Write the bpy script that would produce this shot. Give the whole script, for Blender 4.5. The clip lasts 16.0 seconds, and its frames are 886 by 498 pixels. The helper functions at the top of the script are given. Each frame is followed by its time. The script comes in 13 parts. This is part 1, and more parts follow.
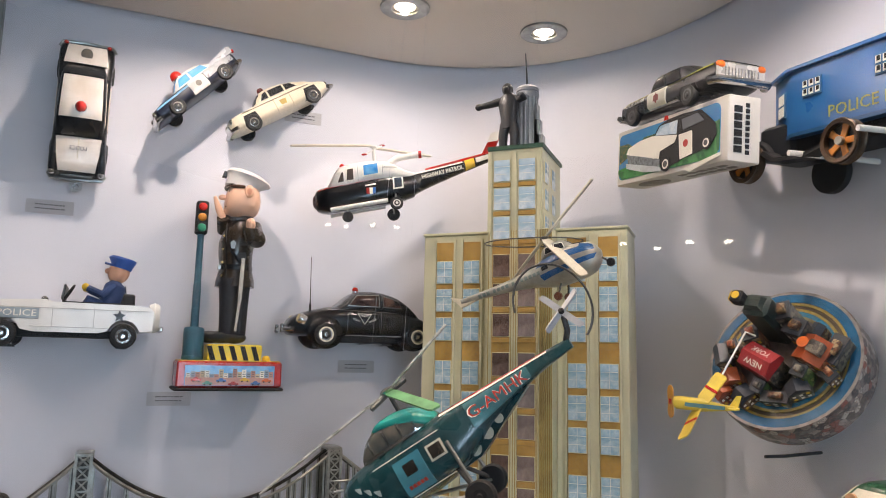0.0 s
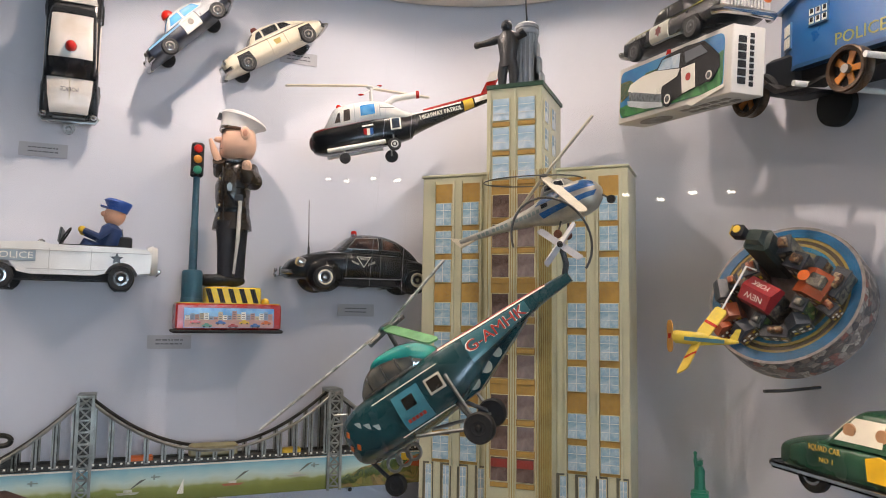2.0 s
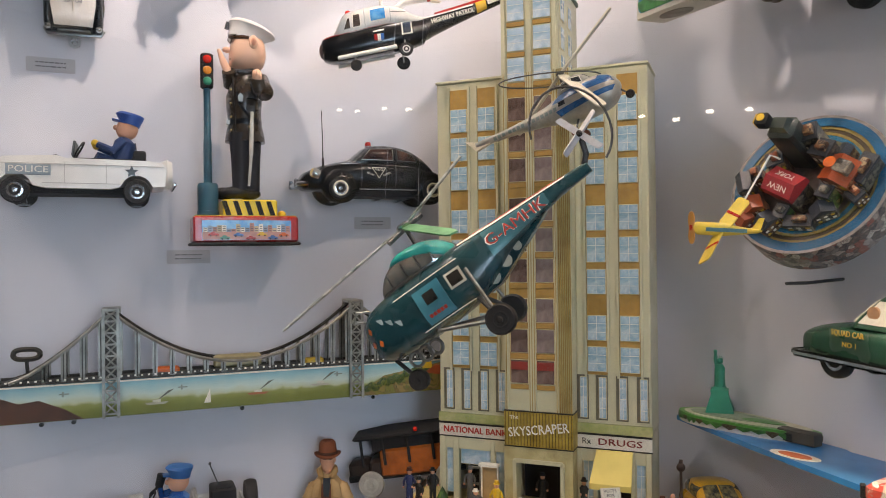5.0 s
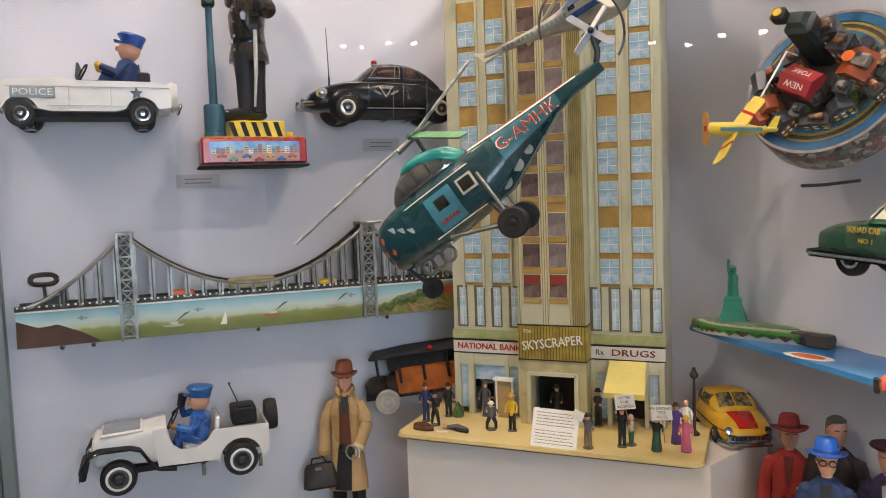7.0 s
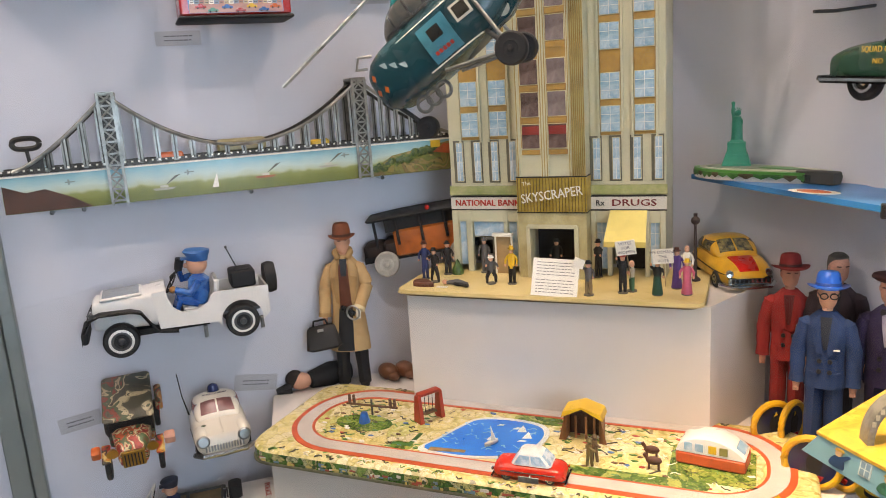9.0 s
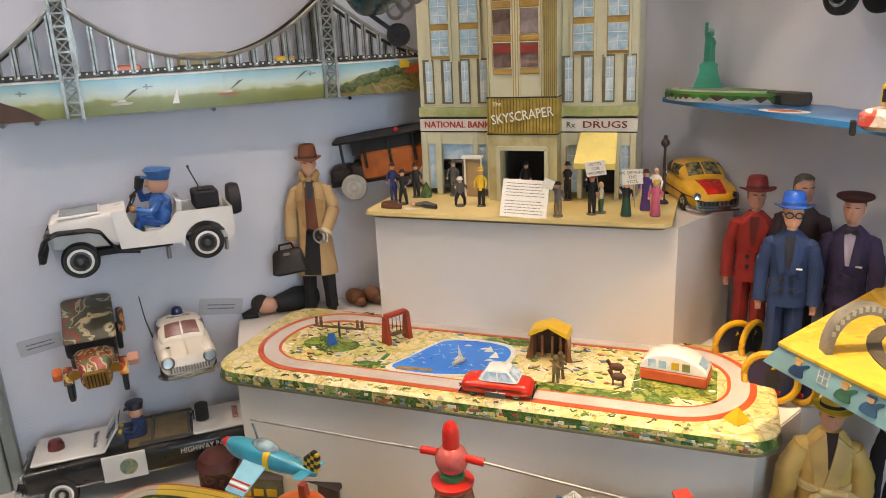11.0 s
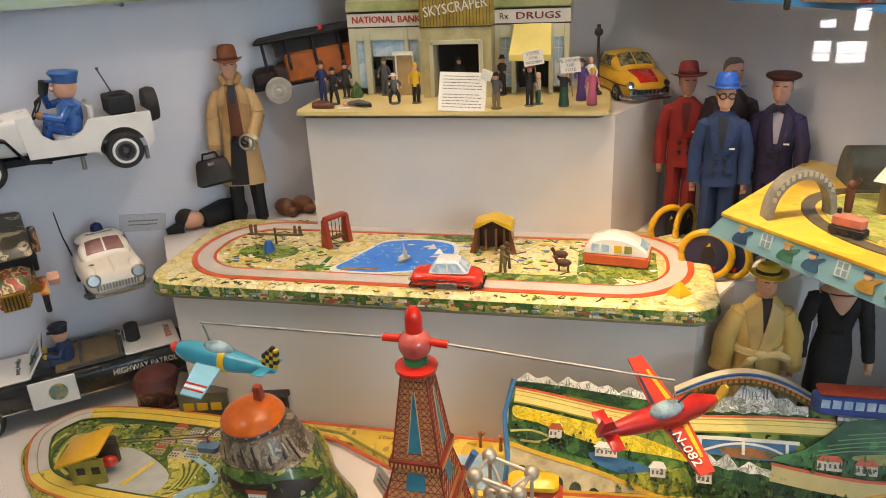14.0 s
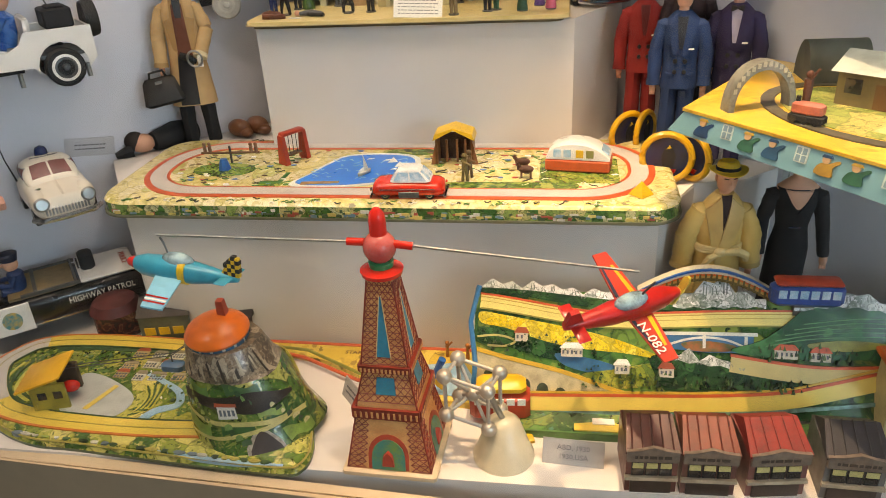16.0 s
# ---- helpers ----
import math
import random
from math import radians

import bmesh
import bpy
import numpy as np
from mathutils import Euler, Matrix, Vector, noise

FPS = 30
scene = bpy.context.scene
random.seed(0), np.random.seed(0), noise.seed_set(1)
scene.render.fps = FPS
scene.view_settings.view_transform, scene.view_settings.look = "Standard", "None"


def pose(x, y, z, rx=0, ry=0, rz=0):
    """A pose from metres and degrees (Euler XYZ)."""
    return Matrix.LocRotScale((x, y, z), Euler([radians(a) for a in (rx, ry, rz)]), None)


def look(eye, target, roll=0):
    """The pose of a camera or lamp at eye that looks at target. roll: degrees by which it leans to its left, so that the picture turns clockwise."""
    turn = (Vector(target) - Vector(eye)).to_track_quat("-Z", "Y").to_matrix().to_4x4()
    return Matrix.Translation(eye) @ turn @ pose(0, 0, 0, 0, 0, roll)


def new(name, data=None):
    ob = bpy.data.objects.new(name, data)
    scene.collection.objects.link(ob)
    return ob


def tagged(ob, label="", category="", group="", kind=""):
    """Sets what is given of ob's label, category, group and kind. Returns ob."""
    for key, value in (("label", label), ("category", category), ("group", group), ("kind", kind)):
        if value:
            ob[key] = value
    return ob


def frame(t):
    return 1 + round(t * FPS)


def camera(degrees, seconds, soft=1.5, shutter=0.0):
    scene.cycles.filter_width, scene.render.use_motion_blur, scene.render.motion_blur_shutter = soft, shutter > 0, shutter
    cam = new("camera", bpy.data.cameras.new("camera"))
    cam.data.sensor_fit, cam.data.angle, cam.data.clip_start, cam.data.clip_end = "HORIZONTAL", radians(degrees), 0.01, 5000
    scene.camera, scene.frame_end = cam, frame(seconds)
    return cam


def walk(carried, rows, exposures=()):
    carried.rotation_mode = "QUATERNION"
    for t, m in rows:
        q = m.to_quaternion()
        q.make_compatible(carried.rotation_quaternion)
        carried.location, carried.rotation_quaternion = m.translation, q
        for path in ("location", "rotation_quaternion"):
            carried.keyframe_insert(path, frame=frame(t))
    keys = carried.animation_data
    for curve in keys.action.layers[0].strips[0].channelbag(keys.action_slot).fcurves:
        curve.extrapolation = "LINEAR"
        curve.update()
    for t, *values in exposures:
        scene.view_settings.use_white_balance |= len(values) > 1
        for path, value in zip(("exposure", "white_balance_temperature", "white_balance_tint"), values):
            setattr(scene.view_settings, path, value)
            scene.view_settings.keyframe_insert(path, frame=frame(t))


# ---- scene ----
cam = camera(61.8, 16.0, soft=0.9)
PATH = [
    (0, (0.368, -1.364, 1.355), (-0.347, 0.48, 1.651), 1.2),
    (0.5, (0.373, -1.365, 1.349), (-0.339, 0.486, 1.61), 1.0),
    (1, (0.374, -1.361, 1.34), (-0.339, 0.493, 1.577), 1.0),
    (1.5, (0.376, -1.352, 1.332), (-0.348, 0.501, 1.544), 0.9),
    (2, (0.369, -1.347, 1.326), (-0.355, 0.508, 1.508), 0.8),
    (2.5, (0.365, -1.342, 1.318), (-0.359, 0.516, 1.471), 0.7),
    (3, (0.366, -1.342, 1.309), (-0.359, 0.519, 1.429), 0.5),
    (3.5, (0.367, -1.341, 1.299), (-0.364, 0.519, 1.387), 0.1),
    (6, (0.355, -1.336, 1.257), (-0.425, 0.505, 1.212), -1.2),
    (6.5, (0.355, -1.336, 1.246), (-0.429, 0.502, 1.164), -1.7),
    (7, (0.354, -1.335, 1.225), (-0.433, 0.499, 1.081), -2.1),
    (7.5, (0.351, -1.341, 1.206), (-0.431, 0.487, 0.988), -2.4),
    (8, (0.351, -1.328, 1.182), (-0.444, 0.484, 0.895), -3.5),
    (8.5, (0.344, -1.323, 1.165), (-0.445, 0.479, 0.804), -3.7),
    (9, (0.341, -1.319, 1.147), (-0.433, 0.477, 0.726), -3.8),
    (11.5, (0.333, -1.318, 1.1), (-0.332, 0.469, 0.495), -2.8),
    (12, (0.338, -1.318, 1.093), (-0.314, 0.462, 0.455), -3.1),
    (12.5, (0.333, -1.317, 1.083), (-0.298, 0.459, 0.413), -2.8),
    (13, (0.322, -1.32, 1.071), (-0.257, 0.458, 0.36), -1.9),
    (13.5, (0.305, -1.325, 1.059), (-0.211, 0.462, 0.321), -2.4),
    (14, (0.272, -1.339, 1.05), (-0.154, 0.462, 0.291), -2.9),
    (14.5, (0.263, -1.353, 1.038), (-0.1, 0.45, 0.253), -3.5),
    (15, (0.272, -1.359, 1.027), (-0.075, 0.432, 0.209), -3.8),
    (15.5, (0.268, -1.357, 1.013), (-0.058, 0.417, 0.148), -3.0),
    (16, (0.266, -1.35, 1.001), (-0.047, 0.405, 0.095), -3.4),
]
walk(cam, [(t, look(eye, target, roll)) for t, eye, target, roll in PATH],
     exposures=[(0, -0.27, 6900, 15), (2.0, -0.33, 6950, 15), (4.0, -0.33, 7000, 15), (6.0, -0.28, 7050, 16), (7.0, -0.10, 7050, 16), (8.0, 0.12, 7050, 16), (9.0, 0.25, 7050, 17), (12.0, 0.09, 7500, 16), (14.0, 0.07, 7500, 14), (16.0, 0.13, 7550, 11)])

# ---- world and lights ----
world = bpy.data.worlds.new("room_light")
scene.world = world
world.use_nodes = True
world.node_tree.nodes["Background"].inputs[0].default_value = (0.80, 0.86, 1.0, 1)
world.node_tree.nodes["Background"].inputs[1].default_value = 0.30


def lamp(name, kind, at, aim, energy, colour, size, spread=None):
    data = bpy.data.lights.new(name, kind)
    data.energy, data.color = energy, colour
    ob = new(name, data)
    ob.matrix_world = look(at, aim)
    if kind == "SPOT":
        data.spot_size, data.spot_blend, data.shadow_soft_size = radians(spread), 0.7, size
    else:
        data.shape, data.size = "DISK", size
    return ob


CEIL = 2.03
# place, watts, beam in degrees, aim on the showcase floor
DOWNLIGHTS = [((-0.198, -0.132), 7.2, 170, (-0.26, -0.08)), ((0.030, 0.062), 2.6, 170, (0.03, 0.062)), ((-0.46, -0.40), 10.0, 160, (-0.50, -0.34)), ((0.42, -0.42), 15.0, 160, (0.46, -0.30)),
              ((-0.22, -0.62), 16.0, 40, (-0.20, -0.58)), ((0.12, -0.66), 21.0, 54, (0.22, -0.48)), ((0.46, -0.62), 92.0, 50, (0.60, -0.56))]
for (lx, ly), watts, beam, (ax, ay) in DOWNLIGHTS:
    lamp("downlight_lamp", "SPOT", (lx, ly, CEIL - 0.009), (ax, ay, 0.3), watts, (1.0, 0.88, 0.80) if beam > 100 else (1.0, 0.73, 0.47), 0.008, beam)
# added warm fill aimed at the right wall; no fixture is known here
lamp("room_warm_fill", "AREA", (-1.0, -1.50, 2.76), (0.6, -0.2, 1.5), 18.0, (1.0, 0.90, 0.82), 0.6)
# added blue fill standing in for room daylight; no window is at this spot
lamp("room_daylight_fill", "AREA", (2.5, -3.2, 1.35), (-0.5, -0.1, 1.0), 29.0, (0.52, 0.76, 1.0), 1.2)


# ---- materials ----
def C(h):
    v = [int(h[i:i + 2], 16) / 255 for i in (0, 2, 4)]
    return tuple((x / 12.92 if x < 0.04045 else ((x + 0.055) / 1.055) ** 2.4) for x in v) + (1,)


def nodes_of(name):
    m = bpy.data.materials.new(name)
    m.use_nodes = True
    nt = m.node_tree
    return m, nt, nt.nodes["Principled BSDF"], nt.nodes.new("ShaderNodeTexCoord")


def link(nt, a, b):
    nt.links.new(a, b)


MATS = {}


def mat(name, col, rough=0.45, metal=0.0, var=0.12, scale=45.0, bump=0.0, coat=0.0, col2=None, glow=0.0, alpha=1.0, trans=0.0):
    """A painted, plastic, cloth or metal surface with wear at two scales."""
    if name in MATS:
        return MATS[name]
    m, nt, p, tc = nodes_of(name)
    a = C(col)
    b = C(col2) if col2 else tuple(x * (1 - 2.2 * var) for x in a[:3]) + (1,)
    n1, n2 = nt.nodes.new("ShaderNodeTexNoise"), nt.nodes.new("ShaderNodeTexNoise")
    n1.inputs["Scale"].default_value, n1.inputs["Detail"].default_value = scale, 5
    n2.inputs["Scale"].default_value, n2.inputs["Detail"].default_value = scale * 6, 3
    ramp = nt.nodes.new("ShaderNodeValToRGB")
    ramp.color_ramp.elements[0].position, ramp.color_ramp.elements[1].position = 0.38, 0.72
    ramp.color_ramp.elements[0].color, ramp.color_ramp.elements[1].color = a, b
    mixn = nt.nodes.new("ShaderNodeMath")
    mixn.operation = "MULTIPLY_ADD"
    mixn.inputs[1].default_value = 0.35
    link(nt, tc.outputs["Object"], n1.inputs["Vector"])
    link(nt, tc.outputs["Object"], n2.inputs["Vector"])
    sub = nt.nodes.new("ShaderNodeMath")
    sub.operation = "SUBTRACT"
    sub.inputs[1].default_value = 0.5
    link(nt, n2.outputs["Fac"], sub.inputs[0])
    link(nt, sub.outputs[0], mixn.inputs[0])
    link(nt, n1.outputs["Fac"], mixn.inputs[2])
    link(nt, mixn.outputs[0], ramp.inputs["Fac"])
    link(nt, ramp.outputs["Color"], p.inputs["Base Color"])
    p.inputs["Metallic"].default_value = metal
    rr = nt.nodes.new("ShaderNodeMapRange")
    rr.inputs["To Min"].default_value, rr.inputs["To Max"].default_value = max(0.03, rough - 0.1), min(1, rough + 0.14)
    link(nt, n1.outputs["Fac"], rr.inputs["Value"])
    link(nt, rr.outputs["Result"], p.inputs["Roughness"])
    p.inputs["Coat Weight"].default_value = coat
    p.inputs["Coat Roughness"].default_value = 0.12
    p.inputs["Transmission Weight"].default_value = trans
    if glow:
        p.inputs["Emission Color"].default_value = a
        p.inputs["Emission Strength"].default_value = glow
    if bump:
        bn = nt.nodes.new("ShaderNodeBump")
        bn.inputs["Strength"].default_value, bn.inputs["Distance"].default_value = bump, 0.002
        link(nt, n2.outputs["Fac"], bn.inputs["Height"])
        link(nt, bn.outputs["Normal"], p.inputs["Normal"])
    MATS[name] = m
    return m


def patchwork(nt, tc, nz, cols, scale, warp, dark):
    """Painted fields with soft shading, brush strokes and thin broken outlines."""
    shift = nt.nodes.new("ShaderNodeVectorMath")
    shift.operation = "MULTIPLY_ADD"
    shift.inputs[1].default_value = (warp * 3 / scale,) * 3
    link(nt, nz.outputs["Color"], shift.inputs[0])
    link(nt, tc.outputs["Object"], shift.inputs[2])
    cell, rim = nt.nodes.new("ShaderNodeTexVoronoi"), nt.nodes.new("ShaderNodeTexVoronoi")
    rim.feature = "DISTANCE_TO_EDGE"
    for v in (cell, rim):
        v.inputs["Scale"].default_value = scale
        link(nt, shift.outputs[0], v.inputs["Vector"])
    sep = nt.nodes.new("ShaderNodeSeparateColor")
    link(nt, cell.outputs["Color"], sep.inputs[0])
    ramp = nt.nodes.new("ShaderNodeValToRGB")
    ramp.color_ramp.interpolation = "CONSTANT"
    els = ramp.color_ramp.elements
    while len(els) < len(cols):
        els.new(0.5)
    for k, c in enumerate(cols):
        els[k].position, els[k].color = k / len(cols), C(c)
    link(nt, sep.outputs[0], ramp.inputs["Fac"])
    out = ramp.outputs["Color"]
    stroke = nt.nodes.new("ShaderNodeTexNoise")
    stroke.inputs["Scale"].default_value, stroke.inputs["Detail"].default_value, stroke.inputs["Distortion"].default_value = scale * 2.6, 6, 1.2
    link(nt, tc.outputs["Object"], stroke.inputs["Vector"])
    for socket, lo, hi, tone, share in ((stroke.outputs["Fac"], 0.54, 0.62, dark, 0.55), (stroke.outputs["Fac"], 0.44, 0.38, C(cols[-1]), 0.6), (rim.outputs["Distance"], 0.045, 0.02, dark, 0.5)):
        mr = nt.nodes.new("ShaderNodeMapRange")
        mr.inputs["From Min"].default_value, mr.inputs["From Max"].default_value, mr.inputs["To Max"].default_value = lo, hi, share
        link(nt, socket, mr.inputs["Value"])
        lay = nt.nodes.new("ShaderNodeMix")
        lay.data_type = "RGBA"
        link(nt, mr.outputs["Result"], lay.inputs["Factor"])
        link(nt, out, lay.inputs[6])
        lay.inputs[7].default_value = tone
        out = lay.outputs[2]
    return out


def litho(name, cols, scale=30.0, rough=0.35, warp=0.35, line="", cells=False):
    """Printed tin: flowing fields of flat ink with thin drawn outlines, strewn with small dabs of the other inks."""
    if name in MATS:
        return MATS[name]
    m, nt, p, tc = nodes_of(name)
    nz = nt.nodes.new("ShaderNodeTexNoise")
    nz.inputs["Scale"].default_value, nz.inputs["Detail"].default_value = scale * 0.45, 2.2
    nz.inputs["Distortion"].default_value = 0.9
    link(nt, tc.outputs["Object"], nz.inputs["Vector"])
    ramp = nt.nodes.new("ShaderNodeValToRGB")
    ramp.color_ramp.interpolation = "CONSTANT"
    els = ramp.color_ramp.elements
    n = len(cols) + 3
    ordered = [cols[(k * 3) % len(cols)] if len(cols) % 3 else cols[k % len(cols)] for k in range(n)]
    dark = C(line) if line else tuple(0.45 * x for x in C(cols[0])[:3]) + (1,)
    while len(els) < 2 * n:
        els.new(0.5)
    for k in range(n):
        a = 0.30 + 0.42 * k / n
        els[2 * k].position, els[2 * k].color = (a if k else 0.0), C(ordered[k])
        els[2 * k + 1].position, els[2 * k + 1].color = a + 0.42 / n - 0.006, tuple(0.55 * u + 0.45 * v for u, v in zip(C(ordered[k])[:3], dark[:3])) + (1,)
    link(nt, nz.outputs["Fac"], ramp.inputs["Fac"])
    out = ramp.outputs["Color"]
    if cells:
        out = patchwork(nt, tc, nz, cols, scale, warp, dark)
    fine = nt.nodes.new("ShaderNodeTexNoise")
    fine.inputs["Scale"].default_value, fine.inputs["Detail"].default_value = scale * 5, 4
    link(nt, tc.outputs["Object"], fine.inputs["Vector"])
    # dabs of ink: trees, stones and flowers of the drawing
    for size, share, reach in ((2.6, 0.80, 0.34), (5.5, 0.74, 0.36)):
        vo = nt.nodes.new("ShaderNodeTexVoronoi")
        vo.inputs["Scale"].default_value = scale * size
        bend = nt.nodes.new("ShaderNodeMix")
        bend.data_type = "VECTOR"
        bend.inputs["Factor"].default_value = 0.02
        link(nt, tc.outputs["Object"], bend.inputs[4])
        link(nt, fine.outputs["Color"], bend.inputs[5])
        link(nt, bend.outputs[1], vo.inputs["Vector"])
        sep = nt.nodes.new("ShaderNodeSeparateColor")
        link(nt, vo.outputs["Color"], sep.inputs[0])
        near, some, both = (nt.nodes.new("ShaderNodeMath") for k in range(3))
        near.operation, some.operation, both.operation = "LESS_THAN", "GREATER_THAN", "MULTIPLY"
        near.inputs[1].default_value, some.inputs[1].default_value = reach, share
        link(nt, vo.outputs["Distance"], near.inputs[0])
        link(nt, sep.outputs[0], some.inputs[0])
        link(nt, near.outputs[0], both.inputs[0])
        link(nt, some.outputs[0], both.inputs[1])
        inks = nt.nodes.new("ShaderNodeValToRGB")
        inks.color_ramp.interpolation = "CONSTANT"
        e = inks.color_ramp.elements
        tones = [tuple(0.4 * x for x in C(cols[0])[:3]) + (1,), C(cols[-1]), C(cols[len(cols) // 2]), dark]
        while len(e) < len(tones):
            e.new(0.5)
        for k, c in enumerate(tones):
            e[k].position, e[k].color = k / len(tones), c
        link(nt, sep.outputs[1], inks.inputs["Fac"])
        lay = nt.nodes.new("ShaderNodeMix")
        lay.data_type = "RGBA"
        link(nt, both.outputs[0], lay.inputs["Factor"])
        link(nt, out, lay.inputs[6])
        link(nt, inks.outputs["Color"], lay.inputs[7])
        out = lay.outputs[2]
    soft = nt.nodes.new("ShaderNodeMix")
    soft.data_type, soft.blend_type = "RGBA", "MULTIPLY"
    soft.inputs["Factor"].default_value = 0.30
    link(nt, out, soft.inputs[6])
    rg = nt.nodes.new("ShaderNodeMapRange")
    rg.inputs["From Min"].default_value, rg.inputs["From Max"].default_value = 0.3, 0.7
    rg.inputs["To Min"].default_value, rg.inputs["To Max"].default_value = 0.55, 1.05
    link(nt, fine.outputs["Fac"], rg.inputs["Value"])
    link(nt, rg.outputs["Result"], soft.inputs[7])
    link(nt, soft.outputs[2], p.inputs["Base Color"])
    p.inputs["Roughness"].default_value = rough
    p.inputs["Coat Weight"].default_value = 0.25
    p.inputs["Coat Roughness"].default_value = 0.2
    MATS[name] = m
    return m


def glass(name, tint="e8f0f0", rough=0.02):
    if name in MATS:
        return MATS[name]
    m, nt, p, tc = nodes_of(name)
    p.inputs["Base Color"].default_value = C(tint)
    p.inputs["Roughness"].default_value, p.inputs["Transmission Weight"].default_value = rough, 1.0
    p.inputs["IOR"].default_value = 1.2
    MATS[name] = m
    return m


wall_paint = mat("wall_paint", "d3d5de", 0.55, var=0.03, scale=3, bump=0.03)
shelf_paint = mat("shelf_paint", "dcd6cf", 0.55, var=0.03, scale=5, bump=0.04)
ceiling_paint = mat("ceiling_paint", "d8cfc4", 0.6, var=0.03, scale=4)
front_paint = mat("front_paint", "cdb899", 0.6, var=0.05, scale=6)
room_grey = mat("room_grey", "8d8f92", 0.8, var=0.08, scale=2)
floor_grey = mat("floor_grey", "5c5852", 0.5, var=0.1, scale=3)
frame_metal = mat("frame_metal", "98a09c", 0.4, metal=0.6, var=0.08, scale=12)
rubber = mat("rubber", "1b1b1c", 0.6, var=0.2, scale=60)
chrome = mat("chrome", "d6d6d4", 0.18, metal=1.0, var=0.12, scale=60)
steel = mat("steel", "a9aba8", 0.35, metal=0.9, var=0.15, scale=60)
dark_steel = mat("dark_steel", "5d5f60", 0.4, metal=0.7, var=0.2, scale=60)
black = mat("black_enamel", "15171a", 0.22, var=0.2, scale=30, coat=0.5)
matt_black = mat("matt_black", "1d1d1f", 0.7, var=0.2, scale=50)
white = mat("white_enamel", "e6e4de", 0.28, var=0.06, scale=25, coat=0.4)
cream = mat("cream_enamel", "e0d6be", 0.3, var=0.08, scale=30, coat=0.4)
red = mat("red_enamel", "b32018", 0.25, var=0.15, scale=40, coat=0.4)
red_plastic = mat("red_plastic", "d0281c", 0.2, var=0.1, scale=30, coat=0.6)
blue = mat("blue_enamel", "2a63a8", 0.3, var=0.12, scale=30, coat=0.4)
yellow = mat("yellow_enamel", "e0b62a", 0.35, var=0.1, scale=40, coat=0.2)
orange = mat("orange_enamel", "d9661e", 0.35, var=0.12, scale=40, coat=0.3)
skin = mat("doll_skin", "d9a385", 0.5, var=0.06, scale=30)
dark_pane = mat("tinted_pane", "2a2c30", 0.12, var=0.2, scale=20, coat=0.5)
light_pane = mat("printed_pane", "8fb4cc", 0.25, var=0.2, scale=30, coat=0.3, col2="d5dde0")
card_paper = mat("card_paper", "b9b9be", 0.7, var=0.03, scale=20)
ink = mat("ink", "6c6b70", 0.8, var=0.05)
white_ink = mat("white_ink", "e9e6da", 0.5, var=0.03)
red_ink = mat("red_ink", "b5301f", 0.4, var=0.05)
clear = glass("clear_plastic")
thread = mat("thread", "b4b8be", 0.4, var=0.02)


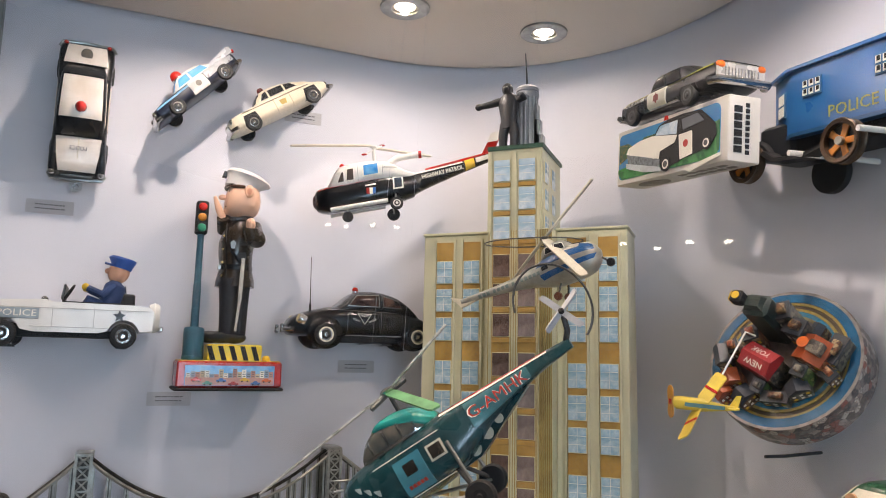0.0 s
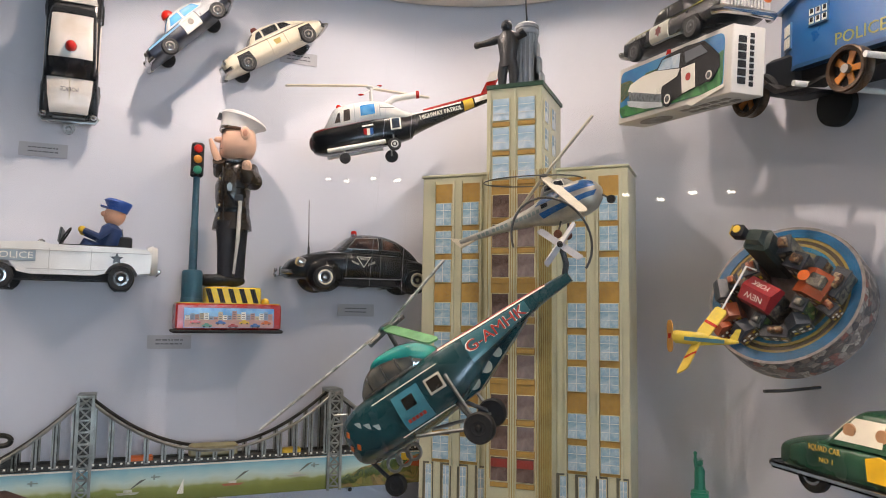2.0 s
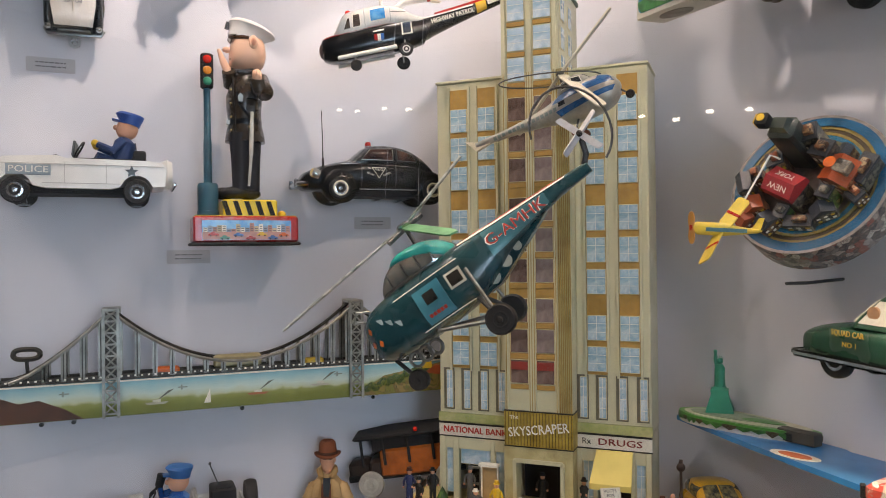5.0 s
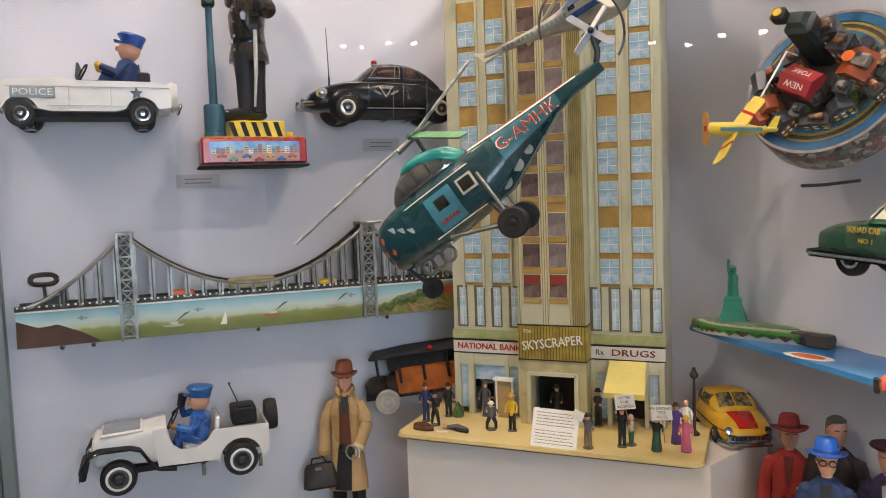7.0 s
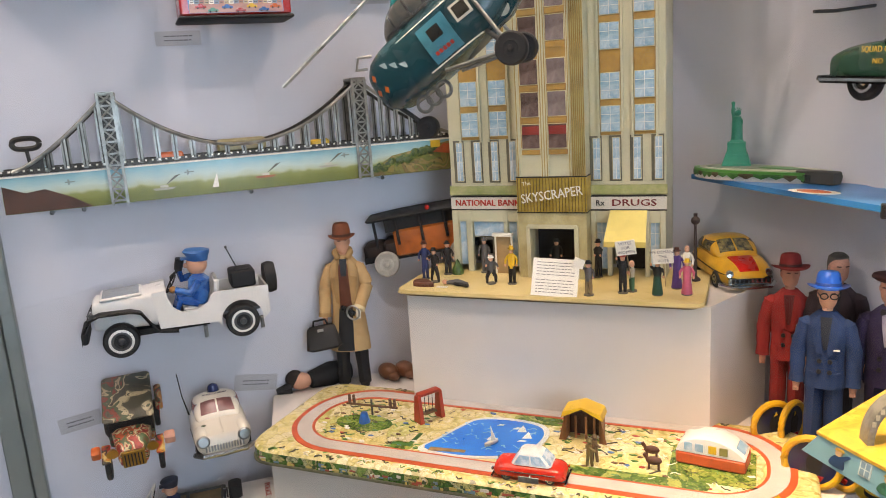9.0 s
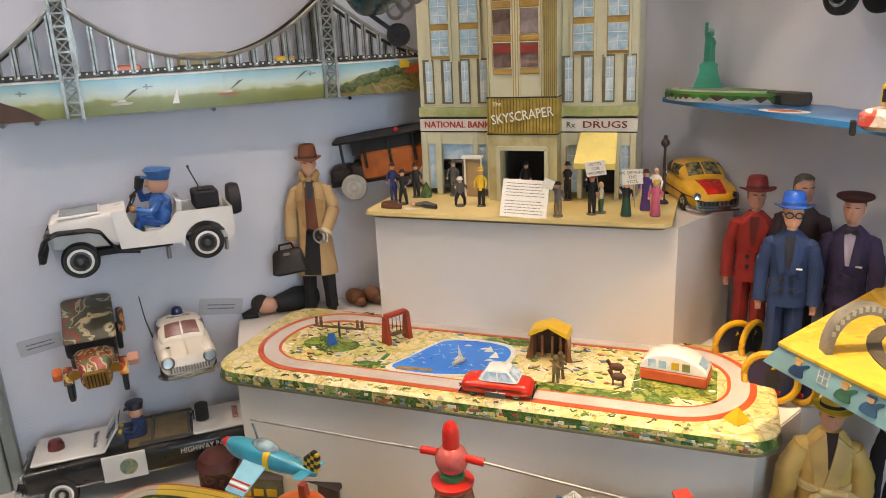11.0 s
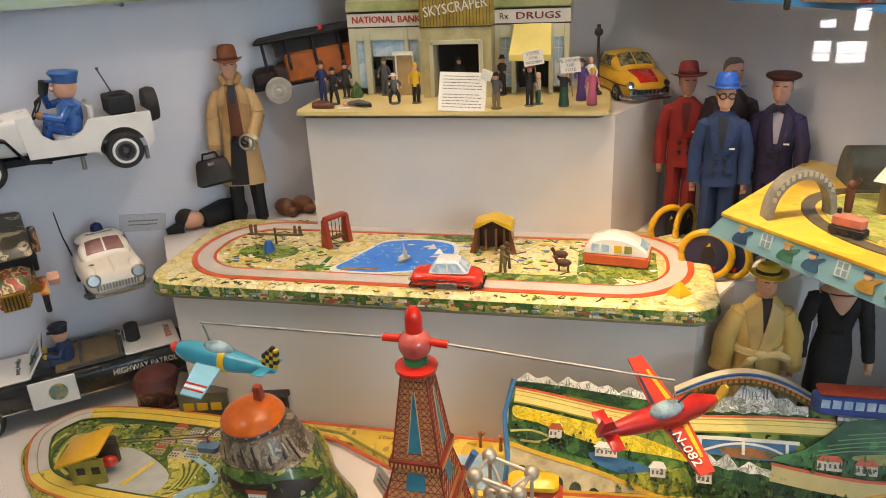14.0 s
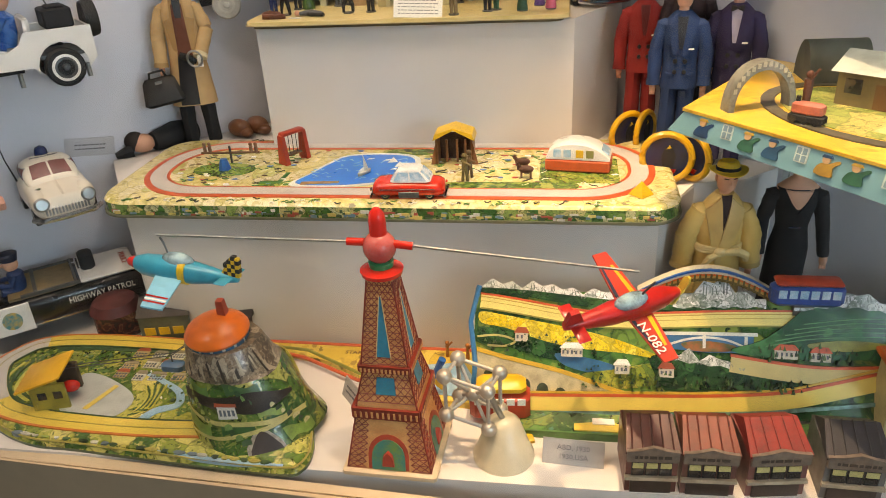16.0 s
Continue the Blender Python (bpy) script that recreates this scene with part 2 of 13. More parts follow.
# ---- geometry ----
class G:
    """Collects geometry for one mesh; use() picks the material of what follows."""

    def __init__(self, material=None):
        self.bm, self.mats, self.i = bmesh.new(), [], 0
        if material:
            self.use(material)

    def use(self, material):
        if material not in self.mats:
            self.mats.append(material)
        self.i = self.mats.index(material)
        return self

    def add(self, verts, faces, m=None):
        vs = [self.bm.verts.new(m @ Vector(v) if m else Vector(v)) for v in verts]
        for f in faces:
            try:
                fc = self.bm.faces.new([vs[k] for k in f])
                fc.material_index, fc.smooth = self.i, True
            except ValueError:
                pass
        return self

    def box(self, c, s, m=None, bevel=0.0, taper=(1, 1)):
        x, y, z = (q / 2 for q in s)
        b = min(bevel, 0.45 * min(s))
        pts = []
        if b <= 0:
            for sz, k in ((-1, (1, 1)), (1, taper)):
                pts += [(c[0] + sx * x * k[0], c[1] + sy * y * k[1], c[2] + sz * z) for sx, sy in ((-1, -1), (1, -1), (1, 1), (-1, 1))]
            return self.add(pts, [(3, 2, 1, 0), (4, 5, 6, 7), (0, 1, 5, 4), (1, 2, 6, 5), (2, 3, 7, 6), (3, 0, 4, 7)], m)
        rings = []
        for z0, inset in ((-z, b), (-z + b, 0), (z - b, 0), (z, b)):
            k = taper if z0 > 0 else (1, 1)
            xx, yy, q = x * k[0] - inset, y * k[1] - inset, b
            rings.append([Vector((c[0] + px, c[1] + py, c[2] + z0)) for px, py in (
                (-xx + q, -yy), (xx - q, -yy), (xx, -yy + q), (xx, yy - q), (xx - q, yy), (-xx + q, yy), (-xx, yy - q), (-xx, -yy + q))])
        return self.loft(rings, m)

    def loft(self, rings, m=None, caps=True, closed=True):
        n = len(rings[0])
        verts = [v for r in rings for v in r]
        faces = []
        for a in range(len(rings) - 1):
            for k in range(n if closed else n - 1):
                faces.append((a * n + k, a * n + (k + 1) % n, (a + 1) * n + (k + 1) % n, (a + 1) * n + k))
        if caps:
            faces += [tuple(range(n))[::-1], tuple(range((len(rings) - 1) * n, len(rings) * n))]
        return self.add(verts, faces, m)

    def cyl(self, p, q, r, r2=None, seg=14, m=None):
        p, q = Vector(p), Vector(q)
        r2 = r if r2 is None else r2
        ax = (q - p).normalized()
        t = ax.orthogonal().normalized()
        b = ax.cross(t)
        ring = lambda o, rr: [o + (t * math.cos(2 * math.pi * k / seg) + b * math.sin(2 * math.pi * k / seg)) * rr for k in range(seg)]
        return self.loft([ring(p, r), ring(q, max(r2, 1e-5))], m)

    def tube(self, pts, r, seg=8, m=None):
        pts = [Vector(p) for p in pts]
        rings = []
        for i, p in enumerate(pts):
            d = (pts[min(i + 1, len(pts) - 1)] - pts[max(i - 1, 0)]).normalized()
            t = d.cross(Vector((0.13, 0.21, 0.97))).normalized()
            b = d.cross(t)
            rr = r[i] if isinstance(r, (list, tuple)) else r
            rings.append([p + (t * math.cos(2 * math.pi * k / seg) + b * math.sin(2 * math.pi * k / seg)) * rr for k in range(seg)])
        return self.loft(rings, m)

    def ball(self, c, r, s=(1, 1, 1), m=None, u=14, v=9):
        rings = []
        for j in range(v + 1):
            a = math.pi * (j / v - 0.5)
            cr = max(math.cos(a), 0.02)
            rings.append([Vector((c[0] + r * s[0] * cr * math.cos(2 * math.pi * k / u), c[1] + r * s[1] * cr * math.sin(2 * math.pi * k / u), c[2] + r * s[2] * math.sin(a))) for k in range(u)])
        return self.loft(rings, m)

    def lathe(self, prof, m=None, seg=24):
        """prof: (radius, height) pairs round the z axis."""
        return self.loft([[Vector((max(r, 1e-4) * math.cos(2 * math.pi * k / seg), max(r, 1e-4) * math.sin(2 * math.pi * k / seg), z)) for k in range(seg)] for r, z in prof], m)

    def prism(self, poly, y0, y1, m=None):
        """poly: (x, z) corners, extruded from y0 to y1."""
        n = len(poly)
        verts = [(x, y0, z) for x, z in poly] + [(x, y1, z) for x, z in poly]
        faces = [tuple(range(n)), tuple(range(2 * n - 1, n - 1, -1))] + [(k, k + n, (k + 1) % n + n, (k + 1) % n) for k in range(n)]
        return self.add(verts, faces, m)

    def slab(self, poly, z0, z1, m=None):
        """poly: (x, y) corners, from z0 up to z1."""
        n = len(poly)
        verts = [(x, y, z0) for x, y in poly] + [(x, y, z1) for x, y in poly]
        faces = [tuple(range(n))[::-1], tuple(range(n, 2 * n))] + [(k, (k + 1) % n, (k + 1) % n + n, k + n) for k in range(n)]
        return self.add(verts, faces, m)

    def mesh(self, name, sharp=0.7):
        bmesh.ops.recalc_face_normals(self.bm, faces=self.bm.faces)
        for e in self.bm.edges:
            if len(e.link_faces) == 2 and e.calc_face_angle(0) > sharp:
                e.smooth = False
        me = bpy.data.meshes.new(name)
        self.bm.to_mesh(me)
        self.bm.free()
        for material in self.mats:
            me.materials.append(material)
        return me


def part(name, g, parent, label="", sharp=0.7, m=None):
    ob = new(name, g.mesh(name, sharp))
    ob.parent = parent
    if m:
        ob.matrix_local = m
    return tagged(ob, label)


def thing(name, label, category, m=None, group="", kind=""):
    ob = new(name)
    ob.empty_display_size = 0.02
    if m:
        ob.matrix_world = m
    return tagged(ob, label, category, group, kind)


def solid(name, g, label, category, m=None, group="", kind="", sharp=0.7):
    ob = new(name, g.mesh(name, sharp))
    if m:
        ob.matrix_world = m
    return tagged(ob, label, category, group, kind)


def words(name, text, size, material, parent, m, label="", depth=0.0004, width=None):
    """Lettering as flat raised mesh, centred, facing -y of m."""
    cu = bpy.data.curves.new(name, "FONT")
    cu.body, cu.size, cu.align_x, cu.align_y, cu.extrude, cu.resolution_u = text, size, "CENTER", "CENTER", depth, 2
    tmp = bpy.data.objects.new(name, cu)
    scene.collection.objects.link(tmp)
    bpy.context.view_layer.update()
    me = bpy.data.meshes.new_from_object(tmp)
    bpy.data.objects.remove(tmp)
    bpy.data.curves.remove(cu)
    me.materials.clear()
    me.materials.append(material)
    if width:
        w = max(v.co.x for v in me.vertices) - min(v.co.x for v in me.vertices)
        for v in me.vertices:
            v.co.x *= width / w
    me.transform(pose(0, 0, 0, 90, 0, 0))
    ob = new(name, me)
    ob.parent = parent
    ob.matrix_local = m
    return tagged(ob, label)


def bars(g, x, y, z, w, rows, h=0.0016, gap=0.0034, seed=1):
    """Unreadable writing: rows of short bars on a face looking to -y."""
    rnd = random.Random(seed)
    for r in range(rows):
        cx = x - w / 2
        while cx < x + w / 2 - 0.003:
            ln = min(rnd.uniform(0.003, 0.010), x + w / 2 - cx)
            g.box((cx + ln / 2, y, z - r * gap), (ln, 0.0006, h))
            cx += ln + 0.0018


def circle(r, n=24, cx=0, cy=0, a0=0.0):
    return [(cx + r * math.cos(a0 + 2 * math.pi * k / n), cy + r * math.sin(a0 + 2 * math.pi * k / n)) for k in range(n)]


def rounded(x0, x1, y0, y1, r, n=5):
    out = []
    for cx, cy, a in ((x1 - r, y1 - r, 0), (x0 + r, y1 - r, 90), (x0 + r, y0 + r, 180), (x1 - r, y0 + r, 270)):
        out += [(cx + r * math.cos(radians(a + 90 * k / n)), cy + r * math.sin(radians(a + 90 * k / n))) for k in range(n + 1)]
    return out


def smooth(poly, n=5, closed=True):
    """A soft curve through the corners of an outline."""
    out, k0 = [], len(poly)
    for k in range(k0 if closed else k0 - 1):
        p0, p1, p2, p3 = ((poly[(k + q) % k0] if closed else poly[min(max(k + q, 0), k0 - 1)]) for q in (-1, 0, 1, 2))
        for j in range(n):
            f = j / n
            out.append(tuple(0.5 * (2 * p1[c] + (p2[c] - p0[c]) * f + (2 * p0[c] - 5 * p1[c] + 4 * p2[c] - p3[c]) * f * f + (3 * p1[c] - p0[c] - 3 * p2[c] + p3[c]) * f ** 3) for c in (0, 1)))
    return out if closed else out + [tuple(poly[-1])]


def shrunk(poly, d):
    """A closed outline (counter-clockwise) moved inwards by d."""
    out, n = [], len(poly)
    for k in range(n):
        a, b = poly[k - 1], poly[(k + 1) % n]
        tx, ty = b[0] - a[0], b[1] - a[1]
        ln = math.hypot(tx, ty) or 1e-6
        out.append((poly[k][0] - ty / ln * d, poly[k][1] + tx / ln * d))
    return out


def ribbon(g, line, w, place, z0, z1):
    """A flat strip along an open line; place(x, y, z) sets its points."""
    left, right = [], []
    for k, p in enumerate(line):
        a, b = line[max(k - 1, 0)], line[min(k + 1, len(line) - 1)]
        tx, ty = b[0] - a[0], b[1] - a[1]
        ln = math.hypot(tx, ty) or 1e-6
        ww = (w[0] + (w[1] - w[0]) * k / (len(line) - 1)) if isinstance(w, tuple) else w
        left.append((p[0] - ty / ln * ww / 2, p[1] + tx / ln * ww / 2))
        right.append((p[0] + ty / ln * ww / 2, p[1] - tx / ln * ww / 2))
    return g.loft([[Vector(place(*q)) for q in ((l[0], l[1], z1), (r[0], r[1], z1), (r[0], r[1], z0), (l[0], l[1], z0))] for l, r in zip(left, right)])


def on_left(u, z, d):
    """A frame on the left wall: x along it towards the corner, y into it, d metres off it."""
    x, y = (u * math.sqrt(0.5) - 0.225 + d * math.sqrt(0.5)), (u * math.sqrt(0.5) + 0.225 - d * math.sqrt(0.5))
    return pose(x, y, z, 0, 0, 45)


def on_right(v, z, d):
    x, y = (v * math.sqrt(0.5) + 0.225 - d * math.sqrt(0.5)), (-v * math.sqrt(0.5) + 0.225 - d * math.sqrt(0.5))
    return pose(x, y, z, 0, 0, -45)


# ---- structure ----
Z_LOW, Z_MID, Z_UP = 0.30, 0.55, 0.785
R_C, Y_C = 0.52, -0.285


def wall_plan(off=0.0):
    pts = [(-1.02 - off * 0.7, -0.57 + off * 0.7)]
    for k in range(25):
        a = radians(135 - 90 * k / 24)
        pts.append(((R_C + off) * math.cos(a), Y_C + (R_C + off) * math.sin(a)))
    pts.append((1.15 + off * 0.7, -0.70 + off * 0.7))
    return pts


def wall_object():
    inner, outer = wall_plan(), wall_plan(0.04)
    g = G(wall_paint)
    g.slab(inner + outer[::-1], 0.0, 2.6)
    solid("wall_back", g, "pale grey painted curved back wall of the showcase", "wall", kind="structure", sharp=0.5)


wall_object()
inner = wall_plan(-0.002)
g = G(ceiling_paint)
g.slab(wall_plan(-0.012)[1:-1] + [(0.80, -0.36), (0.80, -0.90), (-0.95, -0.90), (-0.92, -0.49)], CEIL, CEIL + 0.05)
solid("ceiling", g, "beige showcase ceiling with recessed downlights", "ceiling", kind="structure")
g = G(shelf_paint)
g.slab(inner + [(1.14, -0.64), (-0.56, -0.64), (-1.0, -0.60)], 0.24, Z_LOW)
solid("floor_shelf", g, "white painted showcase floor", "shelf", kind="structure")
g = G(front_paint)
g.slab([(-1.05, -0.615), (-0.54, -0.632), (0.12, -0.668), (1.2, -0.72), (1.2, -0.75), (0.12, -0.695), (-0.54, -0.66), (-1.05, -0.645)], 0.0, Z_LOW - 0.004)
solid("trim_front", g, "beige painted front board of the showcase", "front board", kind="structure")


def step(name, poly, z0, z1, label):
    g = G(shelf_paint)
    g.slab(poly, z0, z1 - 0.003)
    g.slab([(x * 0.998, y * 0.998) for x, y in poly], z1 - 0.003, z1)
    solid(name, g, label, "display step", kind="structure")


arc = [p for p in wall_plan(-0.004)[1:-1]]
step("step_middle", [(-0.425, -0.355), (0.405, -0.355), (0.47, -0.235), (0.55, -0.215), (0.61, -0.165), (0.48, -0.035)] + arc[::-1][2:-2] + [(-0.50, -0.055), (-0.57, -0.14)], Z_LOW, Z_MID, "white painted middle display step")
step("step_upper", [(-0.25, -0.128), (0.281, -0.128), (0.365, 0.045)] + [p for p in arc[::-1] if -0.30 < p[0] < 0.34] + [(-0.29, 0.12)], Z_MID, Z_UP, "white painted upper pedestal")

# closing the room behind and around
g = G(floor_grey)
g.slab([(-4, -5), (4, -5), (4, 1.2), (-4, 1.2)], -0.06, 0.0)
solid("floor", g, "dark grey gallery floor", "floor", kind="structure")
g = G(room_grey)
g.slab([(-4, -5), (4, -5), (4, 1.2), (-4, 1.2)], 2.8, 2.86)
solid("ceiling_room", g, "grey gallery ceiling", "ceiling", kind="structure")
for nm, poly in (("wall_south", [(-4, -5.1), (4, -5.1), (4, -5), (-4, -5)]), ("wall_east", [(4, -5), (4.1, -5), (4.1, 1.2), (4, 1.2)]),
                 ("wall_west", [(-4.1, -5), (-4, -5), (-4, 1.2), (-4.1, 1.2)]), ("wall_north", [(-4, 1.2), (4, 1.2), (4, 1.3), (-4, 1.3)])):
    g = G(room_grey)
    g.slab(poly, 0, 2.8)
    solid(nm, g, "plain grey gallery wall", "wall", kind="structure")

# the upright frame where the pane meets the wall
g = G(frame_metal)
g.box((0, 0, 1.2), (0.022, 0.03, 2.4), pose(-0.888, -0.448, 0, 0, 0, 45), bevel=0.002)
g.box((-0.03, -0.006, 1.2), (0.034, 0.02, 2.4), pose(-0.888, -0.448, 0, 0, 0, 45), bevel=0.002)
solid("trim_frame", g, "grey metal upright frame of the showcase", "frame", kind="structure")

# the showcase pane: thin clear glass standing on the front board
pane_glass, nt_, p_, tc_ = nodes_of("pane_glass")
p_.inputs["Base Color"].default_value = (1, 1, 1, 1)
p_.inputs["Roughness"].default_value, p_.inputs["Transmission Weight"].default_value, p_.inputs["IOR"].default_value = 0.0, 1.0, 1.45
g = G(pane_glass)
g.slab([(-1.05, -0.628), (-1.05, -0.634), (1.2, -0.738), (1.2, -0.732)], Z_LOW - 0.004, 2.10)
pane = solid("window_pane", g, "large clear glass pane in front of the showcase", "glass pane", kind="structure")
pane.visible_shadow = False

# a bright paned window in the far gallery wall
daylight = mat("window_daylight", "f4f8ff", glow=22.0, var=0)
w1 = thing("window_1", "small paned gallery window with bright daylight", "window", pose(1.2, -4.995, 0.46), kind="structure")
part("window_frame", G(mat("window_white", "c9c9c6", 0.5)).box((0, 0, 0), (0.40, 0.02, 0.40), bevel=0.003), w1)
for px, pz, pw, ph in ((-0.115, -0.065, 0.088, 0.060), (-0.115, -0.128, 0.088, 0.040), (0.040, -0.070, 0.150, 0.062), (0.040, -0.135, 0.150, 0.045), (-0.100, 0.065, 0.080, 0.045), (0.075, 0.045, 0.075, 0.040), (0.078, 0.110, 0.075, 0.070)):
    part("pane", G(daylight).box((px, 0.012, pz), (pw, 0.006, ph)), w1)

LED = mat("lamp_glow", "fff4e0", glow=14.0, var=0)
SPOT = mat("spot_lens", "fff4e4", 0.4, glow=60.0)
for (lx, ly), watts, beam, aim in DOWNLIGHTS:
    t = thing("downlight", "round recessed ceiling downlight with a brushed steel ring", "downlight", pose(lx, ly, CEIL), "ceiling downlights")
    part("ring", G(steel).lathe([(0.026, 0.004), (0.027, -0.004), (0.036, -0.006), (0.048, -0.004), (0.049, 0.004)], seg=36), t)
    part("lens", G(LED).lathe([(0.001, -0.0005), (0.02, -0.0005), (0.024, 0.003), (0.001, 0.003)], seg=28), t, "bright lamp face")


# small spotlights on the opposite wall, seen only as reflections in the pane
for x, z in ((-0.66, 2.14), (-0.44, 2.10), (-0.24, 2.13), (-0.01, 2.12), (-3.04, 2.42), (-2.87, 2.39), (-2.62, 2.39), (-2.40, 2.36)):
    t = thing("wall_spotlight", "small bright spotlight in a steel housing on the room wall", "spotlight", pose(x, -4.90, z), "room spotlights")
    part("housing", G(steel).box((0, -0.05, 0), (0.056, 0.09, 0.030), bevel=0.004), t)
    part("lens", G(SPOT).box((0, -0.004, 0), (0.046, 0.006, 0.020), bevel=0.003), t, "bright lamp face")

# ---- skyscraper ----
sky_cream = mat("tower_cream", "c6c3a4", 0.35, var=0.06, scale=18, coat=0.2)
sky_green = mat("tower_green", "8f9a5e", 0.4, var=0.12, scale=25, col2="b6b384")
ochre = mat("tower_ochre", "b08c4a", 0.35, var=0.18, scale=30, coat=0.2, col2="94733c")
frame_cream = mat("frame_cream", "d2c8a2", 0.4, var=0.08, scale=60)
pane_mauve = mat("window_mauve", "6a5c5a", 0.2, var=0.3, scale=22, coat=0.3, col2="9a8c88")
gold = mat("tower_gold", "a8945a", 0.35, var=0.12, scale=30, col2="8a7440")
pane_blue = mat("window_print", "7fa6bd", 0.2, var=0.2, scale=40, coat=0.3, col2="c5d6da")
pane_dark = mat("window_dark", "43322c", 0.2, var=0.3, scale=22, coat=0.3, col2="8a766e")
dark_green = mat("tower_roof", "2f5140", 0.4, var=0.1)
stucco_yel = mat("base_yellow", "dccb92", 0.4, var=0.12, scale=14, col2="cdb672")


def window(parent, x, y, z, w, h, pane, bars_v=1, bars_h=2):
    """A recessed-looking tin window: frame, pane and glazing bars."""
    wd = part("window", G(frame_cream).box((0, 0, 0), (w, 0.002, h), bevel=0.0006), parent, m=pose(x, y, z))
    part("pane", G(pane).box((0, -0.0010, 0), (w - 0.0026, 0.001, h - 0.0026)), wd)
    g = G(white_ink)
    for k in range(bars_v):
        g.box((-w / 2 + w * (k + 1) / (bars_v + 1), -0.0022, 0), (0.0007, 0.0006, h - 0.003))
    for k in range(bars_h):
        g.box((0, -0.0022, -h / 2 + h * (k + 1) / (bars_h + 1)), (w - 0.003, 0.0006, 0.0007))
    part("glazing_bar", g, wd)
    return wd


def skyscraper():
    t = thing("toy_skyscraper", "tall cream tin toy skyscraper with gold and blue windows", "toy building", pose(0, 0, 0))
    z0, zs, top = 0.797, 0.912, 1.60
    g = G(sky_cream)
    for x0, x1 in ((-0.2, -0.056), (0.069, 0.2)):
        g.box(((x0 + x1) / 2, 0.055, (0.945 + top) / 2), (x1 - x0, 0.11, top - 0.945), bevel=0.002)
    part("wing_wall", g, t)
    g = G(sky_cream)
    g.box((0.0065, 0.01, (0.982 + 1.6) / 2), (0.125, 0.09, 1.6 - 0.982))
    g.box((-0.002, 0.045, (1.6 + 1.757) / 2), (0.104, 0.16, 0.157), bevel=0.001)
    part("tower", g, t)
    for k in range(7):
        part("flute", G(gold).box((0.047 + k * 0.0034, -0.0362, 1.29), (0.0018, 0.003, 0.616)), t)
    for x, w in ((-0.052, 0.004), (-0.0035, 0.014), (0.0415, 0.005)):
        pl = part("pilaster", G(sky_cream).box((x, -0.0362, 1.29), (w, 0.003, 0.616)), t)
        for dx in ((-0.0045, 0, 0.0045) if w > 0.01 else (0,)):
            part("gold_line", G(gold).box((x + dx, -0.0379, 1.29), (0.0016, 0.0006, 0.616)), pl)
    for x in (-0.052, -0.0035, 0.0435):
        part("pilaster", G(sky_cream).box((x, -0.0362, 1.675), (0.007, 0.003, 0.157)), t)
    # wing bays
    tops = [1.549, 1.494, 1.438, 1.355, 1.298, 1.241, 1.158, 1.102]
    for xc in (-0.154, -0.098, 0.107, 0.165):
        part("bay", G(ochre).box((xc, -0.0008, 1.318), (0.036, 0.0026, 0.535)), t, "ochre recessed bay")
        for zt in tops:
            window(t, xc, -0.003, zt - 0.0235, 0.0345, 0.0455, pane_blue, 1, 2)
        g = G(sky_cream)
        for dx in (-0.0205, 0.0205):
            g.box((xc + dx, -0.002, 1.318), (0.004, 0.006, 0.545))
        part("rib", g, t)
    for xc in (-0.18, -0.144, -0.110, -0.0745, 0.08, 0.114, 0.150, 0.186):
        # darker board behind each narrow window; its colour paints the recess shade
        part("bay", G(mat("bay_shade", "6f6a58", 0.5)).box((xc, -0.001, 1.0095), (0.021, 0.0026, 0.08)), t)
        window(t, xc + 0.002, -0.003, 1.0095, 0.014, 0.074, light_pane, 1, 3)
    # tower windows
    for xc in (-0.0275, 0.021):
        part("bay", G(ochre).box((xc, -0.0352, 1.306), (0.0365, 0.002, 0.54)), t, "ochre window bay")
    z = 1.735
    k = 0
    while z > 1.03:
        big = z > 1.6
        for xc in ((-0.028, 0.021) if big else (-0.0275, 0.021)):
            window(t, xc, -0.0362, z - 0.02, 0.034, 0.044, light_pane if big else pane_mauve if xc > 0 and z > 1.1 else pane_dark, 0, 2 if big else 0)
            part("spandrel", G(ochre).box((xc, -0.0362, z - 0.0480), (0.034, 0.003, 0.009), bevel=0.0008), t)
        z -= 0.0555 if k % 3 != 2 else 0.072
        k += 1
    for xc in (-0.0275, 0.021):
        part("blind", G(mat("awning_red", "8d2f25", 0.5)).box((xc, -0.0374, 1.0655), (0.031, 0.0012, 0.0145)), t, "dark red window blind")
    for i in range(2):
        for k in range(3):
            window(t, 0.0, 0, 0, 0.03, 0.041, light_pane, 1, 2).matrix_local = pose(0.0505, -0.005 + i * 0.06, 1.712 - k * 0.052, 0, 0, 90)
    part("roof", G(dark_green).box((-0.002, 0.045, 1.760), (0.11, 0.166, 0.008)), t, "dark green roof slab")
    for xc, w in ((-0.1285, 0.147), (0.1345, 0.135)):
        part("cornice", G(sky_cream).box((xc, 0.054, 1.6025), (w, 0.114, 0.005), bevel=0.001), t, "cream cornice band")
        for dx in (-0.026, 0.030):
            for zb in (1.4735, 1.277, 1.0785)[:2]:
                part("tab", G(gold).box((xc + dx + 0.004, -0.003, zb - 0.060), (0.008, 0.002, 0.0025), bevel=0.0006), t, "small folded tin tab")
        part("band", G(sky_green).box((xc, -0.001, 0.9545), (w, 0.006, 0.017)), t)
    # shop fronts
    sign = mat("sign_white", "d9d5c8", 0.4, var=0.05)
    line = mat("line_black", "2b261f", 0.5)
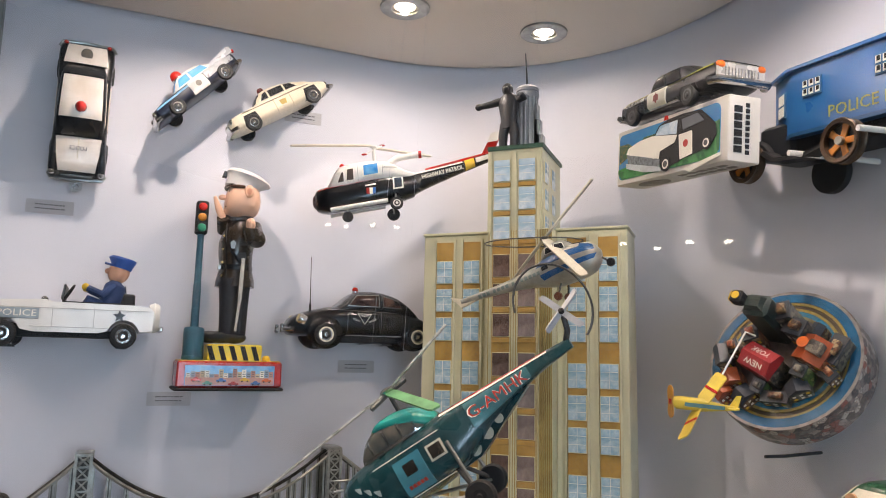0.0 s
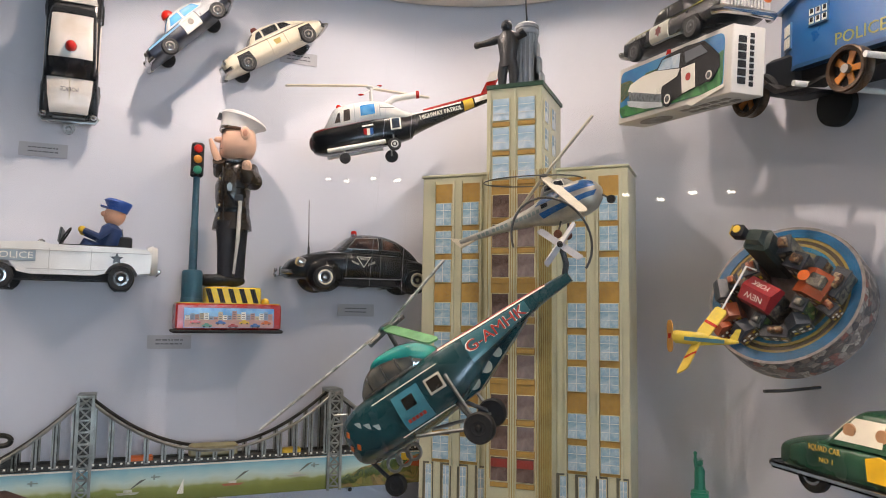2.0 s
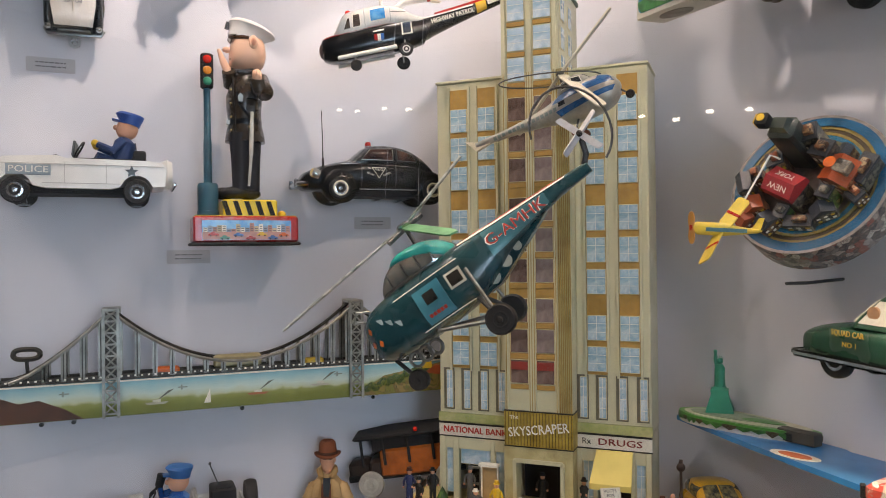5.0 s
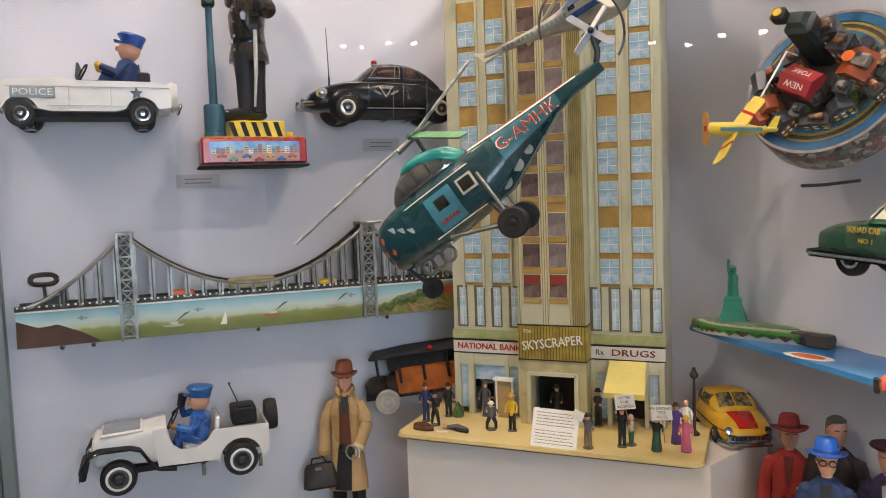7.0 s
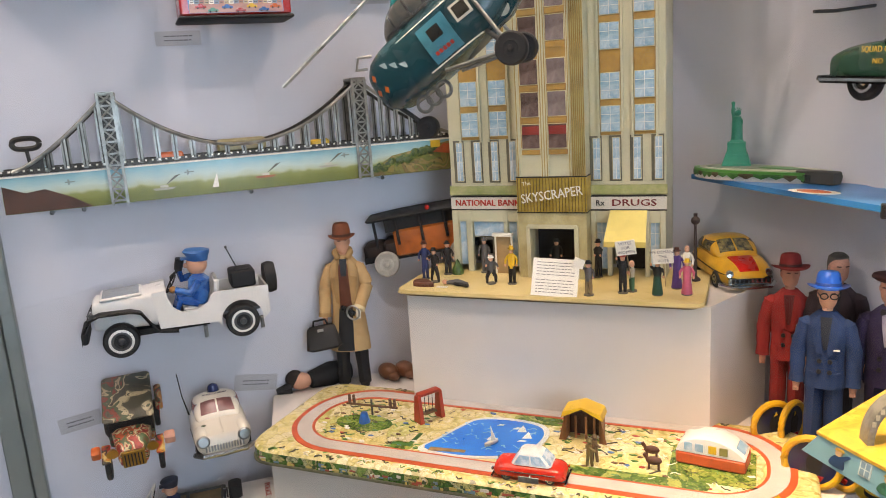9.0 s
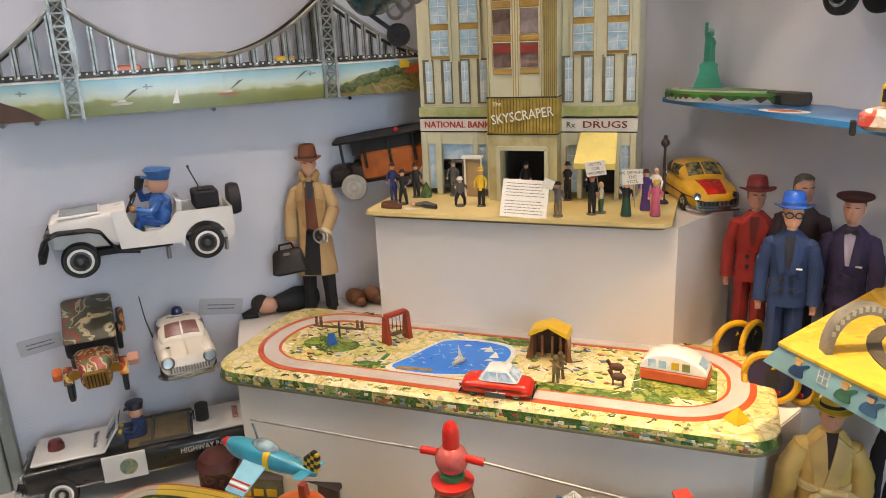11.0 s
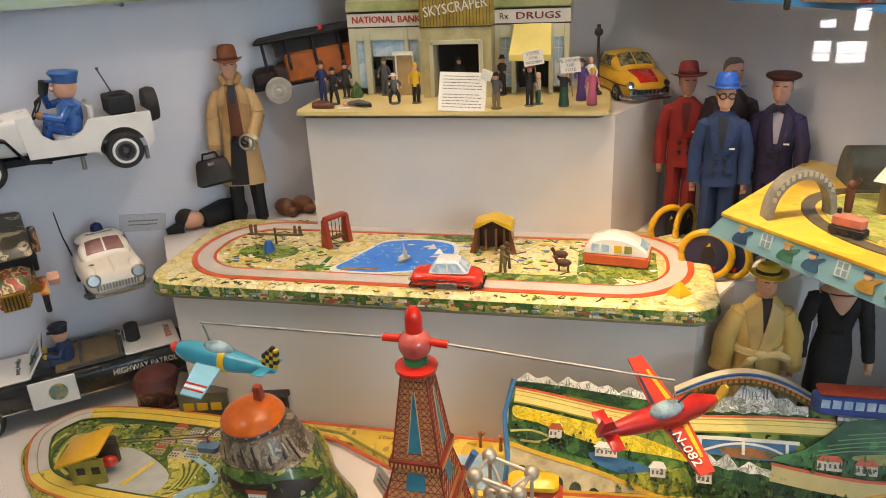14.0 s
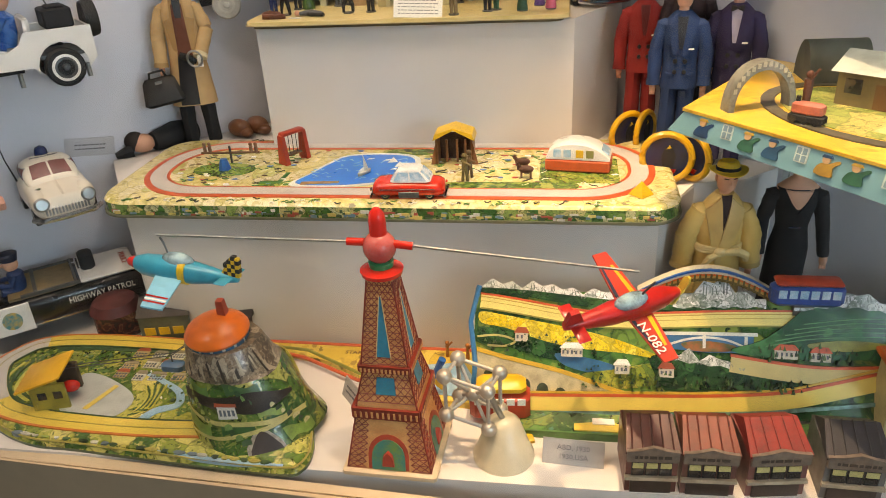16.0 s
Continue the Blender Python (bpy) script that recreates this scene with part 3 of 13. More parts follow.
    for nm, xc, w, text, col in (("bank_sign", -0.128, 0.146, "NATIONAL BANK", red_ink), ("drugs_sign", 0.135, 0.132, "DRUGS", mat("sign_brown", "7c2a22", 0.4))):
        s = part(nm, G(sign).box((xc, -0.001, 0.9305), (w, 0.005, 0.023)), t)
        words("lettering", text, 0.0165, col, s, pose(xc + (0.010 if text == "DRUGS" else 0), -0.0042, 0.9305), width=0.076 if text == "DRUGS" else 0.128)
        words("lettering", text, 0.0165, col, s, pose(xc + (0.0108 if text == "DRUGS" else 0.0008), -0.0040, 0.9309), width=0.076 if text == "DRUGS" else 0.128)
        g = G(line)
        g.box((xc, -0.002, 0.943), (w, 0.005, 0.002))
        g.box((xc, -0.002, 0.918), (w, 0.005, 0.0025))
        part("trim_line", g, t)
        if text == "DRUGS":
            words("symbol", "Rx", 0.015, line, s, pose(xc - 0.049, -0.0042, 0.9305))
    for x0, x1 in ((-0.2, -0.188), (-0.172, -0.160), (-0.096, -0.088), (-0.070, -0.058), (0.069, 0.078), (0.098, 0.106), (0.164, 0.172), (0.19, 0.2)):
        part("shop_pier", G(sky_cream).box(((x0 + x1) / 2, 0.0, 0.857), (x1 - x0, 0.012, 0.12), bevel=0.001), t)
    for x0, x1 in ((-0.2, -0.056), (0.069, 0.2)):
        part("shop_lintel", G(sky_cream).box(((x0 + x1) / 2, 0.001, 0.906), (x1 - x0, 0.010, 0.022)), t)
        part("shop_wall", G(sky_cream).box(((x0 + x1) / 2, 0.1, 0.87), (x1 - x0, 0.01, 0.15)), t)
        for xe in (x0 + 0.002, x1 - 0.002):
            part("shop_wall", G(sky_cream).box((xe, 0.05, 0.87), (0.004, 0.1, 0.15)), t)
    for xc, w in ((-0.18, 0.016), (-0.079, 0.018), (0.088, 0.020), (0.181, 0.018)):
        window(t, xc, 0.002, 0.853, w, 0.09, light_pane, 0 if xc < 0 else 1, 0 if xc < 0 else 3)
    window(t, -0.128, 0.002, 0.882, 0.062, 0.034, light_pane, 0, 0)
    # near-black boards behind the openings paint the shade of the shop rooms
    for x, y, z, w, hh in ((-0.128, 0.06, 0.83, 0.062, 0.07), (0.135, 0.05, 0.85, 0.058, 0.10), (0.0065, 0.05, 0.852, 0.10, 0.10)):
        part("doorway", G(mat("shop_shade", "1f1a17", 0.8)).box((x, y, z), (w, 0.01, hh)), t, "near-black board painting the shade inside the shop")
    g = G(mat("door_tan", "b89a6e", 0.5, var=0.1))
    g.box((-0.095, -0.012, 0.833), (0.032, 0.004, 0.072))
    g.box((-0.095, -0.0145, 0.833), (0.024, 0.002, 0.062))
    g.use(white_ink)
    for dx in (-0.016, 0.016):
        g.box((-0.095 + dx, -0.014, 0.834), (0.003, 0.004, 0.076))
    g.box((-0.095, -0.018, 0.873), (0.038, 0.014, 0.005))
    part("open_door", g, t, "tan door with white frame standing open")
    g = G(mat("door_grey", "6e6a60", 0.5))
    for dx in (-0.011, 0.011):
        g.box((-0.127 + dx, -0.008, 0.83), (0.004, 0.004, 0.066))
    for dz in (0.863, 0.832, 0.80):
        g.box((-0.127, -0.008, dz), (0.024, 0.004, 0.004))
    part("revolving_door", g, t)
    # centre portal
    pt = mat("portal_tan", "b9b084", 0.4, var=0.08, col2="a3966a")
    portal = part("portal", G(pt).box((0.006, -0.02, 0.9065), (0.125, 0.036, 0.026)), t, "olive entrance surround")
    for x in (-0.0485, 0.0605):
        part("jamb", G(pt).box((x, -0.02, 0.8452), (0.016, 0.0356, 0.0966)), portal)
    for x in (-0.038, 0.05):
        part("reveal", G(sky_cream).box((x, -0.024, 0.846), (0.007, 0.036, 0.096)), portal)
    part("reveal", G(sky_cream).box((0.006, -0.024, 0.8935), (0.09, 0.036, 0.007)), portal)
    sk = part("marquee", G(mat("marquee_gold", "b39a45", 0.4, var=0.1, col2="8f7526")).box((0.0065, -0.02, 0.951), (0.127, 0.038, 0.062)), t, "ribbed gold name board")
    g = G(mat("marquee_line", "6f5a20", 0.5))
    for k in range(22):
        g.box((-0.0545 + k * 0.0058, -0.0395, 0.951), (0.0012, 0.001, 0.060))
    part("ribs", g, sk)
    g = G(line)
    g.box((0.0065, -0.02, 0.983), (0.128, 0.04, 0.002))
    g.box((0.0065, -0.02, 0.919), (0.128, 0.04, 0.002))
    part("edge", g, sk)
    words("lettering", "SKYSCRAPER", 0.024, white_ink, sk, pose(0.007, -0.0415, 0.951, 0, -8, 0), width=0.112, depth=0.001)
    words("lettering", "The", 0.010, white_ink, sk, pose(-0.038, -0.0415, 0.972, 0, -8, 0))
    # awning
    g = G(mat("awning_yellow", "dccb72", 0.6, var=0.08, scale=20))
    g.add([(0.105, -0.008, 0.918), (0.168, -0.008, 0.918), (0.172, -0.058, 0.872), (0.101, -0.058, 0.872), (0.105, -0.006, 0.914), (0.168, -0.006, 0.914), (0.172, -0.056, 0.868), (0.101, -0.056, 0.868), (0.172, -0.058, 0.862), (0.101, -0.058, 0.862)],
          [(0, 1, 2, 3), (7, 6, 5, 4), (0, 3, 7, 4), (1, 5, 6, 2), (0, 4, 5, 1), (3, 2, 8, 9)])
    part("awning", g, t, "yellow shop awning")
    # spire
    spire_grey = mat("spire_grey", "a2a5a8", 0.45, var=0.1, scale=30)
    cx, cy = 0.004, 0.03
    sp = part("spire", G(spire_grey).cyl((cx, cy, 1.764), (cx, cy, 1.886), 0.0195, seg=24), t, "grey ribbed mast base")
    for k in range(15):
        a = 2 * math.pi * k / 15 + 0.1
        part("flute", G(spire_grey).box((cx + 0.0195 * math.cos(a), cy + 0.0195 * math.sin(a), 1.8235), (0.0042, 0.0042, 0.119), bevel=0.0008), sp)
    part("capital", G(spire_grey).lathe([(0.0215, 1.878), (0.0235, 1.881), (0.0235, 1.886), (0.021, 1.887), (0.021, 1.890), (0.0232, 1.891), (0.0232, 1.897), (0.018, 1.902), (0.0001, 1.903)], seg=26, m=pose(cx, cy, 0)), sp)
    for w, h in ((0.006, 0.098), (0.011, 0.066), (0.017, 0.034)):
        part("buttress", G(spire_grey).box((cx + 0.018 + w / 2, cy - 0.004, 1.764 + h / 2), (w, 0.024, h), bevel=0.0008), sp)
    g = G(dark_steel)
    g.cyl((cx + 0.0, cy, 1.90), (cx - 0.004, cy, 1.975), 0.0022, 0.001)
    part("antenna", g, t)


skyscraper()


# ---- vehicles ----
def wheel(parent, x, y, r, w, hub, tyre=rubber, z=None, hub_name="hubcap"):
    wh = part("wheel", G(tyre).lathe([(r * 0.55, -w / 2), (r * 0.9, -w / 2), (r, -w * 0.3), (r, w * 0.3), (r * 0.9, w / 2), (r * 0.55, w / 2)], seg=24), parent, m=pose(x, y, r if z is None else z, 90, 0, 0))
    s = 1 if y < 0 else -1
    part(hub_name, G(hub).lathe([(r * 0.58, 0), (r * 0.58, w * 0.52), (r * 0.45, w * 0.55), (r * 0.40, w * 0.48), (r * 0.22, w * 0.5), (r * 0.15, w * 0.66), (0.0001, w * 0.68)], seg=20), wh, m=pose(0, 0, 0, 0 if s > 0 else 180, 0, 0))
    return wh


def white_wall(wh, r, w, s=1, c=None):
    part("white_wall", G(c or white).lathe([(r * 0.56, 0), (r * 0.56, w * 0.545), (r * 0.64, w * 0.555), (r * 0.70, w * 0.53), (r * 0.70, 0)], seg=24), wh, m=pose(0, 0, 0, 0 if s > 0 else 180, 0, 0))


def super_ring(x, hw, zb, zt, n=20, p=0.55):
    out = []
    zc, hz = (zb + zt) / 2, (zt - zb) / 2
    for k in range(n):
        a = 2 * math.pi * (k + 0.5) / n
        c, s = math.cos(a), math.sin(a)
        out.append(Vector((x, hw * math.copysign(abs(c) ** p, c), zc + hz * math.copysign(abs(s) ** p, s))))
    return out


def spline(rows, x):
    """Smooth values between rows that begin with their x, in rising order."""
    n = len(rows)
    i = 0
    while i < n - 2 and x > rows[i + 1][0]:
        i += 1
    a, b = rows[i], rows[i + 1]
    p, q = rows[max(i - 1, 0)], rows[min(i + 2, n - 1)]
    w = b[0] - a[0]
    f = min(max((x - a[0]) / w, 0), 1)
    out = []
    for k in range(1, len(a)):
        ma = (b[k] - p[k]) / max(b[0] - p[0], 1e-6) * w
        mb = (q[k] - a[k]) / max(q[0] - a[0], 1e-6) * w
        out.append((2 * f ** 3 - 3 * f ** 2 + 1) * a[k] + (f ** 3 - 2 * f ** 2 + f) * ma + (3 * f ** 2 - 2 * f ** 3) * b[k] + (f ** 3 - f ** 2) * mb)
    return out


class Hull:
    """A pressed-tin hull along x: rows of (x, half width, bottom, top), rounded by p; windows and prints lie on its skin."""

    def __init__(self, rows, p=0.7, steps=26):
        self.rows, self.p, self.steps = sorted(rows), p, steps

    def fill(self, g, n=28):
        x0, x1 = self.rows[0][0], self.rows[-1][0]
        xs = sorted(set([x0 + (x1 - x0) * k / self.steps for k in range(self.steps + 1)] + [r[0] for r in self.rows]))
        g.loft([super_ring(x, max(hw, 0.0004), zb, zt, n, self.p) for x, (hw, zb, zt) in ((x, spline(self.rows, x)) for x in xs)])
        return g

    def y(self, x, z):
        hw, zb, zt = spline(self.rows, x)
        f = min(abs((z - (zb + zt) / 2) / max((zt - zb) / 2, 1e-5)), 0.999)
        return hw * (1 - f ** (2 / self.p)) ** (self.p / 2)

    def z(self, x, y):
        hw, zb, zt = spline(self.rows, x)
        f = min(abs(y / max(hw, 1e-5)), 0.999)
        return (zb + zt) / 2 + (zt - zb) / 2 * (1 - f ** (2 / self.p)) ** (self.p / 2)

    def side(self, g, quad, s=-1, out=0.0007, n=6):
        """A skin patch on one flank; quad: four (x, z) corners in turn."""
        return self.patch(g, quad, lambda x, z, o: (x, s * (self.y(x, z) + o), z), out, n)

    def top(self, g, quad, out=0.0007, n=6):
        """A skin patch on the upper side; quad: four (x, y) corners in turn."""
        return self.patch(g, quad, lambda x, y, o: (x, y, self.z(x, y) + o), out, n)

    def patch(self, g, quad, place, out, n):
        a, b, c, d = quad
        vs = []
        for o in (out, -0.0012):
            for j in range(n + 1):
                for i in range(n + 1):
                    u, v = i / n, j / n
                    q = [(1 - u) * (1 - v) * a[k] + u * (1 - v) * b[k] + u * v * c[k] + (1 - u) * v * d[k] for k in (0, 1)]
                    vs.append(place(q[0], q[1], o))
        m, w = (n + 1) * (n + 1), n + 1
        fs = [(j * w + i, j * w + i + 1, (j + 1) * w + i + 1, (j + 1) * w + i) for j in range(n) for i in range(n)]
        edge = list(range(n)) + [w * k + n for k in range(n)] + [w * n + k for k in range(n, 0, -1)] + [w * k for k in range(n, 0, -1)]
        fs += [(edge[k], edge[(k + 1) % len(edge)], edge[(k + 1) % len(edge)] + m, edge[k] + m) for k in range(len(edge))]
        return g.add(vs, fs)

    def words(self, text, size, material, parent, x, z, turn=0.0, width=None, s=-1, out=0.0009):
        ob = words("lettering", text, size, material, parent, pose(0, 0, 0), width=width, depth=0.0001)
        c, sn = math.cos(radians(turn)), math.sin(radians(turn))
        for v in ob.data.vertices:
            px, pz = x + v.co.x * c - v.co.z * sn, z + v.co.x * sn + v.co.z * c
            v.co = (px, s * (self.y(px, pz) + out) + v.co.y, pz)
        return ob


def framed(hull, parent, quad, pane, rim=None, s=-1, grow=0.0022, name="window"):
    """A pane in a thin frame, pressed into a hull's flank."""
    cx, cz = sum(q[0] for q in quad) / 4, sum(q[1] for q in quad) / 4
    r = max(max(abs(q[0] - cx) for q in quad), 1e-4)
    big = [(cx + (x - cx) * (1 + grow / r), cz + (z - cz) * (1 + grow / max(abs(z - cz), 1e-4))) for x, z in quad]
    w = part(name, hull.side(G(rim or chrome), big, s, 0.0006), parent)
    part("pane", hull.side(G(pane), quad, s, 0.0011), w)
    return w


def lerp(a, b, f):
    return a + (b - a) * f


class Cabin:
    def __init__(self, x0, x1, x2, x3, zb, zt, wb, wt):
        self.v = (x0, x1, x2, x3, zb, zt, wb, wt)

    def at(self, s, f, out=0.0):
        x0, x1, x2, x3, zb, zt, wb, wt = self.v
        bulge = math.sin(f * math.pi / 2)
        a, b = lerp(x0, x1, f), lerp(x3, x2, f)
        return lerp(a, b, s), lerp(wb, wt, f) + out, lerp(zb, zt, bulge * 0.35 + f * 0.65)

    def rings(self):
        out = []
        for f in (0, 0.25, 0.5, 0.75, 0.9, 1.0):
            x0, hw, z = self.at(0, f)
            x1 = self.at(1, f)[0]
            k = 0.94 if f == 1.0 else 1.0
            xc, hl = (x0 + x1) / 2, (x1 - x0) / 2 * k
            r = min(hw, hl) * 0.35
            out.append([Vector((x, y, z + (0.0015 if f == 1.0 else 0))) for x, y in rounded(xc - hl, xc + hl, -hw * k, hw * k, r, 3)])
        return out

    def side(self, g, s0, s1, f0, f1, y, out=0.0006):
        pts = []
        for s, f in ((s0, f0), (s1, f0), (s1, f1), (s0, f1)):
            x, hw, z = self.at(s, f, out)
            pts.append((x, y * hw, z))
        pts += [(x, yy - y * 0.002, z) for x, yy, z in pts]
        g.add(pts, [(0, 1, 2, 3), (7, 6, 5, 4), (0, 4, 5, 1), (1, 5, 6, 2), (2, 6, 7, 3), (3, 7, 4, 0)])

    def end(self, g, front, f0, f1, wide=0.82, out=0.0012):
        s, e = (0, -out) if front else (1, out)
        pts = []
        for f, sg in ((f0, -1), (f0, 1), (f1, 1), (f1, -1)):
            x, hw, z = self.at(s, f)
            pts.append((x + e, sg * hw * wide, z))
        pts += [(x - e * 3, yy, z) for x, yy, z in pts]
        g.add(pts, [(0, 1, 2, 3), (7, 6, 5, 4), (0, 4, 5, 1), (1, 5, 6, 2), (2, 6, 7, 3), (3, 7, 4, 0)])


def car(name, label, m, L, W, paint, prof, cab=None, roof=None, wheels=(-0.31, 0.30), r=0.02, ww=0.012, hub=chrome, pane=dark_pane, clear_h=0.35,
        siren=None, lights=True, bumper=True, side_windows=((0.08, 0.47), (0.53, 0.92)), fenders=0.0, group="toy cars on the wall", lamp_mat=None, tuck=0.0, drop=0.0, p=0.62):
    """A tin car, nose to -x, standing on its wheels. prof: (x, top, half width) along the body, in shares of the length and in metres."""
    t = thing(name, label, "toy car", m, group)
    zb = r * clear_h * 2
    part("body", Hull([(x * L, hw, zb + max(0, (abs(x) - 0.44)) * 0.1, zt) for x, zt, hw in prof], p).fill(G(paint)), t, sharp=1.1)
    if cab:
        c = Cabin(*cab)
        cb = part("cabin", G(roof or paint).loft(c.rings()), t, sharp=1.0)
        for y in (-1, 1):
            for s0, s1 in side_windows:
                g = G(pane)
                c.side(g, s0, s1, 0.12, 0.78, y)
                part("side_window", g, cb)
        for front in (True, False):
            g = G(pane)
            c.end(g, front, 0.12, 0.80)
            part("windscreen" if front else "rear_window", g, cb)
        if siren:
            x, z, rr, sm = siren
            s = part("siren", G(sm).lathe([(rr, 0), (rr, rr * 0.6), (rr * 0.75, rr * 1.2), (rr * 0.3, rr * 1.5), (0.0001, rr * 1.55)], seg=16), t, m=pose(x, 0, z))
            part("siren_base", G(chrome).cyl((0, 0, -0.003), (0, 0, 0.001), rr * 1.15), s)
    for fx in wheels:
        for sy in (-1, 1):
            wheel(t, fx * L, sy * (W / 2 - ww * 0.4 - tuck), r, ww, hub, z=r - drop)
            if fenders:
                part("fender", G(paint).ball((fx * L, sy * (W / 2 - ww * 0.7), r * 1.05), fenders, (1.25, 0.62, 0.95)), t)
    x0, x1 = prof[0][0] * L, prof[-1][0] * L
    zf, zr = prof[1][1], prof[-2][1]
    if bumper:
        for x in (x0 - 0.003, x1 + 0.003):
            part("bumper", G(chrome).box((x, 0, zb + 0.007), (0.006, W * 0.98, 0.007), bevel=0.0025), t)
        part("grille", G(steel).box((x0 - 0.0005, 0, zb + 0.3 * (zf - zb) + 0.006), (0.004, W * 0.5, (zf - zb) * 0.35), bevel=0.001), t)
    if lights:
        for sy in (-1, 1):
            h = part("headlight", G(chrome).lathe([(0.0055, 0), (0.007, 0.003), (0.006, 0.006), (0.0001, 0.0065)], seg=16), t, m=pose(x0 + 0.002, sy * W * 0.36, zb + (zf - zb) * 0.68, 0, -90, 0))
            part("tail_light", G(lamp_mat or red_plastic).ball((x1 - 0.001, sy * W * 0.38, zb + (zr - zb) * 0.6), 0.005, (0.7, 1, 1)), t)
    return t


def mount(t, pts, y0, y1):
    """Clear plastic pegs that hold a wall toy."""
    for x, z in pts:
        part("peg", G(clear).cyl((x, y0, z), (x, y1, z), 0.004, 0.006, seg=12), t, "clear plastic wall peg")


# police car mounted roof outwards
FLAT = on_left(-0.786, 1.805, 0.012) @ pose(0, 0, 0, 90, 0, 0) @ pose(0, 0, 0, 0, 0, 90) @ Matrix.Diagonal((0.93, 0.86, 0.93, 1))
t = thing("police_car", "white and black tin police car with a red dome light", "toy car", FLAT, "toy cars on the wall")
body = Hull([(-0.137, 0.046, 0.012, 0.034), (-0.131, 0.054, 0.010, 0.043), (-0.110, 0.056, 0.009, 0.050), (-0.06, 0.053, 0.009, 0.055), (0.06, 0.053, 0.009, 0.055), (0.110, 0.055, 0.010, 0.050), (0.131, 0.052, 0.012, 0.043), (0.137, 0.044, 0.014, 0.034)], 0.5)
part("body", body.fill(G(black)), t, sharp=1.2)
dome = Hull([(-0.066, 0.040, 0.040, 0.052), (-0.052, 0.046, 0.040, 0.067), (-0.030, 0.0475, 0.040, 0.081), (0.0, 0.047, 0.040, 0.086), (0.045, 0.045, 0.040, 0.084), (0.066, 0.043, 0.040, 0.074), (0.086, 0.038, 0.040, 0.054)], 0.5)
cb = part("cabin", dome.fill(G(black)), t, sharp=1.2)
roof_white = mat("roof_enamel", "e6dfd6", 0.3, var=0.08, scale=30, coat=0.4, col2="d3c6b6")
part("roof", dome.top(G(roof_white), [(-0.031, -0.0415), (-0.031, 0.0415), (0.054, 0.0385), (0.054, -0.0385)], 0.0016, 10), cb, "white enamelled roof")
part("windscreen", dome.top(G(dark_pane), [(-0.061, -0.036), (-0.061, 0.036), (-0.033, 0.041), (-0.033, -0.041)], 0.0012, 10), cb)
part("rear_window", dome.top(G(dark_pane), [(0.058, -0.036), (0.058, 0.036), (0.080, 0.030), (0.080, -0.030)], 0.0012, 10), cb)
for sgn in (-1, 1):
    part("side_trim", dome.side(G(cream), [(-0.040, 0.048), (0.060, 0.048), (0.054, 0.052), (-0.036, 0.052)], sgn, 0.0012, 8), cb)
    part("flank_print", body.side(G(roof_white), [(-0.040, 0.020), (0.050, 0.020), (0.050, 0.044), (-0.040, 0.044)], sgn, 0.0010, 8), t)
part("hood", body.top(G(roof_white), [(-0.131, -0.036), (-0.131, 0.036), (-0.064, 0.047), (-0.064, -0.047)], 0.0016, 10), t, "white enamelled hood")
part("boot_lid", body.top(G(roof_white), [(0.089, -0.044), (0.089, 0.044), (0.130, 0.038), (0.130, -0.038)], 0.0016, 10), t)
part("hood_rib", G(cream).tube([(-0.128, 0, 0.0455), (-0.095, 0, 0.0545), (-0.066, 0, 0.0568)], 0.0011, 6), t)
part("emblem", G(mat("badge_grey", "6d685e", 0.4, var=0.3, scale=90)).cyl((0.110, 0, 0.050), (0.110, 0, 0.0528), 0.012, seg=24), t, "round printed badge")
for sgn in (-1, 1):
    part("fender", G(black).loft([super_ring(x, 0.0085 * q, 0.016, z, 16, 0.8) for x, q, z in ((-0.139, 0.5, 0.036), (-0.134, 0.9, 0.047), (-0.112, 1.0, 0.0545), (-0.08, 0.85, 0.0575), (-0.055, 0.4, 0.056))]), t, m=pose(0, sgn * 0.0475, 0))
    part("headlight", G(chrome).ball((-0.134, sgn * 0.0475, 0.043), 0.0068, (0.9, 1, 1)), t)
    part("tail_light", G(red_plastic).ball((0.134, sgn * 0.043, 0.040), 0.0048, (0.8, 1, 1)), t)
    for x in (-0.084, 0.084):
        wheel(t, x, sgn * 0.0505, 0.020, 0.012, chrome, z=0.017)
for x, sgn in ((-0.141, -1), (0.141, 1)):
    part("bumper", G(steel).tube([(x - sgn * 0.010, -0.056, 0.022), (x, -0.050, 0.022), (x + sgn * 0.002, 0, 0.022), (x, 0.050, 0.022), (x - sgn * 0.010, 0.056, 0.022)], 0.0042, 8), t)
part("grille", G(steel).box((-0.1375, 0, 0.031), (0.004, 0.062, 0.012), bevel=0.001), t)
sr = part("siren", G(red_plastic).lathe([(0.0105, 0), (0.0105, 0.004), (0.0085, 0.009), (0.0045, 0.0118), (0.0001, 0.0125)], seg=20), t, m=pose(-0.010, 0, 0.0862))
part("siren_base", G(chrome).cyl((0, 0, -0.004), (0, 0, 0.001), 0.0118), sr)
words("lettering", "POLICE", 0.012, ink, t, pose(-0.086, 0, 0.0578, -90, 0, 0) @ pose(0, 0, 0, 0, -90, 0), width=0.034)
part("cup", G(clear).lathe([(0.004, 0), (0.006, 0.01), (0.013, 0.014), (0.013, 0.016), (0.0001, 0.016)]), t, "clear suction cup", m=pose(-0.156, 0.0, 0.01, 0, 0, 0))

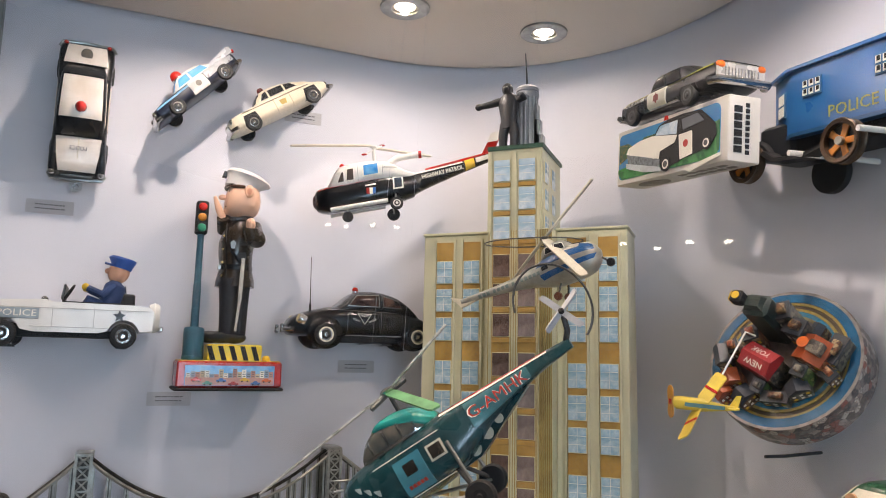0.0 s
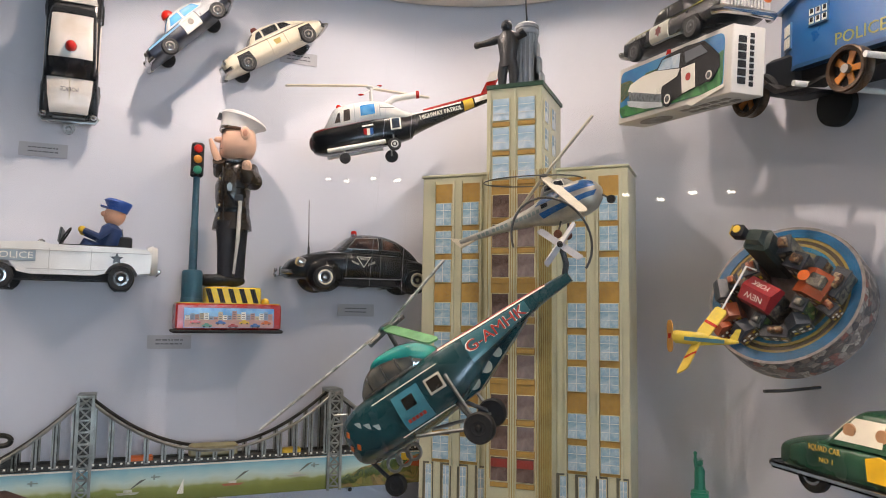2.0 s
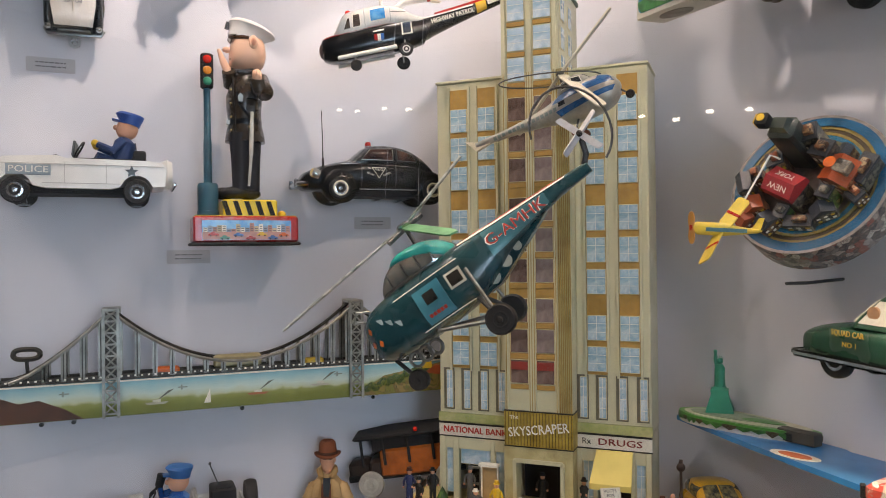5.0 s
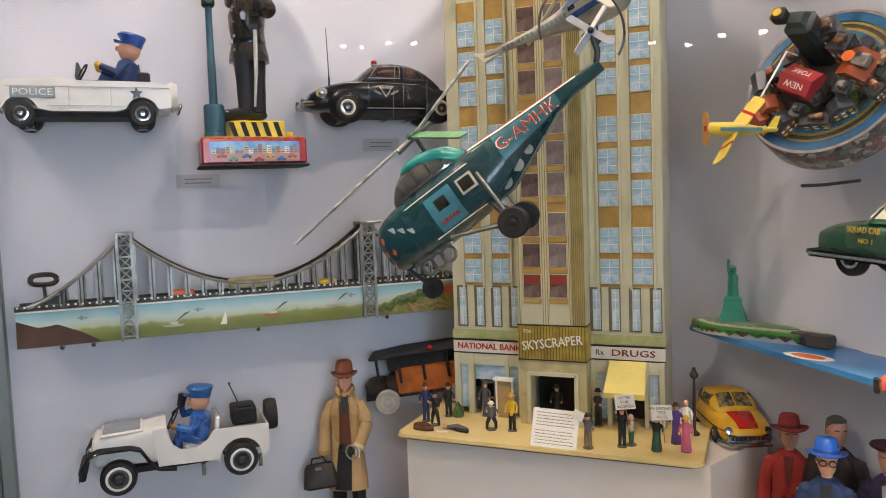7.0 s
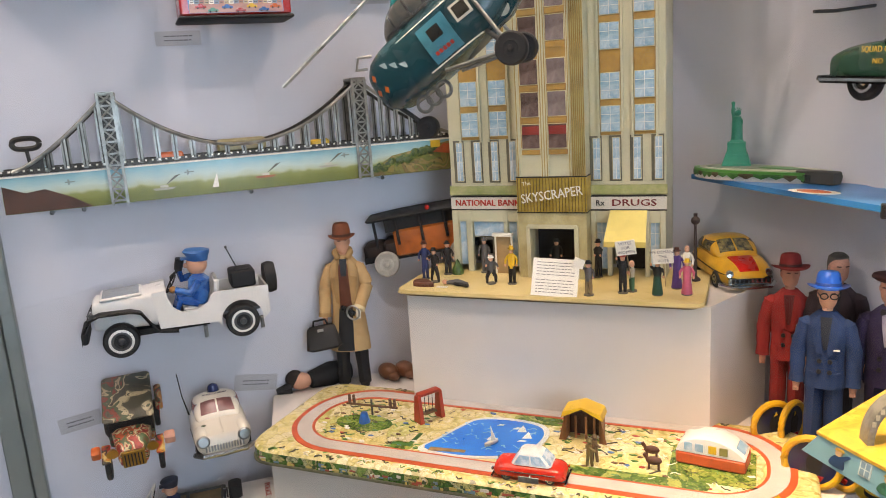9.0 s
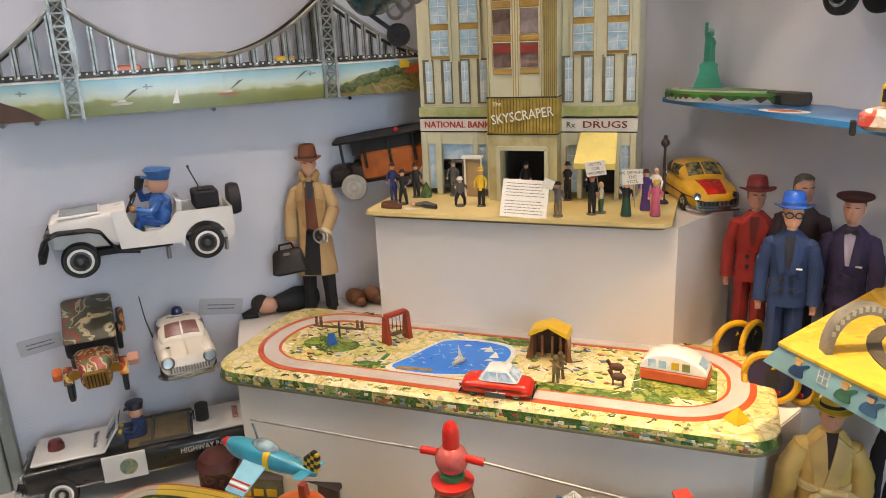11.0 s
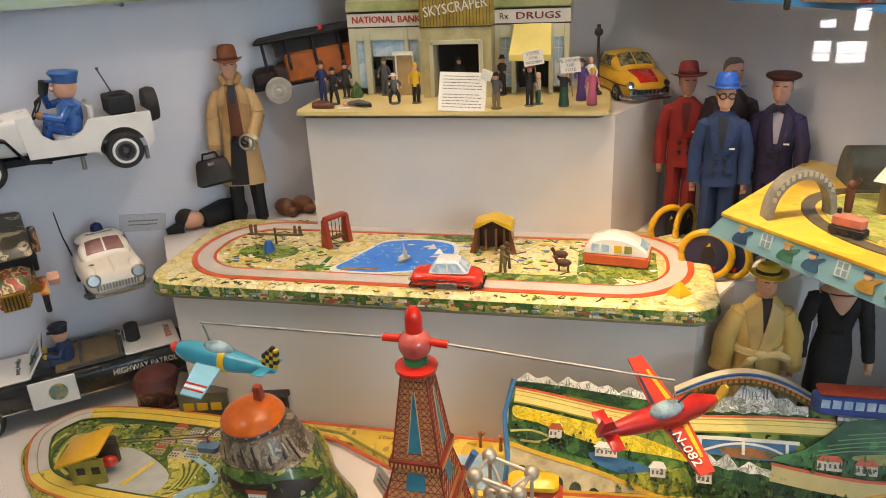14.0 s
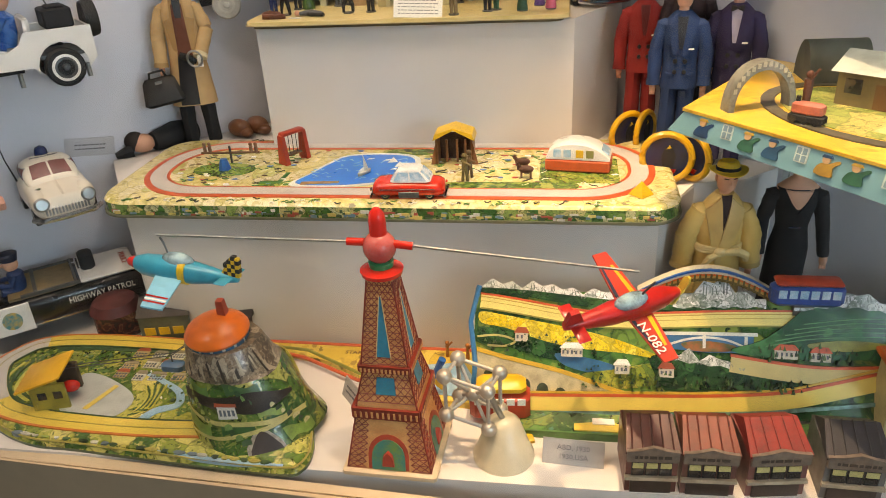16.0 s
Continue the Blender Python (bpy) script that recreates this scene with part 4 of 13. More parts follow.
m = on_left(-0.594, 1.872, 0.055) @ pose(0, 0, 0, 0, -46, 0) @ pose(0, 0, -0.03)
t = thing("police_car", "small navy, white and blue tin police car with a red siren", "toy car", m, "toy cars on the wall")
body = Hull([(-0.0985, 0.028, 0.012, 0.030), (-0.092, 0.037, 0.011, 0.037), (-0.045, 0.041, 0.010, 0.041), (0.03, 0.041, 0.010, 0.043), (0.07, 0.040, 0.011, 0.044), (0.0985, 0.034, 0.015, 0.041)], 0.5)
part("body", body.fill(G(mat("navy_enamel", "1e2436", 0.3, var=0.2, coat=0.4))), t, sharp=1.2)
silver_tin, tin_sky = mat("silver_tin", "c9ccd0", 0.28, metal=0.45, var=0.12, scale=60), mat("pane_sky", "4f9fd2", 0.2, var=0.15, coat=0.3)
part("boot_lid", body.top(G(silver_tin), [(0.045, -0.036), (0.045, 0.036), (0.095, 0.030), (0.095, -0.030)], 0.0012, 8), t, "silver boot lid")
dome = Hull([(-0.040, 0.028, 0.030, 0.041), (-0.026, 0.034, 0.030, 0.056), (-0.010, 0.035, 0.030, 0.063), (0.026, 0.035, 0.030, 0.062), (0.046, 0.033, 0.030, 0.053), (0.062, 0.028, 0.030, 0.041)], 0.6)
cb = part("cabin", dome.fill(G(white)), t, sharp=1.2)
part("windscreen", dome.top(G(tin_sky), [(-0.037, -0.024), (-0.037, 0.024), (-0.022, 0.028), (-0.022, -0.028)], 0.001, 8), cb)
for sgn in (-1, 1):
    for quad in ([(-0.028, 0.0425), (0.000, 0.0425), (0.000, 0.056), (-0.018, 0.056)], [(0.005, 0.0425), (0.042, 0.0425), (0.034, 0.054), (0.005, 0.056)]):
        framed(dome, cb, quad, tin_sky, white, sgn, 0.0014, "side_window")
    part("blue_stripe", body.side(G(mat("stripe_pale_blue", "7fb4d6", 0.3, var=0.1)), [(-0.090, 0.031), (-0.014, 0.033), (-0.014, 0.037), (-0.088, 0.0345)], sgn, 0.0010, 8), t)
    part("rear_flank", body.side(G(silver_tin), [(0.026, 0.024), (0.094, 0.026), (0.094, 0.038), (0.026, 0.0405)], sgn, 0.0010, 8), t)
    dp = part("door_panel", body.side(G(white), [(-0.014, 0.013), (0.024, 0.013), (0.024, 0.0405), (-0.014, 0.0405)], sgn, 0.0014, 6), t, "white door print")
    part("emblem", G(mat("badge_grey", "6d685e")).cyl((0.006, sgn * 0.0415, 0.027), (0.006, sgn * 0.0430, 0.027), 0.0058), dp)
    part("fin", G(silver_tin).prism([(0.038, 0.040), (0.101, 0.038), (0.106, 0.051), (0.094, 0.053), (0.055, 0.047)], sgn * 0.034 - 0.003, sgn * 0.034 + 0.003), t, "silver tail fin")
    part("tail_light", G(red_plastic).ball((0.103, sgn * 0.034, 0.040), 0.0042, (0.8, 1, 1)), t)
    part("headlight", G(chrome).ball((-0.097, sgn * 0.026, 0.029), 0.0062, (0.8, 1, 1)), t)
    for x in (-0.056, 0.062):
        wh = wheel(t, x, sgn * 0.039, 0.0155, 0.010, chrome, z=0.0145)
for x, sgn in ((-0.102, -1), (0.102, 1)):
    part("bumper", G(chrome).tube([(x - sgn * 0.010, -0.042, 0.016), (x, -0.035, 0.016), (x + sgn * 0.002, 0, 0.016), (x, 0.035, 0.016), (x - sgn * 0.010, 0.042, 0.016)], 0.0042, 8), t)
part("grille", G(chrome).box((-0.0985, 0, 0.024), (0.004, 0.044, 0.009), bevel=0.001), t)
sr = part("siren", G(red_plastic).lathe([(0.0115, 0), (0.0118, 0.005), (0.0098, 0.011), (0.005, 0.0148), (0.0001, 0.0155)], seg=18), t, m=pose(-0.008, 0, 0.064))
part("siren_base", G(chrome).cyl((0, 0, -0.004), (0, 0, 0.001), 0.0125), sr)
mount(t, [(-0.06, 0.004), (0.06, 0.004)], 0.03, 0.06)

m = on_left(-0.43, 1.865, 0.055) @ pose(0, 0, 0, 0, -33.5, 0) @ pose(0, 0, -0.032)
t = thing("patrol_car", "cream tin saloon car with a dark roof light", "toy car", m, "toy cars on the wall")
body = Hull([(-0.112, 0.022, 0.014, 0.034), (-0.106, 0.034, 0.012, 0.041), (-0.085, 0.040, 0.010, 0.045), (-0.03, 0.042, 0.009, 0.047), (0.05, 0.042, 0.009, 0.047), (0.085, 0.040, 0.010, 0.043), (0.106, 0.033, 0.014, 0.036), (0.114, 0.020, 0.018, 0.030)], 0.55)
part("body", body.fill(G(cream)), t, sharp=1.2)
dome = Hull([(-0.046, 0.026, 0.034, 0.046), (-0.036, 0.030, 0.034, 0.060), (-0.020, 0.0315, 0.034, 0.0690), (0.012, 0.032, 0.034, 0.0695), (0.045, 0.030, 0.034, 0.063), (0.075, 0.025, 0.034, 0.052), (0.100, 0.016, 0.030, 0.038)], 0.65)
cb = part("cabin", dome.fill(G(cream)), t, sharp=1.2)
part("windscreen", dome.top(G(dark_pane), [(-0.043, -0.021), (-0.043, 0.021), (-0.029, 0.024), (-0.029, -0.024)], 0.001, 8), cb)
# matt black patch along the middle of the hood
part("hood_dark_patch", body.top(G(matt_black), [(-0.104, -0.012), (-0.104, 0.012), (-0.050, 0.014), (-0.050, -0.014)], 0.001, 8), t, "matt black patch along the hood")
for sgn in (-1, 1):
    for quad in ([(-0.032, 0.049), (-0.016, 0.049), (-0.016, 0.062), (-0.024, 0.060)], [(-0.011, 0.049), (0.020, 0.049), (0.020, 0.062), (-0.011, 0.062)], [(0.025, 0.049), (0.050, 0.049), (0.038, 0.059), (0.025, 0.061)]):
        framed(dome, cb, quad, dark_pane, steel, sgn, 0.0012, "side_window")
    dp = part("door_seam", body.side(G(mat("seam_tan", "a89c80", 0.5)), [(-0.014, 0.012), (-0.013, 0.012), (-0.013, 0.043), (-0.014, 0.043)], sgn, 0.0006), t)
    part("door_seam", body.side(G(mat("seam_tan", "a89c80")), [(0.022, 0.012), (0.023, 0.012), (0.023, 0.043), (0.022, 0.043)], sgn, 0.0006), t)
    part("badge", body.side(G(mat("badge_gold", "b49a50", 0.4)), [(-0.001, 0.023), (0.010, 0.023), (0.012, 0.033), (-0.003, 0.033)], sgn, 0.0010), t, "small gold door shield")
    part("side_trim", body.side(G(chrome), [(-0.10, 0.0395), (0.09, 0.0385), (0.09, 0.0400), (-0.10, 0.0410)], sgn, 0.0008, 8), t)
    for x in (-0.070, 0.068):
        part("wheel_arch", body.side(G(matt_black), [(x - 0.018, 0.011), (x + 0.018, 0.011), (x + 0.013, 0.034), (x - 0.013, 0.034)], sgn, 0.0008), t)
        wheel(t, x, sgn * 0.0395, 0.0165, 0.010, chrome, z=0.0145)
    part("headlight", G(chrome).ball((-0.106, sgn * 0.026, 0.035), 0.0062, (0.8, 1, 1)), t)
    part("tail_light", G(chrome).ball((0.110, sgn * 0.024, 0.029), 0.0045, (0.8, 1, 1)), t)
for x, sgn in ((-0.115, -1), (0.117, 1)):
    part("bumper", G(chrome).tube([(x - sgn * 0.012, -0.042, 0.018), (x, -0.032, 0.018), (x + sgn * 0.002, 0, 0.018), (x, 0.032, 0.018), (x - sgn * 0.012, 0.042, 0.018)], 0.0042, 8), t)
part("grille", G(chrome).box((-0.1125, 0, 0.027), (0.004, 0.036, 0.011), bevel=0.001), t)
sr = part("siren", G(mat("dark_red", "5a1a14", 0.4)).lathe([(0.0068, 0), (0.0068, 0.005), (0.005, 0.0085), (0.0001, 0.0095)], seg=16), t, m=pose(-0.014, 0, 0.070))
part("siren_base", G(chrome).cyl((0, 0, -0.003), (0, 0, 0.001), 0.008), sr)
mount(t, [(-0.064, 0.004), (0.082, 0.006)], 0.03, 0.06)

# beetle
m = on_left(-0.252, 1.378, 0.062)
t = thing("beetle_car", "glossy black tin beetle police car with a red roof lamp", "toy car", m, "toy cars on the wall")
body = Hull([(-0.140, 0.018, 0.026, 0.040), (-0.132, 0.030, 0.020, 0.052), (-0.112, 0.037, 0.018, 0.063), (-0.088, 0.042, 0.018, 0.071), (-0.04, 0.048, 0.018, 0.080), (0.04, 0.051, 0.018, 0.081), (0.10, 0.048, 0.018, 0.074), (0.128, 0.040, 0.020, 0.062), (0.144, 0.028, 0.026, 0.048), (0.150, 0.016, 0.030, 0.040)], 0.6)
part("body", body.fill(G(black)), t, sharp=1.2)
dome = Hull([(-0.046, 0.034, 0.058, 0.0785), (-0.036, 0.039, 0.058, 0.084), (-0.008, 0.043, 0.058, 0.107), (0.012, 0.044, 0.058, 0.1125), (0.046, 0.044, 0.058, 0.113), (0.080, 0.043, 0.058, 0.106), (0.108, 0.039, 0.056, 0.091), (0.132, 0.032, 0.05, 0.070), (0.144, 0.022, 0.04, 0.055)], 0.72)
cb = part("cabin", dome.fill(G(black)), t, sharp=1.2)
beetle_pane = mat("pane_brown", "2c1f1e", 0.12, var=0.3, scale=60, coat=0.5, col2="6a4c40")
for s in (-1, 1):
    framed(dome, cb, [(-0.021, 0.0815), (0.042, 0.0815), (0.042, 0.104), (-0.002, 0.102)], beetle_pane, steel, s, 0.0016, "side_window")
    framed(dome, cb, [(0.052, 0.0815), (0.092, 0.080), (0.083, 0.094), (0.052, 0.103)], beetle_pane, dark_steel, s, 0.0014, "side_window")
part("windscreen", dome.top(G(dark_pane), [(-0.037, -0.030), (-0.037, 0.030), (-0.010, 0.026), (-0.010, -0.026)]), cb)
part("rear_window", dome.top(G(dark_pane), [(0.092, -0.016), (0.092, 0.016), (0.112, 0.016), (0.112, -0.016)]), cb)
for s in (-1, 1):
    part("belt_trim", body.side(G(chrome), [(-0.062, 0.0715), (0.105, 0.0675), (0.105, 0.0688), (-0.062, 0.0728)], s, 0.0012, 10), t)
    for x in (-0.024, 0.046):
        part("door_seam", body.side(G(dark_steel), [(x, 0.026), (x + 0.0012, 0.026), (x + 0.0012, 0.071), (x, 0.071)], s, 0.0005), t)
    part("door_handle", G(chrome).box((0.036, s * 0.0515, 0.064), (0.012, 0.003, 0.0025), bevel=0.001), t)
    part("running_board", G(chrome).box((0.03, s * 0.053, 0.0215), (0.12, 0.008, 0.003), bevel=0.001), t)
    for x, k in ((-0.070, 1.0), (0.122, 1.02)):
        fd = part("fender", G(black).ball((x + (0.004 if x < 0 else -0.002), s * 0.040, 0.027), 0.034 * k, (1.12, 0.50, 1.0), u=22, v=14), t)
        wh = wheel(t, x, s * 0.0575, 0.0215, 0.012, chrome, z=0.0215)
        white_wall(wh, 0.0215, 0.012, -s, cream)
    h = part("headlight", G(chrome).lathe([(0.009, -0.012), (0.0105, 0), (0.009, 0.003), (0.0001, 0.005)], seg=18), t, m=pose(-0.118, s * 0.040, 0.052, 0, -68, 0))
    part("lens", G(mat("lens_amber", "c9b98a", 0.2, coat=0.5)).lathe([(0.008, 0.0032), (0.006, 0.0055), (0.0001, 0.0065)], seg=16), h)
    part("tail_light", G(red_plastic).ball((0.146, s * 0.036, 0.046), 0.005, (0.7, 1, 1)), t)
for x, d in ((-0.147, -1), (0.156, 1)):
    bp = part("bumper", G(chrome).tube([(x - d * 0.016, -0.056, 0.030), (x, -0.040, 0.030), (x + d * 0.002, 0, 0.030), (x, 0.040, 0.030), (x - d * 0.016, 0.056, 0.030)], 0.0045, 8), t)
    for y in (-0.026, 0.026):
        part("overrider", G(chrome).box((x + d * 0.002, y, 0.032), (0.007, 0.006, 0.018), bevel=0.002), bp)
sr = part("siren", G(red_plastic).lathe([(0.0062, 0), (0.0062, 0.005), (0.0046, 0.0085), (0.0001, 0.0095)], seg=16), t, m=pose(0.004, 0, 0.113))
part("siren_base", G(chrome).cyl((0, 0, -0.003), (0, 0, 0.001), 0.0068), sr)
g = G(white_ink)
for a, b in (((-0.015, 0.0645), (0.013, 0.0645)), ((0.013, 0.0645), (-0.001, 0.044)), ((-0.001, 0.044), (-0.015, 0.0645))):
    g.tube([(0.012 + q[0] * (1 - f) + r_[0] * f, -body.y(0.012, q[1] * (1 - f) + r_[1] * f) - 0.0008, q[1] * (1 - f) + r_[1] * f) for q, r_ in ((a, b),) for f in (0, 0.5, 1)], 0.0006, 6)
part("emblem", g, t, "white triangular printed badge")
body.words("POLICE", 0.0062, white_ink, t, 0.011, 0.0605, 0, 0.017)
body.words("HIWAY", 0.006, white_ink, t, -0.006, 0.052, -24, 0.015)
body.words("PATROL", 0.006, white_ink, t, 0.028, 0.052, 24, 0.017)
part("antenna", G(dark_steel).tube([(-0.096, -0.028, 0.066), (-0.0965, -0.028, 0.11), (-0.098, -0.028, 0.175)], [0.0015, 0.001, 0.0008], 6), t)
part("antenna_base", G(matt_black).cyl((-0.096, -0.028, 0.064), (-0.096, -0.028, 0.082), 0.0022), t)
part("chassis", G(matt_black).box((0.01, 0, 0.014), (0.17, 0.07, 0.012)), t)
mount(t, [(-0.07, 0.002), (0.032, 0.010), (0.08, 0.008)], -0.03, 0.062)


def seated(name, label, m, s, coat, trousers, cap, group="", radio=False):
    """A seated driver figure, one mesh."""
    g = G(coat)
    g.loft([[Vector((x * s, y * s, z * s)) for x, y in circle(1, 12)] for z in ()] or [[Vector((rx * math.cos(a) + dx, ry * math.sin(a), z)) for a in [2 * math.pi * k / 12 for k in range(12)]]
            for rx, ry, z, dx in ((0.16 * s, 0.2 * s, 0, 0), (0.18 * s, 0.24 * s, 0.2 * s, 0.02 * s), (0.17 * s, 0.26 * s, 0.42 * s, 0.02 * s), (0.08 * s, 0.1 * s, 0.5 * s, 0))])
    for y in (-0.24, 0.24):
        lift = radio and y > 0
        g.use(coat)
        g.tube([(0, y * s, 0.42 * s), (-0.12 * s, y * 1.1 * s, 0.22 * s), (-0.36 * s, y * 0.8 * s, 0.26 * s)] if not lift else [(0, y * s, 0.42 * s), (-0.24 * s, y * s, 0.36 * s), (-0.30 * s, y * 0.5 * s, 0.56 * s)], [0.07 * s, 0.065 * s, 0.055 * s])
        if lift:
            g.use(matt_black)
            g.tube([(-0.30 * s, 0.10 * s, 0.54 * s), (-0.27 * s, 0.08 * s, 0.74 * s)], [0.065 * s, 0.075 * s], 8)
            g.tube([(-0.30 * s, 0.10 * s, 0.54 * s), (-0.42 * s, 0.05 * s, 0.44 * s), (-0.44 * s, 0, 0.20 * s)], 0.022 * s, 6)
    g.use(yellow if not radio else mat("glove_tan", "a8743c", 0.6))
    for y in (-0.19, 0.19) if not radio else (-0.19,):
        g.ball((-0.4 * s, y * s, 0.27 * s), 0.06 * s)
    g.use(trousers)
    for y in (-0.12, 0.12):
        g.tube([(0, y * s, 0.03 * s), (-0.3 * s, y * s, 0.08 * s), (-0.36 * s, y * s, -0.16 * s)], [0.1 * s, 0.09 * s, 0.06 * s])
    g.use(skin)
    g.ball((-0.01 * s, 0, 0.65 * s), 0.17 * s, (1, 0.9, 1.1))
    g.ball((-0.18 * s, 0, 0.63 * s), 0.045 * s)
    g.use(cap)
    g.loft([[Vector((r * math.cos(a) * s + dx * s, r * math.sin(a) * s, z * s)) for a in [2 * math.pi * k / 14 for k in range(14)]] for r, z, dx in ((0.17, 0.72, 0), (0.175, 0.78, 0), (0.22, 0.86, -0.02), (0.2, 0.9, 0), (0.02, 0.92, 0))])
    g.box((-0.2 * s, 0, 0.745 * s), (0.13 * s, 0.2 * s, 0.02 * s), bevel=0.006 * s)
    return solid(name, g, label, "toy figure", m, group)


navy = mat("uniform_navy", "26406e", 0.5, var=0.15, scale=60)

# open white police car with a driver
m = on_left(-0.765, 1.362, 0.07)
t = thing("police_jeep", "open white police car with a grey radio set", "toy car", m, "toy cars on the wall")
g = G(white)
ar = lambda cx: [(cx + 0.026 * math.cos(radians(a)), 0.024 + 0.026 * math.sin(radians(a))) for a in range(180, -1, -20)]
g.prism(([(-0.142, 0.034)] + [(x, max(z, 0.030)) for x, z in ar(-0.105)] + [(-0.06, 0.026), (0.04, 0.026)] + [(x, max(z, 0.030)) for x, z in ar(0.08)] + [(0.126, 0.032), (0.128, 0.064), (0.122, 0.073), (0.10, 0.076), (-0.03, 0.077), (-0.044, 0.081), (-0.12, 0.077), (-0.138, 0.070)])[::-1], -0.058, 0.058)
part("body", g, t)
part("skirt_line", G(mat("seam", "b9b6ae", 0.4)).box((-0.005, -0.0586, 0.0345), (0.12, 0.001, 0.0012)).box((0.0, -0.0586, 0.066), (0.25, 0.001, 0.0012)), t)
part("cockpit", G(matt_black).box((0.035, 0, 0.0765), (0.11, 0.09, 0.006)), t, "dark open cockpit")
for x in (-0.105, 0.08):
    for y in (-0.054, 0.054):
        wheel(t, x, y, 0.022, 0.012, chrome)
pl = part("name_panel", G(mat("panel_grey", "9aa7ad", 0.4)).box((-0.085, -0.0585, 0.056), (0.066, 0.002, 0.018), bevel=0.0006), t, "grey name panel")
words("lettering", "POLICE", 0.0155, white_ink, pl, pose(-0.085, -0.0605, 0.056), width=0.058)
g = G(dark_steel)
st = [(0.011 * (1 if k % 2 == 0 else 0.45) * math.sin(math.pi * k / 5), 0.011 * (1 if k % 2 == 0 else 0.45) * math.cos(math.pi * k / 5)) for k in range(10)]
g.prism([(0.072 + x, 0.056 + z) for x, z in st], -0.0605, -0.058)
part("star", g, t, "grey star badge")
for x in (-0.032, 0.032):
    part("door_seam", G(mat("seam", "b9b6ae", 0.4)).box((x, -0.0586, 0.052), (0.001, 0.001, 0.036)), t)
part("windscreen", G(dark_steel).box((-0.032, 0, 0.092), (0.004, 0.09, 0.026), pose(0, 0, 0, 0, 8, 0), bevel=0.001), t)
part("steering_wheel", G(matt_black).tube([(-0.012 + 0.008 * math.cos(a), 0.018 * math.sin(a) - 0.02, 0.095 + 0.014 * math.cos(a)) for a in [2 * math.pi * k / 12 for k in range(13)]], 0.0016, 6), t)
part("radio", G(matt_black).box((0.083, -0.01, 0.086), (0.026, 0.03, 0.024), bevel=0.003), t, "black radio box")
part("radio_antenna", G(chrome).tube([(0.08, -0.02, 0.098), (0.078, -0.02, 0.112)], 0.001, 6), t)
part("spare_wheel", G(white).lathe([(0.006, -0.008), (0.024, -0.009), (0.028, 0), (0.024, 0.009), (0.006, 0.008)], seg=20), t, m=pose(0.131, 0, 0.058, 0, 90, 0))
for x in (-0.146, 0.142):
    part("bumper", G(chrome).box((x, 0, 0.036), (0.006, 0.11, 0.008), bevel=0.002), t)
part("chassis", G(matt_black).box((-0.01, 0, 0.024), (0.20, 0.08, 0.012)), t)
g = G(clear)
for x in (-0.10, 0.08):
    g = G(clear).lathe([(0.004, 0), (0.006, 0.008), (0.012, 0.012), (0.0001, 0.013)])
    part("cup", g, t, "clear suction cup", m=pose(x, 0.01, 0.012, 180, 0, 0))
part("beacon", G(chrome).ball((-0.05, 0, 0.084), 0.006), t)
seated("driver_figure", "seated toy driver in a blue uniform and cap", on_left(-0.716, 1.430, 0.085) @ pose(0, 0, 0, 0, 14, 0), 0.108, navy, navy, mat("cap_blue", "2b57a6", 0.4, var=0.1))

# white jeep with a driver
m = on_left(-0.648, 0.724, 0.068) @ Matrix.Scale(0.93, 4)
t = thing("white_jeep", "white toy jeep with black mudguards and a spare wheel", "toy car", m, "toy cars on the wall")
arch = [(0.102 + 0.041 * math.cos(radians(a)), 0.032 + 0.041 * math.sin(radians(a))) for a in range(190, -11, -20)]
flank = [(-0.052, 0.040), (0.055, 0.036)] + arch + [(0.158, 0.040), (0.158, 0.0945), (0.054, 0.096), (0.050, 0.094), (0.040, 0.078), (0.020, 0.067), (-0.010, 0.067), (-0.024, 0.078), (-0.032, 0.098), (-0.034, 0.114), (-0.060, 0.112)]
for y in (-0.055, 0.051):
    part("side_panel", G(white).prism(flank[::-1], y, y + 0.004), t)
part("hood", Hull([(-0.166, 0.036, 0.05, 0.100), (-0.160, 0.039, 0.048, 0.106), (-0.10, 0.044, 0.046, 0.110), (-0.034, 0.0545, 0.044, 0.1145)], 0.3).fill(G(white)), t)
part("tailboard", G(white).box((0.156, 0, 0.066), (0.004, 0.104, 0.054)), t)
part("floor", G(dark_steel).box((0.05, 0, 0.050), (0.21, 0.10, 0.006)), t)
for y in (-0.045, 0.045):
    part("mudguard", G(matt_black).loft([[Vector((x, y + dy * 0.019, z + dz * 0.0024)) for dy, dz in ((-1, -1), (1, -1), (1, 1), (-1, 1))] for x, z in ((-0.190, 0.034), (-0.184, 0.056), (-0.172, 0.078), (-0.155, 0.085), (-0.10, 0.084), (-0.082, 0.078), (-0.066, 0.052), (-0.054, 0.037), (-0.02, 0.032))]), t, "black front mudguard")
    part("guard_edge", G(black).tube([(x, y - math.copysign(0.0195, -y) * 0 + math.copysign(0.019, y), z) for x, z in ((-0.184, 0.056), (-0.172, 0.078), (-0.155, 0.085), (-0.10, 0.084), (-0.082, 0.078), (-0.066, 0.052))], 0.0028, 6), t)
part("bumper", G(matt_black).box((-0.185, 0, 0.042), (0.012, 0.105, 0.022), bevel=0.003), t)
part("bonnet_frame", G(white).box((-0.110, 0, 0.1135), (0.076, 0.084, 0.006), pose(0, 0, 0, 0, -2, 0), bevel=0.002).use(mat("screen_grey", "8d9498", 0.2, coat=0.4)).box((-0.110, 0, 0.1162), (0.066, 0.072, 0.0025), pose(0, 0, 0, 0, -2, 0)), t, "folded windscreen frame")
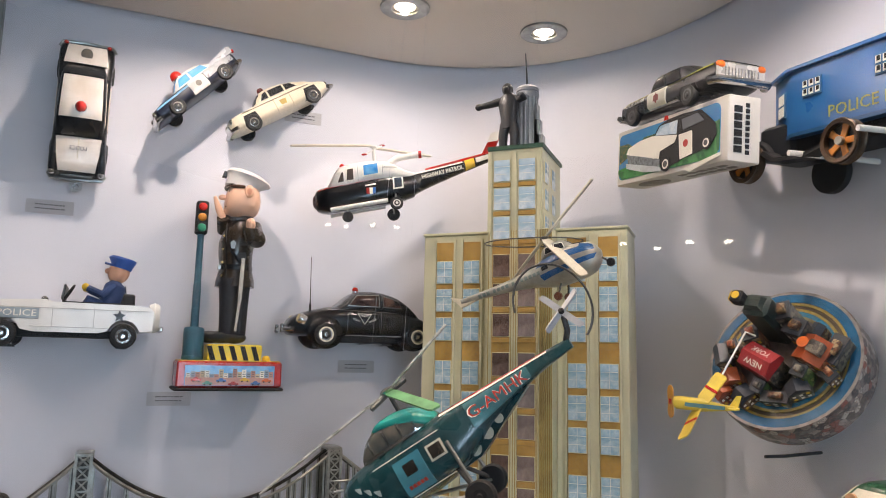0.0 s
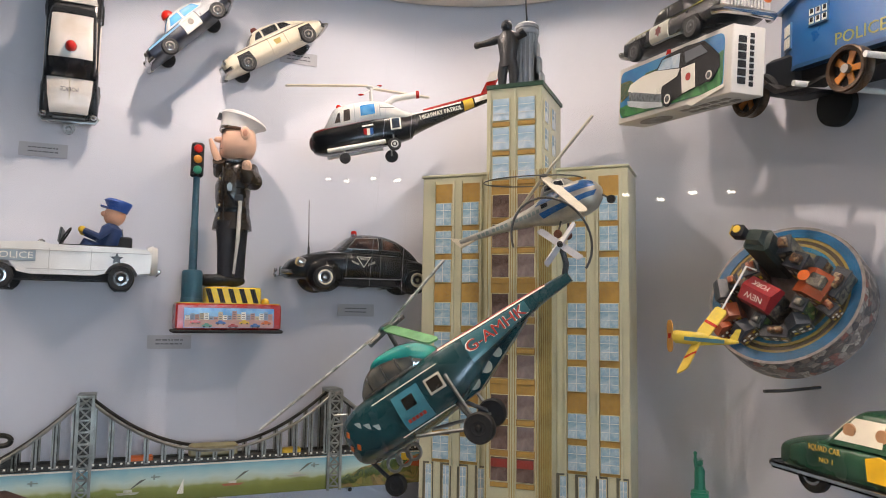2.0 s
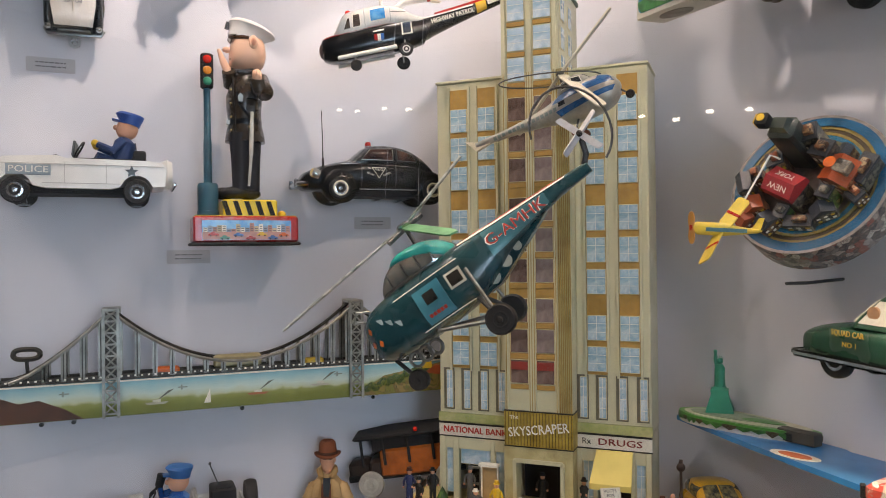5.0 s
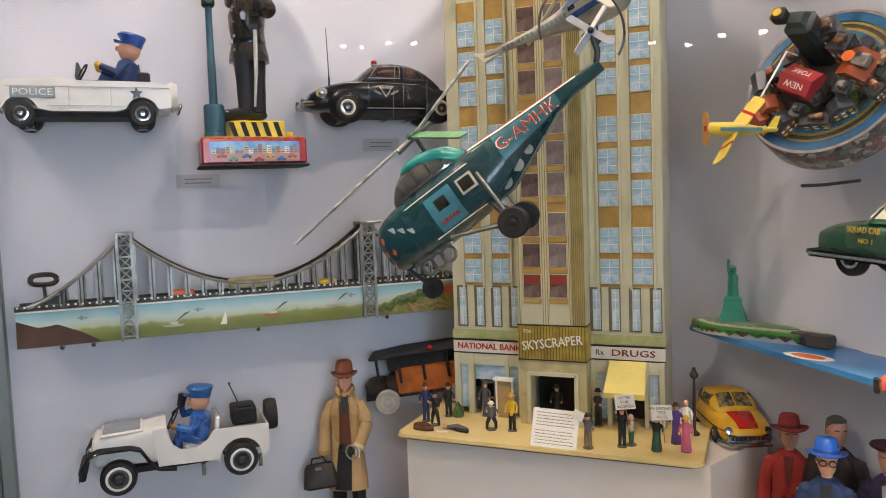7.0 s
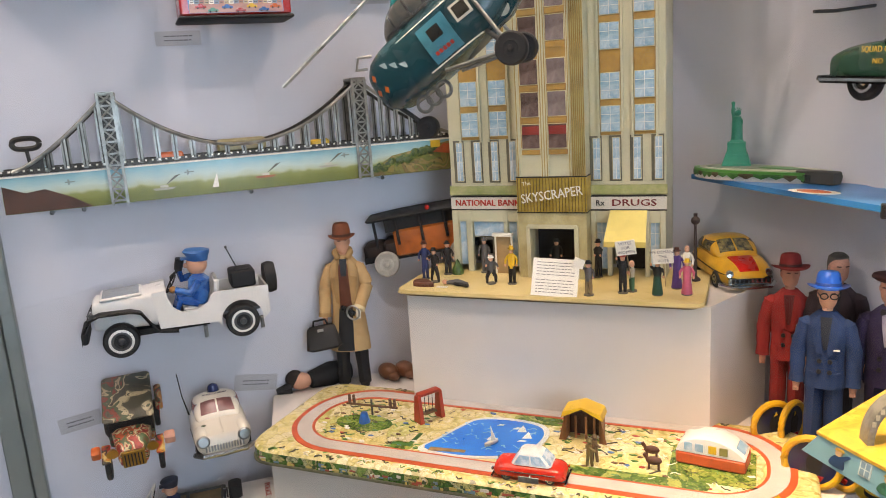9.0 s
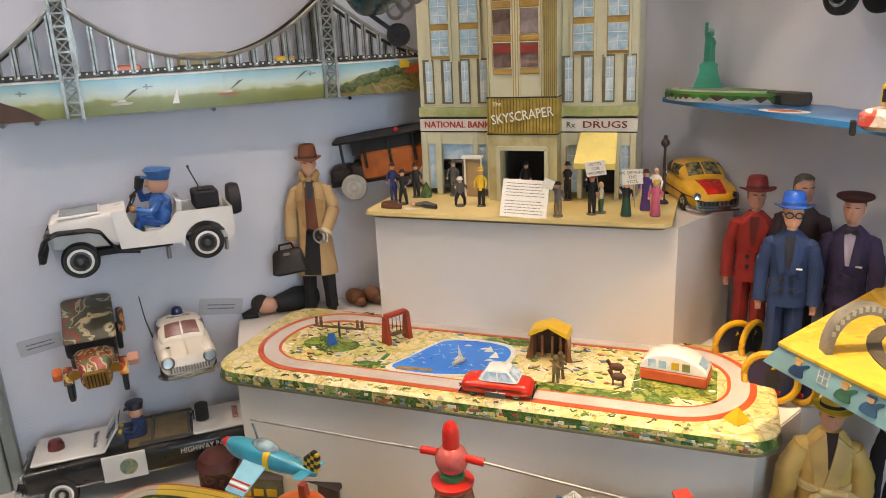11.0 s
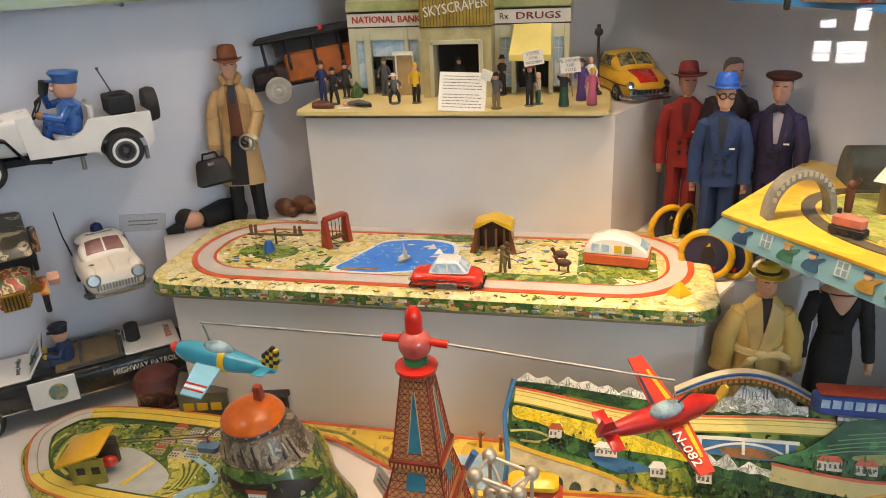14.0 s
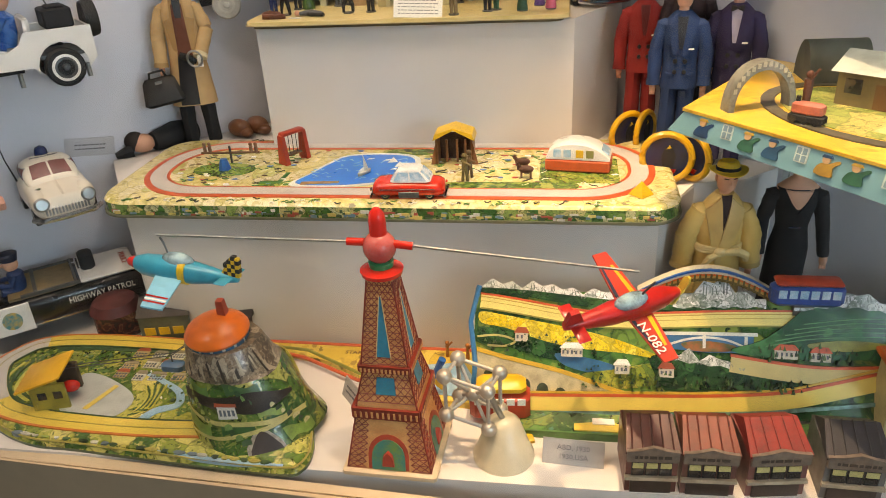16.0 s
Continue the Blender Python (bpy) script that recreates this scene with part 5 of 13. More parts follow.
for x in (-0.123, 0.102):
    for y in (-0.050, 0.050):
        wh = wheel(t, x, y, 0.033, 0.022, dark_steel, z=0.030)
        white_wall(wh, 0.033, 0.022, 1 if y < 0 else -1)
part("spare_wheel", G(rubber).lathe([(0.01, -0.01), (0.03, -0.011), (0.033, 0), (0.03, 0.011), (0.01, 0.01)], seg=24), t, m=pose(0.170, 0.0, 0.098, 0, 90, 0))
part("radio", G(matt_black).box((0.115, 0.0, 0.108), (0.048, 0.06, 0.034), bevel=0.003).box((0.115, -0.01, 0.127), (0.03, 0.03, 0.006), bevel=0.002), t, "black radio set")
part("antenna", G(dark_steel).tube([(0.108, -0.01, 0.125), (0.090, -0.01, 0.172)], 0.0013, 6).ball((0.090, -0.01, 0.174), 0.003), t)
part("seat", G(white).box((0.050, 0, 0.095), (0.010, 0.08, 0.056), pose(0, 0, 0, 0, 6, 0), bevel=0.004).box((0.02, 0, 0.064), (0.05, 0.08, 0.014), bevel=0.004), t)
part("steering_wheel", G(matt_black).tube([(-0.022 + 0.01 * math.cos(a), 0.02 * math.sin(a) - 0.02, 0.118 + 0.016 * math.cos(a)) for a in [2 * math.pi * k / 12 for k in range(13)]], 0.0018, 6), t)
for x, y in ((-0.105, -0.03), (0.03, -0.045), (0.140, -0.045)):
    part("peg", G(steel).cyl((x, y, 0.03), (x, y, 0.006), 0.004), t, "metal support peg")
part("headlight", G(chrome).ball((-0.168, -0.026, 0.080), 0.008), t)
part("chassis", G(matt_black).box((-0.03, 0, 0.034), (0.14, 0.07, 0.012)), t)
seated("driver_figure", "seated toy driver in a shiny blue uniform with a raised radio", on_left(-0.626, 0.792, 0.085) @ pose(0, 0, 0, 0, 6, 0), 0.110, mat("shiny_blue", "1f4f96", 0.25, var=0.3, scale=50, coat=0.4, col2="3a78c0"), mat("shiny_blue", "1f4f96"), mat("cap_sky", "2f68a8", 0.4, var=0.1), radio=True)

# decorated old-time car
fl = litho("hippy_print", ["5b5a44", "b9372a", "3e5a3a", "d98a3a", "6d6a55", "8f2f25", "c9b68a", "45503f"], 55, 0.35)
m = on_left(-0.772, 0.565, 0.075) @ pose(0, 0, 0, 22, 0, 0) @ pose(0, 0, -0.05, 0, 0, 90) @ Matrix.Scale(0.93, 4)
t = thing("old_time_car", "flower-painted tin old-time car with a brass radiator", "toy car", m, "toy cars on the wall")
part("body", G(fl).box((0.035, 0, 0.055), (0.10, 0.085, 0.05), bevel=0.004), t)
part("roof", G(litho("roof_print", ["4a4a3c", "5a5546", "8a3a2a", "4e5a3e", "b9a987", "514c3d"], 40)).box((0.03, 0, 0.118), (0.13, 0.092, 0.012), bevel=0.005), t)
for x in (-0.025, 0.085):
    for y in (-0.04, 0.04):
        part("post", G(matt_black).cyl((x, y, 0.075), (x, y, 0.115), 0.0025), t)
part("cabin_inside", G(matt_black).box((0.03, 0, 0.095), (0.10, 0.078, 0.034)), t)
part("hood", G(litho("bonnet_print", ["b43a2a", "d5c08e", "4f6a3d", "c8582e", "e0cfa0", "8e2a22"], 70)).loft([super_ring(x, hw, 0.035, z) for x, z, hw in ((-0.075, 0.078, 0.026), (-0.07, 0.08, 0.028), (-0.015, 0.088, 0.036))]), t)
part("radiator", G(mat("brass", "b08a3c", 0.35, metal=0.8, var=0.15)).box((-0.078, 0, 0.058), (0.006, 0.042, 0.042), bevel=0.002), t, "brass radiator")
g = G(matt_black)
for k in range(6):
    g.box((-0.0815, -0.015 + k * 0.006, 0.057), (0.001, 0.0022, 0.032))
part("radiator_bars", g, t)
for y in (-0.036, 0.036):
    part("headlamp", G(mat("brass", "b08a3c")).lathe([(0.004, 0), (0.010, 0.008), (0.011, 0.012), (0.0001, 0.012)]), t, m=pose(-0.06, y, 0.072, 0, -90, 0))
    part("mudguard", G(litho("guard_print", ["d98a2a", "b43a2a", "3c3a30", "e0c070"], 60)).box((-0.055, y * 1.35, 0.058), (0.05, 0.016, 0.005), bevel=0.002), t)
for x in (-0.055, 0.065):
    for y in (-0.048, 0.048):
        wheel(t, x, y, 0.028, 0.010, mat("spoke_red", "a8442a", 0.4, var=0.2))
part("luggage", G(fl).box((0.06, -0.056, 0.075), (0.05, 0.014, 0.03), bevel=0.003), t)
part("lantern", G(orange).box((-0.05, 0.066, 0.062), (0.022, 0.016, 0.02), bevel=0.003), t)
part("lantern", G(mat("lantern_pink", "d9a08a", 0.4)).box((-0.05, -0.068, 0.066), (0.022, 0.02, 0.02), bevel=0.003), t)

# white police saloon
m = on_left(-0.620, 0.552, 0.092) @ pose(0, 0, 0, -2, 0, 0) @ pose(0, 0, -0.035, 0, 0, 91) @ Matrix.Diagonal((0.84, 1.0, 0.98, 1))
t = thing("police_saloon", "rounded white toy police saloon with a blue siren", "toy car", m, "toy cars on the wall")
ivory = mat("ivory_enamel", "e4dccb", 0.28, var=0.06, scale=25, coat=0.4)
pb = Hull([(-0.108, 0.030, 0.012, 0.034), (-0.100, 0.043, 0.008, 0.046), (-0.07, 0.0485, 0.006, 0.054), (-0.02, 0.050, 0.006, 0.061), (0.05, 0.050, 0.006, 0.061), (0.09, 0.045, 0.008, 0.050), (0.108, 0.030, 0.014, 0.036)], 0.6)
part("body", pb.fill(G(ivory)), t, sharp=1.2)
pd = Hull([(-0.040, 0.036, 0.045, 0.0605), (-0.024, 0.041, 0.045, 0.072), (0.004, 0.042, 0.045, 0.089), (0.03, 0.042, 0.045, 0.092), (0.06, 0.040, 0.045, 0.084), (0.088, 0.034, 0.04, 0.062), (0.098, 0.028, 0.04, 0.050)], 0.72)
cb = part("cabin", pd.fill(G(ivory)), t, sharp=1.2)
rose = mat("pane_rose", "8a5c58", 0.2, var=0.2)
part("windscreen", pd.top(G(rose), [(-0.031, -0.031), (-0.031, 0.031), (-0.004, 0.028), (-0.004, -0.028)]), cb)
part("screen_post", pd.top(G(ivory), [(-0.033, -0.0016), (-0.033, 0.0016), (-0.002, 0.0016), (-0.002, -0.0016)], 0.0012), cb)
for s_ in (-1, 1):
    for x0, x1 in ((-0.010, 0.026), (0.032, 0.062)):
        framed(pd, cb, [(x0, 0.064), (x1, 0.064), (x1 - 0.002, 0.080), (x0 + 0.008, 0.080)], rose, steel, s_, 0.0012, "side_window")
    part("front_wing", G(ivory).ball((-0.072, s_ * 0.036, 0.036), 0.021, (1.6, 0.72, 0.95), u=18, v=12), t)
    for x in (-0.066, 0.062):
        wheel(t, x, s_ * 0.044, 0.017, 0.010, chrome, z=0.012)
    part("tail_light", G(red_plastic).ball((0.102, s_ * 0.034, 0.034), 0.004), t)
for q in range(14):
    part("grille_bar", G(steel).box((-0.1085, -0.0325 + q * 0.005, 0.024), (0.003, 0.0028, 0.011), bevel=0.0006), t)
part("bumper", G(chrome).tube([(-0.092, -0.052, 0.012), (-0.112, -0.038, 0.012), (-0.115, 0, 0.012), (-0.112, 0.038, 0.012), (-0.092, 0.052, 0.012)], 0.005, 8), t)
part("hood_ridge", pb.top(G(mat("ridge_ivory", "cfc6b4", 0.3, var=0.05)), [(-0.098, -0.0018), (-0.098, 0.0018), (-0.042, 0.0018), (-0.042, -0.0018)], 0.0012, 8), t)
part("badge", G(mat("badge_green", "4a5a3a", 0.4)).cyl((-0.06, 0.030, 0.0535), (-0.06, 0.030, 0.0552), 0.0045), t)
sr = part("siren", G(mat("siren_blue", "1d2a5c", 0.2, coat=0.6)).lathe([(0.0105, 0), (0.0105, 0.007), (0.008, 0.013), (0.0001, 0.0165)], seg=18), t, m=pose(0.032, 0, 0.0915))
part("siren_base", G(chrome).cyl((0, 0, -0.003), (0, 0, 0.001), 0.012), sr)
part("antenna", G(matt_black).tube([(0.01, 0.05, 0.06), (0.01, 0.058, 0.10), (0.01, 0.062, 0.145)], [0.0016, 0.0012, 0.001], 6), t)
words("lettering", "POLIZEI", 0.010, ink, t, pose(0.010, 0, 0.0925, -90, 0, 0) @ pose(0, 0, 0, 0, 90, 0), width=0.044)
for y in (-0.03, 0.03):
    part("lamp", G(steel).lathe([(0.008, 0), (0.0095, 0.002), (0.007, 0.005), (0.0001, 0.005)]), t, m=pose(-0.104, y * 1.2, 0.038, 0, -80, 0) @ Matrix.Scale(1.25, 4))

# highway patrol convertible on the showcase floor
m = pose(-0.672, -0.340, Z_LOW, 0, 0, 40) @ Matrix.Diagonal((0.96, 0.86, 1.0, 1))
t = thing("patrol_convertible", "long black and white open highway patrol car", "toy car", m)
part("body", G(black).loft([super_ring(x, hw, 0.03, z, p=0.4) for x, z, hw in ((-0.215, 0.07, 0.055), (-0.205, 0.082, 0.068), (-0.10, 0.088, 0.072), (0.10, 0.088, 0.072), (0.19, 0.086, 0.068), (0.205, 0.072, 0.06))]), t)
part("hood", G(white).box((-0.13, 0, 0.0895), (0.13, 0.118, 0.007), bevel=0.003), t)
part("boot_lid", G(white).box((0.145, 0, 0.0885), (0.10, 0.118, 0.007), bevel=0.003), t)
part("cockpit", G(mat("cockpit_tan", "8a7550", 0.6, var=0.1)).box((0.03, 0, 0.0885), (0.11, 0.112, 0.005)), t)
g = G(mat("cockpit_rim", "54524e", 0.5))
for x, sx in ((0.088, 0.004), (0.02, 0.006)):
    g.box((x, 0, 0.093), (sx, 0.116, 0.008))
for y in (-0.058, 0.058):
    g.box((0.045, y, 0.092), (0.10, 0.004, 0.006))
part("cockpit_rim", g, t)
g = G(clear)
g.add([(-0.068, -0.056, 0.09), (-0.068, 0.056, 0.09), (-0.04, 0.052, 0.128), (-0.04, -0.052, 0.128), (-0.066, -0.056, 0.09), (-0.066, 0.056, 0.09), (-0.038, 0.052, 0.128), (-0.038, -0.052, 0.128)], [(0, 1, 2, 3), (7, 6, 5, 4), (0, 3, 7, 4), (1, 5, 6, 2), (2, 6, 7, 3), (0, 4, 5, 1)])
part("windscreen", g, t)
for y in (-0.056, 0.0, 0.056):
    part("screen_post", G(white if y else chrome).tube([(-0.068, y, 0.09), (-0.040, y * 0.93, 0.129)], 0.0022, 6), t)
part("screen_rail", G(white).tube([(-0.040, -0.052, 0.129), (-0.042, 0, 0.131), (-0.040, 0.052, 0.129)], 0.0022, 6), t)
dr = part("door", G(white).box((-0.035, -0.0735, 0.060), (0.078, 0.004, 0.052), bevel=0.001), t, "white front door")
part("side_line", G(chrome).box((0.0, -0.0732, 0.040), (0.38, 0.003, 0.0025)), t)
part("emblem", G(mat("badge_teal", "3a7f86", 0.4, col2="c9a23a", var=0.3, scale=120)).cyl((-0.028, -0.076, 0.06), (-0.028, -0.078, 0.06), 0.016, seg=20), dr)
for x in (-0.150, 0.13):
    for y in (-0.064, 0.064):
        wh = wheel(t, x, y * 1.05, 0.030, 0.018, chrome)
        white_wall(wh, 0.030, 0.018, 1 if y < 0 else -1)
for x in (-0.222, 0.212):
    part("bumper", G(chrome).box((x, 0, 0.042), (0.012, 0.14, 0.02), bevel=0.004), t)
for y in (-0.05, 0.05):
    part("headlight", G(chrome).ball((-0.213, y, 0.066), 0.011, (0.6, 1.2, 0.8)), t)
part("siren", G(mat("siren_maroon", "6a2018", 0.25, coat=0.5)).lathe([(0.015, 0), (0.015, 0.008), (0.011, 0.018), (0.0001, 0.021)], seg=18), t, m=pose(-0.155, -0.005, 0.093))
part("megaphone", G(matt_black).box((0.115, 0, 0.108), (0.026, 0.034, 0.032), bevel=0.004).cyl((0.10, -0.004, 0.106), (0.097, -0.004, 0.106), 0.010), t, "black speaker box")
words("lettering", "HIGHWAY PATROL", 0.0165, white_ink, t, pose(0.125, -0.0735, 0.066), width=0.115)
words("lettering", "Highway Patrol", 0.012, ink, t, pose(-0.085, 0, 0.0937, -90, 0, 0) @ pose(0, 0, 0, 0, 90, 0), width=0.07)
words("lettering", "POLICE", 0.016, red_ink, t, pose(0.178, 0, 0.0927, -90, 0, 0) @ pose(0, 0, 0, 0, 90, 0), width=0.06)
seated("driver_figure", "seated toy driver in dark blue with a peaked cap", m @ pose(-0.005, -0.010, 0.088), 0.080, navy, navy, mat("cap_navy", "222a40", 0.5))


# ---- things on the left wall ----
def card(m, w=0.08, h=0.026, rows=2, seed=1):
    t = thing("label_card", "small grey printed label card stuck to the wall", "label", m, "label cards")
    part("sheet", G(card_paper).box((0, 0, 0), (w, 0.0015, h)), t)
    g = G(ink)
    bars(g, 0, -0.0011, 0.004 if rows == 2 else 0, w * 0.62, rows, 0.0022, 0.0075, seed)
    part("print", g, t)
    return t


for k, (u, z) in enumerate(((-0.361, 1.869), (-0.221, 1.337), (-0.593, 1.270), (-0.827, 1.622))):
    card(on_left(u, z, 0.0015), seed=k)
card(on_left(-0.532, 0.582, 0.0015) @ pose(0, 0, 0, 0, 10, 0), 0.086, 0.034, seed=7)
card(on_left(-0.862, 0.574, 0.0015) @ pose(0, 0, 0, 0, -6, 0), 0.075, 0.03, seed=8)

# policeman toy with traffic light
m = on_left(-0.498, 1.290, 0.075)
city = mat("street_print", "4a90cc", 0.25, var=0.12, scale=30, coat=0.3, col2="86b8d8")
hazard = mat("hazard_yellow", "e5c51e", 0.35, var=0.06)
t = thing("traffic_policeman_base", "red tin toy base with a street scene and hazard stripes", "toy base", m)
part("tray", G(matt_black).box((0, 0, 0.003), (0.196, 0.10, 0.006), bevel=0.002), t)
part("box", G(red).box((0, 0, 0.030), (0.188, 0.092, 0.048), bevel=0.003), t)
pn = part("picture", G(city).box((0, -0.0465, 0.028), (0.160, 0.002, 0.036)), t, "printed street scene")
rnd = random.Random(3)
for k in range(19):
    hgt = rnd.uniform(0.006, 0.017)
    hs = part("printed_house", G((white_ink, mat("house_steel", "8fa0b4", 0.4), mat("house_rose", "c08a7c", 0.4), mat("house_sand", "c9b896", 0.4))[k % 4]).box((-0.074 + k * 0.0082, -0.0476 - 0.00005 * (k % 3), 0.024 + hgt / 2), (0.0078, 0.0005, hgt)), pn)
    for j in range(int(hgt / 0.004)):
        part("printed_pane", G(mat("pane_slate", "5a6068", 0.4)).box((-0.074 + k * 0.0082, -0.0480, 0.027 + 0.004 * j), (0.0050, 0.0004, 0.0014)), hs)
part("printed_road", G(mat("road_rose", "c2948a", 0.4, var=0.12)).box((0, -0.0477, 0.0175), (0.158, 0.0005, 0.014)), pn)
for k, (x, z, c) in enumerate(((-0.060, 0.021, red), (-0.040, 0.015, mat("car_mint", "5a9a88", 0.4)), (-0.016, 0.020, blue), (0.006, 0.014, red), (0.026, 0.021, yellow), (0.046, 0.015, blue), (0.066, 0.020, orange))):
    pc = part("printed_car", G(c).prism([(x - 0.009, z - 0.003), (x + 0.009, z - 0.003), (x + 0.0085, z + 0.0005), (x + 0.004, z + 0.001), (x + 0.002, z + 0.0035), (x - 0.003, z + 0.0035), (x - 0.005, z + 0.001), (x - 0.009, z)], -0.0486, -0.0478), pn)
    for q in (-0.005, 0.005):
        part("printed_wheel", G(matt_black).prism(circle(0.0016, 8, x + q, z - 0.003), -0.0489, -0.0480), pc)
part("pedestal", G(hazard).box((0.008, 0, 0.069), (0.098, 0.07, 0.032), bevel=0.002), t)
g = G(matt_black)
for k in range(5):
    x = -0.036 + k * 0.02
    g.prism([(x, 0.056), (x + 0.009, 0.056), (x - 0.001 + 0.002, 0.082), (x - 0.008, 0.082)], -0.0362, -0.0348)
part("stripe", g, t, "black hazard stripes")
part("knob", G(yellow).ball((0.068, -0.02, 0.058), 0.008), t)
part("top", G(mat("base_top", "c6a92f", 0.4, var=0.12)).box((0, 0, 0.0545), (0.182, 0.086, 0.002)), t)
teal = mat("teal_enamel", "27596a", 0.35, var=0.25, scale=45, coat=0.3, col2="1c3f50")
tl = thing("traffic_light", "teal toy traffic light on a stout round base", "traffic light", on_left(-0.564, 1.345, 0.09))
part("post", G(teal).lathe([(0.0001, 0), (0.0185, 0), (0.0185, 0.056), (0.0165, 0.060), (0.0075, 0.061), (0.0072, 0.140), (0.0064, 0.141), (0.0060, 0.235), (0.0001, 0.236)], seg=22), tl)
part("collar", G(teal).lathe([(0.0176, 0.0), (0.0195, 0.002), (0.0195, 0.008), (0.0176, 0.010)], seg=22), tl)
hs = part("housing", G(matt_black).box((0, 0, 0.267), (0.022, 0.022, 0.064), bevel=0.003), tl)
for z, c in ((0.287, red_plastic), (0.267, mat("amber", "e0902a", 0.3)), (0.247, mat("lamp_green", "2f9a78", 0.3))):
    part("lamp", G(c).ball((0, -0.0115, z), 0.0078, (1, 0.45, 1)), hs)


class Doll:
    """A standing costume doll facing -y, one mesh; sizes are shares of its height."""

    def __init__(self, h, coat, rows, legs=None, shoe=matt_black, spread=0.05, leg_r=0.050, folds=0.03, seed=1):
        self.h, self.rows, self.g = h, rows, G(coat)
        rnd = random.Random(seed)
        self.fold = [(rnd.choice((3, 5, 7)), rnd.uniform(0, 6.28)) for k in range(3)]
        n = 40
        top = rows[-1][0]
        rings = []
        for j in range(29):
            z = rows[0][0] + (top - rows[0][0]) * j / 28
            rx, ry = self.size(z)
            deep = folds * max(0.0, 1 - (z - rows[0][0]) / (0.75 * (top - rows[0][0])))
            ring = []
            for k in range(n):
                a = 2 * math.pi * k / n
                w = 1 + deep * sum(math.sin(f * a + p + 9 * z) for f, p in self.fold) * 0.6 + 0.008 * math.sin(46 * z + 2 * a)
                ring.append(Vector((rx * w * math.cos(a), ry * w * math.sin(a), z)) * h)
            rings.append(ring)
        self.g.loft(rings)
        if legs:
            self.g.use(legs)
            for s in (-1, 1):
                tube = []
                for j in range(13):
                    z = 0.03 + (rows[0][0] + 0.04) * j / 12
                    x = s * (spread + 0.006 - 0.012 * j / 12)
                    tube.append([Vector((x + leg_r * (0.86 + 0.012 * j) * math.cos(a) * (1 + 0.03 * math.sin(31 * z + 2 * a)), leg_r * (0.92 + 0.02 * j) * math.sin(a) * (1 + 0.10 * (abs(math.cos(a)) < 0.2)), z)) * h for a in [2 * math.pi * k / 20 for k in range(20)]])
                self.g.loft(tube)
            self.g.use(shoe)
            for s in (-1, 1):
                self.g.ball((s * (spread + 0.008) * h, -0.03 * h, 0.022 * h), 0.034 * h, (0.9, 1.9, 0.65))

    def size(self, z):
        zs = [r[0] for r in self.rows]
        return tuple(float(np.interp(z, zs, [r[k] for r in self.rows])) for k in (1, 2))

    def patch(self, material, quad, out=0.006, n=6):
        """Cloth on the front; quad: four (side, height) corners."""
        h, vs = self.h, []
        for o in (out, -0.004):
            for j in range(n + 1):
                for i in range(n + 1):
                    u, v = i / n, j / n
                    x, z = [(1 - u) * (1 - v) * quad[0][k] + u * (1 - v) * quad[1][k] + u * v * quad[2][k] + (1 - u) * v * quad[3][k] for k in (0, 1)]
                    rx, ry = self.size(z)
                    vs.append((x * h, -(ry * math.sqrt(max(1 - (x / rx) ** 2, 0.02)) + o) * h, z * h))
        w, q = n + 1, (n + 1) ** 2
        fs = [(j * w + i, j * w + i + 1, (j + 1) * w + i + 1, (j + 1) * w + i) for j in range(n) for i in range(n)]
        rim = [i for i in range(w)] + [j * w + n for j in range(1, w)] + [n * w + i for i in range(n - 1, -1, -1)] + [j * w for j in range(n - 1, 0, -1)]
        fs += [(rim[k], rim[(k + 1) % len(rim)], rim[(k + 1) % len(rim)] + q, rim[k] + q) for k in range(len(rim))]
        self.g.use(material).add(vs, fs)

    def sleeve(self, material, pts, radii, palm=skin, cuff=None):
        """An arm through (x, y, z) points, with creases across it, and its palm."""
        h, line, rr = self.h, [], []
        n = 15
        for j in range(n + 1):
            f = j / n * (len(pts) - 1)
            k = min(int(f), len(pts) - 2)
            p, q = Vector(pts[k]), Vector(pts[k + 1])
            line.append((p + (q - p) * (f - k)) * h)
            rr.append((radii[k] + (radii[k + 1] - radii[k]) * (f - k)) * h * (1 + 0.05 * math.sin(2.1 * j + pts[0][0] * 40)))
        self.g.use(material).ball(line[0] * 0.97 - Vector((0, 0, 0.010 * h)) + Vector((0, 0, 0.03 * line[0].z)), rr[0] * 0.98, (1, 1, 0.9))
        self.g.tube(line, rr, 16)
        d = (line[-1] - line[-2]).normalized()
        if cuff:
            self.g.use(cuff).tube([line[-1] - d * 0.012 * h, line[-1] + d * 0.012 * h], [rr[-1] * 1.08, rr[-1] * 1.12], 16)
        e = line[-1] + d * 0.022 * h
        self.g.use(palm).ball(e, 0.022 * h, (0.85, 0.9, 1.35))
        for k in range(3):
            self.g.tube([e + Vector(((k - 1) * 0.009 * h, -0.004 * h, -0.014 * h)), e + Vector(((k - 1) * 0.010 * h, -0.008 * h, -0.042 * h))], [0.0065 * h, 0.005 * h], 6)

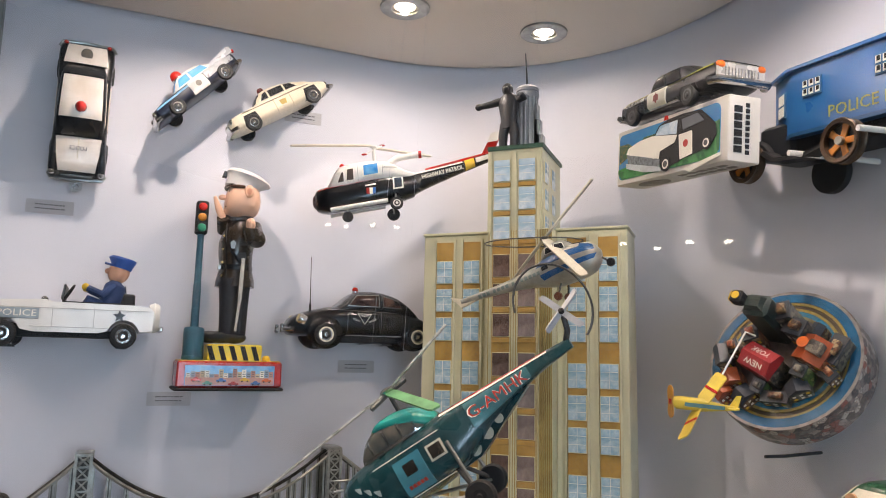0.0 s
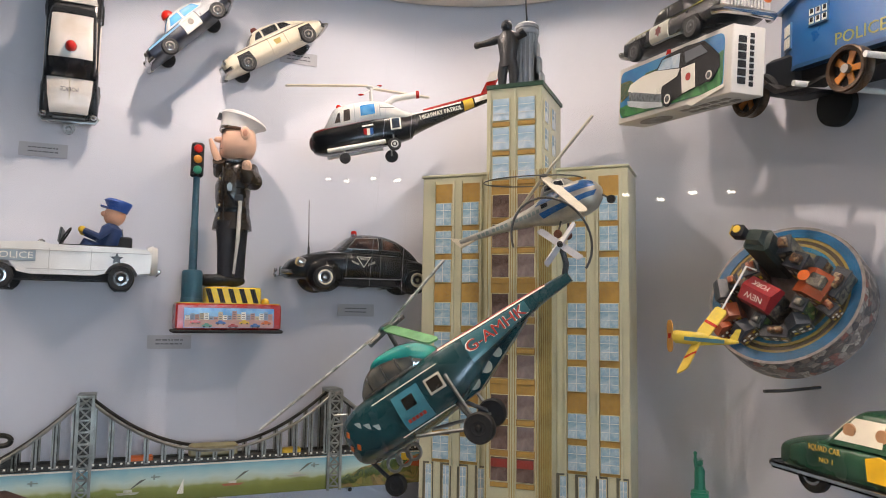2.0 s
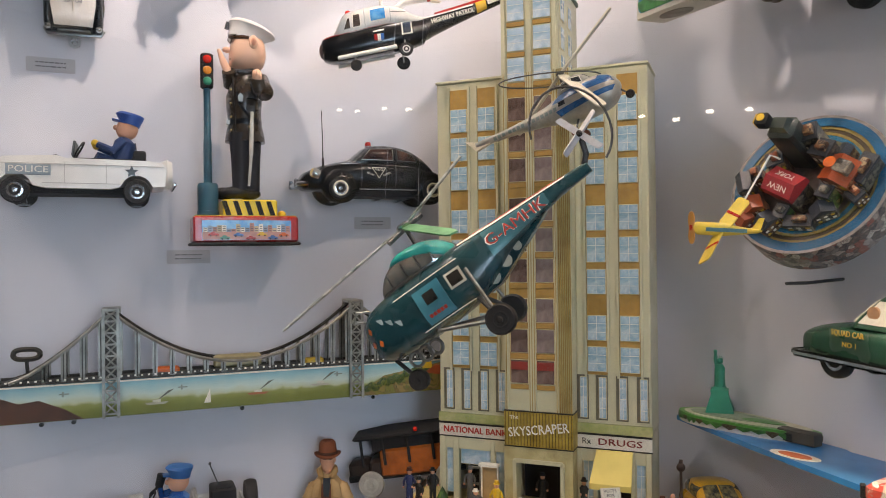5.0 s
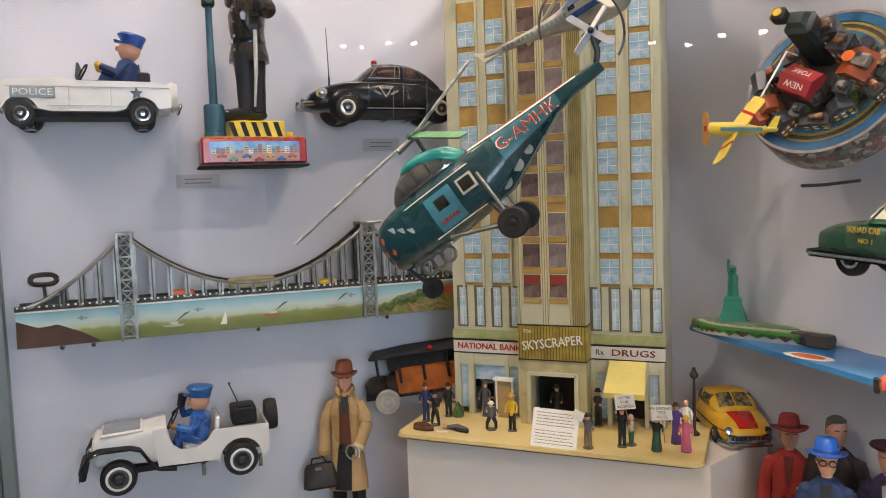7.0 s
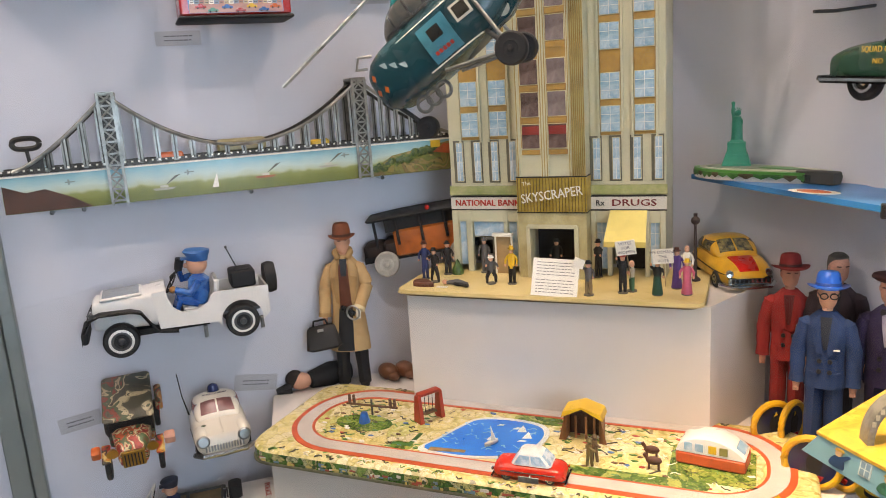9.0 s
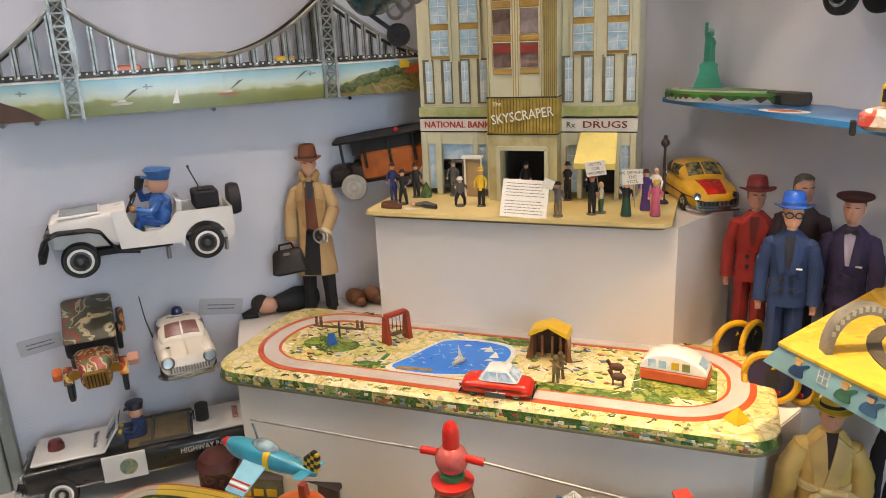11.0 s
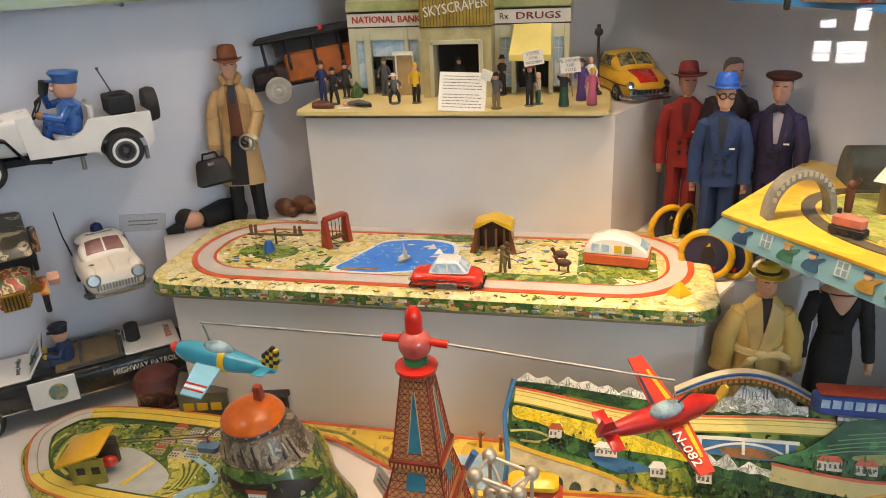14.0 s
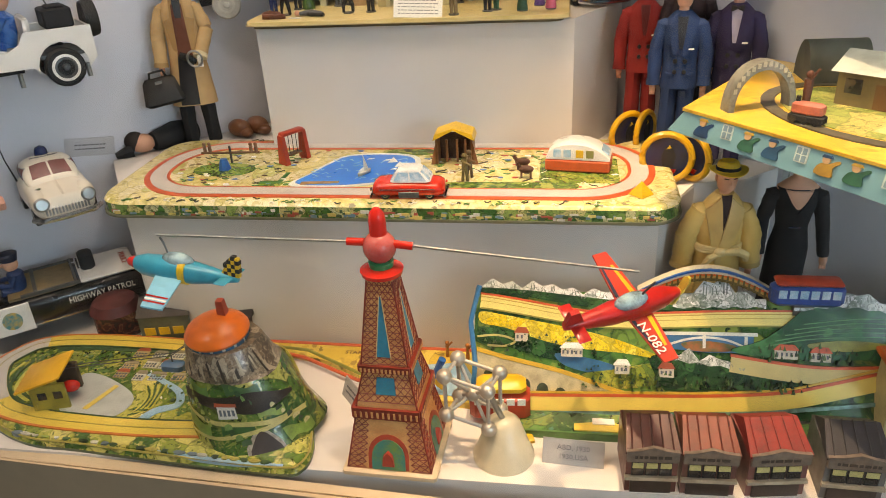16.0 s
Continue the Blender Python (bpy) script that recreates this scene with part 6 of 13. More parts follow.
    def face(self, material=skin, hair=None, turn=0.0, tall=1.0):
        """A plain head with brow, nose and chin, turned by some degrees."""
        h, m = self.h, pose(0, 0, 0, 0, 0, turn)
        el = lambda rx, ry, z, dy=0.0: [Vector((rx * math.cos(a), dy + ry * math.sin(a), z)) * h for a in [2 * math.pi * k / 24 for k in range(24)]]
        self.g.use(material).loft([el(0.027, 0.027, 0.825), el(0.025, 0.026, 0.862, 0.002), el(0.030, 0.034, 0.866, -0.006), el(0.038, 0.044, 0.880, -0.006), el(0.044, 0.050, 0.905, -0.003), el(0.046, 0.053, 0.930), el(0.047, 0.055, 0.952, 0.002), el(0.041, 0.048, 0.975, 0.003), el(0.022, 0.026, 0.990, 0.003)], m)
        self.g.loft([[Vector((x, y, z)) * h for x, y, z in ((-w, -d, zz), (0, -d - 0.010 * k, zz), (w, -d, zz))] for w, d, zz, k in ((0.004, 0.046, 0.940, 0.2), (0.007, 0.047, 0.920, 1.0), (0.009, 0.046, 0.910, 1.3), (0.006, 0.044, 0.905, 0.4))], m)
        for s in (-1, 1):
            self.g.ball(m @ Vector((s * 0.047 * h, 0.004 * h, 0.925 * h)), 0.012 * h, (0.5, 0.9, 1.4), u=8, v=6)
        self.g.use(mat("doll_brow", "4a332a", 0.7))
        for s in (-1, 1):
            self.g.tube([m @ (Vector((s * 0.010, -0.0525, 0.940)) * h), m @ (Vector((s * 0.030, -0.045, 0.941)) * h)], 0.0030 * h, 5)
        if hair:
            self.g.use(hair).loft([el(0.046, 0.036, 0.905, 0.026), el(0.049, 0.042, 0.935, 0.020), el(0.050, 0.050, 0.958, 0.012), el(0.046, 0.052, 0.982, 0.006), el(0.026, 0.030, 0.998, 0.004), el(0.002, 0.002, 1.0, 0.004)], m)

    def hat(self, material, brim=0.092, crown=0.056, z=0.957, tall=0.075, band=None, turn=0.0, tip=0.0):
        """A felt hat with a curled brim and a pinched crown."""
        h, m = self.h, pose(0, 0, z * self.h, 0, 0, turn) @ pose(0, 0, 0, tip, 0, 0)
        ring = lambda r, zz, curl=0.0, pinch=0.0: [Vector((r * math.cos(a) * (1 - pinch * max(0, -math.sin(a))), 1.12 * r * math.sin(a), zz + curl * math.cos(a) ** 2)) * h for a in [2 * math.pi * k / 28 for k in range(28)]]
        self.g.use(material).loft([ring(crown, -0.008), ring(brim, -0.006, 0.016), ring(brim * 1.012, -0.002, 0.016), ring(crown * 1.10, 0.004), ring(crown * 1.03, 0.012), ring(crown, tall * 0.55, 0, 0.10), ring(crown * 0.90, tall * 0.88, 0, 0.22), ring(crown * 0.70, tall, 0, 0.30), ring(crown * 0.30, tall * 0.88, 0, 0.3), ring(0.002, tall * 0.84)], m)
        if band:
            self.g.use(band).loft([ring(crown * 1.06, 0.006), ring(crown * 1.07, 0.010), ring(crown * 1.06, 0.020), ring(crown * 1.03, 0.023)], m)


# the standing traffic policeman, in profile, facing along the wall
leather = mat("leather_jacket", "463a2c", 0.24, var=0.35, scale=26, coat=0.5, col2="141316")
trousers = mat("dark_trousers", "1f2026", 0.6)
g = G(trousers)
for x, y in ((-0.014, -0.014), (0.012, 0.012)):
    g.tube([(x, y, 0.135), (x + 0.001, y, 0.08), (x + 0.001, y, 0.018)], [0.025, 0.0205, 0.0185], 14)
g.use(black)
for x, y in ((-0.026, -0.018), (-0.046, 0.016), (0.006, 0.012)):
    g.ball((x, y, 0.012), 0.0165, (1.75, 1.0, 0.8))
oval = lambda cx, rx, ry, z, n=24: [Vector((cx + rx * math.cos(2 * math.pi * k / n), ry * math.sin(2 * math.pi * k / n), z)) for k in range(n)]
g.use(leather)
g.loft([oval(-0.001, 0.044, 0.040, 0.118), oval(-0.001, 0.042, 0.039, 0.135), oval(-0.001, 0.036, 0.036, 0.157), oval(-0.003, 0.038, 0.039, 0.185), oval(-0.002, 0.040, 0.041, 0.212), oval(0.003, 0.037, 0.040, 0.235), oval(0.008, 0.033, 0.036, 0.252), oval(0.012, 0.024, 0.026, 0.266), oval(0.012, 0.018, 0.018, 0.274)])
g.tube([(0.030, -0.026, 0.246), (0.034, -0.052, 0.218), (0.020, -0.064, 0.224), (0.016, -0.068, 0.236)], [0.018, 0.020, 0.019, 0.016], 14)
g.tube([(-0.012, 0.028, 0.248), (-0.030, 0.012, 0.246), (-0.036, -0.006, 0.266)], [0.018, 0.018, 0.015], 12)
g.tube([(0.016, -0.066, 0.234), (0.016, -0.068, 0.240)], [0.018, 0.018], 14)
g.use(black)
g.loft([oval(-0.001, 0.0372, 0.037, 0.153), oval(-0.001, 0.0378, 0.0376, 0.156), oval(-0.001, 0.0378, 0.0376, 0.161), oval(-0.001, 0.0372, 0.037, 0.164)])
g.tube([(0.020, -0.044, 0.160), (0.000, -0.047, 0.168), (-0.018, -0.044, 0.190), (-0.022, -0.040, 0.215)], 0.0028, 6)
g.tube([(-0.024, -0.024, 0.262), (0.0, -0.030, 0.262), (0.022, -0.026, 0.266)], 0.005, 8)
# lapels, pockets and buttons
g.use(mat("leather_seam", "1b1816", 0.35, coat=0.4))
for dz, dx in ((0.0, 0.0), (0.030, 0.002)):
    g.box((0.006 + dx, -0.0405, 0.182 + dz), (0.020, 0.004, 0.016), bevel=0.001)
g.tube([(-0.030, -0.026, 0.250), (-0.030, -0.030, 0.220), (-0.026, -0.030, 0.170), (-0.026, -0.032, 0.124)], 0.0018, 6)
g.use(gold)
for k in range(4):
    g.ball((-0.034, -0.022, 0.140 + 0.028 * k), 0.0026)
g.use(steel)
g.prism([(-0.020, 0.196), (-0.012, 0.196), (-0.010, 0.208), (-0.016, 0.214), (-0.022, 0.208)], -0.0470, -0.040)
g.box((-0.039, -0.010, 0.158), (0.006, 0.012, 0.008))
g.use(mat("doll_rubber", "efc0a2", 0.42, var=0.06, scale=30))
g.ball((0.016, -0.070, 0.246), 0.011, (1, 0.9, 1.25))
for k in range(3):
    g.ball((0.009 + k * 0.006, -0.077, 0.250 - k * 0.002), 0.0042, (1, 1, 1.5), u=8, v=6)
g.tube([(-0.036, 0.000, 0.264), (-0.046, 0.004, 0.286), (-0.056, 0.006, 0.312)], [0.009, 0.008, 0.004], 10)
head = Hull([(-0.034, 0.010, 0.284, 0.306), (-0.030, 0.024, 0.276, 0.326), (-0.018, 0.034, 0.270, 0.342), (0.004, 0.040, 0.267, 0.350), (0.026, 0.037, 0.269, 0.346), (0.040, 0.026, 0.280, 0.332), (0.045, 0.010, 0.294, 0.316)], 0.85)
head.fill(g)
g.ball((-0.038, 0, 0.311), 0.0085, (1.3, 0.8, 0.75))
g.ball((-0.024, 0, 0.282), 0.014, (0.8, 1.2, 0.7))
for s in (-1, 1):
    g.ball((0.014, s * 0.039, 0.322), 0.0125, (0.85, 0.45, 1.15))
g.use(mat("ear_shade", "dd9c80", 0.5))
for s in (-1, 1):
    g.ball((0.0135, s * 0.0435, 0.322), 0.0068, (0.8, 0.3, 1.2))
g.use(mat("hair_brown", "5a3a26", 0.6))
g.tube([(-0.024, -0.022, 0.333), (-0.010, -0.035, 0.332), (0.004, -0.0390, 0.331)], [0.003, 0.004, 0.003], 8)
g.use(matt_black)
g.ball((-0.026, -0.020, 0.320), 0.0036, (0.8, 0.8, 1.6))
g.ball((-0.026, 0.020, 0.320), 0.0036, (0.8, 0.8, 1.6))
g.tube([(-0.034, -0.010, 0.290), (-0.030, -0.018, 0.289)], 0.0012, 5)
cap_m = pose(0.004, 0, 0.334, 0, 16, 0) @ Matrix.Diagonal((0.96, 0.94, 0.92, 1))
g.use(mat("cap_white", "ebe8e4", 0.4, var=0.04))
cr = lambda rx, ry, z, dx: [cap_m @ Vector((dx + rx * math.cos(2 * math.pi * k / 26), ry * math.sin(2 * math.pi * k / 26), z)) for k in range(26)]
g.loft([cr(0.040, 0.039, -0.004, -0.002), cr(0.041, 0.040, 0.010, -0.002), cr(0.050, 0.046, 0.022, 0.004), cr(0.055, 0.050, 0.026, 0.006), cr(0.054, 0.049, 0.030, 0.006), cr(0.044, 0.040, 0.036, 0.002), cr(0.020, 0.018, 0.040, -0.006), cr(0.002, 0.002, 0.041, -0.008)])
g.use(mat("visor_brown", "4a3222", 0.25, coat=0.5))
g.loft([[cap_m @ Vector((-0.026 - q * 0.7 * math.cos(a), 0.034 * math.sin(a) * (1 - q * 3), -0.002 - q * 0.35 + dz)) for a in [radians(-80 + 20 * k) for k in range(9)]] for q, dz in ((0.0, 0), (0.022, 0), (0.022, -0.003), (0.0, -0.004))])
g.use(dark_steel)
g.prism([(-0.043, 0.357), (-0.034, 0.355), (-0.034, 0.366), (-0.040, 0.368)], -0.010, 0.010)
g.use(mat("belt_white", "c9c6be", 0.4))
g.tube([(0.008, -0.046, 0.176), (0.005, -0.048, 0.086)], 0.0046, 8)
g.tube([(0.005, -0.047, 0.086), (0.0, -0.044, 0.024)], [0.0034, 0.0028], 8)
solid("policeman_figure", g, "toy policeman in a dark leather jacket and white cap", "toy figure", on_left(-0.494, 1.378, 0.08) @ Matrix.Diagonal((0.84, 0.86, 0.90, 1)))



# suspension bridge
tin_grey = mat("bridge_tin", "a3a39c", 0.35, metal=0.6, var=0.2, scale=40)
tin_dark = mat("bridge_dark", "4b4842", 0.4, metal=0.5, var=0.25, scale=40)


def printed_sky(name, stops, z0, z1, rough=0.25):
    """A printed picture ground whose inks blend from the lower edge to the upper one."""
    m, nt, p, tc = nodes_of(name)
    sp = nt.nodes.new("ShaderNodeSeparateXYZ")
    link(nt, tc.outputs["Object"], sp.inputs[0])
    nz = nt.nodes.new("ShaderNodeTexNoise")
    nz.inputs["Scale"].default_value, nz.inputs["Detail"].default_value = 35, 6
    link(nt, tc.outputs["Object"], nz.inputs["Vector"])
    wob = nt.nodes.new("ShaderNodeMath")
    wob.operation = "MULTIPLY_ADD"
    wob.inputs[1].default_value = (z1 - z0) * 0.30
    link(nt, nz.outputs["Fac"], wob.inputs[0])
    link(nt, sp.outputs["Z"], wob.inputs[2])
    mr = nt.nodes.new("ShaderNodeMapRange")
    mr.inputs["From Min"].default_value, mr.inputs["From Max"].default_value = z0 + (z1 - z0) * 0.15, z1 + (z1 - z0) * 0.15
    link(nt, wob.outputs[0], mr.inputs["Value"])
    rp = nt.nodes.new("ShaderNodeValToRGB")
    while len(rp.color_ramp.elements) < len(stops):
        rp.color_ramp.elements.new(0.5)
    for e, (f, c) in zip(rp.color_ramp.elements, stops):
        e.position, e.color = f, C(c)
    link(nt, mr.outputs["Result"], rp.inputs["Fac"])
    link(nt, rp.outputs["Color"], p.inputs["Base Color"])
    p.inputs["Roughness"].default_value = rough
    p.inputs["Coat Weight"].default_value = 0.3
    return m


river = printed_sky("river_print", [(0.0, "6a7236"), (0.25, "7a8240"), (0.38, "8c9656"), (0.45, "b4bfa0"), (0.60, "b9cfc8"), (0.85, "8ebcc6"), (1.0, "72aabc")], 0.002, 0.066)
hill_print = litho("hill_print", ["7a7a38", "8a7e40", "94804a", "6f7434", "9a8450", "7f6a3c"], 30, 0.3)


def bridge():
    t = thing("toy_bridge", "long tin suspension bridge with a printed river below", "toy bridge", on_left(-0.505, 0.985, 0.072) @ pose(0, 0, 0, 0, 0, -1.5))
    part("river_panel", G(river).box((0, 0, 0.034), (0.81, 0.006, 0.064)), t, "printed river panel")
    part("panel_edge", G(white_ink).box((0, -0.0036, 0.0645), (0.81, 0.001, 0.003)), t)
    g = G(hill_print)
    g.prism([(0.22, 0.003), (0.404, 0.003), (0.404, 0.060), (0.36, 0.052), (0.33, 0.048), (0.28, 0.040), (0.25, 0.022)], -0.0046, -0.0028)
    part("hill", g, t)
    g = G(mat("cliff_brown", "5a3a28", 0.5, var=0.25, scale=40))
    g.prism([(-0.404, 0.003), (-0.27, 0.003), (-0.30, 0.022), (-0.34, 0.040), (-0.37, 0.036), (-0.404, 0.05)], -0.0046, -0.0028)
    part("cliff", g, t)
    g = G(litho("tree_print", ["3a5224", "566a2c", "2c4420", "6f7a34"], 160, 0.3))
    for k in range(16):
        f = k / 15
        g.ball((0.245 + 0.125 * f, -0.0044, 0.016 + 0.034 * f + 0.004 * math.sin(k * 2.1)), 0.0085 + 0.002 * math.sin(k * 3.3), (1, 0.12, 0.85), u=10, v=6)
    tagged(part("tree_print", g, t, "printed green trees"), kind="stuff")
    part("arch", G(mat("arch_orange", "b8562c", 0.4, var=0.2)).prism([(0.365, 0.040), (0.404, 0.034), (0.404, 0.054), (0.390, 0.055)], -0.0062, -0.003), t)
    part("pylon", G(yellow).box((0.372, -0.0046, 0.056), (0.020, 0.002, 0.014)), t)
    for x, z in ((-0.30, 0.048), (-0.105, 0.046), (0.185, 0.050)):
        b = part("plane", G(mat("print_slate", "7c8c88", 0.5)).box((x, -0.0036, z), (0.016, 0.0012, 0.0022)), t, "tiny printed aeroplane")
        part("wing", G(mat("print_slate", "7c8c88")).box((x - 0.002, -0.0042, z), (0.003, 0.001, 0.009)), b)
    for k, (x, z) in enumerate(((-0.15, 0.022), (0.03, 0.026), (0.15, 0.034))):
        b = part("boat", G(mat("boat_grey", "a9ab98", 0.5) if k != 1 else mat("boat_rust", "a5603a", 0.5)).prism([(x - 0.020, z), (x - 0.016, z - 0.004), (x + 0.014, z - 0.004), (x + 0.020, z)], -0.0052, -0.004), t)
        part("cabin", G(mat("boat_cabin", "c4c4b2", 0.5)).box((x, -0.0046, z + 0.0025), (0.014, 0.001, 0.004)), b)
        part("smoke", G(mat("smoke_grey", "5f655c", 0.6)).prism([(x + 0.004, z + 0.006), (x + 0.006, z + 0.006), (x + 0.03, z + 0.022), (x + 0.02, z + 0.02)], -0.005, -0.0042), b)
    part("sail", G(white_ink).prism([(-0.068, 0.014), (-0.056, 0.014), (-0.057, 0.040)], -0.0052, -0.004), t)
    part("deck", G(tin_dark).box((0, 0.022, 0.069), (0.81, 0.052, 0.004)), t)
    g = G(tin_dark)
    for y in (-0.004, 0.048):
        g.box((0, y, 0.073), (0.81, 0.003, 0.005))
    part("rail", g, t)
    for k in range(70):
        pass
    g = G(white_ink)
    for k in range(72):
        g.box((-0.40 + k * 0.0113, -0.0062, 0.0735), (0.0035, 0.0012, 0.003))
    tagged(part("rivets", g, t), kind="stuff")
    towers = (-0.225, 0.222)

    def cable(x):
        a, b = towers
        if x < a:
            f = (x + 0.385) / (a + 0.385)
            return 0.072 + 0.118 * f ** 1.35
        if x > b:
            f = (0.42 - x) / (0.42 - b)
            return 0.072 + 0.118 * max(f, 0) ** 1.35
        c = (a + b) / 2
        return 0.088 + 0.102 * ((x - c) / (b - c)) ** 2

    for y in (-0.004, 0.048):
        xs = [-0.385 + 0.79 * k / 48 for k in range(49)]
        part("cable", G(tin_grey if y < 0 else tin_dark).tube([(x, y, cable(x)) for x in xs], 0.0034, 6), t)
        for k in range(26):
            x = -0.36 + k * 0.0297
            if min(abs(x - q) for q in towers) < 0.012 or cable(x) < 0.082:
                continue
            part("hanger", G(tin_grey).box((x, y, (0.07 + cable(x)) / 2), (0.0085, 0.003, cable(x) - 0.07)).use(tin_dark).box((x, y - 0.0017, (0.07 + cable(x)) / 2), (0.0022, 0.0008, cable(x) - 0.074)), t)
    for tx in towers:
        tw = part("tower", G(tin_grey).box((tx, 0.022, 0.192), (0.03, 0.058, 0.006), bevel=0.001), t)
        for y in (-0.008, 0.05):
            g = G(tin_grey)
            for dx in (-0.012, 0.012):
                g.box((tx + dx, y, 0.095), (0.005, 0.004, 0.19))
            for k in range(9):
                z = 0.008 + k * 0.0205
                g.box((tx, y, z), (0.022, 0.004, 0.003))
                g.tube([(tx - 0.010, y, z), (tx + 0.010, y, z + 0.0205)], 0.0016, 5)
                g.tube([(tx + 0.010, y, z), (tx - 0.010, y, z + 0.0205)], 0.0016, 5)
            part("lattice", g, tw)
            part("backing", G(tin_dark).box((tx, y + 0.003, 0.13), (0.02, 0.001, 0.12)), tw)
    part("tram_body", G(mat("bus_tan", "a59a72", 0.45, var=0.15)).box((-0.005, 0.02, 0.086), (0.088, 0.024, 0.024), bevel=0.004), t, "tan printed bus on the deck")
    part("deck_car", G(orange).box((-0.13, 0.01, 0.078), (0.04, 0.02, 0.012), bevel=0.003), t)
    part("deck_car", G(yellow).box((0.14, 0.01, 0.078), (0.036, 0.02, 0.012), bevel=0.003), t)
    part("ramp", G(tin_dark).prism([(-0.40, 0.072), (-0.33, 0.072), (-0.33, 0.092)], 0.0, 0.02), t)
    k = part("winding_key", G(tin_dark).tube([(-0.36, 0.03, 0.08), (-0.362, 0.03, 0.105)], 0.003, 6), t, "dark metal winding key")
    part("grip", G(tin_dark).tube([(-0.362 + 0.021 * math.copysign(abs(math.cos(a)) ** 0.6, math.cos(a)), 0.03, 0.117 + 0.009 * math.sin(a)) for a in [2 * math.pi * q / 20 for q in range(21)]], 0.0048, 6), k)
    for x in (-0.335, -0.285, 0.0, 0.255):
        part("peg", G(clear).cyl((x, -0.008, -0.001), (x, 0.07, -0.001), 0.004), t, "clear plastic wall peg")
    for x in (-0.33,):
        part("clip", G(clear).box((x, -0.01, 0.085), (0.007, 0.006, 0.032), bevel=0.001), t, "clear plastic clip")


bridge()


# ---- helicopters ----
def blade(parent, p, q, w, material, name="rotor_blade", tw=0.0):
    p, q = Vector(p), Vector(q)
    d = (q - p).normalized()
    s = Vector((-d.y, d.x, tw)).normalized() if abs(d.z) < 0.9 else Vector((1, 0, 0))
    n = d.cross(s) * 0.0012
    g = G(material)
    ring = lambda o, ww: [o + s * ww + n, o + s * ww - n, o - s * ww - n, o - s * ww + n]
    g.loft([ring(p, w * 0.6), ring(p.lerp(q, 0.1), w), ring(p.lerp(q, 0.94), w), ring(q, w * 0.7)])
    return part(name, g, parent)


# highway patrol helicopter
m = pose(-0.422, -0.143, 1.638, 0, 0, 30) @ pose(0.002, 0, 0, 0, -6, 0) @ Matrix.Diagonal((0.890, 0.856, 0.856, 1))
t = thing("patrol_helicopter", "white and black highway patrol toy helicopter", "toy helicopter", m, "hanging helicopters")
hull = Hull([(0.045, 0.006, 0.008, 0.026), (0.052, 0.021, -0.006, 0.040), (0.075, 0.033, -0.013, 0.048), (0.12, 0.038, -0.009, 0.056), (0.19, 0.038, 0.0, 0.066), (0.235, 0.033, 0.007, 0.070), (0.27, 0.024, 0.017, 0.071)], 0.7)
part("hull", hull.fill(G(black)), t, sharp=1.2)
cabin = Hull([(0.072, 0.018, 0.028, 0.044), (0.082, 0.028, 0.03, 0.056), (0.094, 0.032, 0.03, 0.080), (0.104, 0.0335, 0.03, 0.092), (0.118, 0.0345, 0.03, 0.097), (0.15, 0.036, 0.04, 0.103), (0.192, 0.0365, 0.05, 0.105), (0.225, 0.032, 0.052, 0.096), (0.247, 0.027, 0.054, 0.082), (0.275, 0.019, 0.058, 0.073)], 0.72)
cb = part("cabin", cabin.fill(G(white)), t, sharp=1.2)
for s in (-1, 1):
    part("stripe", hull.side(G(red), [(0.056, 0.0365), (0.235, 0.066), (0.235, 0.0685), (0.056, 0.039)], s, 0.0016, 12), t)
    framed(cabin, cb, [(0.157, 0.066), (0.188, 0.070), (0.188, 0.094), (0.157, 0.090)], mat("pane_azure", "2b86cc", 0.15, var=0.2, scale=60, coat=0.5, col2="6fb4e2"), white_ink, s, 0.0036)
    framed(cabin, cb, [(0.119, 0.056), (0.134, 0.058), (0.134, 0.084), (0.121, 0.082)], mat("pane_taupe", "5a504a", 0.15, var=0.3, coat=0.4), white_ink, s, 0.0026)
    framed(cabin, cb, [(0.100, 0.053), (0.112, 0.055), (0.112, 0.076), (0.108, 0.074)], mat("pane_taupe", "5a504a"), steel, s, 0.0012)
    part("door_seam", cabin.side(G(steel), [(0.1435, 0.054), (0.1445, 0.054), (0.1445, 0.097), (0.1435, 0.097)], s, 0.0006), cb)
    part("door_seam", cabin.side(G(steel), [(0.1985, 0.064), (0.1995, 0.064), (0.1995, 0.099), (0.1985, 0.099)], s, 0.0006), cb)
    framed(hull, t, [(0.223, 0.034), (0.240, 0.037), (0.240, 0.060), (0.223, 0.058)], mat("pane_navy", "2a3a4a", 0.2, var=0.3), white_ink, s, 0.0032)
    em = part("emblem", hull.side(G(red), [(0.160, 0.023), (0.167, 0.021), (0.167, 0.036), (0.160, 0.036)], s), t, "red, white and blue shield")
    part("bar", hull.side(G(white_ink), [(0.167, 0.021), (0.174, 0.021), (0.174, 0.036), (0.167, 0.036)], s), em)
    part("bar", hull.side(G(blue), [(0.174, 0.021), (0.181, 0.024), (0.181, 0.037), (0.174, 0.036)], s), em)
    part("script", hull.side(G(white_ink), [(0.158, 0.040), (0.182, 0.043), (0.182, 0.047), (0.158, 0.043)], s), em)
    part("vent", cabin.side(G(dark_steel), [(0.200, 0.083), (0.232, 0.083), (0.232, 0.0845), (0.200, 0.0845)], s), cb)
part("windscreen", cabin.top(G(mat("screen_grey", "8d9498", 0.2, coat=0.4)), [(0.078, -0.020), (0.078, 0.020), (0.100, 0.026), (0.100, -0.026)]), cb)
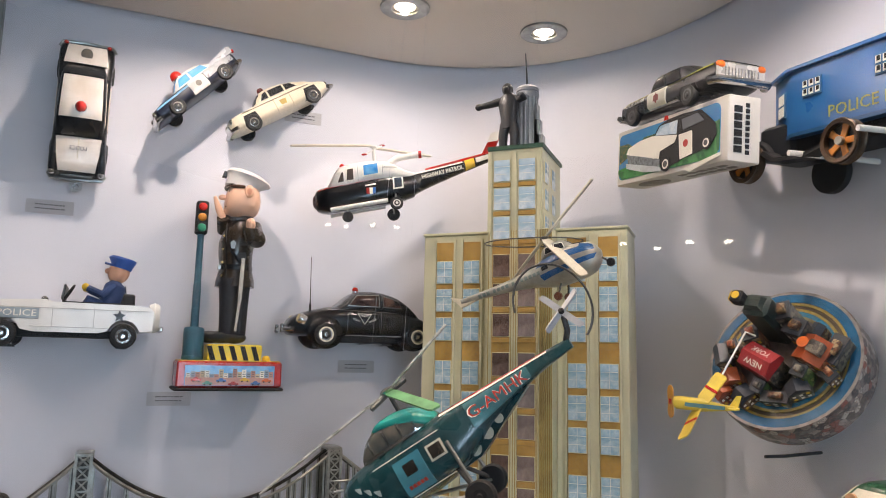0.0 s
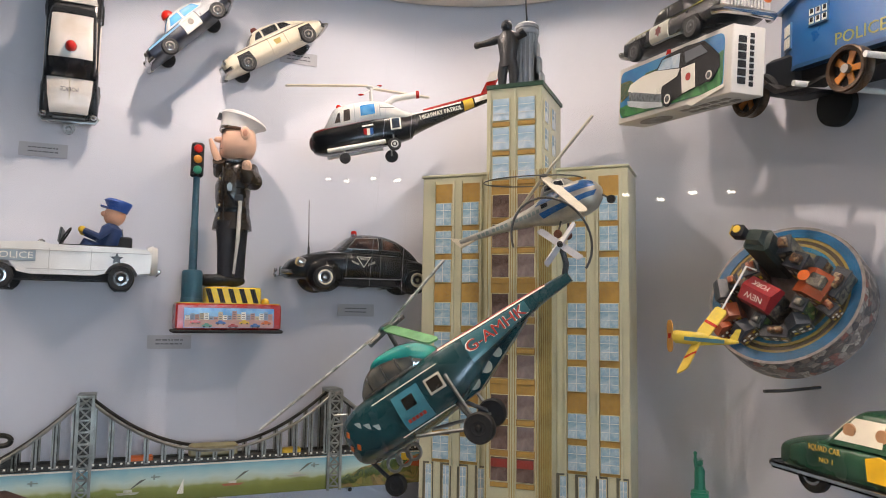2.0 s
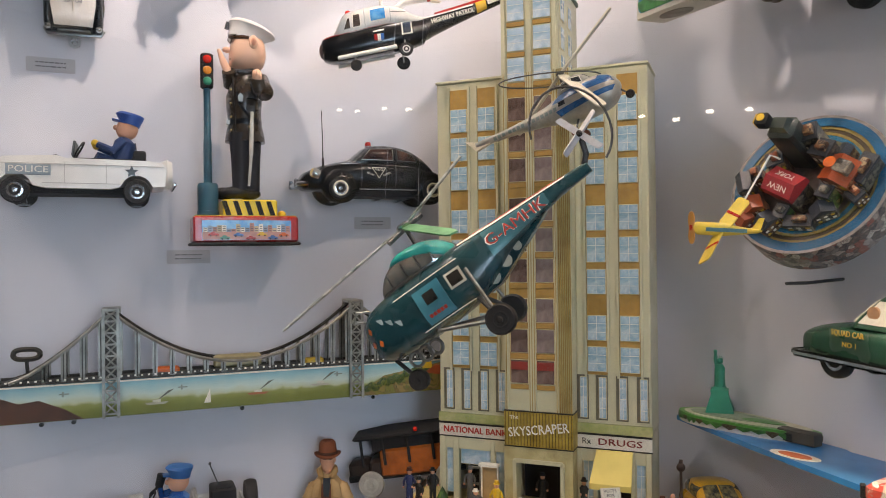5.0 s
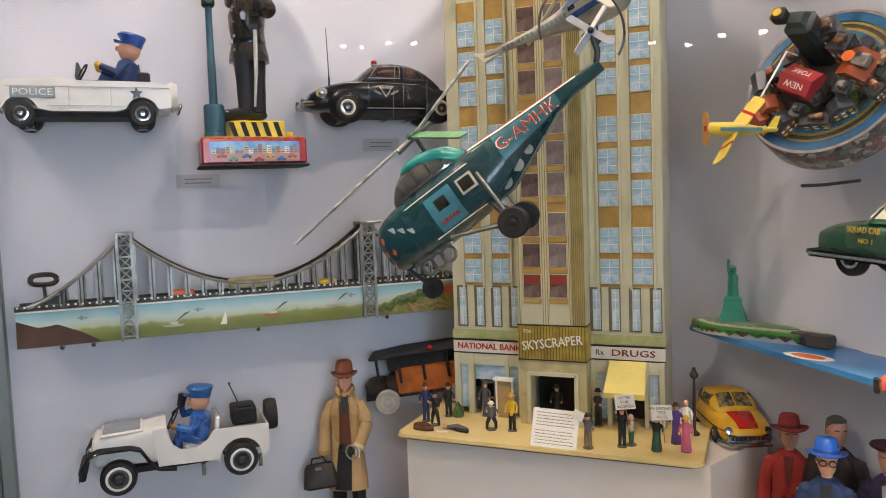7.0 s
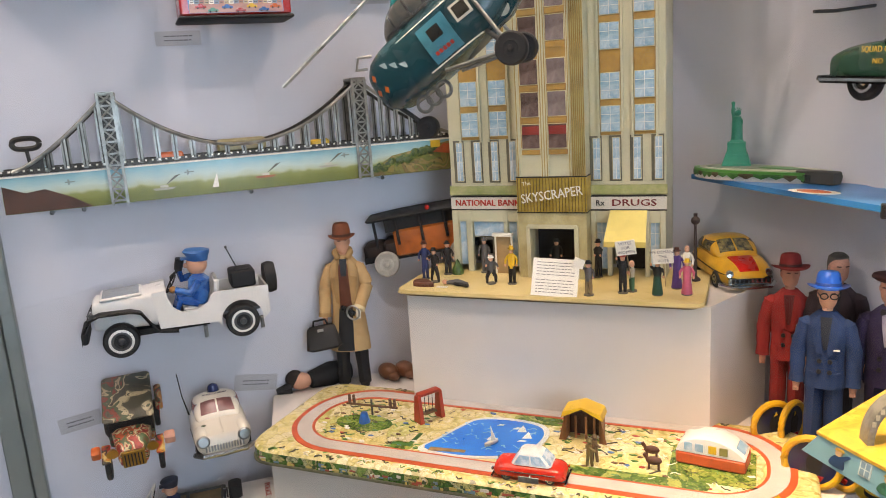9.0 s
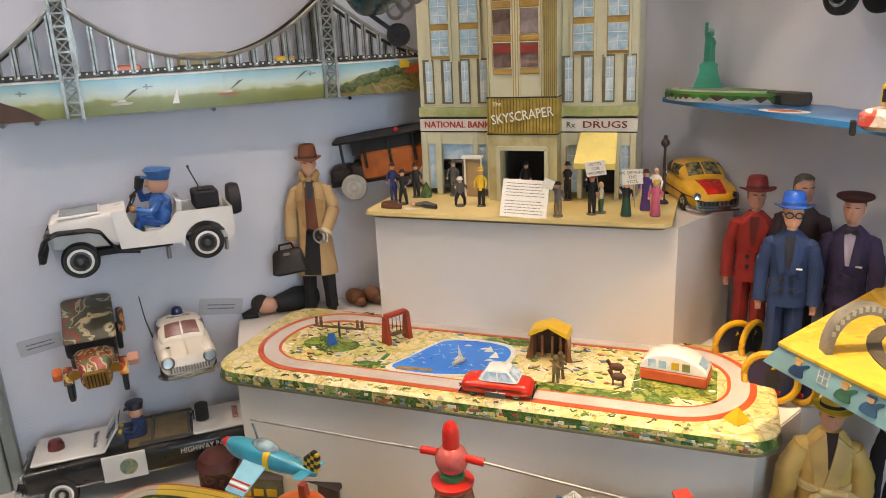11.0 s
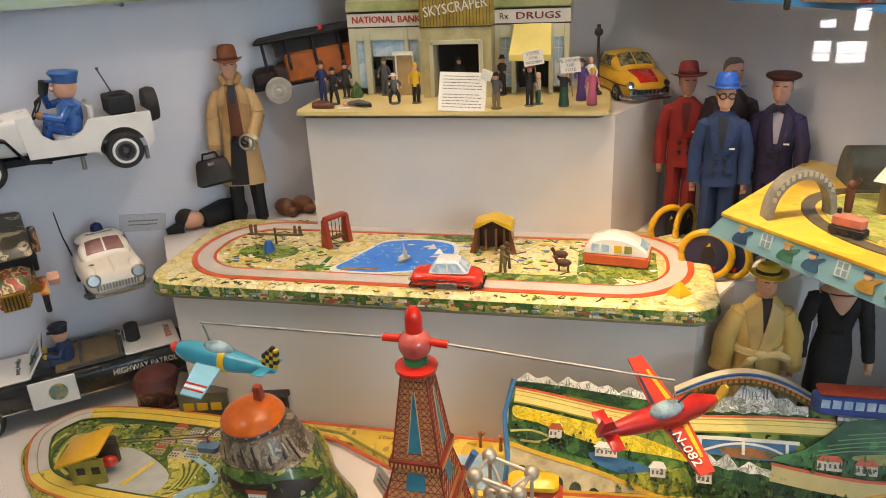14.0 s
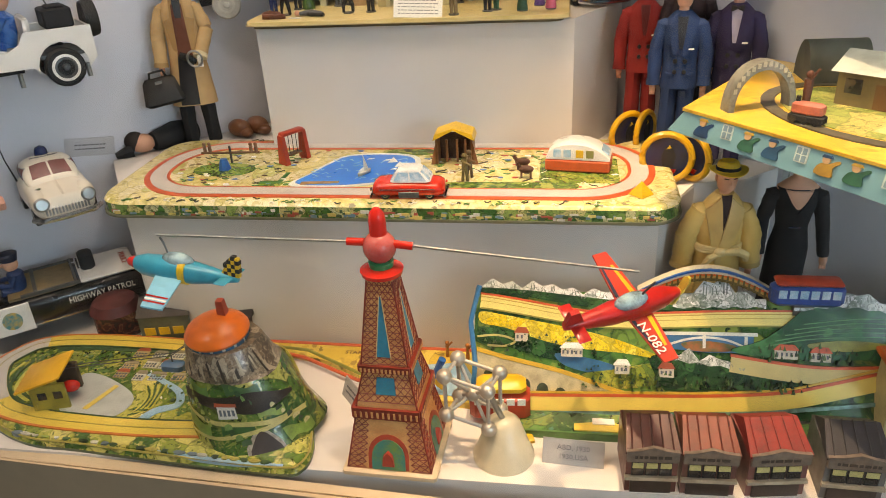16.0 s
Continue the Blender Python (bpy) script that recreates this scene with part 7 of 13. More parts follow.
boom = Hull([(0.255, 0.027, 0.014, 0.071), (0.30, 0.019, 0.036, 0.079), (0.385, 0.012, 0.070, 0.098), (0.455, 0.007, 0.096, 0.117)], 0.7)
bo = part("tail_boom", boom.fill(G(black)), t, sharp=1.2)
for s in (-1, 1):
    part("boom_stripe", boom.side(G(white), [(0.262, 0.065), (0.385, 0.092), (0.385, 0.097), (0.262, 0.070)], s, 0.0008, 10), bo)
    part("band", boom.side(G(yellow), [(0.392, 0.074), (0.415, 0.083), (0.412, 0.104), (0.389, 0.098)], s, 0.0012), bo)
    part("boom_panel", boom.side(G(white), [(0.418, 0.092), (0.452, 0.102), (0.452, 0.113), (0.416, 0.104)], s, 0.0008), bo)
part("boom_top", G(red).tube([(0.30, 0, 0.079), (0.385, 0, 0.099), (0.455, 0, 0.1165)], [0.006, 0.0055, 0.004], 10), bo)
for dx in (0.0, 0.0008):
    boom.words("HIGHWAY PATROL", 0.0150, white_ink, t, 0.336 + dx, 0.0705, 13, 0.100)
part("tail_fin", G(red).prism([(0.43, 0.108), (0.458, 0.112), (0.488, 0.165), (0.46, 0.160)], -0.003, 0.003), t)
part("fin_tip", G(white).prism([(0.450, 0.142), (0.474, 0.146), (0.489, 0.172), (0.460, 0.165)], -0.0036, 0.0036), t)
part("nose_lamp", G(mat("nose_maroon", "3a2226", 0.3)).ball((0.050, 0, 0.016), 0.017, (0.45, 1, 1)), t)
part("engine_pipe", G(white).tube([(0.215, 0, 0.098), (0.235, 0, 0.112), (0.285, -0.008, 0.117)], 0.0075, 10).use(red).cyl((0.285, -0.008, 0.117), (0.292, -0.009, 0.117), 0.009), t)
part("beacon", G(red_plastic).ball((0.112, 0, 0.098), 0.006), t)
part("mast", G(white).cyl((0.185, 0, 0.10), (0.185, 0, 0.14), 0.0035).ball((0.185, 0, 0.142), 0.006, (1.4, 1.4, 0.6)), t)
part("counterweight", G(white).tube([(0.162, -0.025, 0.118), (0.185, 0, 0.135), (0.208, 0.025, 0.152)], 0.0018, 6).use(red).ball((0.162, -0.025, 0.118), 0.004, (1.6, 1, 0.6)).ball((0.208, 0.025, 0.152), 0.004, (1.6, 1, 0.6)), t)
for a, b in (((0.178, -0.012, 0.142), (0.005, -0.085, 0.128)), ((0.192, 0.012, 0.142), (0.33, 0.10, 0.140))):
    blade(t, a, b, 0.0062, cream)
part("float", G(white).cyl((0.080, -0.044, -0.012), (0.205, -0.044, 0.004), 0.0048), t, "white landing float")
part("float", G(white).cyl((0.080, 0.03, -0.012), (0.205, 0.03, 0.004), 0.0048), t, "white landing float")
for x, y, z, rr in ((0.116, -0.044, -0.030, 0.012), (0.224, -0.044, -0.004, 0.0145), (0.222, 0.02, -0.018, 0.0145)):
    wheel(t, x, y, rr, 0.008, white if rr > 0.013 else matt_black, z=z)
    part("leg", G(steel).cyl((x, y * 0.8, z), (x, y * 0.8, z + 0.024), 0.0018), t)

# green rescue helicopter
m = pose(-0.142, -0.41, 1.173, 0, 0, 4) @ pose(0, 0, 0, 0, -33.5, 0)
hgreen = mat("heli_green", "1c454c", 0.25, var=0.2, scale=25, coat=0.5)
teal_bright = mat("heli_teal", "1c9a92", 0.2, var=0.1, scale=20, coat=0.5)
t = thing("green_helicopter", "dark green tin rescue helicopter hung nose down", "toy helicopter", m, "hanging helicopters")
hull = Hull([(-0.002, 0.010, -0.046, -0.022), (0.004, 0.026, -0.060, -0.008), (0.020, 0.040, -0.070, 0.004), (0.05, 0.047, -0.072, 0.010), (0.10, 0.049, -0.071, 0.013), (0.17, 0.047, -0.064, 0.014), (0.205, 0.036, -0.050, 0.014), (0.236, 0.025, -0.034, 0.013), (0.315, 0.014, -0.014, 0.010), (0.378, 0.008, -0.008, 0.006)], 0.62, 36)
part("hull", hull.fill(G(hgreen)), t, sharp=1.2)
heli_rim = mat("heli_rim", "c9c4b6", 0.3, var=0.12, coat=0.3)
canopy = Hull([(0.052, 0.022, -0.004, 0.010), (0.058, 0.031, -0.004, 0.022), (0.075, 0.038, -0.004, 0.038), (0.105, 0.041, -0.004, 0.047), (0.135, 0.039, -0.004, 0.046), (0.155, 0.030, -0.004, 0.036), (0.168, 0.014, -0.004, 0.020)], 0.75)
cp = part("canopy", canopy.fill(G(mat("canopy_glass", "3c4446", 0.08, var=0.3, scale=40, coat=0.8, col2="6f6a60"))), t, "smoked cockpit glazing", sharp=1.2)
cap = Hull([(0.084, 0.024, 0.036, 0.0430), (0.094, 0.036, 0.034, 0.0465), (0.108, 0.0405, 0.031, 0.0495), (0.135, 0.0395, 0.018, 0.0480), (0.157, 0.031, 0.006, 0.0375), (0.172, 0.014, 0.0, 0.021)], 0.75)
part("canopy_roof", cap.fill(G(teal_bright)), cp, "bright turquoise roof", sharp=1.2)
for s in (-1, 1):
    for x in (0.078, 0.104, 0.126, 0.146):
        part("glazing_bar", canopy.side(G(chrome), [(x, 0.006), (x + 0.0022, 0.006), (x + 0.0022, 0.032), (x, 0.032)], s, 0.0012), cp)
    part("sill", canopy.side(G(chrome), [(0.060, 0.008), (0.158, 0.008), (0.158, 0.011), (0.060, 0.011)], s, 0.0012, 12), cp)
    dr = part("door", hull.side(G(mat("door_teal", "3f8494", 0.3, var=0.15)), [(0.098, -0.060), (0.140, -0.060), (0.140, -0.012), (0.098, -0.012)], s, 0.0009), t, "light teal sliding door")
    framed(hull, dr, [(0.110, -0.036), (0.128, -0.036), (0.128, -0.020), (0.110, -0.020)], mat("pane_brown2", "3a3630", 0.12, var=0.3, coat=0.5), heli_rim, s, 0.0030)
    framed(hull, t, [(0.152, -0.034), (0.170, -0.034), (0.170, -0.018), (0.152, -0.018)], mat("pane_brown2", "6a5f50"), heli_rim, s, 0.0030)
    part("coach_line", hull.side(G(white_ink), [(0.070, -0.006), (0.175, -0.006), (0.175, -0.0048), (0.070, -0.0048)], s, 0.0009, 10), t)
    part("coach_line", hull.side(G(white_ink), [(0.085, -0.0635), (0.165, -0.0625), (0.165, -0.0612), (0.085, -0.0622)], s, 0.0009, 10), t)
    part("boom_panel", hull.side(G(mat("panel_slate", "2f6a74", 0.3, var=0.15)), [(0.216, -0.030), (0.312, -0.011), (0.312, 0.004), (0.216, 0.006)], s, 0.0006, 10), t)
    part("red_stripe", hull.side(G(red), [(0.178, 0.0115), (0.345, 0.0068), (0.345, 0.0082), (0.178, 0.0132)], s, 0.0012, 12), t)
    part("white_stripe", hull.side(G(white_ink), [(0.182, 0.0085), (0.345, 0.0048), (0.345, 0.0066), (0.182, 0.0112)], s, 0.0010, 12), t)
    for k, (x, z) in enumerate(((0.016, -0.020), (0.024, -0.042), (0.010, -0.038))):
        part("star", hull.side(G(orange), [(x - 0.004, z - 0.001), (x, z - 0.005), (x + 0.004, z + 0.001), (x, z + 0.005)], s, 0.0009, 3), t)
    for x, z in ((0.034, -0.012), (0.046, -0.020), (0.058, -0.028)):
        part("nose_print", hull.side(G(mat("nose_grey", "9fb0b2", 0.3)), [(x, z), (x + 0.009, z - 0.003), (x + 0.008, z - 0.011), (x + 0.005, z - 0.009)], s, 0.0009, 3), t, "white printed nose panel")
hull.words("G-AMHK", 0.0225, white_ink, t, 0.262, -0.0080, 3, 0.093, out=0.0010)
hull.words("G-AMHK", 0.0205, red_ink, t, 0.262, -0.0080, 3, 0.089, out=0.0016)
for k in range(5):
    part("print", hull.side(G(red_ink), [(0.105 + k * 0.0058, -0.0525), (0.1092 + k * 0.0058, -0.0525), (0.1092 + k * 0.0058, -0.0478), (0.105 + k * 0.0058, -0.0478)], -1, 0.0016, 2), t)
st = part("strake", G(hgreen).prism([(0.17, -0.064), (0.20, -0.062), (0.30, -0.018), (0.21, -0.03)], -0.010, 0.010), t)
for x, z, r in ((0.196, -0.050, 0.0095), (0.222, -0.041, 0.0085), (0.245, -0.033, 0.0065)):
    part("porthole", G(mat("port_cream", "b4b5a8", 0.4)).cyl((x, -0.0105, z), (x, -0.0118, z), r, seg=18), st)
part("handle", G(steel).tube([(0.016, -0.036, -0.004), (0.008, -0.050, 0.000), (0.020, -0.052, 0.010), (0.034, -0.046, 0.002)], 0.002, 6), t)
part("mast", G(dark_steel).cyl((0.126, 0, 0.046), (0.126, 0, 0.075), 0.003).use(chrome).ball((0.126, 0, 0.081), 0.010, (1.2, 1.2, 0.5)).use(dark_steel).tube([(0.100, -0.02, 0.068), (0.126, 0, 0.077), (0.15, 0.02, 0.084)], 0.0038, 6), t, "rotor head")
stripe_blade = mat("blade_stripe", "d5d6d0", 0.35, var=0.3, scale=60, col2="5c6a60")
for b, w, mm in (((-0.10, -0.03, 0.055), 0.0046, stripe_blade), ((0.245, 0.01, 0.115), 0.0042, stripe_blade), ((0.205, -0.10, 0.012), 0.0085, mat("blade_green", "5f9a6a", 0.35, var=0.15))):
    blade(t, (0.126, 0, 0.08), b, w, mm)
for x, y, z, r in ((0.186, -0.060, -0.104, 0.0200), (0.180, 0.05, -0.094, 0.0200), (0.030, -0.01, -0.108, 0.0145)):
    wheel(t, x, y, r, 0.014, rubber if r > 0.018 else matt_black, z=z, hub_name="hub")
    part("strut", G(dark_steel).cyl((x - 0.02, y * 0.4, -0.058), (x, y, z), 0.003), t)
    if r > 0.018:
        part("strut", G(steel).cyl((x - 0.006, y * 0.86, -0.024), (x, y, z), 0.0024), t)
        part("axle", G(steel).tube([(0.10, y * 0.6, -0.070), (x, y * 0.9, z)], 0.0028, 6), t)
for x in (0.048, 0.064, 0.080):
    part("winch", G(steel).tube([(x + 0.010 * math.cos(a), -0.022, -0.084 + 0.010 * math.sin(a)) for a in [2 * math.pi * k / 14 for k in range(15)]], 0.0024, 6), t, "small wire winch ring")
tr = part("tail_rotor_post", G(dark_steel).tube([(0.370, 0, 0.0), (0.384, -0.008, 0.014), (0.392, -0.012, 0.038)], 0.004, 8), t)
part("hub", G(matt_black).ball((0.392, -0.018, 0.038), 0.0042), tr)
for k in range(4):
    a = radians(22 + 90 * k)
    blade(tr, (0.392, -0.016, 0.038), (0.392 + 0.033 * math.cos(a), -0.018, 0.038 + 0.033 * math.sin(a)), 0.0046, mat("rotor_grey", "b4b8c0", 0.35, var=0.1), "tail_rotor_blade", tw=1.0)
part("ring", G(dark_steel).tube([(0.384 + 0.050 * math.cos(a), 0.0, 0.052 + 0.06 * math.sin(a)) for a in [radians(-70 + 10 * q) for q in range(24)]], 0.0016, 6), t, "bent wire tail guard")

# silver airways helicopter, nose to +x
m = pose(0.176, -0.155, 1.537, 0, 0, -6) @ pose(0, 0, 0, 0, -17.5, 0)
silver = mat("heli_silver", "b0aea4", 0.3, metal=0.4, var=0.15, scale=30)
t = thing("airways_helicopter", "silver and blue tin passenger helicopter with cream blades", "toy helicopter", m, "hanging helicopters")
hull = Hull([(-0.262, 0.005, -0.007, 0.003), (-0.19, 0.009, -0.012, 0.004), (-0.125, 0.016, -0.022, 0.010), (-0.085, 0.026, -0.034, 0.021), (-0.045, 0.029, -0.035, 0.025), (-0.018, 0.025, -0.030, 0.021), (-0.004, 0.015, -0.018, 0.011), (0.001, 0.004, -0.006, 0.002)], 0.85, 34)
part("hull", hull.fill(G(silver)), t, sharp=1.3)
for s in (-1, 1):
    part("blue_stripe", hull.side(G(mat("air_blue", "27598c", 0.25, var=0.15, coat=0.4)), [(-0.110, 0.004), (-0.004, 0.003), (-0.010, 0.013), (-0.090, 0.018)], s, 0.0009, 10), t)
    part("blue_stripe", hull.side(G(mat("air_blue", "27598c", 0.25, var=0.15, coat=0.4)), [(-0.100, -0.020), (-0.010, -0.012), (-0.004, -0.004), (-0.105, -0.010)], s, 0.0009, 10), t)
    part("nose_print", hull.side(G(mat("air_blue", "27598c", 0.25, var=0.15, coat=0.4)), [(-0.028, 0.012), (-0.006, 0.008), (-0.008, 0.013), (-0.026, 0.020)], s, 0.0010), t)
    part("cabin_window", hull.side(G(dark_pane), [(-0.098, -0.004), (-0.086, -0.004), (-0.086, 0.003), (-0.098, 0.003)], s, 0.0012), t)
for k in range(14):
    x = -0.226 + k * 0.0084 + 0.004 * (k > 2) + 0.004 * (k > 6)
    part("print", hull.side(G(mat("print_slate", "5a5c60", 0.5)), [(x, -0.008), (x + 0.0055, -0.008), (x + 0.0055, -0.002), (x, -0.002)], -1, 0.0008, 2), t)
ck = Hull([(-0.100, 0.008, 0.010, 0.020), (-0.090, 0.017, 0.010, 0.034), (-0.066, 0.019, 0.010, 0.040), (-0.048, 0.016, 0.010, 0.034), (-0.036, 0.008, 0.010, 0.022)], 0.8)
cc = part("cockpit", ck.fill(G(silver)), t, sharp=1.3)
for s in (-1, 1):
    framed(ck, cc, [(-0.086, 0.022), (-0.072, 0.022), (-0.072, 0.033), (-0.084, 0.031)], dark_pane, white_ink, s, 0.0014)
    framed(ck, cc, [(-0.067, 0.022), (-0.052, 0.022), (-0.054, 0.031), (-0.067, 0.033)], dark_pane, white_ink, s, 0.0014)
part("windscreen", ck.top(G(dark_pane), [(-0.050, -0.010), (-0.050, 0.010), (-0.040, 0.007), (-0.040, -0.007)]), cc)
part("tail_fin", G(cream).prism([(-0.280, 0.012), (-0.264, -0.012), (-0.235, -0.008), (-0.262, 0.004)], -0.004, 0.004), t)
part("mast", G(dark_steel).cyl((-0.085, 0, 0.034), (-0.085, 0, 0.052), 0.004).ball((-0.085, 0, 0.053), 0.007, (1, 1, 0.6)), t)
blade_cream = mat("blade_cream", "cfc8b4", 0.4, var=0.08)
for b, w in (((0.02, 0.02, 0.125), 0.006), ((-0.020, -0.075, -0.045), 0.0085), ((-0.20, 0.05, 0.0), 0.004)):
    blade(t, (-0.085, 0, 0.053), b, w, blade_cream)
part("guard", G(dark_steel).tube([(-0.115 + 0.085 * math.cos(a), 0.03 + 0.05 * math.sin(a), 0.062 - 0.027 * math.cos(a)) for a in [radians(q * 15) for q in range(25)]], 0.0011, 6), t, "thin wire rotor ring")
for x, y, z, c in ((-0.085, -0.02, -0.052, "6a3a22"), (-0.080, 0.02, -0.052, "6a3a22"), (0.010, 0.0, -0.024, "1c1c1e")):
    part("wheel", G(mat("wheel_" + c, c, 0.5)).lathe([(0.001, -0.0035), (0.0062, -0.0035), (0.0074, 0), (0.0062, 0.0035), (0.001, 0.0035)], seg=14), t, m=pose(x, y, z, 90, 0, 0))
    part("leg", G(dark_steel).cyl((x, y, z), (x + (0.012 if x < 0 else -0.024), y * 0.5, z + 0.026), 0.0016), t)

for k, (a, b) in enumerate((((-0.06, -0.41, 1.296), (-0.05, -0.36, CEIL)), ((0.10, -0.155, 1.56), (0.05, -0.10, CEIL)), ((-0.262, -0.05, 1.77), (-0.26, -0.06, CEIL)), ((-0.12, -0.41, 1.2), (-0.08, -0.36, CEIL)))):
    solid("thread", G(thread).tube([a, b], 0.00018, 4), "thin clear nylon thread hanging from the ceiling", "thread", group="hanging threads")


# ---- things on the right wall ----
# boxed police car: carton below, car above
YAW_BOX = -51.5
m = pose(0.276, -0.092, 1.671, 0, 0, YAW_BOX) @ pose(0, 0, 0, 0, 5.4, 0) @ Matrix.Diagonal((1.03, 1.0, 0.98, 1))
carton_white = mat("carton_white", "d6d2ca", 0.6, var=0.06, scale=12, bump=0.05)
t = thing("toy_carton", "white cardboard toy box with a printed police car", "carton", m)
part("carton", G(carton_white).box((0, 0.029, 0.052), (0.306, 0.058, 0.104), bevel=0.0015), t)
pic = part("picture", G(mat("picture_sky", "1f6fa8", 0.35, var=0.2, scale=10, col2="3f96bc")).prism(rounded(-0.146, 0.136, 0.010, 0.096, 0.012), -0.0012, 0.0), t, "printed street picture")
part("meadow", G(litho("meadow_print", ["2f7a3e", "3a8a48", "2a6e38", "4a9450"], 25)).prism([(-0.146, 0.03), (-0.146, 0.022), (-0.134, 0.010), (0.124, 0.010), (0.136, 0.022), (0.136, 0.068), (0.0, 0.045)], -0.002, -0.0012), pic)
part("printed_trees", G(litho("park_print", ["2e5230", "d8b030", "3c6638", "27482c", "c9a82a"], 90, 0.35, 0.7, "1c301a", True)).prism([(-0.1449, 0.0762), (-0.1144, 0.0762), (-0.0919, 0.0628), (-0.0637, 0.0787), (-0.0185, 0.0788), (-0.0073, 0.0708), (-0.0355, 0.0679), (-0.0975, 0.0565), (-0.1426, 0.0404)][::-1], -0.0022, -0.0012), pic)
part("printed_line", G(white_ink).prism([(0.0491, 0.0035), (0.1394, 0.0164), (0.1394, 0.0114), (0.0661, -0.0038)][::-1], -0.0024, -0.0012), pic)
cp = part("printed_car", G(matt_black).prism([(-0.0163, 0.0219), (-0.0185, 0.045), (-0.0355, 0.0717), (-0.0185, 0.09), (0.0063, 0.0958), (0.0491, 0.0969), (0.092, 0.0937), (0.1101, 0.0792), (0.1281, 0.0634), (0.1304, 0.0457), (0.1168, 0.03), (0.0491, 0.0204), (0.0097, 0.0123)][::-1], -0.0030, -0.002), pic)
part("printed_bonnet", G(white_ink).prism([(-0.1178, 0.0553), (-0.111, 0.066), (-0.0749, 0.0739), (-0.0355, 0.0747), (0.0334, 0.0639), (0.0266, 0.0522), (-0.014, 0.0439), (-0.0163, 0.0309)][::-1], -0.0036, -0.0026), cp)
part("printed_grille", G(mat("grille_grey", "8d9498", 0.3, metal=0.4, var=0.3, scale=200)).prism([(-0.1155, 0.0548), (-0.014, 0.0304), (-0.014, 0.0169), (-0.111, 0.0366)][::-1], -0.0038, -0.0026), cp)
part("printed_bumper", G(mat("bumper_pale", "c2c8cc", 0.3)).prism([(-0.1178, 0.0383), (-0.0118, 0.0164), (-0.0073, 0.0079), (-0.0637, 0.0147), (-0.1155, 0.0284)][::-1], -0.0040, -0.0026), cp)
part("printed_window", G(light_pane).prism([(-0.0276, 0.0742), (-0.014, 0.0889), (0.0334, 0.089), (0.0311, 0.0659)][::-1], -0.0038, -0.003), cp)
part("printed_window", G(mat("pane_slate", "5a6068", 0.4)).prism([(0.0446, 0.0877), (0.0852, 0.0895), (0.101, 0.0741), (0.0491, 0.069)][::-1], -0.0038, -0.003), cp)
part("printed_door", G(white_ink).prism([(0.0379, 0.0628), (0.0717, 0.0636), (0.074, 0.0251), (0.0424, 0.0205)][::-1], -0.0040, -0.003), cp)
part("printed_badge", G(red_ink).prism(circle(0.0065, 10, *(0.057, 0.0451)), -0.0044, -0.003), cp)
for x, z, rr in ((0.004, 0.0188) + (0.013,), (0.1078, 0.0364) + (0.011,)):
    w_ = part("printed_wheel", G(matt_black).prism(circle(rr, 16, x, z), -0.0042, -0.003), cp)
    part("printed_tyre_ring", G(white_ink).prism(circle(rr * 0.66, 14, x, z), -0.0046, -0.003), w_)
    part("printed_hub", G(dark_steel).prism(circle(rr * 0.42, 12, x, z), -0.0050, -0.003), w_)
for x, z in ((-0.102, 0.0561), (-0.0298, 0.0386)):
    part("printed_lamp", G(white_ink).prism(circle(0.0055, 10, x, z), -0.0044, -0.003), cp)
part("printed_siren", G(red_plastic).prism([(-0.005, 0.0955), (0.0085, 0.0955), (0.0060, 0.1030), (-0.0015, 0.1035)][::-1], -0.0038, -0.003), cp)
g = G(matt_black)
for k in range(6):
    g.box((0.1535, 0.017, 0.020 + k * 0.0125), (0.001, 0.014, 0.010))
for k in range(9):
    g.box((0.1535, 0.034, 0.016 + k * 0.0092), (0.001, 0.007, 0.0062))
part("print", g, t, "black bars of unreadable print")
g = G(mat("print_grey", "9a948a", 0.6))
for k in range(5):
    g.box((0.02 + k * 0.024, 0.020, -0.0006), (0.017, 0.009, 0.001))
    g.box((0.02 + k * 0.024, 0.038, -0.0006), (0.017, 0.009, 0.001))
g.slab([(-0.075 + 0.042 * math.cos(a), 0.029 + 0.018 * math.sin(a)) for a in [2 * math.pi * k / 24 for k in range(24)]], -0.0012, 0)
part("print", g, t)
m2 = m @ pose(-0.006, 0.040, 0.1055)
t = thing("police_car", "black and white toy police car with orange tail lamps", "toy car", m2, "toy cars on the wall")
body = Hull([(-0.135, 0.038, 0.018, 0.040), (-0.128, 0.046, 0.015, 0.047), (-0.05, 0.049, 0.014, 0.051), (0.04, 0.049, 0.014, 0.054), (0.11, 0.048, 0.018, 0.060), (0.134, 0.046, 0.026, 0.060)], 0.45)
part("body", body.fill(G(black)), t, sharp=1.2)
dome = Hull([(-0.060, 0.034, 0.040, 0.051), (-0.040, 0.040, 0.040, 0.071), (-0.024, 0.041, 0.040, 0.080), (0.034, 0.041, 0.040, 0.081), (0.054, 0.040, 0.040, 0.074), (0.074, 0.036, 0.040, 0.056)], 0.5)
cb = part("cabin", dome.fill(G(mat("roof_grey", "24262a", 0.3, coat=0.4))), t, sharp=1.2)
part("windscreen", dome.top(G(light_pane), [(-0.056, -0.030), (-0.056, 0.030), (-0.032, 0.034), (-0.032, -0.034)], 0.001, 8), cb)
part("rear_window", dome.top(G(dark_pane), [(0.050, -0.032), (0.050, 0.032), (0.068, 0.028), (0.068, -0.028)], 0.001, 8), cb)
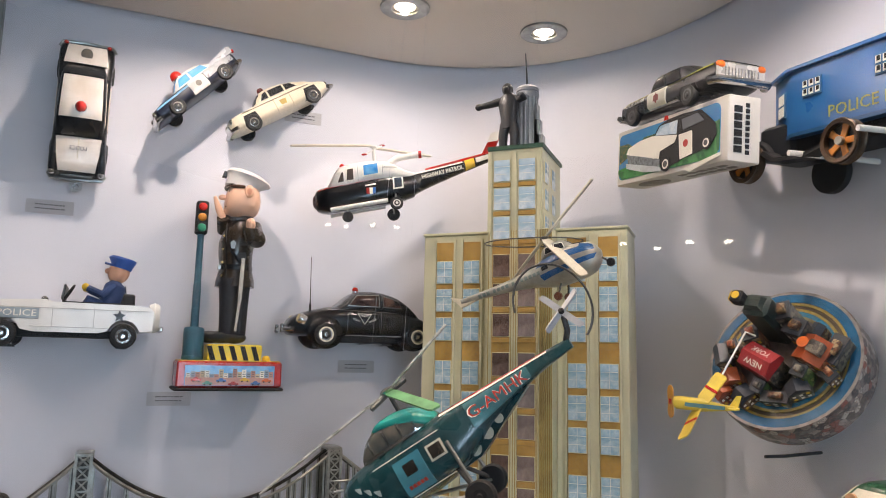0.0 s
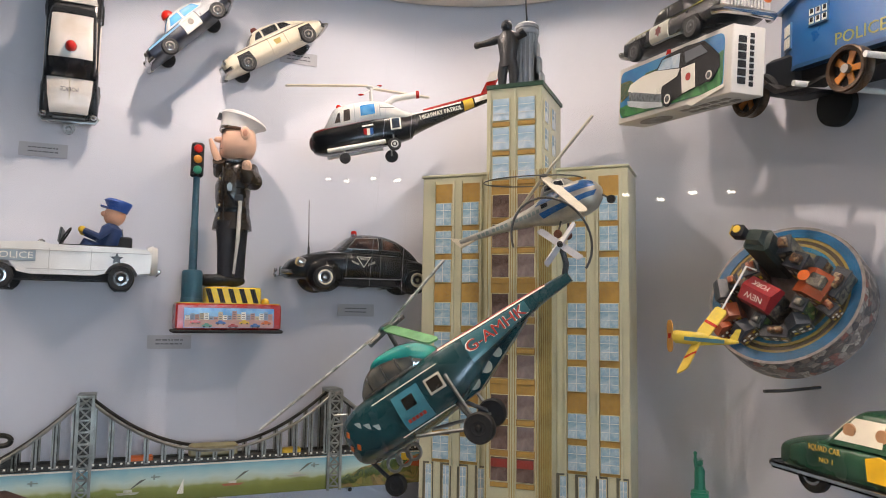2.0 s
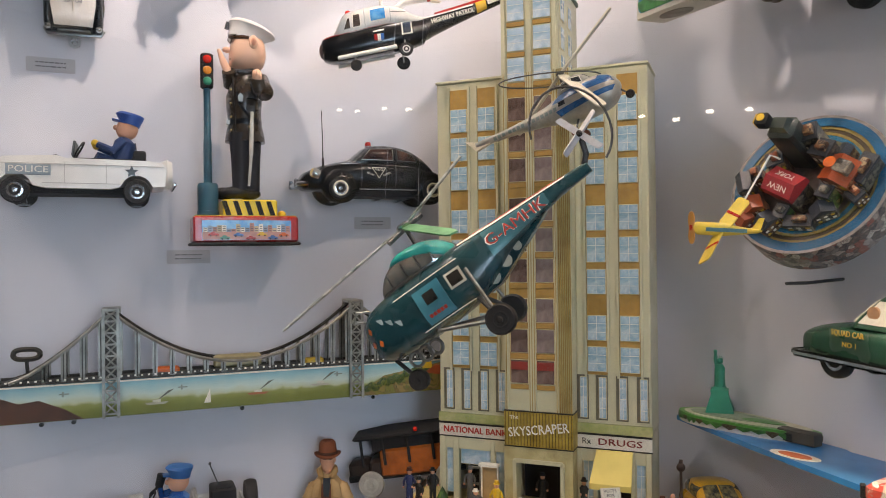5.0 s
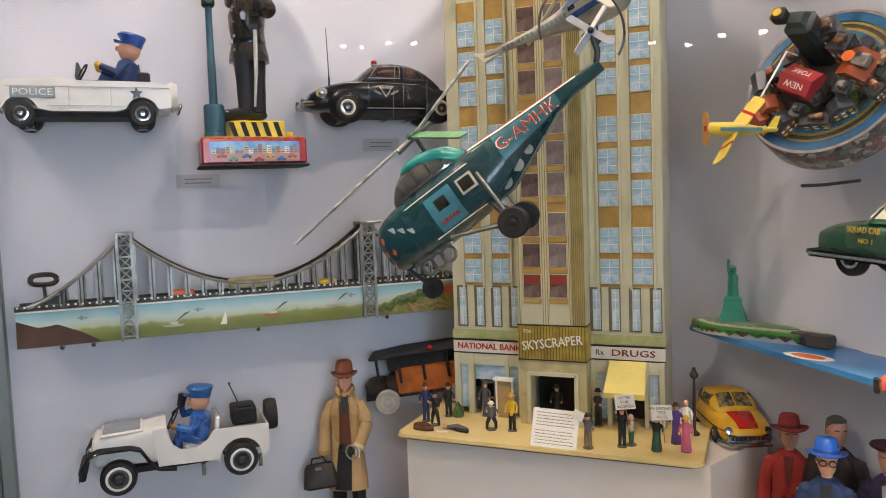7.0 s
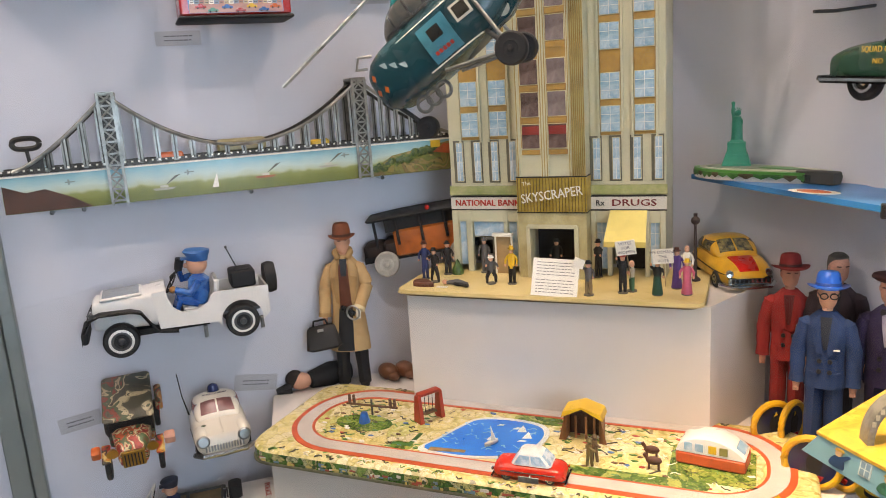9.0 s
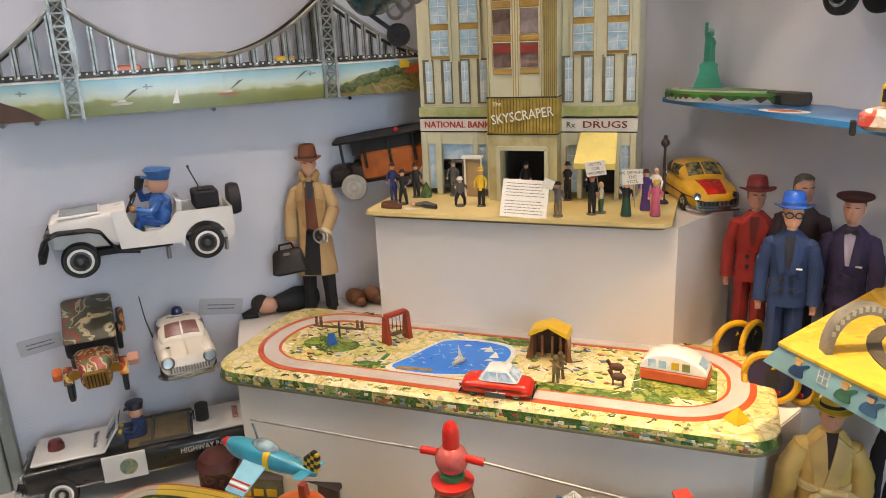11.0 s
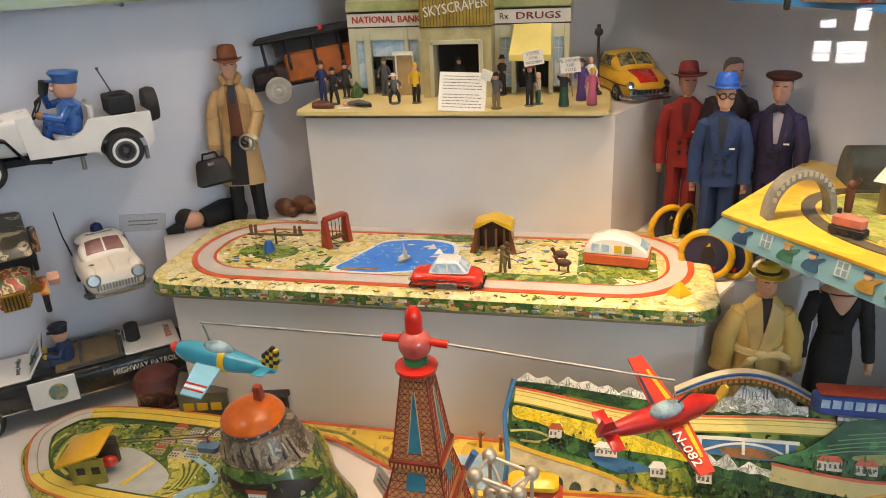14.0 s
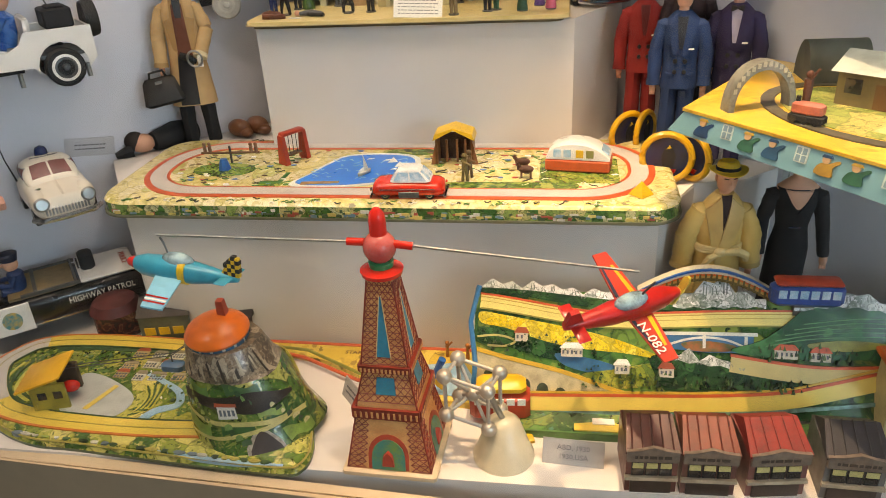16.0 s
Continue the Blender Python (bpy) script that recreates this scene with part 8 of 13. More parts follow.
for sgn in (-1, 1):
    framed(dome, cb, [(-0.040, 0.0545), (-0.004, 0.0545), (-0.004, 0.074), (-0.026, 0.074)], dark_pane, chrome, sgn, 0.0014, "side_window")
    framed(dome, cb, [(0.002, 0.0545), (0.040, 0.0545), (0.036, 0.074), (0.002, 0.074)], dark_pane, matt_black, sgn, 0.0014, "side_window")
    part("stripe", body.side(G(mat("stripe_lime", "c9c54a", 0.4)), [(-0.127, 0.0445), (0.128, 0.0520), (0.128, 0.0545), (-0.127, 0.0460)], sgn, 0.0012, 12), t, "lime flank stripe")
    part("side_trim", body.side(G(chrome), [(-0.040, 0.0165), (0.040, 0.0165), (0.040, 0.0185), (-0.040, 0.0185)], sgn, 0.0012, 8), t)
    dp = part("door_panel", body.side(G(mat("panel_pale", "cfd0c2", 0.4, var=0.08)), [(-0.040, 0.018), (0.012, 0.018), (0.012, 0.049), (-0.040, 0.0475)], sgn, 0.0016), t, "pale printed door panel")
    part("emblem", G(mat("emblem_rust", "8a3a30", 0.4, var=0.3, scale=200)).prism([(-0.014 + rr * math.cos(a), 0.034 + rr * math.sin(a)) for rr, a in [(0.0095 if k % 2 else 0.0062, math.pi * k / 6) for k in range(12)]], sgn * 0.0505 - 0.0006, sgn * 0.0505 + 0.0006), dp)
    for x in (-0.088, 0.072):
        part("wheel_arch", body.side(G(matt_black), [(x - 0.026, 0.016), (x + 0.026, 0.016), (x + 0.017, 0.034), (x - 0.017, 0.034)], sgn, 0.0010), t)
        wheel(t, x, sgn * 0.0450, 0.0180, 0.011, dark_steel, z=0.0175)
    part("tail_lamp", G(orange).ball((0.135, sgn * 0.0375, 0.052), 0.0085, (0.5, 1.0, 0.75)), t, "orange oval tail lamp")
    part("headlight", G(chrome).ball((-0.134, sgn * 0.032, 0.034), 0.007, (0.7, 1, 1)), t)
body.words("POLIS EKIBI", 0.0085, white_ink, t, -0.084, 0.0390, 1.5, 0.066, out=0.0016)
tail_silver = mat("tail_silver", "c8c6c2", 0.25, metal=0.5)
tp = part("tail_panel", G(tail_silver).box((0.1345, 0, 0.044), (0.005, 0.090, 0.026), bevel=0.002), t, "ribbed silver tail panel")
for k in range(11):
    part("rib", G(chrome).box((0.1375, -0.030 + 0.006 * k, 0.041), (0.0016, 0.0022, 0.014), bevel=0.0005), tp)
bp = part("bumper", G(chrome).tube([(0.126, -0.052, 0.026), (0.140, -0.046, 0.026), (0.143, 0, 0.026), (0.140, 0.046, 0.026), (0.126, 0.052, 0.026)], 0.0068, 10), t, "chrome rear bumper")
part("bumper", G(chrome).tube([(-0.128, -0.050, 0.021), (-0.139, -0.042, 0.021), (-0.141, 0, 0.021), (-0.139, 0.042, 0.021), (-0.128, 0.050, 0.021)], 0.005, 8), t)
part("grille", G(steel).box((-0.1355, 0, 0.031), (0.004, 0.056, 0.010), bevel=0.001), t)

# blue patrol van
m = pose(0.500, -0.185, 1.637, 0, 0, -49) @ pose(0, 0, 0, 0, 4, 0)
vb = mat("van_blue", "1f5c96", 0.3, var=0.12, scale=14, coat=0.3)
t = thing("patrol_van", "old-fashioned blue tin police van with orange spoked wheels", "toy van", m)
plan = [(-0.035, -0.02), (0.30, -0.02), (0.30, 0.08), (-0.095, 0.08), (-0.095, 0.008)]
part("van_body", G(vb).slab(plan, 0.062, 0.157), t)
part("roof", G(vb).slab([(x + (0.004 if x > 0 else -0.006), y + (-0.005 if y < 0.05 else 0.005)) for x, y in plan], 0.157, 0.162), t)
part("sill", G(mat("van_dark_blue", "1d4a72", 0.4)).slab([(x, y - 0.001) for x, y in plan], 0.056, 0.062), t)
part("cab", G(mat("van_black", "23262a", 0.35)).box((-0.075, 0.03, 0.058), (0.07, 0.085, 0.055), bevel=0.006), t)
part("chassis", G(matt_black).box((0.08, 0.03, 0.045), (0.38, 0.07, 0.022)), t)
part("mudguard", G(matt_black).tube([(-0.105 + 0.034 * math.cos(a), -0.022, 0.024 + 0.034 * math.sin(a)) for a in [radians(180 - 15 * k) for k in range(12)]], 0.006, 8), t)
wn = part("window", G(mat("van_frame", "35648c", 0.4)).box((0, 0, 0), (0.026, 0.003, 0.040)), t, m=pose(-0.066, -0.0068, 0.112, 0, 0, -25))
for i in (-1, 1):
    for j in (-1, 1):
        part("pane", G(white_ink).box((i * 0.006, -0.002, j * 0.0095), (0.009, 0.001, 0.0155)), wn)
for x, w, hgt in ((0.004, 0.034, 0.026), (0.125, 0.034, 0.028)):
    wn = part("window", G(mat("van_frame", "35648c", 0.4)).box((x, -0.0212, 0.124), (w, 0.003, hgt)), t)
    for i in range(2 if w < 0.03 else 3):
        for j in range(2):
            n = 2 if w < 0.03 else 3
            px_, pz_ = x - w / 2 + w * (i + 0.5) / n, 0.124 + (j - 0.5) * hgt * 0.48
            part("pane", G(white_ink).box((px_, -0.0230, pz_), (w / n * 0.70, 0.001, hgt * 0.36)).use(dark_pane).box((px_ + 0.0008, -0.0234, pz_ + 0.001), (w / n * 0.42, 0.001, hgt * 0.24)), wn)
words("lettering", "POLICE PATROL", 0.024, mat("letter_gold", "9a9a52", 0.5), t, pose(0.122, -0.0206, 0.079), width=0.18)
for x in (-0.105, 0.075):
    wh = part("wheel", G(mat("wheel_bronze", "5c4a3a", 0.32, metal=0.6, var=0.3, scale=40)).lathe([(0.024, -0.010), (0.030, -0.010), (0.0315, -0.007), (0.0295, -0.004), (0.0295, 0.005), (0.0315, 0.008), (0.0295, 0.010), (0.0245, 0.009), (0.0235, 0.003), (0.0235, -0.010)], seg=32), t, m=pose(x, -0.040, 0.026, 90, 0, 0))
    part("wheel_disc", G(matt_black).lathe([(0.001, 0.0005), (0.024, 0.0005), (0.024, -0.006), (0.001, -0.006)], seg=24), wh)
    g = G(mat("wheel_amber", "c07a30", 0.35, metal=0.2, var=0.2))
    for k in range(5):
        a = 2 * math.pi * k / 5
        c_, n_ = Vector((math.cos(a), math.sin(a), 0)), Vector((-math.sin(a), math.cos(a), 0))
        g.slab([tuple((c_ * d + n_ * w)[:2]) for d, w in ((0.003, -0.0045), (0.016, -0.0042), (0.0238, -0.0058), (0.0238, 0.0058), (0.016, 0.0042), (0.003, 0.0045))], 0.0008, 0.0032)
    part("spokes", g, wh, "orange wheel spokes")
    part("hub", G(steel).cyl((0, 0, -0.004), (0, 0, 0.010), 0.006), wh)
part("running_board", G(matt_black).prism([(-0.078, 0.036), (-0.070, 0.040), (-0.050, 0.026), (0.000, 0.022), (0.040, 0.030), (0.040, 0.026), (0.000, 0.017), (-0.054, 0.020)], -0.040, -0.012), t, "black curved running board")
part("far_wheel", G(rubber).lathe([(0.002, -0.007), (0.033, -0.006), (0.033, 0.006), (0.002, 0.007)], seg=24), t, m=pose(-0.045, 0.07, 0.014, 90, 0, 0))
for x in (0.0, 0.115):
    part("peg", G(white).cyl((x, -0.060, 0.022 + 0.1 * x), (x + 0.02, 0.09, 0.022 + 0.1 * x), 0.0042), t, "white plastic wall peg")

# round city carousel with a circling plane
CX, CY, CN = Vector((0.908, -0.389, 0.159)), Vector((0.036, 0.448, 0.893)), Vector((-0.419, -0.805, 0.421))
cm = Matrix(((CX.x, CY.x, CN.x, 0.446), (CX.y, CY.y, CN.y, -0.125), (CX.z, CY.z, CN.z, 1.361), (0, 0, 0, 1))) @ Matrix.Scale(0.845, 4)
ring_city = litho("rim_print", ["7c7876", "a39a92", "5c5450", "93564a", "b9b2a8", "46464a", "8c8078"], 75, 0.3, 0.2, "2c2828", True)
t = thing("city_carousel", "round tin city toy with houses and a rail ring, mounted tilted", "toy city", cm)
part("rim", G(ring_city).lathe([(0.001, -0.048), (0.128, -0.048), (0.136, -0.042), (0.136, 0.012), (0.134, 0.018), (0.130, 0.018), (0.130, 0.0), (0.001, 0.0)], seg=48), t, "printed city rim")
for r0, r1, z, c in ((0.129, 0.134, 0.0192, mat("ring_pale", "8d8480", 0.3, var=0.3, scale=60, col2="665e5c")), (0.113, 0.129, 0.0185, mat("ring_blue", "25658c", 0.22, var=0.25, scale=20, coat=0.4)), (0.108, 0.113, 0.0165, mat("ring_gold", "a08c4e", 0.25, var=0.25, coat=0.3)), (0.101, 0.108, 0.0150, mat("ring_umber", "4a3c2a", 0.3, var=0.25)), (0.096, 0.101, 0.017, mat("ring_gold", "a08c4e")), (0.088, 0.096, 0.0160, mat("ring_teal", "2f7a9c", 0.25, var=0.25, coat=0.3)), (0.082, 0.088, 0.015, mat("ring_sand", "8a7e58", 0.4, var=0.25)), (0.002, 0.082, 0.013, litho("ring_dark", ["2c2a26", "4c4a40", "24262c", "5a5044", "6a6450"], 110, 0.3, 0.2, "1a1816", True))):
    part("track_ring", G(c).lathe([(r0, z - 0.006), (r0, z), (r1, z), (r1, z - 0.006)], seg=48), t)
bl = [litho("bld_grey", ["3a3834", "5a554c", "2c2b29", "7a7466", "8c8474"], 130, 0.3, 0.15, "1a1a1a", True), litho("bld_brown", ["5a3424", "7a4e34", "3c2620", "94744e", "a8906c"], 130, 0.3, 0.15, "241612", True), litho("bld_orange", ["a04a28", "7a4030", "b86a44", "4a3c34", "c08a60"], 130, 0.3, 0.15, "301a12", True), litho("bld_green", ["4a5a34", "86925a", "34402a", "a8a068", "5e7a3c"], 130, 0.3, 0.15, "1c2416", True)]
roof_orange, roof_slate = mat("roof_orange", "a8502c", 0.35, var=0.2, coat=0.3), mat("roof_slate", "3a3f46", 0.4, var=0.2)
for x, y, sx, sy, hh, rz, c, rm in ((0.067, -0.016, 0.050, 0.044, 0.045, -35, 2, roof_orange), (0.098, -0.012, 0.026, 0.05, 0.032, -35, 0, None), (-0.088, -0.002, 0.024, 0.036, 0.055, 10, 0, roof_slate), (-0.072, 0.016, 0.022, 0.026, 0.045, 10, 1, None), (-0.078, -0.040, 0.030, 0.026, 0.040, 15, 2, roof_orange),
                                     (-0.098, -0.060, 0.030, 0.028, 0.034, 35, 2, roof_orange), (-0.060, -0.072, 0.034, 0.026, 0.028, 40, 1, roof_slate), (-0.034, -0.058, 0.022, 0.024, 0.026, -30, 3, None), (-0.008, -0.080, 0.046, 0.020, 0.020, -12, 0, None), (0.032, -0.070, 0.036, 0.022, 0.026, 14, 0, roof_slate), (0.042, -0.046, 0.024, 0.022, 0.040, -30, 3, None),
                                     (0.046, 0.026, 0.034, 0.030, 0.060, -30, 0, None), (0.030, 0.052, 0.030, 0.032, 0.075, 0, 0, None), (0.070, 0.030, 0.022, 0.024, 0.030, -35, 1, roof_slate), (-0.036, 0.034, 0.028, 0.026, 0.050, 8, 1, None), (0.082, -0.052, 0.022, 0.026, 0.024, 40, 1, None)):
    lm = pose(x, y, 0.013, 0, 0, rz)
    hs = part("house", G(bl[c]).box((0, 0, hh / 2), (sx, sy, hh), bevel=0.001), t, m=lm)
    if rm:
        part("house_roof", G(rm).prism([(-sx * 0.54, hh), (sx * 0.54, hh), (0, hh + sx * 0.34)], -sy * 0.54, sy * 0.54), hs)
    else:
        part("parapet", G(roof_slate).box((0, 0, hh + 0.002), (sx * 1.04, sy * 1.04, 0.004)).use(bl[(c + 1) % 4]).box((sx * 0.1, 0, hh + 0.008), (sx * 0.5, sy * 0.5, 0.012), bevel=0.001), hs)
    for k in range(3):
        for j in range(2):
            part("window", G(white_ink if (k + j) % 3 else yellow).box((-sx * 0.32 + k * sx * 0.32, -sy / 2 - 0.0002, hh * (0.35 + 0.35 * j)), (sx * 0.16, 0.0008, hh * 0.16)), hs)
tw = part("tower", G(mat("tower_dark", "26302f", 0.3, var=0.25, coat=0.3, col2="3f4a44")).box((0, 0, 0.058), (0.046, 0.040, 0.116), bevel=0.006).box((0, 0, 0.120), (0.034, 0.028, 0.014), taper=(0.7, 0.7)), t, "dark signal tower", m=pose(0.002, 0.052, 0.010, 0, 0, -20))
part("clock_box", G(matt_black).box((-0.024, 0.0, 0.132), (0.022, 0.022, 0.022), bevel=0.003).use(yellow).cyl((-0.024, 0.0, 0.143), (-0.024, 0.0, 0.1445), 0.007).box((-0.036, 0, 0.132), (0.003, 0.018, 0.018), bevel=0.001), tw, "yellow clock box")
rf = part("red_roof", G(mat("roof_red", "a02c30", 0.3, var=0.12, coat=0.3)).prism([(-0.030, 0.062), (0.030, 0.062), (0.028, 0.080), (0.0, 0.094), (-0.028, 0.080)], -0.038, 0.038), t, "red roof with white letters", m=pose(-0.016, -0.026, 0.012, 0, 0, 52) @ Matrix.Scale(0.80, 4))
for txt, sx in (("YORK", 1), ("NEW", -1)):
    nrm = Vector((sx * 0.447, 0, 0.894))
    up = Vector((0.894, 0, -0.447 * sx)) * (-1)
    rt = up.cross(nrm)
    c = Vector((sx * 0.0145, 0, 0.0872)) + nrm * 0.0006
    words("lettering", txt, 0.019, white_ink, rf, Matrix(((rt.x, -nrm.x, up.x, c.x), (rt.y, -nrm.y, up.y, c.y), (rt.z, -nrm.z, up.z, c.z), (0, 0, 0, 1))), width=0.046)
part("station", G(bl[0]).box((0, 0, 0.03), (0.05, 0.07, 0.06)), rf)
part("clock", G(orange).cyl((0, 0, 0.062), (0, 0, 0.063), 0.010).use(bl[0]).box((0.022, 0, 0.052), (0.024, 0.022, 0.024), bevel=0.001), t, "round orange clock", m=pose(0.058, -0.006, 0.013, 0, 0, -35))
mt = thing("wall_mount", "dark round wall bracket with a thin rod", "bracket", pose(0.512, -0.032, 1.226))
part("rod", G(dark_steel).tube([(0.0, 0, 0), (-0.07, -0.05, -0.006), (-0.10, -0.075, -0.006)], 0.0026, 8), mt)
part("ball", G(matt_black).ball((0, 0, 0), 0.016), mt)
part("stem", G(dark_steel).cyl((0, 0, 0), (0.02, 0.024, 0), 0.007), mt)
# plane on a rod
m = pose(0.328, -0.245, 1.300, 0, 0, 0) @ Matrix.Scale(0.88, 4)
t = thing("yellow_plane", "small yellow tin aeroplane on a white rod", "toy plane", m)
py = mat("plane_yellow", "dcc24a", 0.35, var=0.12, coat=0.3)
part("fuselage", G(py).loft([super_ring(x, hw, -hw + dz, hw + dz, p=0.7) for x, hw, dz in ((-0.044, 0.007, 0.004), (-0.038, 0.0105, 0.003), (0.0, 0.0105, 0), (0.03, 0.0055, -0.003), (0.052, 0.003, -0.004))]), t)
part("side_stripe", G(mat("plane_teal", "4a7d8a", 0.4)).box((0.005, -0.0108, -0.001), (0.06, 0.001, 0.006), pose(0, 0, 0, 0, 4, 0)), t)
for (a, b, w) in (((0.0, -0.004, 0.004), (0.032, 0.03, 0.048), 0.0125), ((-0.006, 0, -0.004), (-0.028, -0.03, -0.050), 0.0120)):
    wg = blade(t, a, b, w, py, "wing", tw=0.3)
    q0, q1 = Vector(a).lerp(Vector(b), 0.42), Vector(a).lerp(Vector(b), 0.50)
    blade(wg, q0 + Vector((0, -0.0012, 0)), q1 + Vector((0, -0.0012, 0)), w * 1.02, red, "wing_band", tw=0.3)
part("tail_fin", G(py).prism([(0.04, -0.002), (0.054, -0.002), (0.060, 0.016), (0.052, 0.016)], -0.0012, 0.0012).box((0.048, 0, -0.004), (0.016, 0.045, 0.002)), t)
part("propeller", G(mat("prop_amber", "c08a3a", 0.3)).loft([[Vector((xx + 0.047, 0.010 * math.cos(a) * (0.8 + 0.9 * abs(math.sin(a))), 0.004 + 0.026 * math.sin(a))) for a in [2 * math.pi * k / 24 for k in range(24)]] for xx in (-0.0478, -0.0462)]).use(red).box((0.001, 0, 0.004), (0.004, 0.012, 0.010), bevel=0.001), t, "broad amber propeller", m=pose(-0.047, 0, 0, 0, 0, 28))
part("rod", G(white).tube([(0.032, 0.03, 0.048), (0.070, 0.05, 0.118), (0.085, 0.06, 0.112)], 0.0018, 6), t, "white carrying rod")

# green squad car
m = on_right(0.572, 1.104, 0.10) @ pose(0, 0, 0, 0, 3, 0) @ Matrix.Scale(0.95, 4)
sg = mat("squad_green", "1f4a36", 0.25, var=0.18, scale=18, coat=0.5)
t = car("squad_car", "dark green tin squad car with printed windows", m, 0.31, 0.12, sg, [(-0.5, 0.04, 0.034), (-0.48, 0.052, 0.046), (-0.36, 0.064, 0.055), (-0.1, 0.07, 0.058), (0.2, 0.07, 0.058), (0.45, 0.06, 0.052), (0.5, 0.045, 0.04)],
        cab=(-0.075, -0.03, 0.06, 0.115, 0.066, 0.112, 0.054, 0.040), r=0.026, pane=mat("pane_cream", "cfd0c6", 0.25, var=0.06, scale=50), fenders=0.0, clear_h=0.22, lights=False, group="", tuck=0.016, drop=0.012, p=0.55)
words("lettering", "SQUAD CAR", 0.0115, mat("letter_ochre", "c9a23a", 0.4), t, pose(-0.066, -0.0592, 0.056), width=0.050)
words("lettering", "NO 1", 0.010, mat("letter_ochre", "c9a23a"), t, pose(-0.062, -0.0592, 0.041))
for x in (-0.035, 0.012, 0.045):
    part("printed_shape", G(mat("print_tan", "b08a6a", 0.4, var=0.1)).prism(circle(0.009, 14, x, 0.088), -0.0505, -0.046), t)
part("badge", G(yellow).prism([(0.0, 0.03), (0.03, 0.03), (0.034, 0.058), (0.015, 0.064), (-0.004, 0.058)], -0.0605, -0.058), t, "yellow shield badge")
part("sill", G(chrome).box((-0.02, -0.0585, 0.017), (0.27, 0.007, 0.010), bevel=0.003), t, "long chrome side bumper")

# blue tin sea with the statue island
sea = mat("sea_blue", "2f7fc0", 0.3, var=0.15, scale=10, coat=0.3, col2="1f6aa8")
ISLE = Matrix.Translation((0.345, -1.32, 1.15)) @ Matrix.Scale(1.065, 4) @ Matrix.Translation((-0.345, 1.32, -1.15))
t = thing("island_toy", "blue tin sea plate with a green statue island", "toy island", ISLE @ pose(0, 0, 0.970))
part("sea", G(sea).slab([(0.240, 0.013), (0.252, 0.026), (0.303, 0.032), (0.368, -0.024), (0.484, -0.140), (0.552, -0.345), (0.481, -0.315), (0.359, -0.156)], 0.0, 0.008), t, "blue printed sea plate")
part("sea", G(sea).slab([(0.486, -0.142), (0.603, -0.259), (0.772, -0.428), (0.700, -0.600), (0.622, -0.550), (0.484, -0.320), (0.554, -0.346)], -0.002, 0.006), t, "blue printed sea plate")
part("joint_clip", G(matt_black).box((0.483, -0.318, 0.002), (0.006, 0.012, 0.018), bevel=0.001), t)
isl = [(0.246, -0.008), (0.262, 0.008), (0.30, 0.012), (0.345, -0.005), (0.42, -0.07), (0.455, -0.115), (0.44, -0.13), (0.38, -0.115), (0.30, -0.075), (0.262, -0.045)]
isl = smooth(isl, 4)
ip = part("island", G(mat("island_green", "4f9440", 0.35, var=0.15, scale=40, coat=0.2)).slab(isl, 0.016, 0.024), t, "green printed island")
part("island_base", G(mat("island_base", "c9c8c6", 0.5, var=0.1)).slab([(0.34 + (x - 0.34) * 0.99, -0.045 + (y + 0.045) * 0.98) for x, y in isl], 0.008, 0.016), ip)
# drips of printed leaves hang below the rim
for k in range(0, len(isl)):
    (xa, ya), (xb, yb) = isl[k], isl[(k + 1) % len(isl)]
    deep = 0.006 + 0.004 * ((k * 5) % 4) / 3
    c = mat("leaf_print", "3f7a34", 0.45, var=0.3, scale=90) if k % 3 else mat("leaf_umber", "5a4a34", 0.5, var=0.3)
    nx, ny = (yb - ya), -(xb - xa)
    ln = math.hypot(nx, ny) or 1e-6
    nx, ny = nx / ln * 0.0012 * (-1 if nx * ((xa + xb) / 2 - 0.345) + ny * ((ya + yb) / 2 + 0.05) < 0 else 1), ny / ln * 0.0012 * (-1 if nx * ((xa + xb) / 2 - 0.345) + ny * ((ya + yb) / 2 + 0.05) < 0 else 1)
    xm, ym = (xa + xb) / 2, (ya + yb) / 2
    vs = [(xa, ya, 0.020), (xb, yb, 0.020), (xb, yb, 0.0165), (xm, ym, 0.0165 - deep * 0.6), (xa, ya, 0.0165)]
    part("leaf_drip", G(c).add([(x + nx, y + ny, z) for x, y, z in vs] + [(x - nx, y - ny, z) for x, y, z in vs], [(0, 1, 2, 3, 4), (9, 8, 7, 6, 5), (0, 5, 6, 1), (1, 6, 7, 2), (2, 7, 8, 3), (3, 8, 9, 4), (4, 9, 5, 0)]), ip)
part("path", G(mat("path_stone", "c3c2ae", 0.5, var=0.1)).slab([(0.340 + (x - 0.340) * 0.90, -0.045 + (y + 0.045) * 0.84) for x, y in isl], 0.024, 0.0252), ip)
part("court", G(mat("court_grey", "8f9c88", 0.5, var=0.15)).slab([(0.330 + (x - 0.34) * 0.68, -0.042 + (y + 0.045) * 0.60) for x, y in isl], 0.0252, 0.0262), ip)
part("lawn", G(mat("island_green", "4f9440")).slab([(0.375 + (x - 0.34) * 0.30, -0.075 + (y + 0.045) * 0.24) for x, y in isl], 0.0262, 0.0270), ip)
part("jetty", G(mat("jetty_grey", "4a463e", 0.6, var=0.2)).box((0, 0, 0.018), (0.060, 0.020, 0.018), pose(0.425, -0.125, 0, 0, 0, -38), bevel=0.001).use(matt_black).box((-0.012, -0.0106, 0.016), (0.014, 0.001, 0.011), pose(0.425, -0.125, 0, 0, 0, -38)), t)
